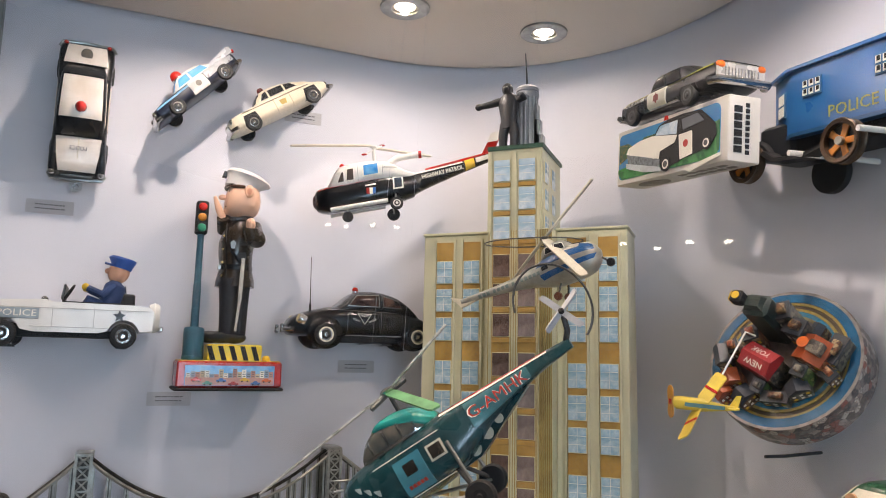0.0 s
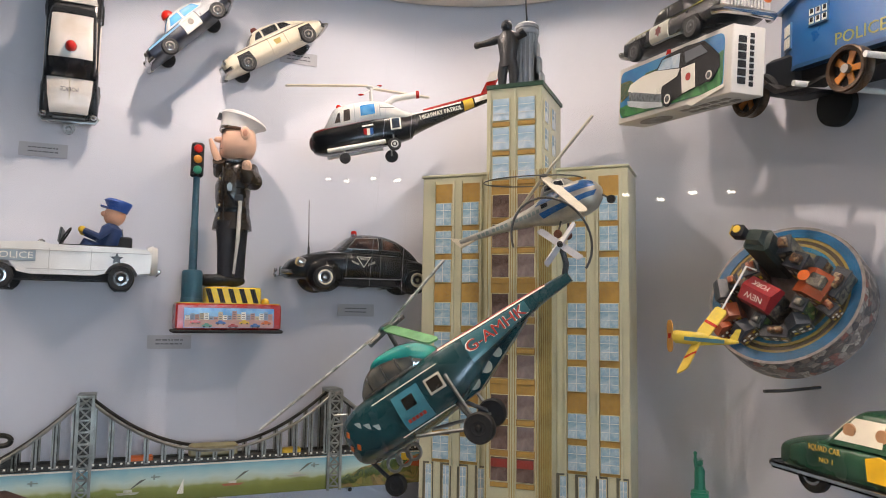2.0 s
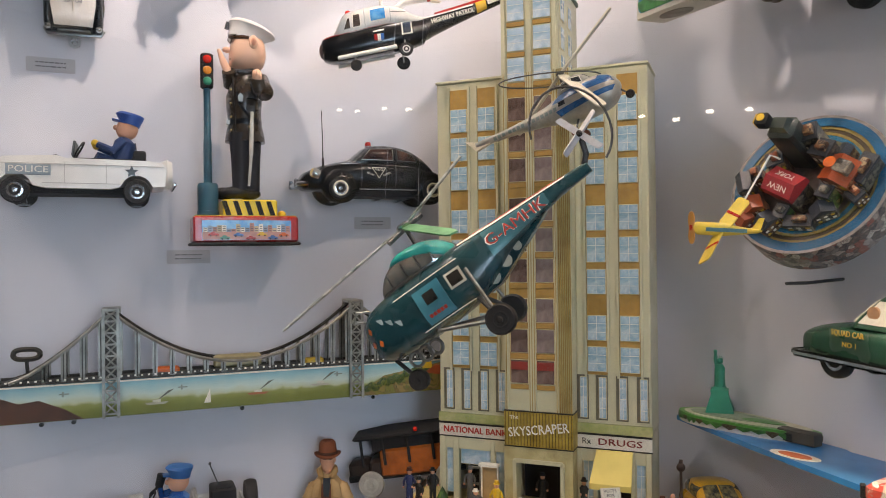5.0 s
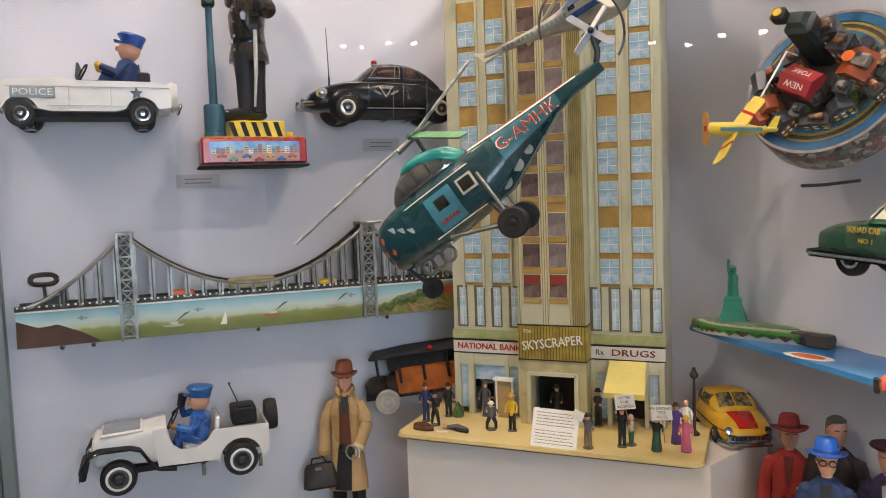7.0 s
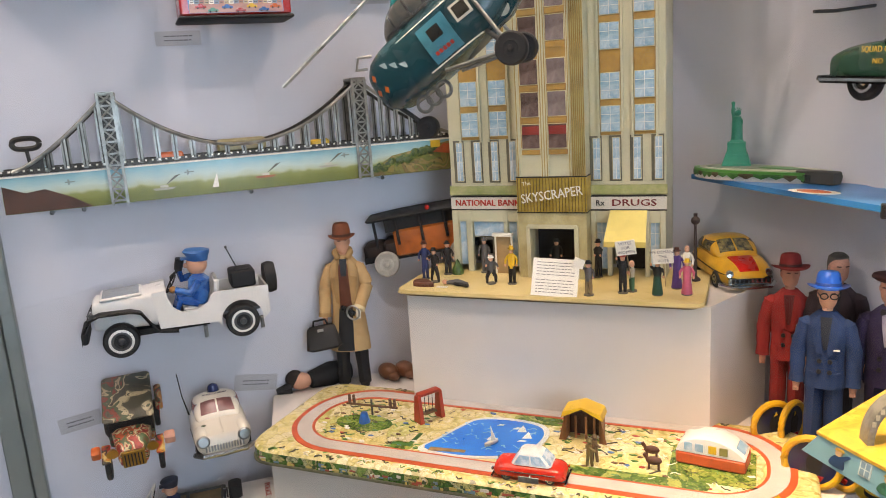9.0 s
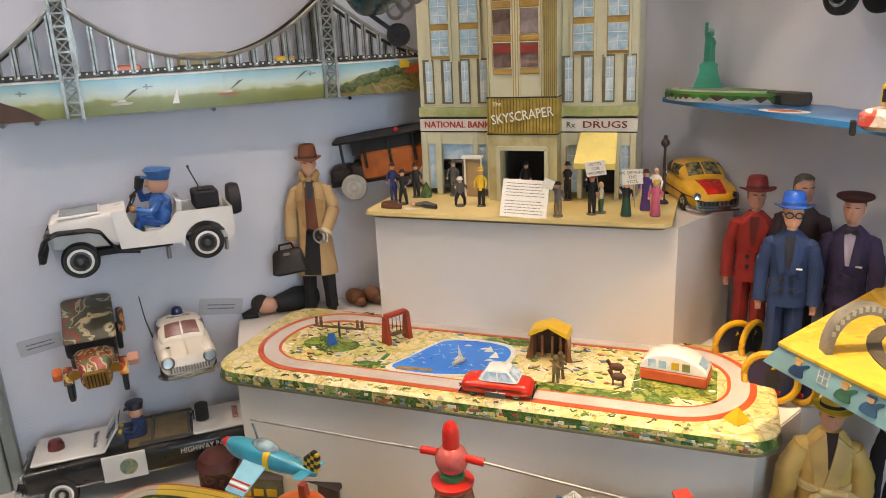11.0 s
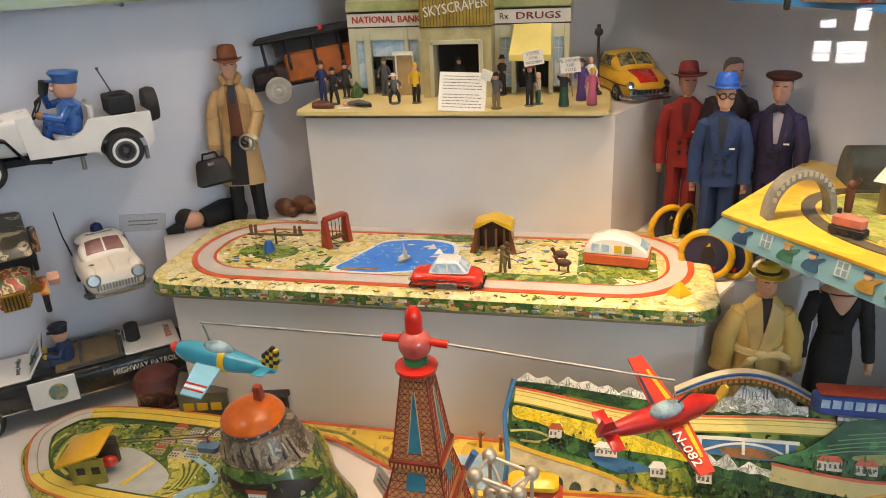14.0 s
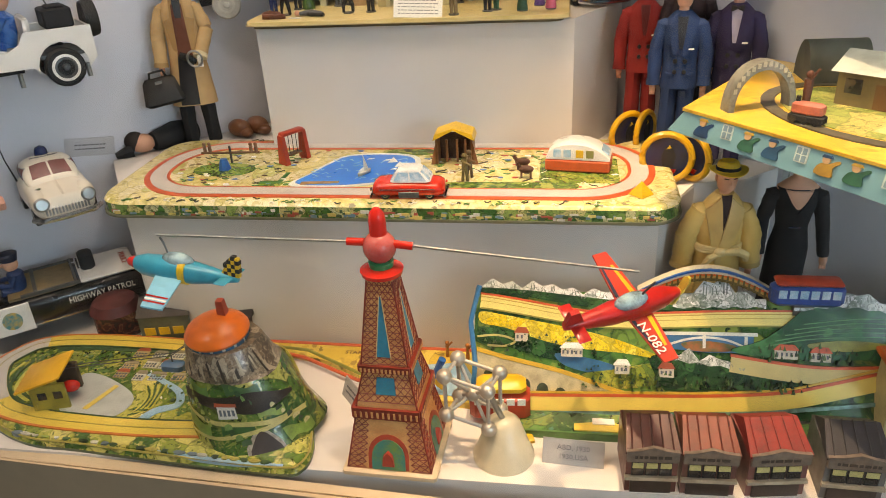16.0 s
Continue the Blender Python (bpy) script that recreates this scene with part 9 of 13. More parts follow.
mk = part("sea_mark", G(white_ink).slab([(0.415 + 0.030 * math.cos(a) + 0.010 * math.sin(a), -0.200 - 0.022 * math.cos(a) + 0.014 * math.sin(a)) for a in [2 * math.pi * k / 20 for k in range(20)]], 0.008, 0.0086), t, "white printed oval")
part("mark_print", G(orange).slab([(0.415 + 0.020 * math.cos(a) + 0.006 * math.sin(a), -0.200 - 0.015 * math.cos(a) + 0.009 * math.sin(a)) for a in [2 * math.pi * k / 20 for k in range(20)]], 0.0086, 0.0091), mk)
jade = mat("statue_jade", "2a9478", 0.4, var=0.1, scale=40)
g = G(jade)
for z0, hgt, w0, w1 in ((0.0, 0.005, 0.044, 0.043), (0.005, 0.010, 0.041, 0.036), (0.015, 0.005, 0.035, 0.034), (0.020, 0.015, 0.031, 0.026), (0.035, 0.005, 0.028, 0.028), (0.040, 0.004, 0.022, 0.018)):
    g.box((0, 0, z0 + hgt / 2), (w0, w0, hgt), taper=(w1 / w0, w1 / w0))
g.lathe([(0.0085, 0.043), (0.0080, 0.060), (0.0078, 0.075), (0.0062, 0.083), (0.0001, 0.085)], seg=14)
for k in range(7):
    a = 2 * math.pi * k / 7
    g.tube([(0.0078 * math.cos(a), 0.0078 * math.sin(a), 0.044), (0.0070 * math.cos(a + 0.3), 0.0070 * math.sin(a + 0.3), 0.074)], 0.0014, 5)
g.ball((0.001, 0, 0.089), 0.0052)
g.tube([(-0.004, 0, 0.080), (-0.0065, 0, 0.092), (-0.006, 0, 0.104)], [0.0032, 0.0028, 0.0024], 6)
g.ball((-0.006, 0, 0.106), 0.0032)
g.box((0.006, -0.003, 0.074), (0.006, 0.004, 0.010), bevel=0.001)
for k in range(5):
    a = radians(30 + 30 * k)
    g.tube([(0.004 * math.cos(a), 0, 0.091 + 0.004 * math.sin(a)), (0.008 * math.cos(a), 0, 0.091 + 0.008 * math.sin(a))], 0.0008, 4)
solid("liberty_statue", g, "small jade green plastic statue on a stepped plinth", "statue", ISLE @ pose(0.312, -0.018, 0.9955) @ Matrix.Diagonal((1.0, 1.0, 0.94, 1)))
ft = thing("harbour_toy", "small tin harbour toy with a yellow ribbed cabin", "toy boat", ISLE @ pose(0.53, -0.39, 0.977, 0, 0, -35))
part("hull", G(litho("hull_print", ["d8d4cc", "c9c2b8", "b8463a", "e0dcd4"], 40)).box((0, 0, 0.012), (0.10, 0.05, 0.024), bevel=0.006), ft)
part("cabin", G(yellow).box((0, 0, 0.04), (0.06, 0.04, 0.032), bevel=0.006), ft)
part("dome", G(mat("dome_olive", "8a9a7a", 0.4, var=0.2)).lathe([(0.022, 0), (0.02, 0.012), (0.012, 0.022), (0.0001, 0.026)]), ft, m=pose(0, 0, 0.056))
for k in range(4):
    part("window", G(dark_pane).box((-0.021 + k * 0.014, -0.0205, 0.04), (0.009, 0.001, 0.014)), ft)


# ---- upper pedestal ----
t = thing("city_base_plate", "yellow tin base plate under the skyscraper", "base plate", pose(0, 0, Z_UP))
part("plate", G(stucco_yel).slab(rounded(-0.258, 0.272, -0.158, 0.06, 0.02), 0.007, 0.012), t)
# inset block under the lip, coloured dark to paint a shadow gap
part("shadow_gap", G(mat("plate_shade", "6a5c3c", 0.5, var=0.2)).slab(rounded(-0.250, 0.264, -0.150, 0.054, 0.018), 0.0, 0.0055), t)
part("rim", G(mat("plate_edge", "c2ae7e", 0.4, var=0.1)).slab(rounded(-0.26, 0.274, -0.160, 0.062, 0.02), 0.0055, 0.007), t)
ZB = Z_UP + 0.012
pl = thing("placard", "white printed paper placard leaning on the plate", "placard", pose(0.034, -0.152, ZB) @ pose(0, 0, 0, -24, 3, 4))
part("sheet", G(white_ink).box((0, 0, 0.032), (0.078, 0.0015, 0.064)), pl)
g = G(mat("faint_ink", "8a8a86", 0.6))
bars(g, 0, -0.0012, 0.057, 0.064, 5, 0.0013, 0.0052, 11)
bars(g, 0, -0.0012, 0.027, 0.064, 5, 0.0013, 0.0052, 12)
part("print", g, pl)


def mini(x, y, coat, legs, h=0.062, rz=0.0, hat_mat=None, pose_id=0, label="", skirt=False):
    """A small painted metal figure, one mesh, facing -y."""
    g = G(mat("base_lead", "6a665c", 0.6))
    g.cyl((0, 0, 0), (0, 0, 0.002), 0.010, seg=14)
    g.use(legs)
    if skirt:
        g.lathe([(0.0105, 0.002), (0.009, 0.012), (0.006, h * 0.55)], seg=12)
    else:
        sp = 0.004 if pose_id != 1 else 0.009
        for s in (-1, 1):
            g.tube([(s * 0.003, 0, h * 0.48), (s * sp, -0.002 * s * (pose_id == 1), h * 0.25), (s * sp * 1.1, 0, 0.002)], [0.0045, 0.0038, 0.003], 8)
    g.use(coat)
    g.loft([[Vector((rx * math.cos(a), ry * math.sin(a), z * h)) for a in [2 * math.pi * k / 10 for k in range(10)]] for rx, ry, z in ((0.0075, 0.005, 0.42), (0.007, 0.005, 0.55), (0.0085, 0.0055, 0.72), (0.007, 0.004, 0.8), (0.003, 0.003, 0.83))])
    arms = {0: ((-0.012, 0.52), (0.012, 0.52)), 1: ((-0.013, 0.7), (0.013, 0.55)), 2: ((-0.011, 0.9), (0.012, 0.55)), 3: ((-0.006, 0.6), (0.006, 0.6))}[pose_id]
    for ax, az in arms:
        g.use(coat)
        g.tube([(math.copysign(0.0075, ax), 0, 0.76 * h), (ax * 1.05, -0.002, (0.76 + az) / 2 * h), (ax, -0.006, az * h)], [0.0028, 0.0025, 0.0022], 6)
        g.use(skin)
        g.ball((ax, -0.007, az * h), 0.0024, u=6, v=4)
    g.use(skin)
    g.ball((0, 0, 0.9 * h), 0.0055, (0.9, 1, 1.15), u=10, v=7)
    if hat_mat:
        g.use(hat_mat)
        g.cyl((0, 0, 0.935 * h), (0, 0, 0.95 * h), 0.0075, seg=12)
        g.cyl((0, 0, 0.95 * h), (0, 0, 1.02 * h), 0.005, 0.0045, seg=12)
    return solid("miniature_figure", g, label, "miniature figure", pose(x, y, ZB, 0, 0, rz) @ Matrix.Diagonal((0.86, 0.86, 1.04, 1)), "miniature figures")


sb, br, gr = mat("mini_blue", "2d3a6a", 0.5), mat("mini_black", "24211f", 0.6, var=0.2), mat("mini_grey", "5d5c5c", 0.6, var=0.15)
mini(-0.233, -0.075, sb, sb, 0.07, 10, mat("mini_brown", "5a3020", 0.6), 0, "miniature figure in a blue uniform")
mini(-0.205, -0.095, br, br, 0.062, -15, br, 1, "miniature figure in black with a hat")
mini(-0.203, -0.035, br, br, 0.062, 20, br, 0, "miniature figure in a dark suit")
mini(-0.135, -0.012, gr, gr, 0.065, 0, gr, 0, "miniature figure in grey by the bank door")
mini(-0.096, -0.09, gr, br, 0.05, 40, white_ink, 1, "crouching miniature figure with a white cap")
mini(-0.058, -0.085, yellow, br, 0.066, 0, yellow, 0, "miniature figure in a yellow raincoat")
mini(0.0, 0.012, br, br, 0.06, 0, br, 0, "miniature figure standing in the dark doorway")
mini(0.09, -0.135, gr, mat("mini_tan", "8a7452", 0.6), 0.056, -10, br, 2, "miniature newspaper seller with a raised paper")
mini(0.083, -0.015, br, br, 0.066, 0, br, 3, "miniature figure in black at the shop corner")
mini(0.142, -0.112, br, br, 0.064, 10, mat("mini_red", "a83a2a", 0.5), 2, "miniature figure in black holding a sign")
mini(0.155, -0.10, mat("mini_cream", "cfc6ae", 0.6), mat("mini_green", "3a6a4a", 0.6), 0.05, -60, None, 3, "miniature figure in cream and green", False)
mini(0.198, -0.115, br, mat("mini_dgreen", "24503a", 0.6), 0.056, 0, None, 2, "miniature figure in a green skirt with a placard", True)
mini(0.224, -0.07, mat("mini_purple", "5a3f8a", 0.6), mat("mini_purple", "5a3f8a"), 0.066, 10, mat("mini_brown", "5a3020"), 0, "miniature figure in a purple dress", True)
mini(0.238, -0.045, white_ink, mat("mini_cream", "cfc6ae"), 0.066, -10, None, 0, "miniature figure in white", True)
mini(0.243, -0.105, mat("mini_pink", "c9607a", 0.6), mat("mini_pink", "c9607a"), 0.056, 0, yellow, 0, "miniature figure in a pink dress and yellow hat", True)
for x, y, z, txt in ((0.151, -0.125, 0.070, ("VOTES", "FOR", "WOMEN")), (0.209, -0.128, 0.058, ("WE DEMAND", "THE", "VOTE"))):
    sgn = thing("protest_sign", "small white protest sign on a stick", "sign", pose(x, y, ZB + z, 0, -9 if x < 0.2 else -5, 0))
    part("board", G(white_ink).box((0, 0, 0.010), (0.032, 0.0012, 0.024)), sgn)
    part("stick", G(mat("stick_wood", "a08a60", 0.6)).cyl((0, 0.001, -0.04), (0, 0.001, 0.0), 0.0008), sgn)
    for k, w in enumerate(txt):
        words("lettering", w, 0.007, ink, sgn, pose(0, -0.0009, 0.017 - k * 0.0072), depth=0.0002)
g = G(mat("mini_brown", "5a3020"))
g.ball((0, 0, 0.006), 0.012, (1.5, 0.8, 0.5))
solid("toy_satchel", g, "tiny brown bag lying on the plate", "bag", pose(-0.222, -0.118, ZB))
solid("toy_boat", G(mat("boat_brown", "6a3a24", 0.5, var=0.2)).loft([super_ring(x, w, 0, 0.008) for x, w in ((-0.02, 0.001), (-0.012, 0.006), (0.01, 0.007), (0.02, 0.002))]), "tiny brown boat-shaped lead toy", "miniature", pose(-0.215, -0.128, ZB))
g = G(gr)
g.tube([(-0.02, 0, 0.005), (0, 0.004, 0.006), (0.022, -0.004, 0.005)], [0.003, 0.0055, 0.003], 8)
g.use(br)
g.tube([(-0.014, 0.008, 0.004), (0.002, -0.006, 0.004), (0.026, -0.012, 0.004)], 0.003, 6)
g.use(skin)
g.ball((-0.024, 0, 0.006), 0.0048)
solid("miniature_figure", g, "fallen miniature figure in grey lying down", "miniature figure", pose(-0.155, -0.112, ZB), "miniature figures")
g = G(litho("plant_print", ["3a5a2a", "5a7a38", "2f4a24"], 150))
g.lathe([(0.011, 0), (0.012, 0.008), (0.004, 0.024), (0.0001, 0.03)], seg=10)
solid("toy_bush", g, "tiny green cone bush", "bush", pose(-0.185, -0.03, ZB))
solid("tiny_card", G(white_ink).box((0, 0, 0.0008), (0.02, 0.008, 0.0012)), "tiny white printed strip on the plate", "card", pose(-0.178, -0.128, ZB))
solid("toy_newspaper", G(white_ink).box((0, 0, 0), (0.018, 0.002, 0.016), bevel=0.0006), "tiny raised white newspaper", "newspaper", pose(0.076, -0.142, ZB + 0.056, 0, 20, 0))
lpst = thing("lamp_post", "thin dark toy lamp post with a ball", "lamp post", pose(0.249, -0.015, ZB))
part("post", G(mat("post_brown", "3c2c26", 0.5)).lathe([(0.009, 0), (0.009, 0.003), (0.003, 0.008), (0.0022, 0.098), (0.0001, 0.099)], seg=12), lpst)
part("ball", G(mat("post_brown", "3c2c26")).ball((0, 0, 0.105), 0.0075).box((0, 0, 0.115), (0.006, 0.006, 0.005)), lpst)

# yellow taxi
m = pose(0.302, 0.058, Z_UP, 0, 0, 112) @ Matrix.Diagonal((0.88, 0.80, 0.78, 1))
tx = mat("taxi_yellow", "d3a126", 0.3, var=0.12, scale=30, coat=0.4)
t = thing("toy_taxi", "yellow tin taxi with a red bonnet stripe", "toy car", m)
tb = Hull([(-0.108, 0.030, 0.012, 0.034), (-0.100, 0.046, 0.010, 0.046), (-0.07, 0.056, 0.008, 0.058), (-0.02, 0.060, 0.008, 0.066), (0.05, 0.060, 0.008, 0.066), (0.088, 0.052, 0.010, 0.056), (0.106, 0.034, 0.016, 0.042)], 0.62)
part("body", tb.fill(G(tx)), t, sharp=1.2)
td = Hull([(-0.046, 0.040, 0.05, 0.066), (-0.028, 0.048, 0.05, 0.080), (0.0, 0.050, 0.05, 0.096), (0.028, 0.050, 0.05, 0.099), (0.06, 0.047, 0.05, 0.090), (0.088, 0.038, 0.045, 0.066)], 0.7)
cb = part("cabin", td.fill(G(tx)), t, sharp=1.2)
dusk = mat("taxi_pane", "3a3c38", 0.2, var=0.35, scale=90, coat=0.4, col2="a89a6a")
for y0, y1 in ((-0.036, -0.002), (0.002, 0.036)):
    part("windscreen", td.top(G(dusk), [(-0.038, y0), (-0.038, y1), (-0.006, y1 * 0.92), (-0.006, y0 * 0.92)]), cb)
for sd_ in (-1, 1):
    for x0, x1 in ((-0.016, 0.022), (0.028, 0.060)):
        framed(td, cb, [(x0, 0.070), (x1, 0.070), (x1 - 0.003, 0.088), (x0 + 0.008, 0.088)], dusk, matt_black, sd_, 0.0014, "side_window")
    part("coach_line", tb.side(G(matt_black), [(-0.095, 0.036), (0.09, 0.044), (0.09, 0.046), (-0.095, 0.038)], sd_, 0.0010, 10), t)
    for x in (-0.064, 0.060):
        wheel(t, x, sd_ * 0.052, 0.019, 0.012, chrome, z=0.019)
    part("headlight", G(chrome).lathe([(0.007, -0.006), (0.009, 0), (0.007, 0.003), (0.0001, 0.004)], seg=16), t, m=pose(-0.100, sd_ * 0.040, 0.038, 0, -75, 0))
part("stripe", tb.top(G(red), [(-0.102, -0.020), (-0.102, 0.020), (-0.048, 0.026), (-0.048, -0.026)], 0.0009, 8), t, "red bonnet stripe")
gl = part("grille", G(chrome).box((-0.106, 0, 0.022), (0.006, 0.090, 0.018), bevel=0.003), t)
for q in range(9):
    part("grille_slot", G(matt_black).box((-0.1094, -0.036 + q * 0.009, 0.024), (0.001, 0.005, 0.008)), gl)
part("bumper", G(chrome).tube([(-0.09, -0.058, 0.014), (-0.112, -0.042, 0.012), (-0.116, 0, 0.012), (-0.112, 0.042, 0.012), (-0.09, 0.058, 0.014)], 0.005, 8), t)

# old truck with orange body behind the tower
m = pose(-0.285, 0.035, Z_UP + 0.0, 0, 0, 20) @ pose(0, 0, 0.004, 0, -7, 0)
t = thing("old_truck", "black and orange tin old-time truck", "toy truck", m)
part("body", G(mat("truck_orange", "b5601e", 0.4, var=0.2)).box((0.03, 0.03, 0.062), (0.16, 0.08, 0.055), bevel=0.004), t)
part("cab", G(mat("truck_brown", "3a2a22", 0.45, var=0.2)).box((-0.045, 0.03, 0.05), (0.06, 0.07, 0.04), bevel=0.006), t)
part("roof", G(matt_black).box((0.01, 0.03, 0.118), (0.22, 0.10, 0.008), bevel=0.003), t)
for x in (-0.085, -0.04, 0.01, 0.06, 0.105):
    part("post", G(matt_black).cyl((x, -0.012, 0.06), (x, -0.012, 0.116), 0.003), t)
part("inside", G(matt_black).box((0.02, 0.03, 0.10), (0.17, 0.07, 0.026)), t)
part("chassis", G(matt_black).box((0.0, 0.03, 0.034), (0.24, 0.06, 0.012)), t)
part("lamp", G(red_plastic).ball((0.03, -0.02, 0.127), 0.005), t)
for x in (-0.072, 0.085):
    wheel(t, x, -0.02, 0.026, 0.012, mat("hub_grey", "b0aca2", 0.5), tyre=mat("tyre_grey", "a5a299", 0.5))
part("bonnet", G(mat("truck_brown", "3a2a22")).box((-0.095, 0.03, 0.05), (0.05, 0.05, 0.036), bevel=0.008), t)


# ---- roof ape ----
fur = mat("ape_black", "2b2c2f", 0.45, var=0.25, scale=60, coat=0.2)
g = G(fur)
for s in (-1, 1):
    g.tube([(s * 0.008, 0, 0.055), (s * 0.013, 0, 0.03), (s * 0.012, 0, 0.003)], [0.012, 0.010, 0.008], 10)
    g.ball((s * 0.013, -0.005, 0.004), 0.008, (1, 1.5, 0.5))
g.loft([[Vector((rx * math.cos(a), ry * math.sin(a), z)) for a in [2 * math.pi * k / 14 for k in range(14)]] for rx, ry, z in ((0.017, 0.013, 0.045), (0.018, 0.014, 0.07), (0.023, 0.016, 0.095), (0.022, 0.015, 0.112), (0.010, 0.010, 0.122))])
g.ball((-0.002, -0.003, 0.131), 0.0125, (0.95, 1, 1.1))
g.ball((-0.002, -0.013, 0.128), 0.007)
g.tube([(-0.02, 0, 0.108), (-0.040, -0.006, 0.102), (-0.060, -0.012, 0.098)], [0.009, 0.0075, 0.006], 10)
g.ball((-0.064, -0.013, 0.097), 0.0075)
g.tube([(0.02, 0, 0.108), (0.034, -0.002, 0.11), (0.03, -0.010, 0.115)], [0.009, 0.008, 0.006], 10)
solid("ape_figure", g, "black plastic ape figure with an outstretched arm", "toy figure", pose(-0.024, -0.006, 1.764, 0, 0, -6) @ Matrix.Scale(0.94, 4))


# ---- middle step: road layout board ----
TOPB = 0.577
board_print = litho("board_print", ["e8dca6", "e6d898", "ecdfae", "e4d488", "d2d082", "e8d890", "f0e6b8"], 22, 0.25, 0.7, "b4a85c", True)
meadow_print = litho("board_green", ["6f8f3a", "8aa04a", "5a7a34", "4f7030", "a8b25a"], 50, 0.25, 0.7, "2f4a1e", True)
skirt_print = litho("skirt_print", ["5f8440", "c9c89a", "3f6a34", "98b060", "7a9a50", "c8c080", "d0cc98", "4f7a3c"], 55, 0.25, 0.8, "24381c", True)
road_grey = mat("road_grey", "c6c0b8", 0.4, var=0.08, scale=30)
road_red = mat("road_red", "cc5a30", 0.4, var=0.1)


def band(outer, inner, z0, z1, material):
    """A flat closed band between two outlines of the same count."""
    g, n = G(material), len(outer)
    vs = [(x, y, z1) for x, y in outer] + [(x, y, z1) for x, y in inner] + [(x, y, z0) for x, y in outer] + [(x, y, z0) for x, y in inner]
    fs = []
    for k in range(n):
        j = (k + 1) % n
        fs += [(k, j, n + j, n + k), (2 * n + k, k, j, 2 * n + j)[::-1], (n + k, n + j, 3 * n + j, 3 * n + k)[::-1]]
    return g.add(vs, fs)


bt = thing("road_layout_board", "long printed tin road layout with an oval track", "toy layout", pose(-0.008, -0.243, 0, 0, 0, 0))
OUT = rounded(-0.446, 0.442, -0.146, 0.146, 0.05, 6)
part("skirt", G(skirt_print).slab(OUT, Z_MID, TOPB - 0.006), bt, "printed side skirt")
g = G(board_print)
g.loft([[Vector((x, y, TOPB - 0.006)) for x, y in OUT], [Vector((x * 0.992, y * 0.978, TOPB - 0.001)) for x, y in OUT], [Vector((x * 0.985, y * 0.96, TOPB)) for x, y in OUT]])
part("top", g, bt, "cream and green printed top")
part("rim", G(mat("rim_tin", "8a8a70", 0.35, metal=0.5, var=0.15)).slab([(x * 1.006, y * 1.018) for x, y in OUT], Z_MID, Z_MID + 0.004), bt)
for a, b, mm, z in ((0.0, 0.010, road_red, 0.0012), (0.010, 0.036, road_grey, 0.0018), (0.036, 0.041, road_red, 0.0012)):
    o = rounded(-0.415 + a, 0.415 - a, -0.126 + a, 0.130 - a, 0.118 - a, 10)
    i = rounded(-0.415 + b, 0.415 - b, -0.126 + b, 0.130 - b, 0.118 - b, 10)
    part("track", band(o, i, TOPB - 0.001, TOPB + z, mm), bt)
part("lawn", G(meadow_print).slab([(-0.283 + x, -0.012 + y) for x, y in [(0.054 * math.cos(k * 0.2618), 0.03 * math.sin(k * 0.2618)) for k in range(24)]], TOPB, TOPB + 0.001), bt)
for x0, x1, y0, y1 in ((0.24, 0.36, -0.06, 0.05), (-0.03, 0.06, 0.062, 0.088), (-0.20, -0.16, -0.085, -0.06), (0.02, 0.30, -0.084, -0.06)):
    part("lawn", G(meadow_print).slab(rounded(x0, x1, y0, y1, 0.012), TOPB, TOPB + 0.0008), bt)
pond = mat("pond_blue", "1478e0", 0.3, var=0.2, scale=22, coat=0.1, col2="2a8ae6")
shore = [(-0.140, -0.070), (-0.125, -0.030), (-0.105, 0.020), (-0.085, 0.050), (-0.03, 0.060), (0.020, 0.050), (0.036, 0.020), (0.030, -0.020), (0.012, -0.050), (-0.02, -0.066), (-0.08, -0.078)]
lake = []
for k in range(len(shore)):
    p0, p1, p2, p3 = (shore[(k + q) % len(shore)] for q in (-1, 0, 1, 2))
    for f in (0, 0.25, 0.5, 0.75):
        lake.append(tuple(0.5 * (2 * p1[c] + (p2[c] - p0[c]) * f + (2 * p0[c] - 5 * p1[c] + 4 * p2[c] - p3[c]) * f * f + (3 * p1[c] - p0[c] - 3 * p2[c] + p3[c]) * f ** 3) for c in (0, 1)))
part("beach", G(mat("beach_white", "d8dcd4", 0.4, var=0.06)).slab([(-0.05 + (x + 0.05) * 1.10, -0.008 + (y + 0.008) * 1.13) for x, y in lake], TOPB, TOPB + 0.0009), bt)
for x, y, w in ((-0.02, 0.03, 0.016), (0.0, -0.012, 0.012), (-0.05, 0.035, 0.010)):
    part("printed_swan", G(white_ink).slab([(x, y), (x + w, y + 0.002), (x + w * 1.3, y + 0.006), (x + w * 0.4, y + 0.007)], TOPB + 0.0014, TOPB + 0.0019), bt)
part("pond", G(pond).slab(lake, TOPB, TOPB + 0.0014), bt, "bright blue printed pond")
for x, y in ((-0.05, -0.02), (-0.01, 0.02), (0.005, -0.0)):
    part("printed_sail", G(white_ink).slab([(x, y), (x + 0.016, y + 0.004), (x + 0.004, y + 0.026)], TOPB + 0.0014, TOPB + 0.0020), bt)
part("jetty", G(mat("jetty_tan", "b08a5a", 0.5, var=0.2)).slab([(-0.13, -0.078), (-0.07, -0.070), (-0.07, -0.062), (-0.13, -0.066)], TOPB + 0.0014, TOPB + 0.002), bt)
part("frame_line", G(mat("line_green", "3f7a34", 0.5)).slab([(-0.20, -0.072), (-0.165, -0.072), (-0.163, -0.025), (-0.17, -0.025), (-0.172, -0.064), (-0.20, -0.064)], TOPB, TOPB + 0.0012), bt)
rnd = random.Random(9)
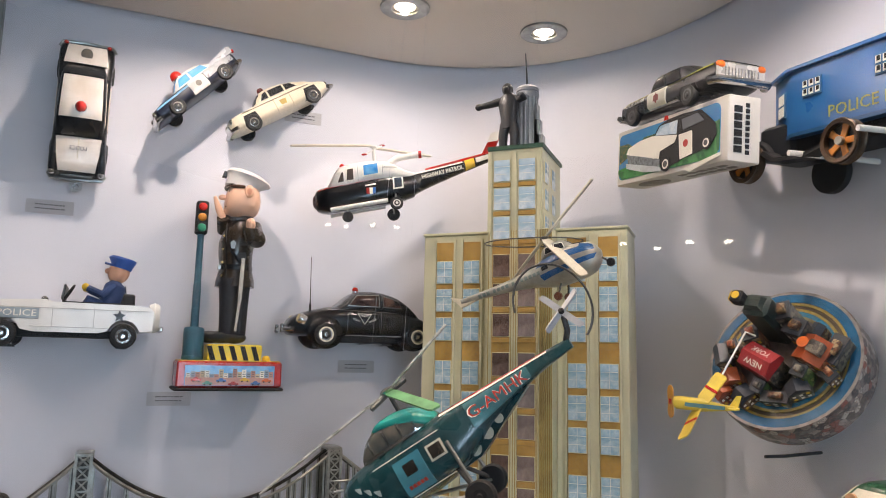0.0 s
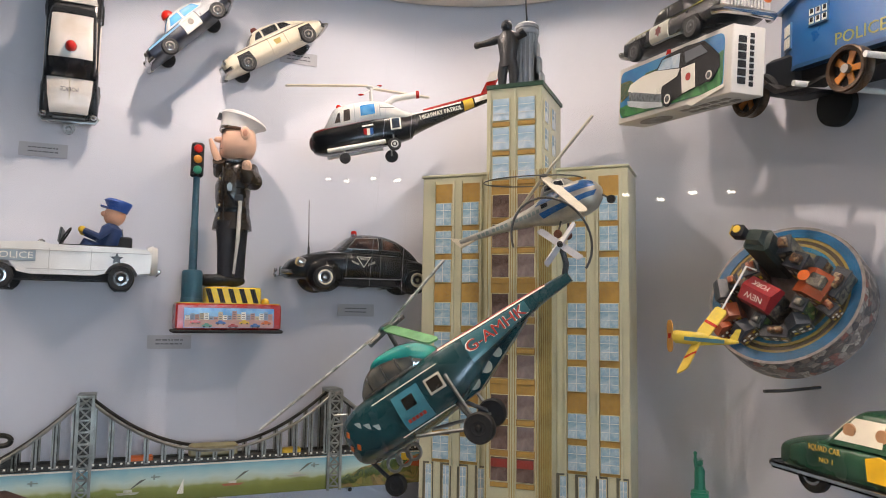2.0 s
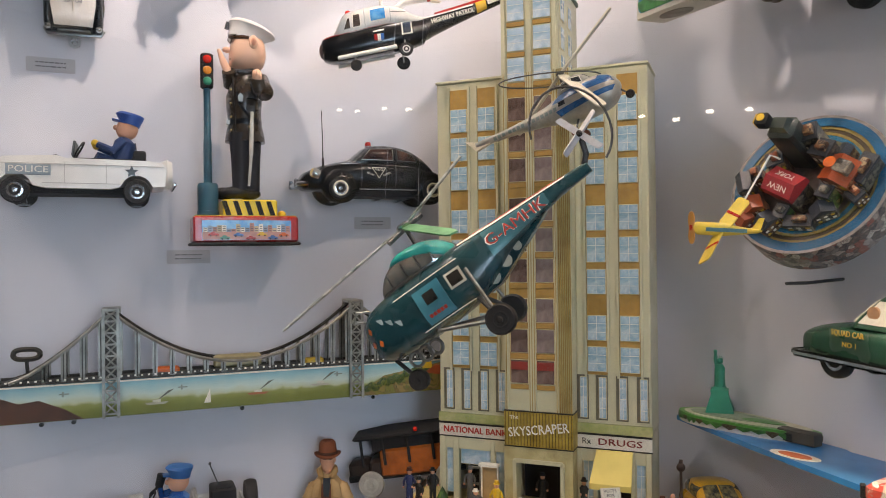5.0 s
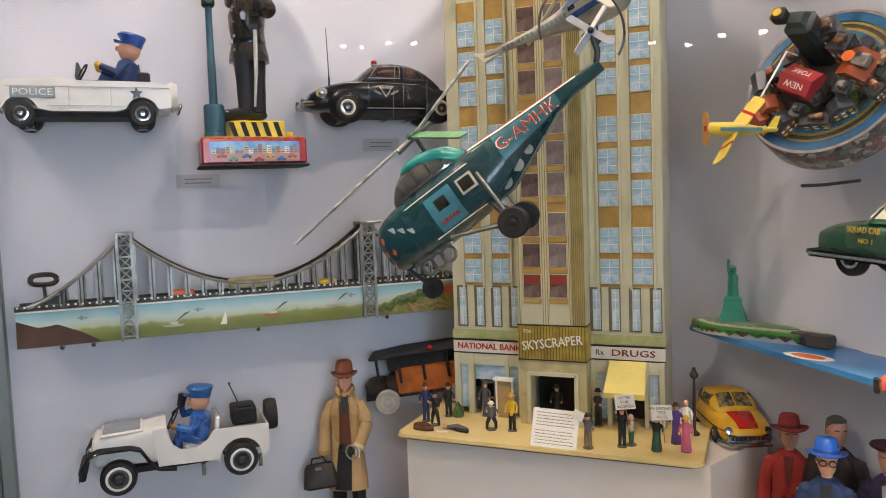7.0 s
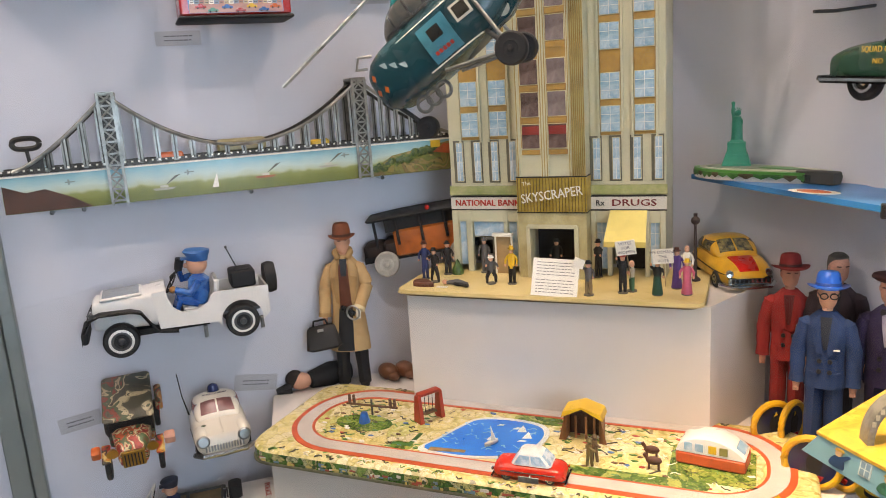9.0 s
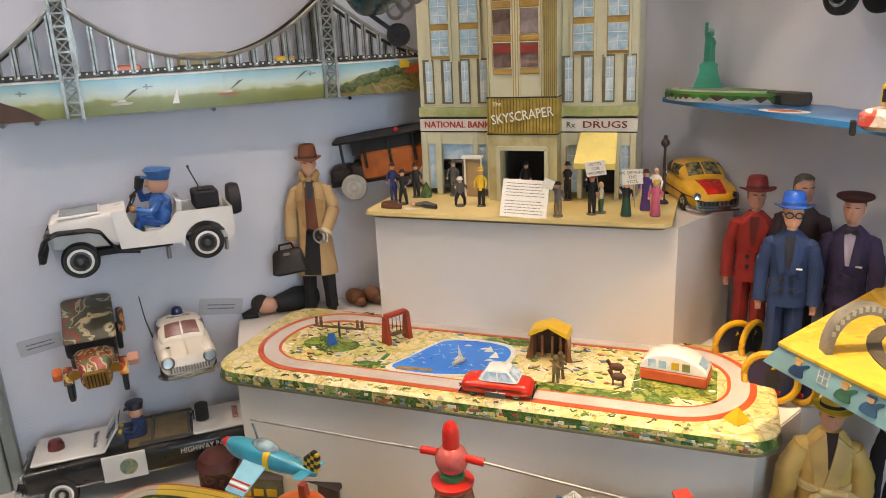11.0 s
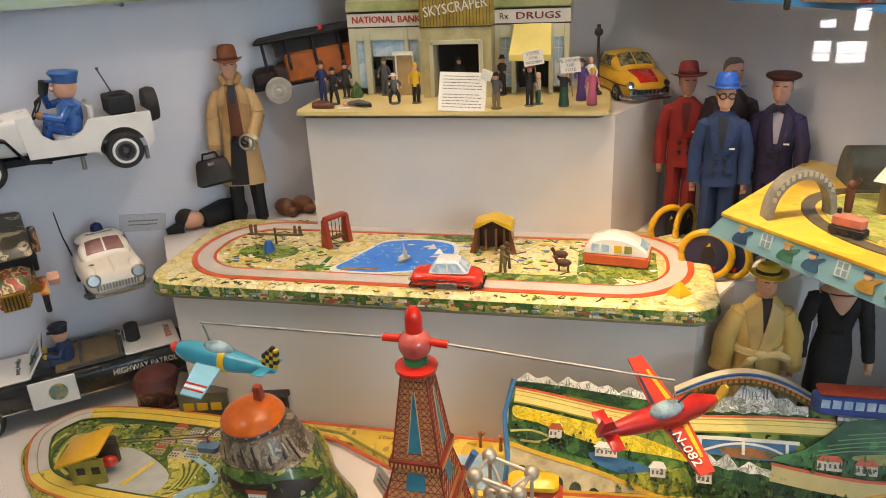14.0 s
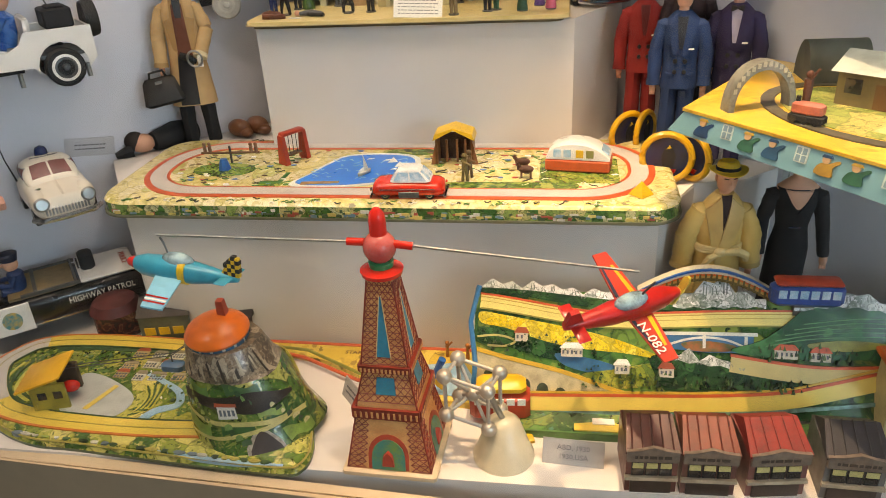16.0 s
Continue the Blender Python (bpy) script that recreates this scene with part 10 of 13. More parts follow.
on_board = lambda x, y, z: (x, y, z)
for nm, mm, count, spots, length in (("printed_wave", mat("wave_pale", "a8d4ee", 0.4), 26, [(-0.12, 0.02, -0.055, 0.045)], 0.016),
                                     ("printed_line", mat("line_umber", "3a3a26", 0.5), 90, [(-0.40, 0.40, -0.146, -0.130), (-0.36, -0.16, -0.080, 0.085), (0.05, 0.36, -0.080, 0.085), (-0.40, 0.40, 0.132, 0.142)], 0.022),
                                     ("printed_leaf", mat("line_leaf", "5a8a38", 0.5), 80, [(-0.40, 0.40, -0.146, -0.130), (-0.36, -0.16, -0.080, 0.085), (0.05, 0.36, -0.080, 0.085)], 0.020),
                                     ("printed_highlight", mat("line_pale", "f0ead2", 0.5), 60, [(-0.40, 0.40, -0.146, -0.130), (0.05, 0.36, -0.080, 0.085)], 0.018)):
    g = G(mm)
    for q in range(count):
        x0, x1, y0, y1 = spots[q % len(spots)]
        x, y, a = rnd.uniform(x0, x1), rnd.uniform(y0, y1), rnd.choice((-0.35, 0.0, 0.2, 0.6, 2.6)) + rnd.uniform(-0.2, 0.2)
        ln = length * rnd.uniform(0.4, 1.2) * (0.5 if y0 < -0.13 or y0 > 0.13 else 1.0)
        a *= 0.25 if y0 < -0.13 or y0 > 0.13 else 1.0
        line = [(x + ln * f * math.cos(a) - 0.003 * math.sin(f * 6) * math.sin(a), y + ln * f * math.sin(a) + 0.003 * math.sin(f * 6 + q) * math.cos(a)) for f in (0, 0.25, 0.5, 0.75, 1.0)]
        lift = 0.0009 + 0.000004 * q + (0.0008 if nm == "printed_wave" else 0.0)
        ribbon(g, line, rnd.uniform(0.0011, 0.0022), on_board, TOPB, TOPB + lift)
    tagged(part(nm, g, bt), kind="stuff")
rnd = random.Random(5)
specks = [mat("speck_red", "b5402c", 0.5), mat("speck_blue", "4a7ab0", 0.5), mat("speck_brown", "6a4a2a", 0.5), mat("speck_green", "4a7a34", 0.5), white_ink]
for k, sm in enumerate(specks):
    g = G(sm)
    for q in range(34):
        x, y = rnd.uniform(-0.36, 0.36), rnd.uniform(-0.08, 0.085)
        if -0.15 < x < 0.05 and abs(y) < 0.08:
            continue
        a = rnd.uniform(0, 3)
        g.slab([(x + rnd.uniform(0.6, 1.2) * 0.006 * math.cos(b), y + rnd.uniform(0.5, 1.2) * 0.0034 * math.sin(b)) for b in [a + 2 * math.pi * j / 6 for j in range(6)]], TOPB, TOPB + 0.0006 + 0.00016 * k + 0.000004 * q)
    tagged(part("printed_motif", g, bt), kind="stuff")
g = None
for k, sm in enumerate((mat("skirt_red", "a8503c", 0.4), mat("skirt_white", "d8d4c4", 0.4), mat("skirt_blue", "6a8a98", 0.4), mat("skirt_dark", "3f5a34", 0.4), mat("skirt_straw", "d0bc68", 0.4))):
    g = G(sm)
    for q in range(34):
        x = rnd.uniform(-0.41, 0.41)
        g.box((x, -0.1462 - 0.00035 * k - 0.00001 * q, Z_MID + rnd.uniform(0.006, 0.015)), (rnd.uniform(0.003, 0.013), 0.0008, rnd.uniform(0.002, 0.005)))
    tagged(part("printed_motif", g, bt), kind="stuff")

ZT = TOPB + 0.001
sw = thing("seesaw_toy", "small blue tin seesaw on a green lawn", "seesaw", pose(-0.291, -0.253, ZT))
part("stand", G(blue).lathe([(0.011, 0), (0.006, 0.018), (0.0001, 0.019)], seg=8), sw)
part("beam", G(mat("speck_brown", "6a4a2a")).tube([(-0.052, 0.03, 0.017), (0.052, 0.03, 0.019)], 0.0022, 6), sw)
for x in (-0.045, -0.036, 0.038, 0.047):
    part("rider", G(mat("rider_brown", "7a5a44", 0.6, var=0.2)).cyl((x, 0.03, 0.018), (x, 0.03, 0.03), 0.003).ball((x, 0.03, 0.033), 0.003), sw)
part("mast", G(dark_steel).cyl((0, 0.03, 0.0), (0, 0.03, 0.03), 0.002), sw)
gt = thing("swing_gate", "red tin swing frame", "swing", pose(-0.182, -0.212, ZT, 0, 0, 58))
for x in (-0.022, 0.022):
    part("post", G(mat("gate_red", "a83a22", 0.4, var=0.1)).box((x, 0, 0.025), (0.008, 0.022, 0.05), taper=(0.8, 0.5)), gt)
part("lintel", G(mat("gate_red", "a83a22")).box((0, 0, 0.051), (0.044, 0.014, 0.006), bevel=0.001), gt)
part("swing_seat", G(mat("speck_brown", "6a4a2a")).box((0, 0, 0.014), (0.026, 0.012, 0.003)), gt)
for x in (-0.008, 0.0, 0.008):
    part("rope", G(matt_black).cyl((x, 0, 0.015), (x, 0, 0.048), 0.0006), gt)
hut = thing("market_hut", "small tin hut with a yellow peaked roof", "toy hut", pose(0.094, -0.212, ZT) @ Matrix.Diagonal((0.84, 0.9, 0.86, 1)))
side_hut = mat("hut_brown", "8a5a34", 0.4, var=0.15)
for x in (-0.034, 0.034):
    part("side", G(side_hut).box((x, 0, 0.026), (0.004, 0.036, 0.052)).prism([(x - 0.012 if x < 0 else x + 0.012, 0.0), (x, 0.05), (x, 0.0)] if x > 0 else [(x - 0.012, 0.0), (x, 0.0), (x, 0.05)], -0.018, -0.016), hut)
part("back", G(mat("hut_dark", "4a3022", 0.6, var=0.2)).box((0, 0.016, 0.026), (0.066, 0.003, 0.052)), hut)
part("roof", G(yellow).prism([(-0.040, 0.048), (0.0, 0.068), (0.040, 0.048), (0.036, 0.060), (0.0, 0.072), (-0.036, 0.060)], -0.024, 0.02), hut)
for x in (-0.016, 0.004, 0.02):
    part("post", G(side_hut).box((x, -0.004, 0.022), (0.004, 0.004, 0.044)), hut)
for x, y, c in ((0.120, -0.300, "7a6a3a"), (0.125, -0.285, "6a5234")):
    g = G(mat("lead_" + c, c, 0.6, var=0.2))
    for s in (-1, 1):
        g.tube([(s * 0.002, 0, 0.02), (s * 0.004, 0, 0.0)], 0.0024, 6)
    g.tube([(0, 0, 0.018), (0, 0, 0.036)], [0.005, 0.004], 8)
    g.ball((0, 0, 0.041), 0.0042)
    g.tube([(-0.005, -0.002, 0.034), (0.010, -0.004, 0.026)], 0.0018, 6)
    solid("rider_figure", g, "small brown tin figure standing on the board", "toy figure", pose(x, y, ZT), "board figures")
for x, y in ((0.205, -0.252), (0.212, -0.285)):
    g = G(mat("pony_brown", "5a3522", 0.55, var=0.2))
    g.ball((0, 0, 0.014), 0.008, (1.5, 0.7, 0.8))
    for sx in (-0.007, 0.007):
        g.tube([(sx, 0, 0.012), (sx, 0, 0.0)], 0.0018, 6)
    g.tube([(0.009, 0, 0.016), (0.014, 0, 0.024)], 0.003, 6)
    solid("toy_pony", g, "tiny brown toy pony", "toy animal", pose(x, y, ZT, 0, 0, 180), "toy ponies")
cv = thing("toy_caravan", "red and white tin caravan", "toy caravan", pose(0.292, -0.238, ZT, 0, 0, -8) @ Matrix.Diagonal((0.86, 0.90, 0.90, 1)))
part("base", G(road_red).box((0, 0, 0.011), (0.115, 0.055, 0.022), bevel=0.003), cv)
part("shell", G(white).loft([[Vector((x, y, z)) for y, z in ((-0.0262, 0.022), (0.0262, 0.022), (0.0255, zt - 0.001), (0.024, zt), (-0.024, zt), (-0.0255, zt - 0.001))] for x, zt in ((-0.0565, 0.026), (-0.050, 0.036), (-0.040, 0.043), (-0.025, 0.048), (-0.005, 0.050), (0.015, 0.048), (0.033, 0.042), (0.048, 0.033), (0.0565, 0.025))]), cv)
for x, c in ((-0.036, light_pane), (-0.018, light_pane), (0.004, yellow), (0.022, mat("caravan_olive", "8f8a4a", 0.4))):
    part("window", G(c).box((x, -0.0266, 0.033), (0.013, 0.002, 0.013)), cv)
part("window", G(light_pane).box((0, 0, 0), (0.016, 0.030, 0.002), pose(0.0475, 0, 0.0345, 0, 37, 0)), cv)
rc = car("red_car", "red tin car with a white roof and winding key", pose(0.044, -0.352, ZT, 0, 0, 2) @ Matrix.Scale(0.43, 4), 0.25, 0.112, mat("car_red", "cf2a14", 0.22, var=0.12, coat=0.5), [(-0.5, 0.036, 0.024), (-0.48, 0.050, 0.044), (-0.42, 0.060, 0.053), (-0.15, 0.064, 0.056), (0.2, 0.062, 0.056), (0.40, 0.058, 0.053), (0.475, 0.048, 0.044), (0.5, 0.034, 0.026)],
         cab=(-0.060, -0.030, 0.040, 0.080, 0.060, 0.100, 0.046, 0.036), roof=mat("roof_silver", "dcdcd8", 0.35), r=0.017, ww=0.010, group="", pane=light_pane, clear_h=0.12, tuck=0.007, p=0.8)
for sy in (-1, 1):
    part("trim_strip", G(chrome).box((0.0, sy * 0.0562, 0.038), (0.19, 0.0016, 0.004), bevel=0.0006), rc)
part("key", G(steel).cyl((0.01, -0.055, 0.03), (0.01, -0.08, 0.03), 0.003).box((0.01, -0.082, 0.03), (0.07, 0.003, 0.022), pose(0, 0, 0, 0, 0, 0), bevel=0.001), rc, "steel winding key")
tn = thing("printed_tent", "tiny yellow tent standing on the board corner", "toy tent", pose(0.378, -0.345, ZT))
part("canvas", G(yellow).lathe([(0.018, 0), (0.0001, 0.02)], seg=4), tn)
sb1 = thing("sail_boat", "tiny white sailing boat on the pond", "toy boat", pose(-0.045, -0.275, ZT + 0.001))
part("hull", G(cream).loft([super_ring(x, w, 0, 0.006) for x, w in ((-0.014, 0.001), (-0.006, 0.004), (0.006, 0.004), (0.014, 0.001))], pose(0, 0, 0, 0, 0, 60)), sb1)
part("sail", G(white_ink).prism([(0, 0.006), (0.008, 0.008), (0.0, 0.032)], -0.0006, 0.0006), sb1)

# ---- dolls on the middle step ----
tan_coat = mat("trench_tan", "c0a070", 0.75, var=0.12, scale=14, bump=0.2, col2="a8865a")
trench_dark = mat("trench_dark", "ae8a58", 0.75, var=0.12, scale=20, bump=0.2)
h = 0.335
d = Doll(h, tan_coat, [(0.255, 0.138, 0.086), (0.34, 0.130, 0.084), (0.46, 0.112, 0.080), (0.58, 0.100, 0.076), (0.66, 0.104, 0.076), (0.74, 0.112, 0.074), (0.79, 0.100, 0.066), (0.825, 0.068, 0.052), (0.85, 0.046, 0.042)], matt_black, spread=0.066, leg_r=0.048, folds=0.045, seed=4)
d.patch(matt_black, [(-0.085, 0.262), (0.030, 0.262), (0.040, 0.53), (-0.048, 0.53)], 0.004)
d.patch(mat("shirt_rust", "6e3a22", 0.7, var=0.2), [(-0.046, 0.53), (0.042, 0.53), (0.034, 0.80), (-0.030, 0.80)], 0.006)
d.patch(mat("shirt_teal", "2b333a", 0.7), [(-0.016, 0.73), (0.020, 0.73), (0.026, 0.83), (-0.022, 0.83)], 0.010)
for s in (-1, 1):
    d.patch(trench_dark, [(s * 0.040, 0.55), (s * 0.066, 0.57), (s * 0.094, 0.77), (s * 0.030, 0.845)], 0.014)
    d.patch(tan_coat, [(s * 0.046, 0.735), (s * 0.100, 0.715), (s * 0.080, 0.80), (s * 0.038, 0.84)], 0.022)
    d.g.use(trench_dark).tube([Vector((s * 0.030, -0.056, 0.83)) * h, Vector((s * 0.052, -0.020, 0.868)) * h, Vector((s * 0.040, 0.034, 0.872)) * h], [0.018 * h, 0.022 * h, 0.020 * h], 8)
d.sleeve(tan_coat, [(-0.090, 0, 0.776), (-0.142, 0.0, 0.66), (-0.156, -0.030, 0.485)], [0.042, 0.044, 0.038], cuff=trench_dark)
d.sleeve(tan_coat, [(0.090, 0, 0.776), (0.142, -0.01, 0.66), (0.088, -0.085, 0.530)], [0.042, 0.044, 0.038], palm=white_ink, cuff=mat("cuff_cream", "d8c8a0", 0.7))
d.g.use(black).tube([Vector((-0.03, -0.10, 0.54)) * h, Vector((0.02, -0.11, 0.52)) * h, Vector((0.06, -0.11, 0.50)) * h], [0.020 * h, 0.024 * h, 0.014 * h], 10)
d.face(turn=8)
d.hat(mat("fedora_brown", "7d4426", 0.7, var=0.15), 0.088, 0.058, 0.958, 0.085, mat("fedora_band", "4a2818", 0.7), 8)
solid("trench_coat_doll", d.g, "costume doll in a tan trench coat and brown hat", "doll", pose(-0.424, -0.052, Z_MID, 0, 0, 22) @ Matrix.Diagonal((0.90, 0.9, 1, 1)))
bg = thing("doctor_bag", "small black leather doctor's bag", "bag", pose(-0.468, -0.088, 0.668, 0, 0, 25) @ pose(0, 0, 0, 0, -8, 0))
part("bag_body", G(mat("bag_leather", "2a2622", 0.45, var=0.2)).box((0, 0, 0), (0.074, 0.036, 0.050), taper=(0.8, 0.5), bevel=0.006), bg)
part("handle", G(matt_black).tube([(-0.016, 0, 0.021), (-0.012, 0, 0.036), (0.012, 0, 0.036), (0.016, 0, 0.021)], 0.0025, 6), bg)
part("clasp", G(steel).box((0, -0.012, 0.018), (0.012, 0.004, 0.005)), bg)
solid("hand_cuffs", G(steel).tube([(0.014 * math.cos(a), 0, 0.014 * math.sin(a)) for a in [2 * math.pi * k / 14 for k in range(15)]], 0.002, 6), "small steel handcuffs held by the doll", "handcuffs", pose(-0.385, -0.10, 0.728))
g = G(skin)
g.ball((0, 0, 0.02), 0.02, (1.2, 0.9, 0.9))
g.use(mat("hair_dark", "2b211c", 0.7))
g.ball((-0.012, 0.004, 0.024), 0.02, (1, 1, 0.95))
g.use(matt_black)
g.tube([(0.02, 0, 0.02), (0.06, 0.02, 0.022), (0.10, 0.04, 0.02)], [0.018, 0.026, 0.022], 12)
g.tube([(-0.05, -0.012, 0.006), (-0.02, -0.006, 0.01)], [0.006, 0.014], 8)
solid("lying_doll", g, "dark-haired doll lying on its back on the step", "doll", pose(-0.528, -0.098, Z_MID, 0, 0, 30))
for x, y in ((-0.372, 0.0), (-0.342, 0.02)):
    g = G(mat("shoe_brown", "7a4a2a", 0.35, var=0.2, coat=0.3))
    g.ball((0, 0, 0.018), 0.02, (1.3, 0.9, 0.9))
    g.ball((0.02, -0.004, 0.012), 0.013, (1.2, 0.9, 0.8))
    solid("doll_shoe", g, "brown glossy doll shoe", "shoe", pose(x, y, Z_MID, 0, 0, -20), "doll shoes")

red_wool = mat("wool_red", "8f2420", 0.85, var=0.12, scale=30, bump=0.3)
blue_wool = mat("wool_blue", "1d3762", 0.85, var=0.12, scale=30, bump=0.3)
purple_wool = mat("wool_purple", "32294e", 0.85, var=0.12, scale=30, bump=0.3)
brown_wool = mat("wool_brown", "3a2c30", 0.85, var=0.12, scale=30, bump=0.3)
SUIT = [(0.452, 0.100, 0.074), (0.50, 0.098, 0.072), (0.57, 0.089, 0.067), (0.63, 0.092, 0.068), (0.70, 0.102, 0.071), (0.76, 0.105, 0.068), (0.795, 0.094, 0.060), (0.822, 0.066, 0.050), (0.845, 0.040, 0.038)]
for nm, x, y, rz, h, cm_, lab in (("r", 0.396, -0.055, -4, 0.296, red_wool, "costume doll in a red double-breasted suit and hat"),
                                  ("b", 0.442, -0.158, -8, 0.294, blue_wool, "costume doll in a blue coat, blue hat and glasses"),
                                  ("g", 0.462, -0.075, -12, 0.315, brown_wool, "grey-haired costume doll in a dark coat"),
                                  ("p", 0.522, -0.146, -14, 0.302, purple_wool, "costume doll in a purple suit with a bow tie")):
    d = Doll(h, cm_, SUIT, cm_, spread=0.048, leg_r=0.048, folds=0.035, seed=ord(nm))
    shirt = {"r": mat("shirt_wine", "5a1414", 0.7), "b": mat("shirt_slate", "1c2330", 0.7), "g": matt_black, "p": mat("shirt_lilac", "b4acbe", 0.7)}[nm]
    d.patch(shirt, [(-0.008, 0.66), (0.012, 0.66), (0.032, 0.82), (-0.032, 0.82)], 0.004)
    # the overlapping front and the notched lapels
    d.patch(cm_, [(-0.046, 0.456), (0.060, 0.456), (0.060, 0.60), (-0.040, 0.64)], 0.006)
    d.patch(cm_, [(-0.040, 0.63), (-0.012, 0.64), (-0.028, 0.825), (-0.070, 0.76)], 0.012)
    d.patch(cm_, [(0.006, 0.62), (0.046, 0.64), (0.074, 0.76), (0.028, 0.825)], 0.013)
    for s in (-1, 1):
        d.patch(cm_, [(s * 0.046, 0.765), (s * 0.076, 0.775), (s * 0.054, 0.815), (s * 0.026, 0.838)], 0.017)
        d.sleeve(cm_, [(s * 0.092, 0, 0.778), (s * 0.130, 0.006, 0.64), (s * 0.134, -0.014, 0.475)], [0.042, 0.041, 0.034], cuff=cm_)
        d.patch(cm_, [(s * 0.030, 0.520), (s * 0.075, 0.525), (s * 0.075, 0.540), (s * 0.030, 0.535)], 0.011)
    d.g.use(matt_black)
    if nm in "rbp":
        for bx in (-0.024, 0.026):
            for bz in (0.60, 0.545):
                ry = d.size(bz)[1]
                d.g.cyl((bx * h, -(ry + 0.004) * h, bz * h), (bx * h, -(ry + 0.013) * h, bz * h), 0.0115 * h, seg=12)
        d.g.use(white_ink).box((0.054 * h, -(d.size(0.66)[1] + 0.004) * h, 0.662 * h), (0.030 * h, 0.006 * h, 0.008 * h))
    d.face(mat("doll_pale", "c08f7c", 0.55, var=0.1) if nm != "b" else skin, {"g": mat("hair_grey", "5f5a54", 0.8, var=0.3, bump=0.4), "p": mat("hair_dark", "2b211c", 0.7)}.get(nm, mat("hair_umber", "33241c", 0.7)), {"r": 14, "b": 8, "g": 30, "p": -4}[nm])
    if nm == "r":
        d.hat(mat("felt_red", "7a1e1e", 0.8, var=0.15, bump=0.2), 0.100, 0.056, 0.962, 0.078, mat("band_wine", "3a1012", 0.6), 14, -6)
    elif nm == "b":
        d.hat(mat("felt_blue", "1d5cc0", 0.30, var=0.15, coat=0.3), 0.100, 0.058, 0.962, 0.080, mat("band_blue", "163f86", 0.5), 8, -8)
        d.g.use(matt_black)
        m = pose(0, 0, 0, 0, 0, 8)
        for s in (-1, 1):
            d.g.tube([m @ (Vector((s * 0.023 + 0.018 * math.cos(a), -0.058, 0.928 + 0.014 * math.sin(a))) * h) for a in [2 * math.pi * k / 14 for k in range(15)]], 0.003 * h, 5)
            d.g.tube([m @ (Vector((s * 0.041, -0.056, 0.930)) * h), m @ (Vector((s * 0.050, 0.0, 0.932)) * h)], 0.0026 * h, 5)
    elif nm == "p":
        m = pose(0, 0, 0.975 * h, -4, 0, 0)
        d.g.use(mat("cap_maroon", "42201e", 0.8, var=0.15, bump=0.3)).loft([[Vector((r * math.cos(a), r * 0.95 * math.sin(a) - 0.006, z)) * h for a in [2 * math.pi * k / 26 for k in range(26)]] for r, z in ((0.052, -0.012), (0.062, -0.008), (0.084, 0.004), (0.088, 0.014), (0.080, 0.026), (0.050, 0.034), (0.004, 0.036))], m)
        d.g.use(matt_black)
        for s in (-1, 1):
            d.g.loft([[Vector((s * u, -0.062 - w, 0.828 + v)) * h for v, w in ((-t_, 0.0), (t_, 0.0), (t_, 0.012), (-t_, 0.012))] for u, t_ in ((0.002, 0.006), (0.022, 0.014), (0.032, 0.013))])
    solid("costume_doll", d.g, lab, "doll", pose(x, y, Z_MID, 0, 0, rz) @ Matrix.Diagonal((0.95, 0.95, 1, 1)), "costume dolls")

ring_yel = mat("wheel_yellow", "d9a81e", 0.3, var=0.1, coat=0.4)
for x, y, rz, r in ((0.376, -0.112, 34, 0.035), (0.404, -0.100, 60, 0.034), (0.425, -0.232, -12, 0.037), (0.462, -0.222, -50, 0.035)):
    t = thing("yellow_wheel_toy", "yellow rimmed toy wheel with a dark printed disc", "toy wheel", pose(x, y, Z_MID + r + 0.005, 0, 0, rz), "yellow wheels")
    part("rim", G(ring_yel).tube([(r * math.cos(a), 0, r * math.sin(a)) for a in [2 * math.pi * k / 24 for k in range(25)]], 0.0055, 8), t)
    part("disc", G(mat("disc_navy", "1b2450", 0.3, var=0.3, scale=60, coat=0.3)).cyl((0, -0.002, 0), (0, 0.002, 0), r * 0.86, seg=24), t)
    part("print", G(matt_black).prism([(-0.006, -0.014), (0.010, -0.016), (0.014, 0.004), (0.006, 0.020), (-0.002, 0.018), (-0.008, 0.004)], -0.0030, -0.002), t, "dark printed figure")
    part("print", G(red).prism([(-0.016, -0.016), (0.016, -0.018), (0.012, -0.026), (0.0, -0.023), (-0.013, -0.025)], -0.0034, -0.002), t, "small red print")
    part("print", G(yellow).prism([(-0.001, 0.014), (0.006, 0.016), (0.003, 0.021)], -0.0034, -0.002), t, "small yellow print")

# ---- train layout on its carton ----
tm = pose(0.418, -0.400, 0.665, 0, 0, -50.5) @ Matrix.Scale(0.98, 4)
PRINTS = pose(0, 0, 0.052, -13, 0, 0) @ Matrix.Diagonal((1, 1, 0.70, 1)) @ pose(0, 0, -0.0425)
t = thing("train_layout", "yellow tin train layout with a blue printed skirt", "toy layout", tm)
part("skirt", G(mat("blue_skirt", "79aab4", 0.35, var=0.08, scale=30, coat=0.2)).loft([[Vector(p) for p in ((-0.020, -0.0066, 0.0235), (0.384, -0.0066, 0.0150), (0.384, 0.32, 0.0150), (-0.118, 0.29, 0.0235))], [Vector((x, y, 0.052)) for x, y in ((0, 0), (0.384, 0), (0.384, 0.32), (-0.10, 0.29))]]), t, "pale blue printed skirt")
part("top", G(litho("train_top", ["e6bc44", "e0b43a", "e8c24e", "dcb850"], 10, 0.3, 0.6, "c29a34", True)).slab([(-0.002, -0.002), (0.386, -0.002), (0.386, 0.322), (-0.103, 0.292)], 0.052, 0.056), t, "yellow printed top")
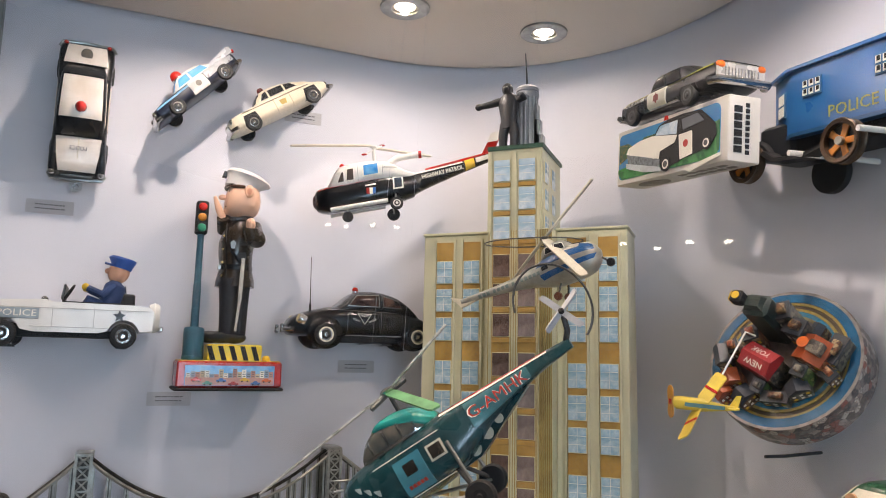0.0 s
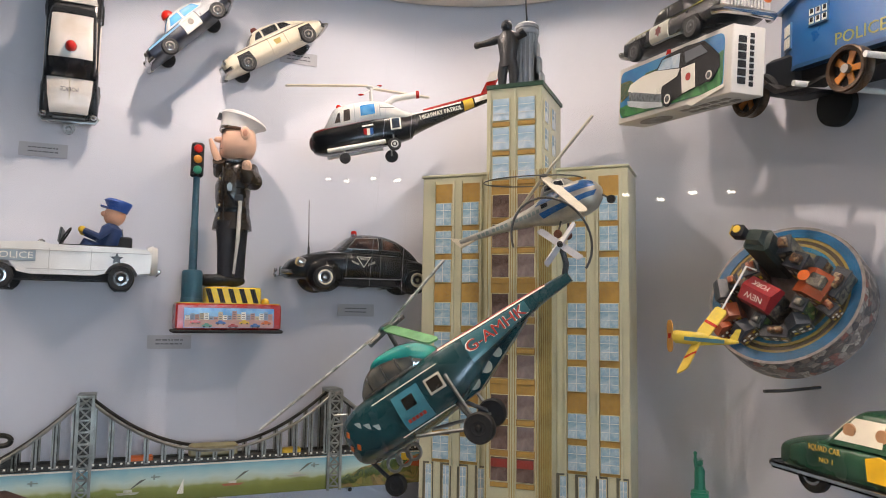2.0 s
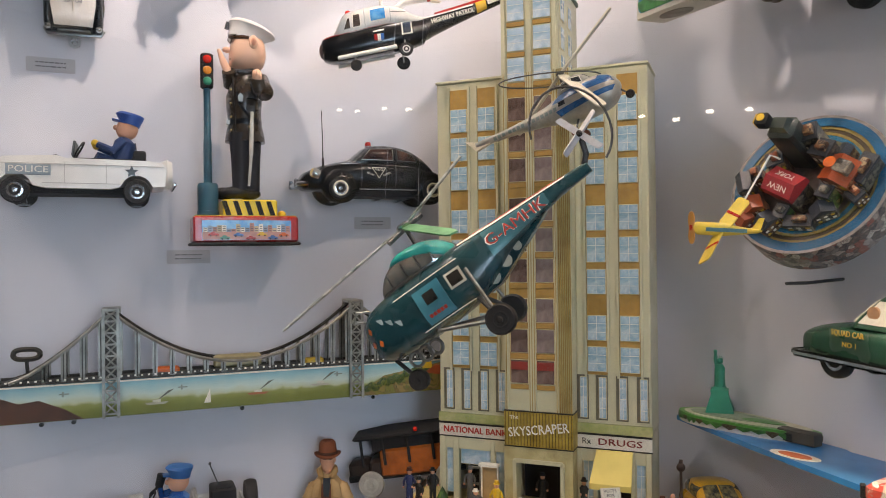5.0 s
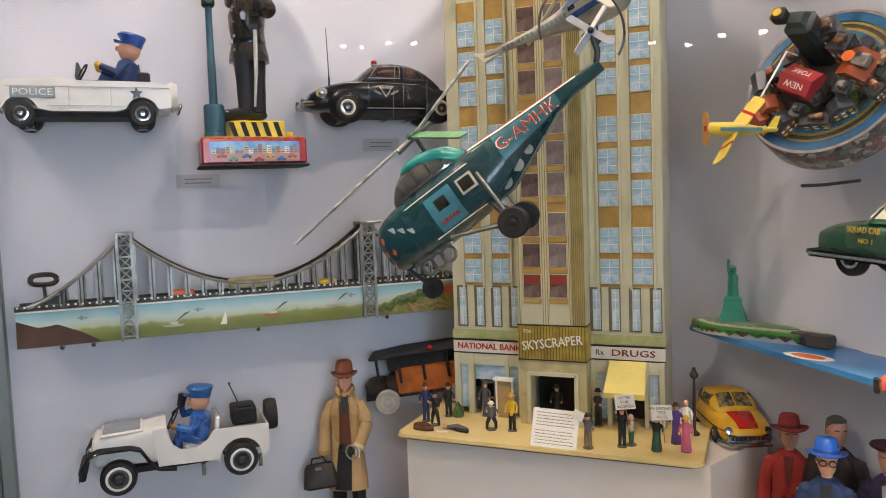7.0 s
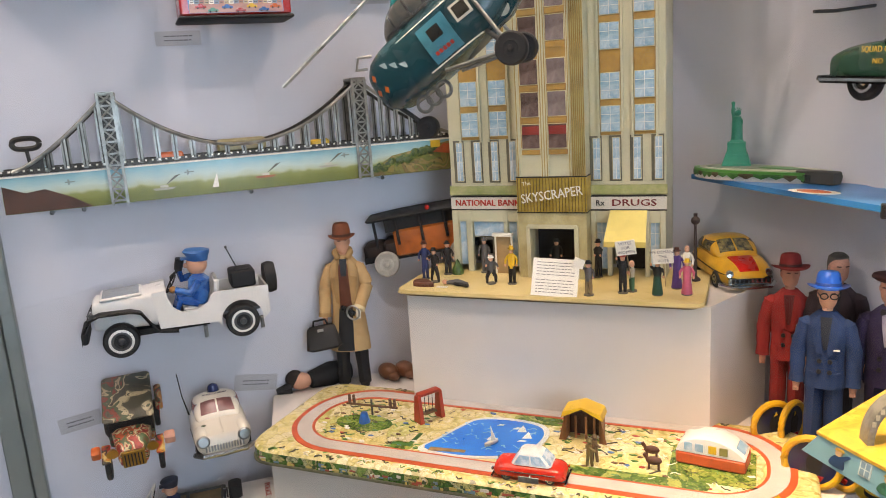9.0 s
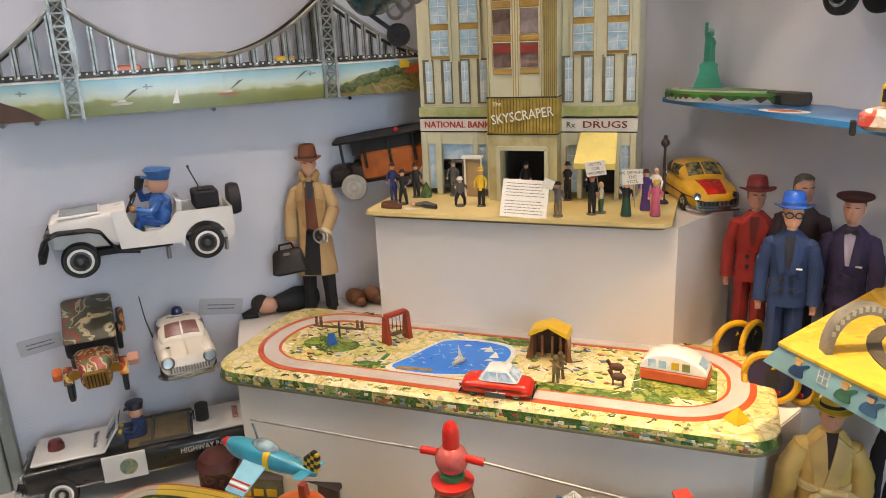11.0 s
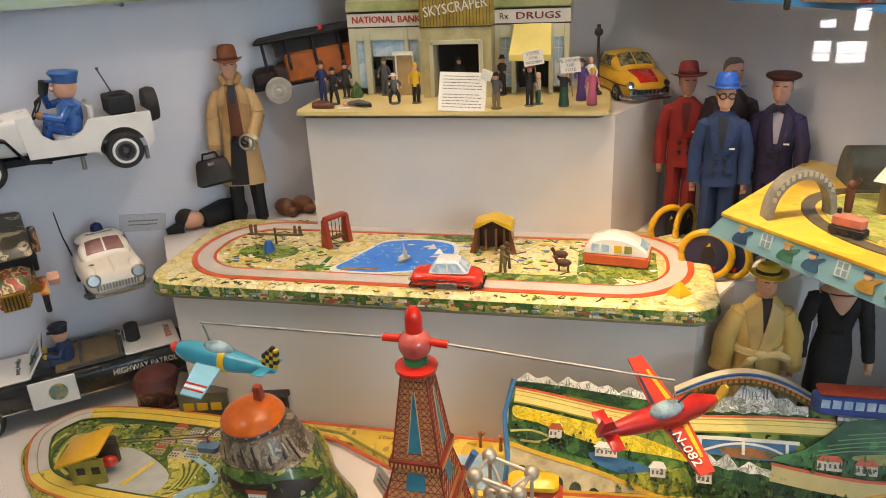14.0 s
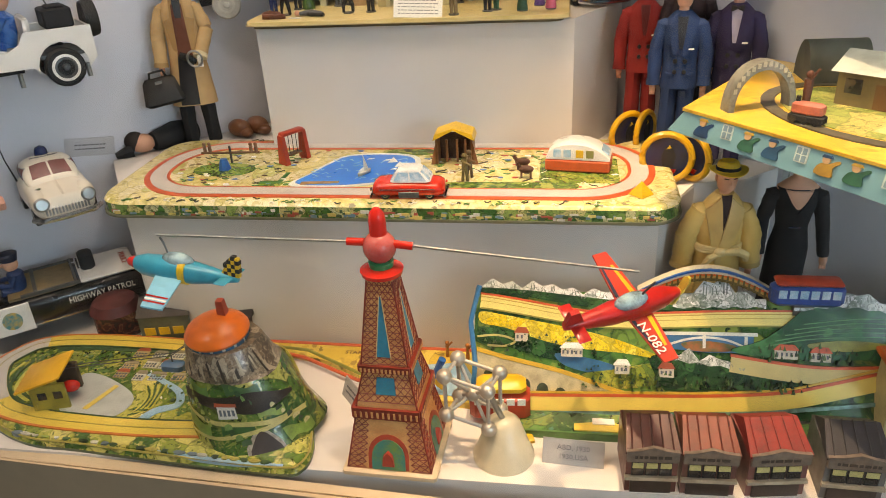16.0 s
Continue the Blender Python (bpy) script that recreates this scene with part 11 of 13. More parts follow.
for k in range(8):
    x = 0.030 + 0.034 * k
    if k % 3 == 1:
        fr = part("printed_window", G(mat("print_cream", "c2d2cc", 0.5)).prism([(x, 0.014), (x + 0.016, 0.014), (x + 0.016, 0.040), (x, 0.040)], -0.0012, 0), t, m=PRINTS)
        for i in range(2):
            for j in range(2):
                part("printed_pane", G(mat("print_steel", "7a98a4", 0.4)).prism([(x + 0.002 + 0.007 * i, 0.016 + 0.012 * j), (x + 0.007 + 0.007 * i, 0.016 + 0.012 * j), (x + 0.007 + 0.007 * i, 0.026 + 0.012 * j), (x + 0.002 + 0.007 * i, 0.026 + 0.012 * j)], -0.0016, 0), fr)
    else:
        cl = ("24466c", "a8863a", "356a52", "2f5a7a")[k % 4]
        part("printed_bust", G(mat("bust_" + cl, cl, 0.45, var=0.2)).prism(smooth([(x - 0.006, 0.006), (x + 0.014, 0.006), (x + 0.013, 0.020), (x + 0.020, 0.030), (x + 0.017, 0.033), (x + 0.007, 0.025), (x + 0.001, 0.025), (x - 0.005, 0.018)], 3), -0.0014, 0), t, m=PRINTS)
        part("printed_bust", G(mat("print_peach", "c2a078", 0.5)).prism([(x + 0.004 + 0.0048 * math.cos(a), 0.030 + 0.0058 * math.sin(a)) for a in [2 * math.pi * j / 10 for j in range(10)]], -0.0018, 0), t, m=PRINTS)
        part("printed_hat", G(mat("print_navy", "2a4a6a", 0.5) if k % 2 else mat("print_ochre", "b8963a", 0.5)).prism([(x - 0.002, 0.033), (x + 0.011, 0.034), (x + 0.009, 0.038), (x, 0.038)], -0.0022, 0), t, m=PRINTS)
cw = part("printed_crowd", G(mat("crowd_olive", "8a7f3a", 0.45, var=0.3, scale=60)).prism([(0.30, 0.004), (0.383, 0.004), (0.383, 0.028), (0.372, 0.034), (0.36, 0.032), (0.32, 0.034), (0.30, 0.028)], -0.0012, 0), t, "printed crowd behind a fence", m=PRINTS)
for k in range(14):
    part("printed_head", G(mat("print_straw", "c9b45a", 0.5)).prism([(0.304 + 0.0058 * k + 0.0036 * math.cos(a), 0.026 - 0.007 * (k % 2) + 0.0040 * math.sin(a)) for a in [2 * math.pi * j / 8 for j in range(8)]], -0.0017, 0), cw)
ovo, ovi = [], []
for k in range(40):
    a = 2 * math.pi * k / 40
    ovo.append((0.18 + 0.165 * math.cos(a), 0.16 + 0.125 * math.sin(a)))
    ovi.append((0.18 + 0.148 * math.cos(a), 0.16 + 0.108 * math.sin(a)))
part("track", band(ovo, ovi, 0.055, 0.058, mat("track_grey", "5a564a", 0.5, var=0.2)), t)
part("lawn", G(litho("train_lawn", ["9aa85a", "aab062", "8a9a4e", "c8be74"], 30, 0.3, 0.7, "5a6a34", True)).slab([(0.18 + 0.14 * math.cos(2 * math.pi * k / 30), 0.16 + 0.10 * math.sin(2 * math.pi * k / 30)) for k in range(30)], 0.055, 0.057), t)
part("path", G(mat("path_sand", "d8c88a", 0.5, var=0.1)).slab([(0.20, 0.08), (0.25, 0.09), (0.24, 0.15), (0.28, 0.18), (0.23, 0.20), (0.20, 0.14)], 0.057, 0.0578), t)
AM = pose(0.058, 0.066, 0, 0, 0, 68)
ab = part("arch_bridge", G(mat("arch_grey", "84847a", 0.45, var=0.25, scale=40)).loft([[Vector((rr * math.cos(a), yy, 0.056 + rr * 1.35 * math.sin(a) ** 0.9)) for rr, yy in ((0.037, -0.010), (0.045, -0.010), (0.045, 0.010), (0.037, 0.010))] for a in [math.pi * k / 18 for k in range(19)]], AM), t, "grey tin arch bridge")
for k in range(3, 16):
    a = math.pi * (k + 0.5) / 18
    part("printed_rail", G(mat("arch_light", "b0ac98", 0.5)).box((0.0425 * math.cos(a), -0.0106, 0.056 + 0.0425 * 1.35 * math.sin(a) ** 0.9), (0.004, 0.0012, 0.006), AM), ab)
lo = part("locomotive", G(mat("loco_pink", "b86a5a", 0.45, var=0.2)).box((0, 0, 0.026), (0.055, 0.022, 0.022), bevel=0.004), t, "small pink and black locomotive", m=pose(0.137, 0.052, 0.058, 0, 0, 12) @ Matrix.Scale(0.66, 4))
part("boiler", G(matt_black).box((0.0, 0, 0.009), (0.062, 0.024, 0.014), bevel=0.002), lo)
part("chimney", G(matt_black).cyl((-0.02, 0, 0.036), (-0.02, 0, 0.046), 0.004), lo)
for x in (-0.02, 0.0, 0.02):
    part("wheel", G(matt_black).cyl((x, -0.012, 0.006), (x, -0.014, 0.006), 0.006), lo)
hs = part("station_house", G(mat("station_brown", "7a6a48", 0.5, var=0.15)).box((0, 0, 0.022), (0.13, 0.075, 0.044)), t, "brown station house", m=pose(0.165, 0.195, 0.057, 0, 0, 10))
part("roof", G(mat("station_roof", "b5bdb4", 0.45, var=0.12)).loft([[Vector((x, y, z)) for y, z in ((-0.045, 0.042), (0.0, 0.062), (0.045, 0.042), (0.0, 0.058))] for x in (-0.072, 0.072)]), hs)
for x in (-0.045, 0.03):
    part("window", G(dark_pane).box((x, -0.038, 0.025), (0.02, 0.002, 0.018)), hs)
part("door", G(mat("speck_brown", "6a4a2a")).box((-0.01, -0.038, 0.016), (0.018, 0.002, 0.03)), hs)
part("tunnel", G(mat("tunnel_grey", "55584e", 0.6, var=0.25, scale=30)).loft([[Vector((x, 0.035 * math.cos(a), 0.055 * math.sin(a))) for a in [math.pi * k / 10 for k in range(11)]] for x in (-0.04, 0.04)]), t, "grey rock tunnel", m=pose(0.03, 0.255, 0.056, 0, 0, 52))
g = G(mat("mini_brown", "5a3020"))
g.tube([(0, 0, 0), (0, 0, 0.03)], [0.005, 0.006], 8)
g.ball((0, 0, 0.036), 0.005)
g.tube([(0, 0, 0.026), (0.012, 0, 0.045)], 0.002, 6)
solid("signal_figure", g, "small dark tin figure standing on the train layout", "toy figure", tm @ pose(0.086, 0.122, 0.058))
tp = thing("layout_stand", "clear plastic stand under the train layout", "stand", pose(0, 0, 0))
for x, y in ((0.70, -0.52), (0.60, -0.24)):
    part("leg", G(clear).box((x, y, (0.30 + 0.672) / 2), (0.008, 0.008, 0.372)), tp)

# dolls below the train layout
yellow_satin = mat("satin_yellow", "dcbc72", 0.4, var=0.12, scale=12, bump=0.15, col2="c8a052")
h = 0.312
satin_fold = mat("satin_fold", "cfae6c", 0.42, var=0.12, scale=16, bump=0.15)
d = Doll(h, yellow_satin, [(0.16, 0.142, 0.094), (0.30, 0.134, 0.092), (0.42, 0.126, 0.088), (0.52, 0.112, 0.080), (0.565, 0.104, 0.076), (0.60, 0.106, 0.076), (0.68, 0.112, 0.078), (0.75, 0.108, 0.070), (0.795, 0.088, 0.060), (0.83, 0.064, 0.050), (0.85, 0.042, 0.040)], matt_black, folds=0.06, seed=8)
d.patch(mat("scarf_brown", "35211f", 0.7, var=0.2), [(-0.010, 0.69), (0.016, 0.69), (0.026, 0.85), (-0.022, 0.85)], 0.008)
d.patch(satin_fold, [(-0.040, 0.575), (0.006, 0.585), (-0.022, 0.845), (-0.086, 0.775)], 0.012)
d.patch(satin_fold, [(-0.020, 0.575), (0.042, 0.595), (0.092, 0.775), (0.024, 0.845)], 0.018)
d.patch(satin_fold, [(-0.012, 0.17), (0.010, 0.17), (0.006, 0.56), (-0.020, 0.56)], 0.008)
for k in range(9):
    a = radians(196 + k * 21)
    d.g.use(yellow_satin).tube([Vector((0.098 * math.cos(a), 0.072 * math.sin(a), 0.56)) * h, Vector((0.116 * math.cos(a + 0.06), 0.081 * math.sin(a + 0.06), 0.42)) * h, Vector((0.131 * math.cos(a), 0.087 * math.sin(a), 0.18)) * h], [0.004 * h, 0.009 * h, 0.007 * h], 6)
belt = [Vector((0.110 * math.cos(a), 0.083 * math.sin(a), 0.572 + 0.004 * math.sin(3 * a))) * h for a in [2 * math.pi * k / 30 for k in range(31)]]
satin_belt = mat("satin_belt", "dcc286", 0.4, var=0.1)
for dz in (-0.008, 0.004, 0.016):
    d.g.use(satin_belt).tube([p + Vector((0, 0, dz * h)) for p in belt], 0.009 * h, 8)
d.g.ball((-0.004 * h, -0.095 * h, 0.575 * h), 0.026 * h, (1.2, 0.7, 0.9))
d.g.tube([Vector((0.01, -0.096, 0.575)) * h, Vector((0.07, -0.104, 0.585)) * h, Vector((0.115, -0.090, 0.555)) * h, Vector((0.12, -0.085, 0.520)) * h], [0.014 * h, 0.022 * h, 0.020 * h, 0.012 * h], 8)
d.g.tube([Vector((-0.01, -0.096, 0.57)) * h, Vector((-0.05, -0.104, 0.55)) * h, Vector((-0.075, -0.096, 0.50)) * h], [0.012 * h, 0.018 * h, 0.012 * h], 8)
for s in (-1, 1):
    d.sleeve(yellow_satin, [(s * 0.094, 0, 0.762), (s * 0.146, 0.0, 0.63), (s * 0.158, -0.020, 0.470)], [0.046, 0.052, 0.048], cuff=satin_fold)
d.face(turn=6)
d.hat(mat("hat_yellow", "e8c02a", 0.5, var=0.08), 0.084, 0.050, 0.960, 0.048, matt_black, 6, -9)
solid("yellow_coat_doll", d.g, "costume doll in a belted yellow satin coat and hat", "doll", pose(0.490, -0.316, 0.326, 6, 0, 4) @ Matrix.Diagonal((0.98, 0.95, 0.97, 1)), "costume dolls")
velvet = mat("black_velvet", "17161a", 0.8, var=0.2, scale=30)
h = 0.318
d = Doll(h, velvet, [(0.02, 0.110, 0.085), (0.20, 0.092, 0.074), (0.40, 0.090, 0.072), (0.50, 0.088, 0.070), (0.60, 0.068, 0.058), (0.68, 0.082, 0.068), (0.735, 0.094, 0.066), (0.785, 0.092, 0.054), (0.80, 0.084, 0.048)], folds=0.04, seed=3)
d.g.use(skin).loft([[Vector((rx * math.cos(a), ry * math.sin(a), z)) * h for a in [2 * math.pi * k / 24 for k in range(24)]] for rx, ry, z in ((0.088, 0.050, 0.775), (0.090, 0.048, 0.798), (0.060, 0.040, 0.822), (0.030, 0.028, 0.845), (0.026, 0.026, 0.865))])
d.patch(skin, [(-0.006, 0.715), (0.006, 0.715), (0.072, 0.795), (-0.072, 0.795)], 0.006)
for s in (-1, 1):
    d.patch(velvet, [(0.0, 0.690), (s * 0.012, 0.690), (s * 0.088, 0.800), (s * 0.060, 0.800)], 0.010)
    d.sleeve(velvet, [(s * 0.096, 0, 0.765), (s * 0.128, 0.0, 0.63), (s * (0.125 + 0.03 * (s > 0)), -0.02, 0.46)], [0.036, 0.031, 0.026])
d.g.use(chrome).box((0.0, -0.064 * h, 0.622 * h), (0.050 * h, 0.006 * h, 0.007 * h))
d.face(hair=mat("hair_blond", "b5763a", 0.7, var=0.15))
solid("black_dress_doll", d.g, "costume doll in a long black evening dress", "doll", pose(0.598, -0.300, 0.326, 3, 0, -4), "costume dolls")
solid("display_block", G(shelf_paint).box((0.553, -0.300, (Z_LOW + 0.326) / 2), (0.24, 0.10, 0.326 - Z_LOW), bevel=0.002), "white painted block that raises two dolls", "display block")


# ---- showcase floor ----
ZF = Z_LOW
mt_green = litho("mountain_print", ["4a6c30", "5c7a36", "6f8a3c", "3c5a2c", "7c8a42", "5a6e34", "42683a", "a8a85a"], 26, 0.22, 0.6, "26361c", True)
mt_rock = litho("rock_print", ["6e5e4a", "8a7a64", "5a4c3c", "7c6a54", "a89a84"], 60, 0.35, 0.9, "33291f", True)
field = litho("field_print", ["7c8e36", "949c42", "a8a84c", "5c7830", "b8b45a", "86943e", "6a8844", "4a6a30", "d0c26c"], 30, 0.22, 0.6, "3a4a20", True)
yellow_road = mat("road_yellow", "e0c456", 0.35, var=0.08, scale=25, coat=0.2)
water = mat("print_water", "9ab8c8", 0.3, var=0.15, scale=20, col2="6f9ab4")

t = thing("mountain_layout", "green tin mountain layout with a cable railway", "toy layout", pose(0, 0, ZF))
OUTM = smooth([(-0.66, -0.47), (-0.64, -0.53), (-0.56, -0.60), (-0.48, -0.632), (-0.40, -0.637), (-0.26, -0.648), (-0.10, -0.657), (-0.066, -0.645), (-0.064, -0.60), (-0.095, -0.52), (-0.15, -0.42), (-0.205, -0.372), (-0.34, -0.372), (-0.51, -0.377), (-0.607, -0.397), (-0.645, -0.43)])
ROAD = smooth([(-0.648, -0.485), (-0.585, -0.572), (-0.51, -0.603), (-0.41, -0.613), (-0.32, -0.615), (-0.24, -0.611), (-0.15, -0.60), (-0.125, -0.55), (-0.17, -0.45), (-0.24, -0.397), (-0.35, -0.383), (-0.51, -0.379), (-0.60, -0.392), (-0.637, -0.425)])
INNER = shrunk(ROAD, 0.030)
flat_at = lambda x, y, z: (x, y, z)
part("base", G(mat("base_rim", "4a5a3c", 0.35, var=0.2, coat=0.3)).slab(OUTM, 0.0, 0.005), t)
part("top", G(field).loft([[Vector((x, y, 0.005)) for x, y in OUTM], [Vector((x, y, 0.013)) for x, y in shrunk(OUTM, 0.004)], [Vector((x, y, 0.018)) for x, y in shrunk(OUTM, 0.014)]]), t, "printed green and yellow landscape")
part("rolled_edge", G(mat("edge_straw", "b0a24c", 0.3, var=0.2, scale=60, coat=0.3)).tube([(x, y, 0.0135) for x, y in shrunk(OUTM, 0.003) + shrunk(OUTM, 0.003)[:1]], 0.0016, 6), t)
part("road", band(ROAD, INNER, 0.017, 0.0195, yellow_road), t, "yellow printed road")
part("grey_road", ribbon(G(road_grey), [((p[0] + q[0]) / 2, (p[1] + q[1]) / 2) for p, q in list(zip(ROAD, INNER))[-10:] + list(zip(ROAD, INNER))[:6]], 0.029, flat_at, 0.018, 0.0200), t, "grey printed bend")
part("road_edge", band(shrunk(ROAD, -0.004), ROAD, 0.017, 0.0198, mat("edge_orange", "c8702e", 0.4)), t)
part("road_edge", band(shrunk(ROAD, 0.013), shrunk(ROAD, 0.0145), 0.018, 0.0203, mat("edge_straw", "b0a24c")), t)
part("road_verge", band(INNER, shrunk(INNER, 0.003), 0.017, 0.0198, mat("verge_green", "33502a", 0.4, var=0.2)), t)
part("river", ribbon(G(water), smooth([(-0.33, -0.595), (-0.318, -0.565), (-0.29, -0.548), (-0.30, -0.52), (-0.33, -0.50), (-0.372, -0.478)], 5, False), (0.016, 0.008), flat_at, 0.017, 0.0194), t)
part("river", ribbon(G(water), smooth([(-0.34, -0.625), (-0.29, -0.632), (-0.22, -0.643), (-0.15, -0.647), (-0.09, -0.646)], 5, False), (0.008, 0.014), flat_at, 0.0085, 0.0150), t)
part("square", G(mat("square_grey", "b4b8b2", 0.4, var=0.10)).slab(smooth([(-0.462, -0.578), (-0.41, -0.588), (-0.375, -0.582), (-0.362, -0.552), (-0.378, -0.524), (-0.44, -0.49), (-0.48, -0.486), (-0.478, -0.53)], 4), 0.018, 0.019), t)
part("square_line", G(yellow_road).slab([(-0.432, -0.568), (-0.423, -0.570), (-0.404, -0.512), (-0.412, -0.510)], 0.019, 0.0196), t)
# terraced slopes at the bend, drawn as arcs
for k in range(7):
    mt_ = mat("terrace_lime", "c0b94e", 0.4, var=0.15) if k % 2 == 0 else mat("terrace_moss", "44602c", 0.4, var=0.2)
    part("terrace", ribbon(G(mt_), smooth([(-0.598 + 0.010 * k, -0.455 - 0.004 * k), (-0.604 + 0.012 * k, -0.495), (-0.586 + 0.010 * k, -0.535), (-0.540 + 0.006 * k, -0.566 + 0.004 * k)], 5, False), 0.005, flat_at, 0.017, 0.0190 + 0.0001 * k), t)
    part("terrace", ribbon(G(mt_), smooth([(-0.372 + 0.006 * k, -0.595 + 0.006 * k), (-0.350 + 0.004 * k, -0.570 + 0.002 * k), (-0.345 + 0.003 * k, -0.535), (-0.365 + 0.006 * k, -0.508 + 0.001 * k)], 4, False), 0.0030, flat_at, 0.017, 0.0190 + 0.0001 * k), t)
# hedges, the drawn town and its windows
rnd = random.Random(3)
part("hedge", ribbon(G(mat("tree_dark", "34502a", 0.6)), smooth([(-0.57, -0.425), (-0.50, -0.416), (-0.42, -0.418), (-0.33, -0.420)], 5, False), (0.012, 0.006), flat_at, 0.017, 0.0191), t)
for k in range(18):
    x, y = -0.425 + 0.030 * (k % 6) + rnd.uniform(-0.006, 0.006), -0.492 + 0.026 * (k // 6) + rnd.uniform(-0.004, 0.004)
    w, d = rnd.uniform(0.018, 0.026), rnd.uniform(0.012, 0.017)
    hs = part("printed_house", G(mat("house_chalk", "c9c3ae", 0.45, var=0.1) if k % 3 else mat("house_tan", "b09a6a", 0.5)).slab([(x, y), (x + w, y), (x + w, y + d), (x, y + d)], 0.018, 0.0193 + 0.00004 * k), t)
    g = G(mat("house_red", "a8502e", 0.5) if k % 4 == 0 else mat("roof_stone", "8f8468", 0.5, var=0.15))
    part("printed_roof", g.slab([(x - 0.001, y + d), (x + w + 0.001, y + d), (x + w * 0.85, y + d * 1.5), (x + w * 0.12, y + d * 1.5)], 0.018, 0.0201 + 0.00004 * k), hs)
    g = G(mat("pane_slate", "5a6068", 0.4))
    for i in range(int(w / 0.005)):
        for j in range(2):
            g.slab([(x + 0.002 + 0.005 * i, y + 0.002 + 0.006 * j), (x + 0.0045 + 0.005 * i, y + 0.002 + 0.006 * j), (x + 0.0045 + 0.005 * i, y + 0.005 + 0.006 * j), (x + 0.002 + 0.005 * i, y + 0.005 + 0.006 * j)], 0.019, 0.0204 + 0.00004 * k)
    tagged(part("printed_pane", g, hs), kind="stuff")
for k, sm in enumerate((mat("tree_dark", "34502a", 0.6), mat("tree_lime", "8a9a3a", 0.6), mat("tree_mid", "4a6a30", 0.6), white_ink)):
    g = G(sm)
    for q in range(60 if k < 3 else 14):
        x, y = rnd.uniform(-0.60, -0.27), rnd.uniform(-0.575, -0.425)
        if -0.49 < x < -0.355 and y < -0.48:
            continue
        r = rnd.uniform(0.0014, 0.0045) * (0.6 if k == 3 else 1)
        g.slab([(x + r * rnd.uniform(0.6, 1.2) * math.cos(b), y + r * rnd.uniform(0.7, 1.6) * math.sin(b)) for b in [2 * math.pi * j / 7 for j in range(7)]], 0.018, 0.0187 + 0.00002 * q + 0.0002 * k)
    tagged(part("printed_motif", g, t), kind="stuff")
# pictures along the front slope
for k in range(26):
    x = -0.50 + 0.0155 * k + rnd.uniform(-0.004, 0.004)
    y = float(np.interp(x, [-0.50, -0.40, -0.26, -0.10], [-0.622, -0.629, -0.640, -0.649]))
    c = rnd.choice(("3f5a34", "c9c3ae", "8a9a3a", "6a7a80", "2c3f24", "b0a24c"))
    r = rnd.uniform(0.004, 0.009)
    part("slope_print", G(mat("slope_" + c, c, 0.4, var=0.2, scale=80)).slab([(x + r * rnd.uniform(0.7, 1.3) * math.cos(b), y + 0.004 * math.sin(b)) for b in [2 * math.pi * j / 8 for j in range(8)]], 0.009, 0.0158 + 0.00005 * k), t)
MOUNT = ((0.014, -0.158, 0.094, 0.086), (0.03, -0.162, 0.088, 0.080), (0.06, -0.168, 0.080, 0.071), (0.09, -0.174, 0.073, 0.063), (0.11, -0.180, 0.067, 0.057), (0.114, -0.182, 0.063, 0.054), (0.15, -0.190, 0.053, 0.047))
rings = []
for j, (z, mx, rx, ry) in enumerate(MOUNT):
    rings.append([Vector((mx + rx * math.cos(a) * (1 + 0.04 * math.sin(5 * a + j)), -0.555 + ry * math.sin(a) * (1 + 0.04 * math.cos(4 * a + j)), z)) for a in [2 * math.pi * k / 40 for k in range(40)]])
part("mountain", G(mt_green).loft(rings[:5]), t, "printed green mountain")
part("cliff", G(mt_rock).loft(rings[4:]), t, "grey printed rock cliff")


def slope(a, z, out):
    """A point on the mountain's flank at angle a (degrees) and height z."""
    zs = [q[0] for q in MOUNT]
    mx, rx, ry = (float(np.interp(z, zs, [q[k] for q in MOUNT])) for k in (1, 2, 3))
    j, b = float(np.interp(z, zs, range(len(zs)))), radians(a)
    return (mx + (rx + out) * math.cos(b) * (1 + 0.04 * math.sin(5 * b + j)), -0.555 + (ry + out) * math.sin(b) * (1 + 0.04 * math.cos(4 * b + j)), z + out * 0.5)


def flank(name, material, a0, a1, low, high, out=0.0018, n=14, label=""):
    """A printed patch on the mountain between two heights, which may change along it."""
    vs = []
    for k in range(n + 1):
        f = k / n
        z0, z1 = low(f), high(f)
        vs += [slope(a0 + (a1 - a0) * f, z0 + (z1 - z0) * q / 3, out) for q in range(4)]
    g = G(material).add(vs, [(k * 4 + q, (k + 1) * 4 + q, (k + 1) * 4 + q + 1, k * 4 + q + 1) for k in range(n) for q in range(3)])
    return part(name, g, t, label)


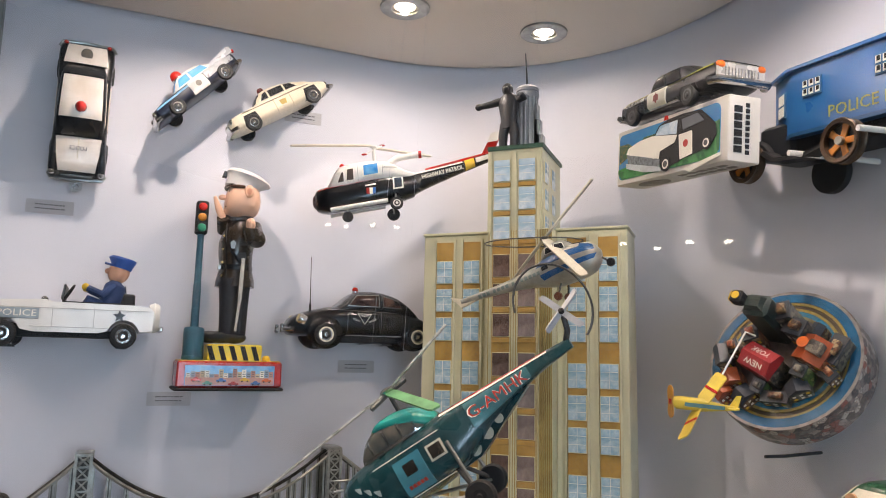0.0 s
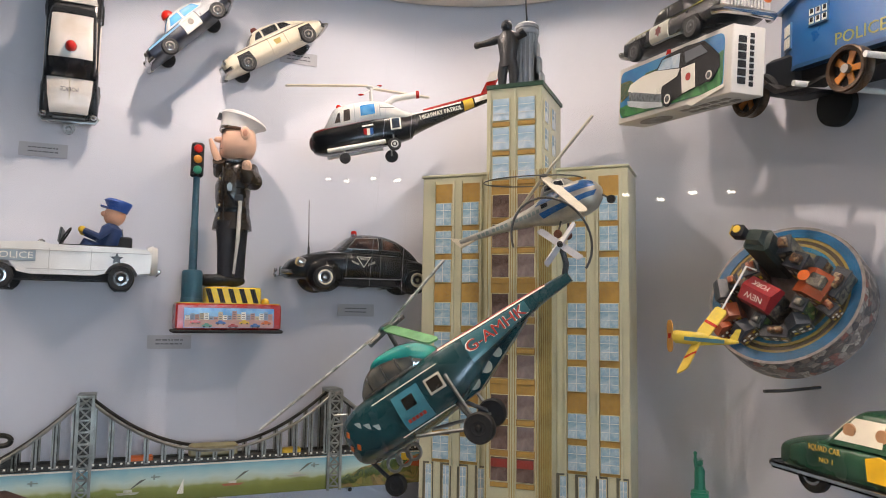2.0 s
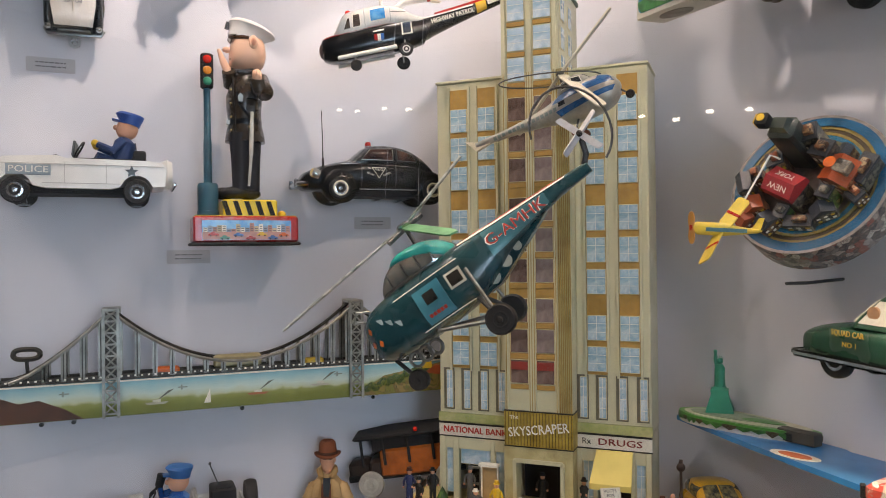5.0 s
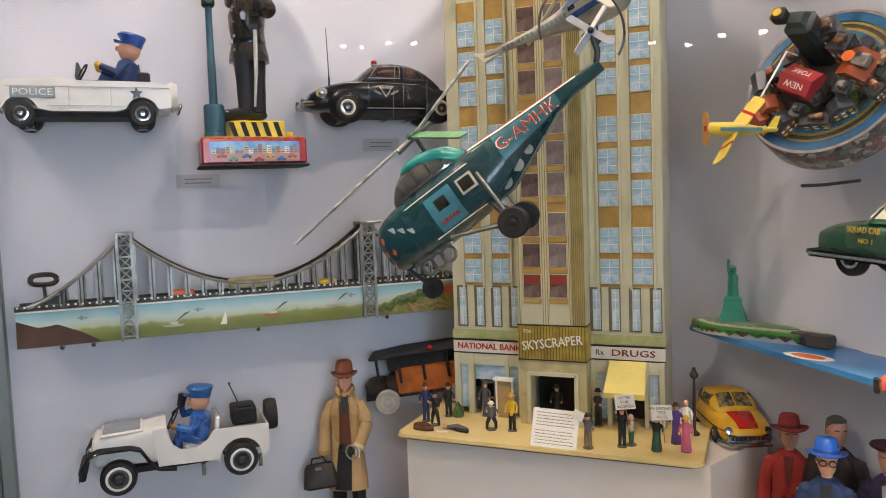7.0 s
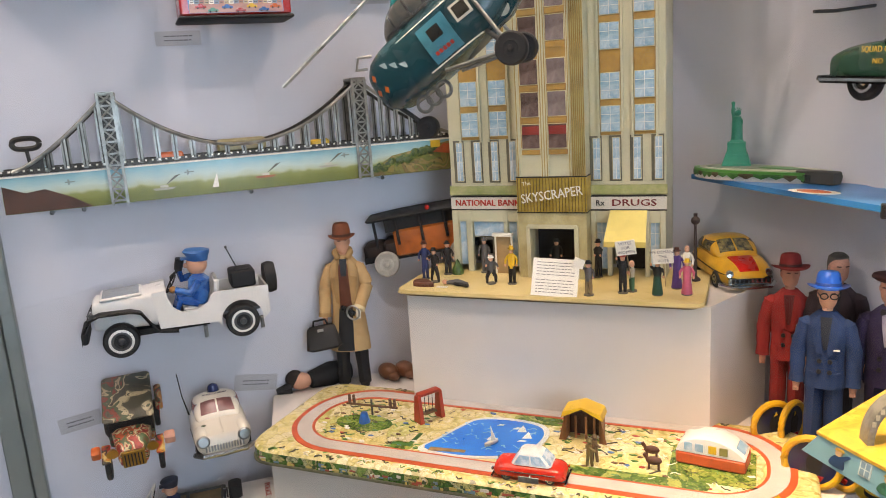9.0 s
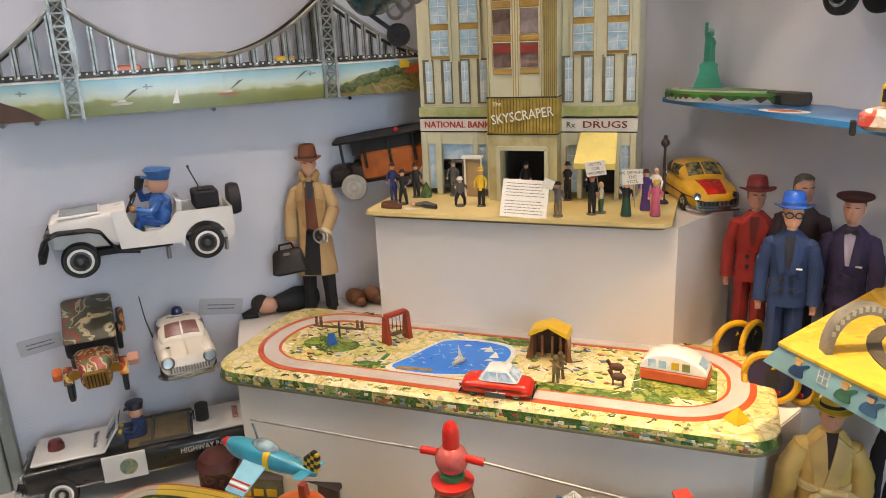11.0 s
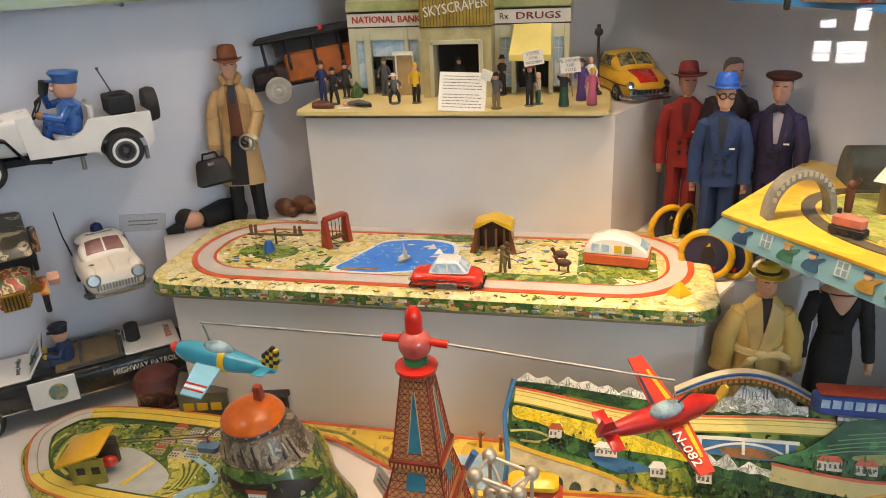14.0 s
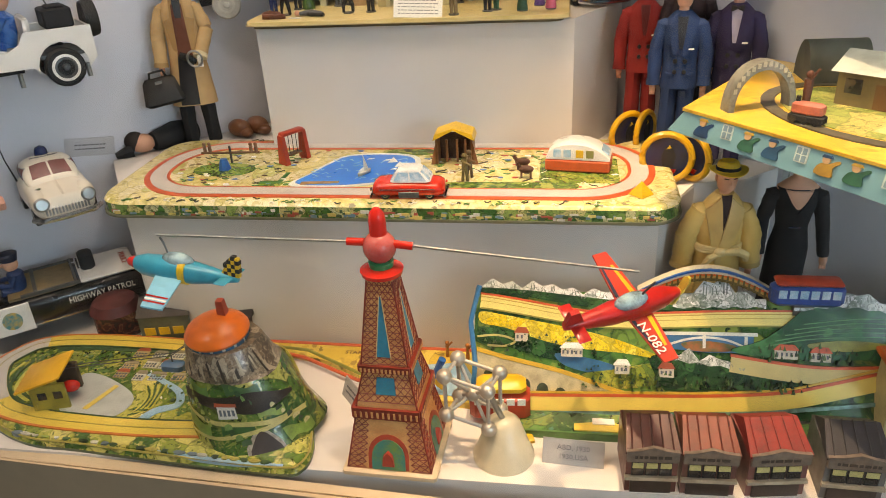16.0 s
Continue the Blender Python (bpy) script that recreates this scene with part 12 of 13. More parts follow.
flank("dark_ledge", mat("ledge_brown", "33291c", 0.5, var=0.3, scale=60), 205, 345, lambda f: 0.074 + 0.006 * math.sin(7 * f), lambda f: 0.086 + 0.010 * math.sin(math.pi * f) + 0.004 * math.sin(11 * f), label="dark printed ravine")
flank("lane", mat("lane_straw", "b9b06a", 0.4, var=0.15), 190, 350, lambda f: 0.062 - 0.016 * f, lambda f: 0.067 - 0.014 * f)
flank("lane", mat("lane_straw", "b9b06a"), 200, 330, lambda f: 0.026 + 0.022 * f, lambda f: 0.030 + 0.024 * f)
for a0, a1, z0, z1, c in ((215, 250, 0.036, 0.056, "6f8f3c"), (262, 292, 0.042, 0.056, "37602f"), (300, 330, 0.060, 0.072, "86a04a"), (225, 255, 0.092, 0.106, "5a7f3a"), (275, 315, 0.094, 0.108, "44683a"), (318, 350, 0.020, 0.036, "7c9844")):
    flank("field_patch", mat("patch_" + c, c, 0.35, var=0.2, scale=60), a0, a1, lambda f, z0=z0: z0 + 0.003 * math.sin(6 * f), lambda f, z1=z1: z1 + 0.004 * math.sin(5 * f + 1), 0.0012, 8)
flank("tunnel_mouth", mat("tunnel_brown", "3a2c24", 0.5, var=0.2), 284, 308, lambda f: 0.017, lambda f: 0.022 + 0.022 * math.sin(math.pi * f), 0.0022, 10)
flank("tunnel_stones", mat("stone_pale", "a8a090", 0.5, var=0.3, scale=120), 281, 311, lambda f: 0.016, lambda f: 0.026 + 0.022 * math.sin(math.pi * f), 0.0015, 12)
flank("chalet", mat("house_white", "d0cdc0", 0.5), 262, 280, lambda f: 0.064, lambda f: 0.080, 0.0026, 4, "small printed white hotel")
flank("chalet_roof", mat("house_red", "a8502e", 0.5), 260, 282, lambda f: 0.080, lambda f: 0.085, 0.0030, 4)
for k in range(4):
    flank("chalet_window", mat("pane_slate", "5a6068", 0.4), 264 + k * 4, 266.4 + k * 4, lambda f: 0.068, lambda f: 0.076, 0.0030, 2)
for k in range(9):
    a0 = 196 + 17 * k
    flank("rock_crack", mat("crack_brown", "3a2e22", 0.5, var=0.2), a0, a0 + 3.5, lambda f, k=k: 0.116 + 0.004 * math.sin(k * 2.1), lambda f, k=k: 0.134 + 0.010 * math.sin(k * 1.7) + 0.004 * f, 0.0014, 3)
    flank("rock_light", mat("rock_cream", "b3a68e", 0.5, var=0.2), a0 + 6, a0 + 9, lambda f, k=k: 0.118 + 0.004 * math.cos(k), lambda f, k=k: 0.138 + 0.008 * math.sin(k * 1.3), 0.0012, 3)
for k in range(24):
    a0, z0, c = 200 + (k * 47) % 145, 0.022 + ((k * 29) % 80) * 0.001, ("2c3f24", "8fa04c", "3a5a38", "c9c08a", "5a6a30", "6b8a48")[k % 6]
    flank("brush_mark", mat("brush_" + c, c, 0.35, var=0.2, scale=80), a0, a0 + 4 + k % 5, lambda f, z0=z0: z0 + 0.002 * f, lambda f, z0=z0, k=k: z0 + 0.004 + 0.003 * math.sin(3 * f) + 0.001 * (k % 3), 0.0015 + 0.00004 * k, 5)
rs = part("summit_station", G(mat("station_white", "d0ccc0", 0.4, var=0.1)).lathe([(0.058, 0), (0.062, 0.004), (0.062, 0.020), (0.05, 0.022)], seg=30), t, "round summit station", m=pose(-0.194, -0.556, 0.147) @ pose(0, 0, 0, 6, 0, 0) @ Matrix.Scale(0.66, 4))
part("station_roof", G(mat("roof_bright_orange", "dc6a1c", 0.3, var=0.1, coat=0.4)).lathe([(0.066, 0.018), (0.067, 0.023), (0.061, 0.033), (0.047, 0.043), (0.028, 0.050), (0.012, 0.053), (0.0001, 0.054)], seg=34), rs, "orange domed roof")
for k in range(16):
    a = 2 * math.pi * k / 16
    part("station_window", G(mat("pane_teal", "3f6a88", 0.25, var=0.2)).box((0, -0.0625, 0.012), (0.018, 0.002, 0.010), pose(0, 0, 0, 0, 0, math.degrees(a))), rs)
part("chimney", G(mat("roof_red2", "a8442e", 0.4)).box((0.012, 0.02, 0.068), (0.018, 0.018, 0.034), taper=(0.8, 0.8)), rs)
vh = thing("valley_station", "yellow-roofed tin valley station hut", "toy hut", pose(-0.482, -0.545, ZF + 0.018, 0, 0, 16) @ Matrix.Scale(0.86, 4))
part("hut_wall", G(mat("hut_olive", "9a8f3a", 0.45, var=0.15)).box((-0.028, 0, 0.026), (0.006, 0.07, 0.052)).box((0, -0.032, 0.026), (0.056, 0.005, 0.052)), vh)
part("hut_inside", G(mat("hut_inside", "4a3a2a", 0.6)).box((0.01, 0.028, 0.026), (0.04, 0.01, 0.052)), vh)
part("hut_roof", G(mat("roof_yellow", "d6a322", 0.35, var=0.08)).box((0.004, 0, 0.058), (0.082, 0.085, 0.005), pose(0, 0, 0, 0, -16, 0), bevel=0.001), vh)
for x in (-0.012, 0.014):
    part("hut_window", G(dark_pane).box((x, -0.0352, 0.03), (0.014, 0.001, 0.014)), vh)
part("cabin", G(red_plastic).ball((0.022, 0.0, 0.022), 0.014, (1.2, 0.8, 0.8)), vh, "red cable car waiting")
cb = thing("cable_car", "small blue cable car on its cable", "cable car", pose(-0.288, -0.535, 0.392))
part("car_body", G(mat("cabin_blue", "4a6a88", 0.35, var=0.15)).box((0, 0, -0.012), (0.034, 0.018, 0.016), bevel=0.004), cb)
part("hanger", G(dark_steel).cyl((0, 0, -0.004), (0, 0, 0.008), 0.001), cb)
for dy in (0, 0.008):
    part("cable", G(dark_steel).tube([(-0.20, dy, -0.03), (0, dy, 0.006), (0.075, dy, 0.058)], 0.0008, 5), cb)

# flat racetrack board behind
t = thing("racetrack_board", "yellow printed tin racetrack board lying flat", "toy layout", pose(0, 0, ZF))
rp = [(-0.25, -0.36), (-0.235, -0.36), (0.14, -0.36), (0.175, -0.45), (0.16, -0.50), (0.05, -0.49), (-0.02, -0.455), (-0.10, -0.41), (-0.20, -0.385)]
part("board", G(litho("race_print", ["d8b84a", "e0c45e", "cfae42", "dcc05a"], 12, line="a8883a")).slab(rp, 0.0, 0.010), t)
for o in (0.0, 0.02):
    part("lane", G(road_red if o else mat("line_olive", "8a8a3a", 0.5)).tube([(-0.24, -0.372 - o * 0.3, 0.0105), (-0.14, -0.385 - o, 0.0105), (-0.04, -0.44 - o * 0.8, 0.0105), (0.06, -0.48, 0.0105)], 0.003, 6), t)
part("lane", G(road_red).tube([(-0.24, -0.363, 0.0105), (0.0, -0.366, 0.0105), (0.135, -0.366, 0.0105)], 0.003, 6), t)
part("bay_water", G(water).slab([(0.04, -0.475), (0.06, -0.41), (0.12, -0.40), (0.15, -0.46), (0.12, -0.485)], 0.010, 0.0112), t)
words("lettering", "START", 0.012, mat("speck_brown", "6a4a2a"), t, pose(-0.06, -0.385, 0.0105, -90, 0, 0), depth=0.0002)
for x, y in ((0.092, -0.385), (0.125, -0.39)):
    g = G(mat("lead_flag", "b0702e", 0.5, var=0.2))
    g.tube([(0, 0, 0), (0, 0, 0.022)], 0.003, 6)
    g.ball((0, 0, 0.026), 0.0035)
    g.tube([(0, 0, 0.018), (0.008, 0, 0.028)], 0.0015, 5)
    solid("race_figure", g, "tiny orange tin race marshal", "toy figure", pose(x, y, ZF + 0.011), "race figures")
bp = thing("small_blue_plane", "tiny blue toy aeroplane standing on its tail", "toy plane", pose(0.088, -0.478, ZF + 0.045, 0, 25, 0))
part("fuselage", G(blue).tube([(0, 0, -0.03), (0, 0, 0.03)], [0.003, 0.006], 8), bp)
part("wing", G(yellow).box((0, 0, -0.008), (0.05, 0.004, 0.010), pose(0, 0, 0, 0, 20, 0)), bp)

# leaning landscape panel
LM = Matrix.Translation((0, -0.50, ZF + 0.012)) @ pose(0, 0, 0, -27.3, 0, 0)
t = thing("valley_layout", "large tin valley landscape panel leaning up", "toy layout", LM)
pg = litho("valley_green", ["3c6634", "4d7a3a", "2f5a30", "5c8040", "6f8e44", "37603a", "8a9a48"], 15, 0.2, 0.7, "20381e", True)
forest = litho("wood_print", ["284a2c", "335a34", "21402a", "3d6a3a"], 40, 0.25, 0.6, "162a18", True)
yl = litho("valley_yellow", ["dcc024", "e6cc34", "d0b828", "c8b43a", "f0dc5a"], 60, 0.25, 0.5, "8f8a2c", True)
snow = litho("snow_print", ["c9ccc4", "a9b0a8", "dcdeda", "8a9688", "e6e6e2"], 46, 0.3, 0.9, "3a4c3a", True)
cream_road = mat("road_cream", "e2d27e", 0.3, var=0.06, coat=0.2)
X0, X1 = 0.150, 0.86
on_panel = lambda x, z, y: (x, -y, z)
part("panel", G(pg).prism([(X0 - 0.004, 0.0), (X1, 0.0), (X1, 0.160), (X0 - 0.004, 0.168)], 0.0, 0.006), t, "printed green valley")
part("edge", G(mat("edge_blue", "3a78a8", 0.35, var=0.1)).tube([(X0 - 0.006, -0.001, 0.0), (X0 - 0.002, -0.003, 0.06), (X0 - 0.010, -0.002, 0.12), (X0 + 0.002, -0.004, 0.172)], 0.004, 6), t, "blue wavy edge")


def flat(name, poly, material, lift, label="", soft=True):
    """A printed shape on the panel, raised by a little."""
    part(name, G(material).prism(smooth(poly, 4) if soft else poly, -lift, 0.0), t, label)


def stroke(name, line, w, material, lift):
    part(name, ribbon(G(material), smooth(line, 6, False), w, on_panel, 0.0, lift), t)


def peaks(name, x0, x1, low, high, lift, seed, n=9):
    """A snowy ridge with a jagged crest and dark gullies."""
    rnd = random.Random(seed)
    crest = [(x0 + (x1 - x0) * k / n, high((k / n)) + rnd.uniform(-0.005, 0.004) + (0.004 if k % 2 else -0.003)) for k in range(n + 1)]
    foot = [(x, low((x - x0) / (x1 - x0)) - 0.003 * (k % 2)) for k, (x, z) in enumerate(crest)]
    rg = part(name, G(snow).prism(crest[::-1] + foot, -lift, 0.0), t, "snowy printed ridge")
    for k, (x, z) in enumerate(crest[1:-1]):
        for q in (-1, 1):
            part("gully", ribbon(G(mat("gully_slate", "7c887c", 0.4, var=0.3)), [(x + q * 0.001, z - 0.003), (x + q * 0.002 + 0.001 * (k % 3), z - 0.006), (x + q * (0.002 + 0.001 * (k % 2)) + 0.001, (z + foot[k + 1][1]) / 2 - 0.001 * (k % 3))], (0.0005, 0.0018), on_panel, 0.0, lift + 0.0004), rg)


flat("yellow_field", [(X0 + 0.004, 0.134), (0.19, 0.130), (0.26, 0.119), (0.32, 0.108), (0.37, 0.094), (0.412, 0.076), (0.36, 0.082), (0.30, 0.086), (0.254, 0.093), (0.19, 0.112), (X0 + 0.006, 0.118)], yl, 0.0010, "yellow printed field")
stroke("road", [(X0 + 0.004, 0.150), (0.19, 0.146), (0.30, 0.130), (0.36, 0.128), (0.42, 0.131), (0.50, 0.136), (0.60, 0.139), (0.72, 0.142)], 0.022, cream_road, 0.0016)
for dz, c, w in ((0.0105, road_red, 0.003), (0.006, mat("line_straw", "b49a3a", 0.4), 0.0012), (-0.0105, mat("line_olive", "6f7a34", 0.5), 0.0022), (0.0, mat("line_straw", "b49a3a"), 0.0008)):
    stroke("road_line", [(X0 + 0.004, 0.150 + dz), (0.19, 0.146 + dz), (0.30, 0.130 + dz), (0.36, 0.128 + dz), (0.42, 0.131 + dz), (0.50, 0.136 + dz), (0.60, 0.139 + dz), (0.72, 0.142 + dz)], w, c, 0.0021)
flat("forest", [(X0 + 0.004, 0.162), (0.20, 0.160), (0.27, 0.150), (0.34, 0.143), (0.42, 0.145), (0.50, 0.150), (0.50, 0.158), (0.40, 0.153), (0.30, 0.160), (0.22, 0.167), (X0 + 0.006, 0.169)], forest, 0.0026, "dark printed forest")
peaks("snow_ridge", X0 + 0.006, 0.400, lambda f: 0.166 - 0.014 * f, lambda f: 0.178 - 0.012 * f, 0.0024, 21, 17)
peaks("snow_peak", 0.422, 0.545, lambda f: 0.150 + 0.004 * f, lambda f: 0.160 + 0.026 * math.sin(math.pi * f) ** 2, 0.0036, 5, 9)
# dark hillside with a stone viaduct and a lake
flat("hillside", [(X0, 0.112), (0.20, 0.106), (0.27, 0.090), (0.34, 0.080), (0.30, 0.066), (0.24, 0.072), (0.19, 0.086), (X0, 0.090)], forest, 0.0012)
stroke("lane", [(X0, 0.098), (0.18, 0.101), (0.205, 0.094), (0.19, 0.086), (0.165, 0.086)], 0.003, mat("lane_straw", "b9b06a"), 0.0017)
flat("lake", [(0.262, 0.078), (0.30, 0.075), (0.345, 0.064), (0.342, 0.051), (0.31, 0.053), (0.275, 0.062)], mat("lake_blue", "3a6f98", 0.3, var=0.15), 0.0014, "blue printed lake")
flat("meadow", [(0.30, 0.050), (0.35, 0.060), (0.40, 0.070), (0.42, 0.058), (0.40, 0.040), (0.35, 0.032), (0.32, 0.036)], litho("olive_print", ["8f9a36", "a8a840", "7a8a34", "c0b850", "66803a"], 50, 0.3, 0.6, "3a4a20", True), 0.0016)
flat("viaduct", [(X0, 0.076), (0.19, 0.066), (0.271, 0.050), (0.343, 0.029), (0.30, 0.027), (0.24, 0.020), (X0, 0.012)], mat("viaduct_stone", "c2b892", 0.45, var=0.2, scale=60), 0.0019, "printed stone viaduct", False)
stroke("viaduct_road", [(X0, 0.080), (0.19, 0.070), (0.271, 0.053), (0.345, 0.030), (0.37, 0.024)], 0.006, mat("road_gold", "cfa83a", 0.35, var=0.1), 0.0026)
for k in range(5):
    x, zt = 0.160 + k * 0.0255, 0.050 - 0.0055 * k
    flat("viaduct_arch", [(x, 0.014), (x + 0.017, 0.014), (x + 0.017, zt - 0.008)] + [(x + 0.0085 + 0.0085 * math.cos(a), zt - 0.008 + 0.010 * math.sin(a)) for a in [math.pi * q / 6 for q in range(1, 6)]] + [(x, zt - 0.008)], mat("print_shade", "3a4630", 0.5, var=0.3, scale=120), 0.0025, "", False)
# white arch bridge over water, and the peak below it
flat("ravine", [(0.400, 0.112), (0.530, 0.114), (0.530, 0.090), (0.47, 0.088), (0.412, 0.092)], mat("lake_blue", "3a6f98"), 0.0022, "", False)
flat("autumn_wood", [(0.435, 0.100), (0.47, 0.104), (0.505, 0.099), (0.50, 0.091), (0.45, 0.090)], mat("wood_rust", "9a5a2a", 0.4, var=0.4, scale=90, col2="4a5a2a"), 0.0026)
stroke("bridge_deck", [(0.398, 0.112), (0.46, 0.114), (0.535, 0.115)], 0.0045, mat("span_white", "d4d6cc", 0.4, var=0.1), 0.0032)
stroke("bridge_arch", [(0.412, 0.095), (0.44, 0.105), (0.468, 0.109), (0.496, 0.106), (0.522, 0.096)], 0.0030, mat("span_white", "d4d6cc"), 0.0032)
for k in range(3):
    flat("bridge_pier", [(0.408 + 0.055 * k, 0.094), (0.412 + 0.055 * k, 0.094), (0.412 + 0.055 * k, 0.112), (0.408 + 0.055 * k, 0.112)], mat("span_white", "d4d6cc"), 0.0030, "", False)
flat("foothill", [(0.395, 0.080), (0.44, 0.086), (0.50, 0.078), (0.545, 0.062), (0.60, 0.044), (0.50, 0.038), (0.42, 0.036), (0.40, 0.056)], forest, 0.0028)
peaks("snow_peak", 0.404, 0.528, lambda f: 0.079 - 0.012 * f, lambda f: 0.094 - 0.022 * f, 0.0034, 9, 9)
# the winding road, the big hill and its houses
stroke("valley_road", [(0.50, 0.074), (0.56, 0.066), (0.62, 0.062), (0.70, 0.066), (0.80, 0.076)], 0.022, mat("road_tan", "c8b878", 0.4, var=0.08), 0.0036)
stroke("valley_line", [(0.50, 0.086), (0.56, 0.078), (0.62, 0.074), (0.70, 0.078), (0.80, 0.088)], 0.004, road_red, 0.0040)
flat("big_hill", [(0.500, 0.092), (0.54, 0.108), (0.575, 0.135), (0.60, 0.160), (0.625, 0.168), (0.68, 0.160), (0.76, 0.166), (X1 - 0.006, 0.160), (X1 - 0.006, 0.092), (0.70, 0.088), (0.58, 0.084)], litho("hill_green", ["2f6a42", "38744a", "2a5c3a", "4a8450"], 9, 0.25, 0.8, "1c4028", True), 0.0060, "large printed green hill")
peaks("hill_snow", 0.580, 0.70, lambda f: 0.150 + 0.008 * math.sin(3 * f), lambda f: 0.160 + 0.014 * math.sin(math.pi * f), 0.0075, 4, 9)
peaks("hill_snow", 0.71, 0.85, lambda f: 0.156, lambda f: 0.170 + 0.008 * math.sin(math.pi * f), 0.0075, 6, 9)
for k in range(5):
    stroke("hill_contour", [(0.545 + 0.012 * k, 0.100 + 0.008 * k), (0.60 + 0.012 * k, 0.112 + 0.007 * k), (0.68, 0.118 + 0.006 * k), (0.76, 0.116 + 0.006 * k)], 0.0014, mat("contour_green", "5f9a5c", 0.4, var=0.2), 0.0066)
flat("hill_meadow", [(0.60, 0.106), (0.65, 0.112), (0.70, 0.108), (0.66, 0.098), (0.61, 0.098)], mat("meadow_straw", "9a9e4a", 0.4, var=0.2), 0.0070)
for x, z, w, c in ((0.556, 0.092, 0.030, road_red), (0.602, 0.090, 0.026, road_red), (0.405, 0.060, 0.020, mat("house_red", "a8502e")), (0.205, 0.102, 0.018, mat("house_red", "a8502e")), (0.270, 0.083, 0.030, white_ink), (0.345, 0.062, 0.020, white_ink)):
    hs = part("printed_house", G(mat("house_chalk", "c9c3ae")).prism([(x, z - 0.008), (x + w, z - 0.008), (x + w, z + 0.004), (x, z + 0.004)], -0.0072, 0), t)
    part("printed_roof", G(c).prism([(x - 0.002, z + 0.004), (x + w + 0.002, z + 0.004), (x + w * 0.85, z + 0.012), (x + w * 0.2, z + 0.012)], -0.0078, 0), hs)
    for k in range(int(w / 0.006)):
        part("printed_pane", G(mat("pane_slate", "5a6068")).prism([(x + 0.002 + 0.006 * k, z - 0.004), (x + 0.0048 + 0.006 * k, z - 0.004), (x + 0.0048 + 0.006 * k, z + 0.001), (x + 0.002 + 0.006 * k, z + 0.001)], -0.0076, 0), hs)
stroke("front_road", [(0.20, 0.005), (0.34, 0.011), (0.47, 0.017), (0.57, 0.026), (0.64, 0.043), (0.72, 0.066), (0.80, 0.090)], 0.021, mat("road_bright", "e6d06a", 0.3, var=0.06, coat=0.2), 0.0046)
stroke("front_line", [(0.20, 0.0165), (0.34, 0.0225), (0.47, 0.0285), (0.57, 0.038), (0.635, 0.054), (0.714, 0.077), (0.79, 0.100)], 0.0042, road_red, 0.0050)
stroke("front_line", [(0.20, 0.0205), (0.34, 0.0265), (0.47, 0.0325), (0.57, 0.042), (0.632, 0.058), (0.71, 0.081), (0.786, 0.104)], 0.0030, mat("road_gold", "cfa83a"), 0.0050)
stroke("front_verge", [(0.20, -0.008), (0.34, -0.002), (0.47, 0.004), (0.58, 0.014), (0.70, 0.030), (0.80, 0.044)], 0.005, mat("verge_teal", "6f9a92", 0.35, var=0.3, scale=90), 0.0042)
# conifers in rows and scattered bushes
rnd = random.Random(2)
for k, sm in enumerate((mat("tree_night", "1e3a22", 0.6), mat("tree_dark", "34502a"), mat("tree_mid", "4a6a30", 0.6))):
    g = G(sm)
    for q in range(70):
        band_ = q % 4
        x, z = ((rnd.uniform(0.40, 0.60), rnd.uniform(0.036, 0.050)), (rnd.uniform(0.16, 0.32), rnd.uniform(0.078, 0.104)), (rnd.uniform(0.30, 0.42), rnd.uniform(0.030, 0.064)), (rnd.uniform(0.535, 0.66), rnd.uniform(0.078, 0.10)))[band_]
        w = rnd.uniform(0.0010, 0.0024)
        tall = 3.6 if band_ in (0, 3) else 1.6
        g.prism([(x - w, z), (x + w, z), (x + w * 0.45, z + w * tall * 0.5), (x, z + w * tall), (x - w * 0.45, z + w * tall * 0.5)], -0.0076 - k * 0.0002, 0)
    tagged(part("printed_wood", g, t), kind="stuff")
# front flat strip of the panel
st = thing("valley_strip", "printed green front strip of the valley layout", "toy layout", pose(0, 0, ZF))
part("strip", G(litho("strip_print", ["3f6a3a", "5a8a44", "7a8f4a", "4a7a6a", "2f5530", "6a8a50"], 26, 0.25, 0.6, "20381e", True)).slab([(0.215, -0.548), (0.86, -0.548), (0.86, -0.503), (0.215, -0.503)], 0.0, 0.010), st)
part("strip_rim", G(mat("rim_leaf", "4a7a3a", 0.35, var=0.2, scale=40)).box((0.54, -0.549, 0.006), (0.65, 0.003, 0.012)), st)
part("strip_road", G(yellow_road).slab([(0.29, -0.543), (0.36, -0.543), (0.37, -0.53), (0.33, -0.522), (0.29, -0.53)], 0.010, 0.0112), st)
part("strip_house", G(white_ink).slab([(0.315, -0.53), (0.345, -0.53), (0.345, -0.518), (0.315, -0.518)], 0.0112, 0.0125), st)
# rainbow arch bridge and blue tram behind the ridge
ar = thing("rainbow_bridge", "arched tin bridge with rainbow stripes", "toy bridge", pose(0, -0.425, 0))
for k, (c, dz) in enumerate(((blue, 0.0092), (mat("bow_cream", "d8cbb0", 0.4), 0.0062), (orange, 0.0030), (mat("bow_ochre", "c89a50", 0.4, var=0.15), -0.0004), (mat("rib_olive", "6a5a2a", 0.5), -0.004))):
    part("stripe", G(c).loft([[Vector((x, y, z + dz)) for y, z in ((-0.004, zz - 0.002), (-0.001 if k == 0 else 0.016, zz - 0.002), (-0.001 if k == 0 else 0.016, zz + 0.002), (-0.004, zz + 0.002))] for x, zz in [(0.375 + 0.185 * q / 16, 0.448 + 0.045 * math.sin(math.pi * (q + 1.0) / 18)) for q in range(17)]]), ar)
g = G(mat("rib_olive", "6a5a2a"))
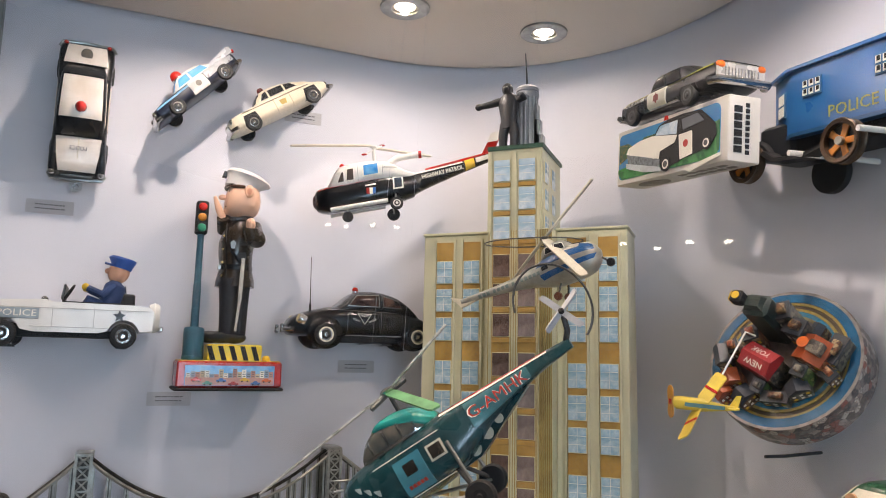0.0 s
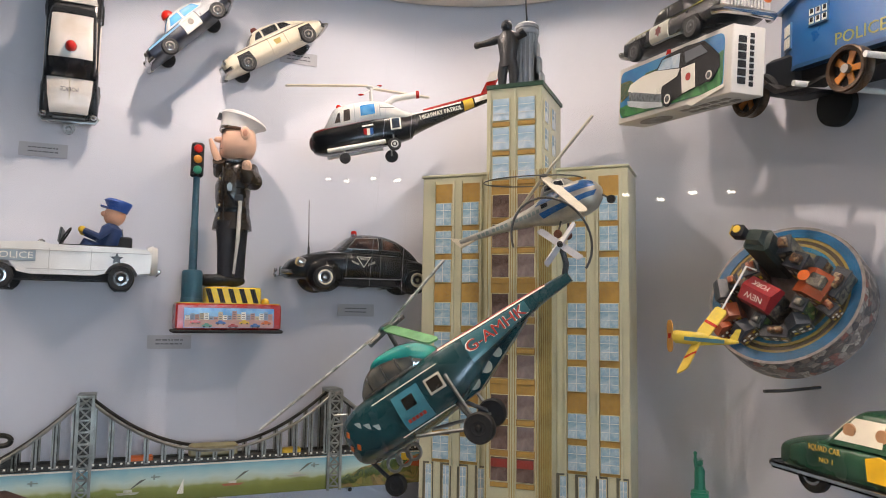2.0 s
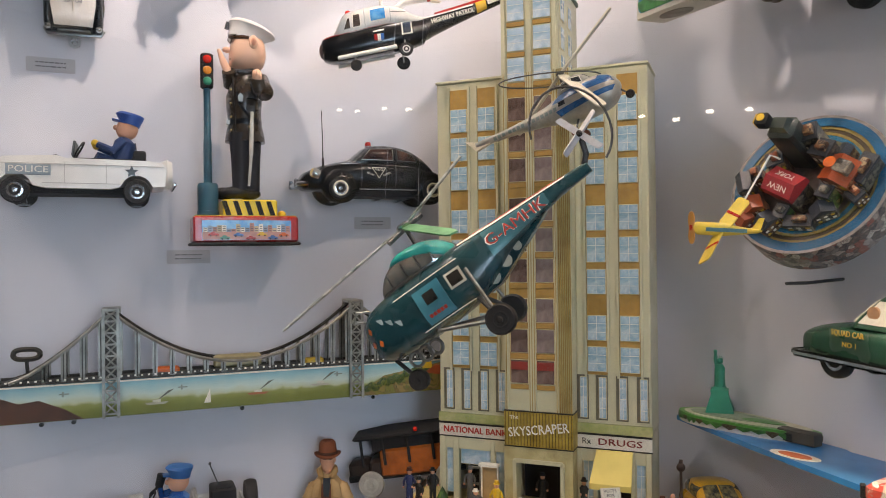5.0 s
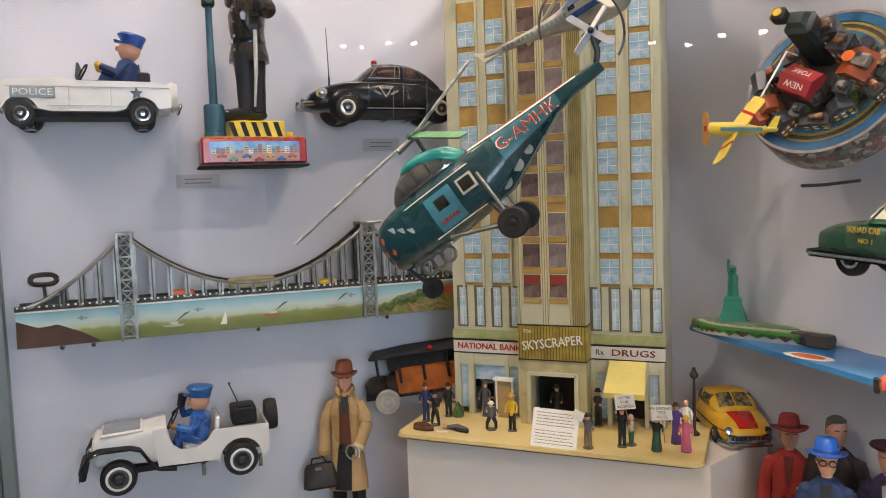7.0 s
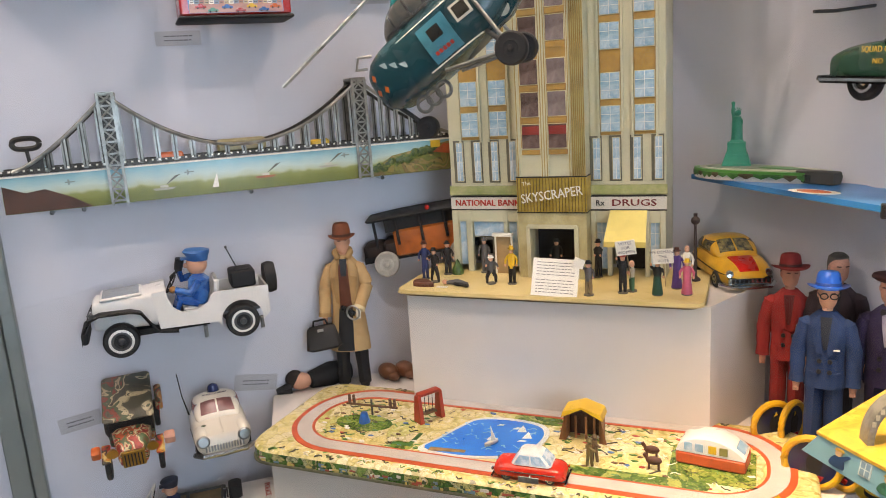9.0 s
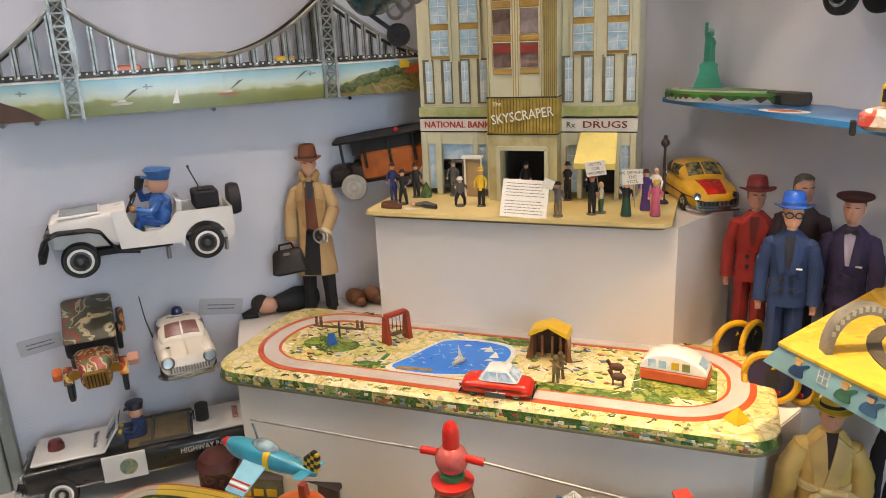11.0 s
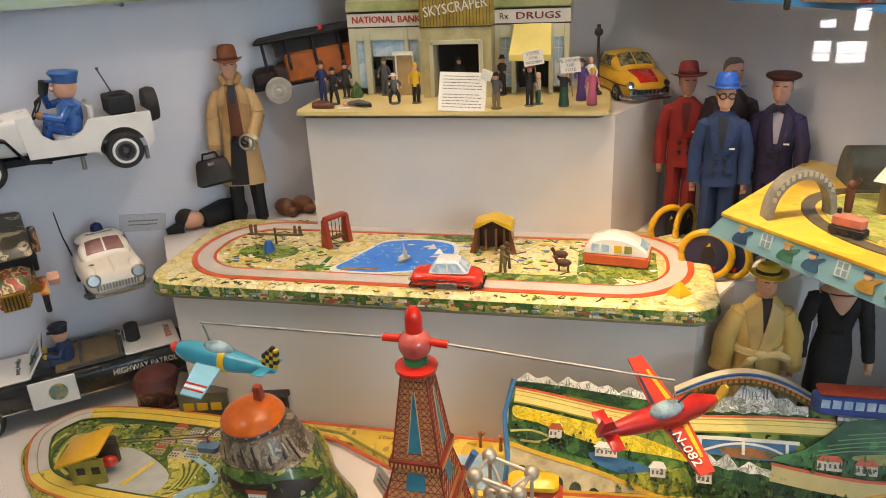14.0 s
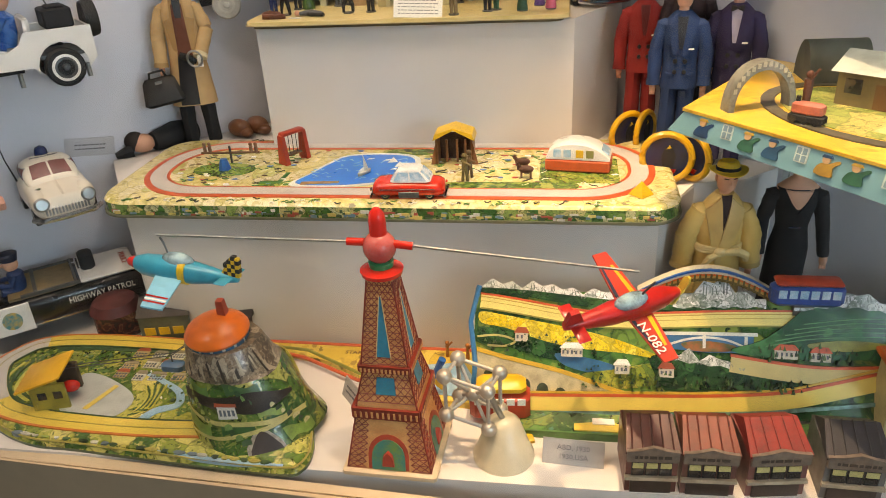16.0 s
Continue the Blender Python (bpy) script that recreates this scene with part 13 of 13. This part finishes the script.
for q in range(22):
    x = 0.39 + q * 0.0072
    g.box((x, -0.0045, 0.447 + 0.045 * math.sin(math.pi * ((x - 0.375) / 0.185 * 16 + 1) / 18)), (0.0025, 0.002, 0.010))
part("ribs", g, ar)
for x in (0.38, 0.56):
    part("pier", G(mat("pier_grey", "7a7468", 0.6)).box((x, 0.01, (ZF + 0.45) / 2), (0.012, 0.02, 0.45 - ZF)), ar)
bt_ = thing("blue_tram", "blue and red tin tram on the ridge", "toy tram", pose(0.592, -0.435, 0.458) @ Matrix.Diagonal((0.84, 0.84, 0.84, 1)))
part("tram_shell", G(mat("tram_blue", "2f4f9a", 0.35, var=0.15, coat=0.3)).box((0, 0, 0.02), (0.11, 0.032, 0.04), bevel=0.008), bt_)
part("tram_roof", G(mat("tram_red", "b0442e", 0.35, var=0.12)).box((0, 0, 0.042), (0.10, 0.03, 0.008), bevel=0.003), bt_)
for k in range(6):
    part("tram_window", G(light_pane).box((-0.04 + k * 0.016, -0.0165, 0.026), (0.012, 0.002, 0.014)), bt_)
part("support", G(mat("pier_grey", "7a7468")).box((0, 0.005, (ZF - 0.452) / 2), (0.03, 0.012, 0.452 - ZF)), bt_)
sd = thing("side_station", "orange-roofed tin station at the panel's end", "toy station", pose(0.715, -0.50, ZF + 0.012))
part("station_wall", G(mat("st_wall", "b8a878", 0.45, var=0.12)).box((0, 0, 0.05), (0.06, 0.05, 0.10)), sd)
part("station_roof", G(orange).box((0, -0.004, 0.104), (0.075, 0.07, 0.008), bevel=0.002), sd)
part("station_front", G(mat("st_dark", "6a4a34", 0.5)).box((0, -0.0255, 0.05), (0.04, 0.002, 0.05)), sd)
# red tram in front
rt = thing("red_tram", "red and yellow tin tram car", "toy tram", pose(0.186, -0.508, ZF, 0, 0, 4))
part("tram_shell", G(mat("tram_bright", "b53a22", 0.35, var=0.12, coat=0.3)).box((0, 0, 0.026), (0.085, 0.04, 0.042), bevel=0.007), rt)
part("tram_top", G(yellow).box((0.002, 0, 0.056), (0.07, 0.034, 0.02), bevel=0.007), rt)
for k in range(5):
    part("tram_window", G(white_ink).box((-0.03 + k * 0.015, -0.0205, 0.04), (0.011, 0.002, 0.010)), rt)

# tower with two circling planes
TX, TY = 0.0545, -0.588
frame_red = mat("tower_tan", "d49e64", 0.4, var=0.15, scale=60, coat=0.2, col2="c28650")
lat_red = mat("lattice_red", "8a3020", 0.4, var=0.2)
sky_panel = mat("tower_sky", "2f7f98", 0.35, var=0.15)
t = thing("iron_tower_toy", "tall red and tan tin lattice tower", "toy tower", pose(TX, TY, ZF, 0, 0, -2))
part("foot", G(mat("foot_cream", "d8bf9a", 0.45, var=0.08)).box((0, 0, 0.006), (0.126, 0.122, 0.012), bevel=0.003), t, "cream base plate")
lv = [(0.012, 0.056), (0.085, 0.042), (0.112, 0.038), (0.150, 0.029), (0.160, 0.030), (0.275, 0.0155)]
part("shell", G(frame_red).loft([[Vector((sx * r, sy * r, z)) for sx, sy in ((-1, -1), (1, -1), (1, 1), (-1, 1))] for z, r in lv]), t, "tan printed tower body")


def rad(z):
    return float(np.interp(z, [q[0] for q in lv], [q[1] for q in lv]))


for f in range(4):
    rot = pose(0, 0, 0, 0, 0, 90 * f)
    g = G(lat_red)
    z = 0.088
    while z < 0.268:
        dz = 0.0105 if z < 0.16 else 0.0088
        if z > 0.103 and not (0.150 < z < 0.158):
            r0, r1 = rad(z), rad(min(z + dz, 0.274))
            n = 7 if z < 0.16 else 5
            for q in range(n):
                a0, a1 = -1 + 2 * q / n, -1 + 2 * (q + 1) / n
                for s0, s1 in ((a0, a1), (a1, a0)):
                    g.tube([(s0 * r0 * 0.96, -r0 - 0.0006, z), (s1 * r1 * 0.96, -r1 - 0.0006, z + dz)], 0.00055, 4, rot)
            g.tube([(-r0 * 0.97, -r0 - 0.0006, z), (r0 * 0.97, -r0 - 0.0006, z)], 0.0006, 4, rot)
        z += dz
    for sx in (-1, 1):
        for k in range(8):
            z0, z1 = 0.014 + k * 0.0088, 0.0228 + k * 0.0088
            for a, b in ((0.98, 0.76), (0.76, 0.98), (0.78, 0.56), (0.56, 0.78)):
                g.tube([(sx * a * rad(z0), -rad(z0) - 0.0006, z0), (sx * b * rad(z1), -rad(z1) - 0.0006, z1)], 0.0006, 4, rot)
            g.tube([(sx * 0.55 * rad(z0), -rad(z0) - 0.0006, z0), (sx * 0.98 * rad(z0), -rad(z0) - 0.0006, z0)], 0.0006, 4, rot)
    tagged(part("lattice", g, t, "dark red printed lattice"), kind="stuff")
    part("corner_rib", G(lat_red).tube([(rad(z), -rad(z), z) for z in (0.013, 0.085, 0.112, 0.150, 0.160, 0.272)], 0.0013, 5, rot), t)
    for w0, w1 in ((-1, -1), (1, 1)):
        part("panel_rim", G(mat("rim_cream", "dcc08a", 0.4)).tube([(w0 * 0.0095, -rad(0.170) - 0.0012, 0.170), (w1 * 0.0012, -rad(0.254) - 0.0012, 0.254)], 0.0007, 4, rot), t)
    for z, hh in ((0.094, 0.016), (0.155, 0.010)):
        r = rad(z) + 0.003
        part("gallery", G(lat_red).box((0, -r, z), (2 * r, 0.004, hh), rot), t)
        g = G(frame_red)
        for q in range(12):
            g.box((-r + 2 * r * (q + 0.5) / 12, -r - 0.0022, z - 0.001), (0.0026, 0.0012, hh * 0.55), rot)
        tagged(part("gallery_arch", g, t), kind="stuff")
    arch = [(-0.027, 0.014), (0.027, 0.014)] + [(0.027 * math.cos(a), 0.034 + 0.030 * math.sin(a)) for a in [math.pi * q / 10 for q in range(11)]]
    lean = lambda pts, e: [((x, -rad(z) - e, z)) for x, z in pts]
    for pts, c, e in ((arch, mat("arch_red", "a8402a", 0.4), 0.0008), ([(x * 0.82, 0.014 + (z - 0.014) * 0.86) for x, z in arch], mat("arch_teal", "3a7a70", 0.4, var=0.3, scale=60, col2="6a8a3a"), 0.0016)):
        v = lean(pts, e)
        g = G(c)
        n = len(v)
        g.add(v + [(x, y + 0.002, z) for x, y, z in v], [tuple(range(n))] + [(k, k + n, (k + 1) % n + n, (k + 1) % n) for k in range(n)], rot)
        part("archway", g, t)
    part("pavilion", G(mat("speck_red", "b5402c")).prism([(-0.008, 0.02), (0.008, 0.02), (0.006, 0.036), (0, 0.042), (-0.006, 0.036)], -0.058, -0.052, rot), t)
    for z0, z1, w0, w1 in ((0.172, 0.252, 0.0085, 0.001), (0.120, 0.142, 0.013, 0.011)):
        v = [(-w0, -rad(z0) - 0.0014, z0), (w0, -rad(z0) - 0.0014, z0), (w1, -rad(z1) - 0.0014, z1), (-w1, -rad(z1) - 0.0014, z1)]
        part("sky_panel", G(sky_panel).add(v + [(x, y + 0.003, z) for x, y, z in v], [(0, 1, 2, 3), (0, 4, 5, 1), (1, 5, 6, 2), (2, 6, 7, 3), (3, 7, 4, 0)], rot), t)
part("collar", G(red_plastic).lathe([(0.014, 0.272), (0.0255, 0.276), (0.0265, 0.281), (0.016, 0.285)], seg=28), t, "red round collar")
part("green_ring", G(mat("ring_green", "1f7a4a", 0.3)).lathe([(0.0145, 0.284), (0.0155, 0.292), (0.012, 0.294)], seg=22), t)
part("motor_ball", G(mat("ball_pink", "c0605a", 0.2, var=0.2, scale=40, coat=0.4, col2="a83a34")).ball((0, 0, 0.310), 0.0205, (1, 1, 1.0)), t, "clear pink motor housing")
part("lamp_cap", G(red_plastic).lathe([(0.0105, 0.324), (0.0105, 0.346), (0.0085, 0.355), (0.004, 0.360), (0.0001, 0.3605)], seg=20), t, "red lamp cap")
HUB = Vector((TX, TY, ZF + 0.316))
for p, q in ((HUB + Vector((-0.018, 0, 0.0)), Vector((-0.228, -0.588, 0.620))), (HUB + Vector((0.018, 0, -0.002)), Vector((0.355, -0.59, 0.586)))):
    r = thing("plane_rod", "thin steel rod carrying a plane", "rod", None, "plane rods")
    part("bar", G(steel).cyl(p, q, 0.0016), r)
    part("socket", G(red_plastic).cyl(p, p.lerp(q, 0.08), 0.005), r)


def plane(name, label, m, paint, nose_c, prop_c, L, wx, stripe, number=None, span=0.40, tip=0.02):
    t = thing(name, label, "toy plane", m)
    part("fuselage", G(paint).loft([super_ring(x * L, w * L, (-h0) * L, h1 * L, p=0.8) for x, w, h0, h1 in ((-0.44, 0.055, 0.06, 0.055), (-0.36, 0.078, 0.09, 0.08), (-0.15, 0.09, 0.105, 0.095), (0.1, 0.078, 0.09, 0.085), (0.3, 0.052, 0.055, 0.06), (0.48, 0.022, 0.015, 0.035))]), t)
    part("nose_cone", G(nose_c).loft([super_ring(x * L, w * L, -w * L, w * L, p=0.9) for x, w in ((-0.53, 0.015), (-0.50, 0.04), (-0.43, 0.054))]), t)
    part("canopy", G(mat("canopy_" + name, "9ab8c0", 0.15, var=0.3, scale=60, coat=0.6, col2="4a5a60")).ball((-0.05 * L, 0, 0.085 * L), 0.085 * L, (1.7, 0.75, 0.75)), t)
    for s in (-1, 1):
        pts = [(-0.12, 0.06, -0.03), (0.09, 0.06, -0.03), (0.075, span, tip), (-0.045, span, tip)] if number else [(-0.12, 0.06, -0.03), (0.12, 0.06, -0.03), (0.13, span, tip), (-0.06, span, tip)]
        v = [((x + wx) * L, s * y * L, z * L) for x, y, z in pts]
        w = part("wing", G(paint if stripe is None else stripe).add(v + [(x, y, z - 0.014 * L) for x, y, z in v], [(0, 1, 2, 3), (4, 7, 6, 5), (0, 4, 5, 1), (1, 5, 6, 2), (2, 6, 7, 3), (3, 7, 4, 0)]), t)
        on_wing = lambda x, f: ((x + wx) * L, s * (0.06 + (span - 0.06) * f) * L, (-0.03 + (tip + 0.03) * f) * L + 0.0006)
        if number:
            part("wing_band", G(yellow).add([on_wing(-0.09, 0.10), on_wing(-0.05, 0.10), on_wing(-0.01, 0.72), on_wing(-0.035, 0.72)], [(0, 1, 2, 3)]), w)
            part("wing_band", G(mat("band_navy", "24304a", 0.4)).add([on_wing(0.055, 0.10), on_wing(0.085, 0.10), on_wing(0.072, 0.72), on_wing(0.055, 0.72)], [(0, 1, 2, 3)]), w)
        else:
            for k, c in enumerate((red, white_ink, red)):
                part("wing_stripe", G(c).add([on_wing(-0.078 + k * 0.005, 0.66 + k * 0.08), on_wing(0.122, 0.66 + k * 0.08), on_wing(0.122, 0.71 + k * 0.08), on_wing(-0.076 + k * 0.005, 0.71 + k * 0.08)], [(0, 1, 2, 3)]), w)
        part("tailplane", G(paint).box((0.40 * L, s * 0.09 * L, 0.02 * L), (0.10 * L, 0.13 * L, 0.012 * L), bevel=0.001), t)
    fin = part("tail_fin", G(paint if number else yellow).prism([(0.34 * L, 0.04 * L), (0.50 * L, 0.03 * L), (0.50 * L, 0.19 * L), (0.43 * L, 0.19 * L)], -0.003, 0.003), t)
    if not number:
        for i in range(4):
            for j in range(5):
                x, z = (0.385 + i * 0.034) * L, (0.052 + j * 0.034) * L
                if (i + j) % 2 == 0 and x - 0.34 * L > (z - 0.04 * L) * 0.45:
                    part("check", G(matt_black).box((x, 0, z), (0.034 * L, 0.0066, 0.034 * L)), fin)
    if prop_c:
        pr = part("propeller", G(prop_c).loft([[Vector((-0.53 * L + dx * c, w * c2, z)) for dx, c, w, c2 in ((-0.0015, 1, wd, -1), (0.0015, 1, wd, -1), (0.0015, 1, wd, 1), (-0.0015, 1, wd, 1))] for z, wd in ((-0.028, 0.002), (-0.022, 0.0055), (-0.010, 0.0050), (0.0, 0.003), (0.010, 0.0050), (0.022, 0.0055), (0.028, 0.002))]), t)
        part("spinner", G(prop_c).ball((-0.535 * L, 0, 0), 0.005, (1.4, 1, 1)), pr)
    part("pilot", G(skin).ball((-0.05 * L, 0, 0.10 * L), 0.03 * L), t)
    part("hanger", G(dark_steel).tube([(-0.02, 0, 0.12 * L), (-0.026, 0, 0.22 * L), (-0.03, 0, 0.26 * L)], 0.0014, 6), t)
    return t


sky_tin = mat("plane_sky", "2f9ab4", 0.3, var=0.1, coat=0.4)
t = plane("blue_plane", "turquoise tin aeroplane with a red nose", pose(-0.187, -0.612, 0.584, 0, 4, -8.8) @ pose(0, 0, 0, -4, 0, 0), sky_tin, red_plastic, None, 0.155, -0.10, mat("wing_blue", "7fc0d8", 0.35, var=0.15), span=0.36, tip=-0.16)
part("band", G(yellow).loft([super_ring(x, 0.0140, -0.0162, 0.0152, p=0.8) for x in (-0.002, 0.007)]), t)
RED_M = Matrix(((-0.825, 0.564, 0.038, 0.338), (-0.558, -0.810, -0.180, -0.585), (-0.070, -0.171, 0.983, 0.532), (0, 0, 0, 1)))
t = plane("red_plane", "red and yellow tin aeroplane with a clear canopy", RED_M @ pose(0, 0, 0, -18, -5, 0), mat("plane_red", "b8201c", 0.28, var=0.12, coat=0.5), mat("plane_red", "b8201c"), mat("prop_yellow", "d8c04a", 0.35), 0.168, -0.12, mat("wing_red", "c03a28", 0.35, var=0.12), number=True, span=0.47)
words("lettering", "N-082", 0.018, white_ink, t, Matrix(((0, 0, -1, -0.0125), (1, 0, 0, 0.046), (0, -1, 0, 0.0020), (0, 0, 0, 1))) @ pose(0, 0, 0, 0, 0, -6), width=0.044)

# sphere model on a cone
t = thing("sphere_model", "steel sphere-and-rod molecule model on a cream cone", "model", pose(0.197, -0.588, ZF))
part("cone", G(mat("cone_cream", "c9bfa2", 0.35, var=0.08, coat=0.2)).lathe([(0.0001, 0.0), (0.041, 0.0), (0.041, 0.004), (0.037, 0.012), (0.022, 0.056), (0.014, 0.064), (0.0001, 0.066)], seg=36), t, "cream plastic cone")
C3 = Vector((-0.038, 0.0, 0.100))
axis = Vector((0.45, 0.1, -0.9)).normalized()
side1 = axis.orthogonal().normalized()
pts = []
for sx in (-1, 1):
    for sy in (-1, 1):
        for sz in (-1, 1):
            pts.append(Vector((sx * 0.0285 * 0.95 + 0.006 * sy, sy * 0.020, sz * 0.030 - 0.010 * sx)) + C3)
pts.append(C3)
for p in pts:
    part("sphere", G(mat("ball_steel", "c9c0b0", 0.38, metal=0.7, var=0.1)).ball(p, 0.0102, u=18, v=12), t)
for i in range(8):
    for j in range(i + 1, 8):
        if bin(i ^ j).count("1") == 1:
            part("tube", G(mat("tube_steel", "c2bcb0", 0.42, metal=0.5, var=0.1)).cyl(pts[i], pts[j], 0.0026, seg=8), t)
    part("tube", G(mat("tube_steel", "c2bcb0")).cyl(pts[i], pts[8], 0.0024, seg=8), t)
part("stem", G(steel).cyl(pts[5], (0, 0, 0.06), 0.004), t)

# cards and tin houses at the front
t = thing("label_card", "grey printed label card standing on the floor", "label", pose(0.288, -0.600, ZF, -25, 0, -4), "label cards")
part("sheet", G(mat("card_grey", "a9a6a2", 0.6, var=0.04)).box((0, 0, 0.017), (0.080, 0.002, 0.034)), t)
words("lettering", "ABD, 1930", 0.0095, ink, t, pose(0, -0.0014, 0.023), depth=0.0002)
words("lettering", "1930,USA", 0.0095, ink, t, pose(0, -0.0014, 0.011), depth=0.0002)
t = thing("label_card", "white label card leaning on the layout", "label", pose(-0.040, -0.500, ZF, -20, 0, -50), "label cards")
part("sheet", G(mat("card_grey", "a9a6a2")).box((0, 0, 0.016), (0.055, 0.002, 0.032)), t)
g = G(ink)
bars(g, 0, -0.0014, 0.02, 0.036, 2, 0.0028, 0.008, 4)
part("print", g, t)
solid("yellow_chip", G(yellow).box((0, 0, 0.003), (0.012, 0.024, 0.006), bevel=0.001), "small yellow plastic chip on the floor", "chip", pose(0.228, -0.553, ZF, 0, 0, 20))


def shop(x, y, rz, w, roofc, wallc, label):
    t = thing("tin_shop_house", label, "toy house", pose(x, y, ZF, 0, 0, rz), "row of tin houses")
    wm = mat("shop_" + wallc, wallc, 0.4, var=0.15, scale=60, coat=0.2)
    rm = mat("shoproof_" + roofc, roofc, 0.45, var=0.25, scale=30, bump=0.1)
    d, hh = 0.075, 0.066
    part("house_wall", G(wm).box((0, d / 2, hh / 2), (w, d, hh)), t)
    part("roof", G(rm).add([(-w / 2 - 0.002, -0.004, hh), (w / 2 + 0.002, -0.004, hh), (w / 2 - 0.003, d * 0.55, hh + 0.022), (-w / 2 + 0.003, d * 0.55, hh + 0.022), (-w / 2 - 0.002, -0.004, hh - 0.003), (w / 2 + 0.002, -0.004, hh - 0.003), (w / 2 - 0.003, d, hh), (-w / 2 + 0.003, d, hh)],
         [(0, 1, 2, 3), (0, 4, 5, 1), (1, 5, 6, 2), (2, 6, 7, 3), (3, 7, 4, 0), (4, 7, 6, 5)]), t)
    g = G(mat("seam_" + roofc, roofc, 0.5, var=0.3))
    for k in range(5):
        xx = -w / 2 + w * (k + 0.5) / 5
        g.tube([(xx, -0.004, hh + 0.0012), (xx * 0.93, d * 0.55, hh + 0.0232)], 0.0009, 4)
    tagged(part("roof_seam", g, t), kind="stuff")
    par = [(-w / 2, hh - 0.014), (w / 2, hh - 0.014), (w / 2, hh + 0.002), (w * 0.25, hh + 0.004), (0, hh + 0.009), (-w * 0.25, hh + 0.004), (-w / 2, hh + 0.002)]
    part("sign_board", G(mat("sign_slate", "7a6a5c", 0.5, var=0.25)).prism(par, -0.006, -0.001), t)
    g = G(mat("sign_gold", "3a2c22", 0.5))
    bars(g, 0, -0.0064, hh - 0.006, w * 0.7, 1, 0.004, seed=int(x * 1000))
    part("sign_print", g, t)
    for k in range(3):
        xx = (k - 1) * w * 0.27
        wn = part("shop_window", G(matt_black).box((xx, -0.0008, hh - 0.028), (w * 0.24, 0.003, 0.02)), t)
        part("blind", G(mat("blind_cream", "c9bc7a", 0.5)).box((xx, -0.0028, hh - 0.022), (w * 0.21, 0.001, 0.008)), wn)
        part("glass_pane", G(dark_pane).box((xx, -0.0028, hh - 0.032), (w * 0.21, 0.001, 0.010)), wn)
    part("ledge", G(mat("ledge_stone", "b0a088", 0.5, var=0.15)).box((0, -0.002, hh - 0.042), (w + 0.002, 0.006, 0.005)), t)
    part("shop_front", G(mat("front_dark", "3a2a22", 0.5, var=0.2)).box((0, -0.0008, 0.010), (w * 0.8, 0.003, 0.02)), t)


shop(0.382, -0.636, 3, 0.062, "521a12", "6a3830", "red tin shop house with a seamed roof")
shop(0.450, -0.634, 2, 0.064, "782a10", "663a34", "red tin shop house with an orange-red roof")
shop(0.530, -0.628, 8, 0.070, "882018", "7a4a44", "red tin shop house set at an angle")
shop(0.616, -0.628, -2, 0.068, "2c2a31", "66625f", "grey tin shop house with a dark roof")

# houses behind the mountain layout
t = thing("grey_tin_house", "olive grey tin house with a dark roof", "toy house", pose(-0.405, -0.335, ZF, 0, 0, 12))
part("house_wall", G(mat("wall_olive", "6a6e5c", 0.45, var=0.15)).box((0, 0, 0.028), (0.085, 0.07, 0.056)), t)
for k in range(3):
    part("shop_window", G(yellow).box((-0.026 + k * 0.024, -0.0358, 0.028), (0.018, 0.002, 0.014)), t)
part("roof", G(mat("roof_brown", "4a4038", 0.5, var=0.2)).add([(-0.045, -0.037, 0.056), (0.045, -0.037, 0.056), (0.045, 0.037, 0.056), (-0.045, 0.037, 0.056), (-0.045, 0.0, 0.078), (0.045, 0.0, 0.078)], [(0, 1, 5, 4), (2, 3, 4, 5), (1, 2, 5), (3, 0, 4), (0, 3, 2, 1)]), t)
t = thing("dark_gabled_house", "dark brown gabled tin house", "toy house", pose(-0.285, -0.325, ZF, 0, 0, -8))
part("house_wall", G(mat("wall_dark", "4a3630", 0.5, var=0.2)).box((0, 0, 0.03), (0.09, 0.06, 0.06)), t)
part("roof", G(mat("roof_charcoal", "38302e", 0.55, var=0.2)).add([(-0.05, -0.034, 0.058), (0.05, -0.034, 0.058), (0.05, 0.034, 0.058), (-0.05, 0.034, 0.058), (-0.05, 0.0, 0.092), (0.05, 0.0, 0.092)], [(0, 1, 5, 4), (2, 3, 4, 5), (1, 2, 5), (3, 0, 4), (0, 3, 2, 1)]), t)
t = thing("maroon_tin_house", "maroon printed tin house", "toy house", pose(-0.505, -0.335, ZF, 0, 0, 20))
part("house_wall", G(litho("maroon_print", ["5a2a24", "6e3a2c", "42201c", "8a5a44", "3a2a26"], 90)).box((0, 0, 0.026), (0.07, 0.05, 0.052), bevel=0.004), t)
part("roof", G(mat("roof_maroon", "5a2a26", 0.45, var=0.2)).lathe([(0.045, 0), (0.036, 0.016), (0.012, 0.024), (0.0001, 0.025)], seg=12), t, m=pose(0, 0, 0.05))
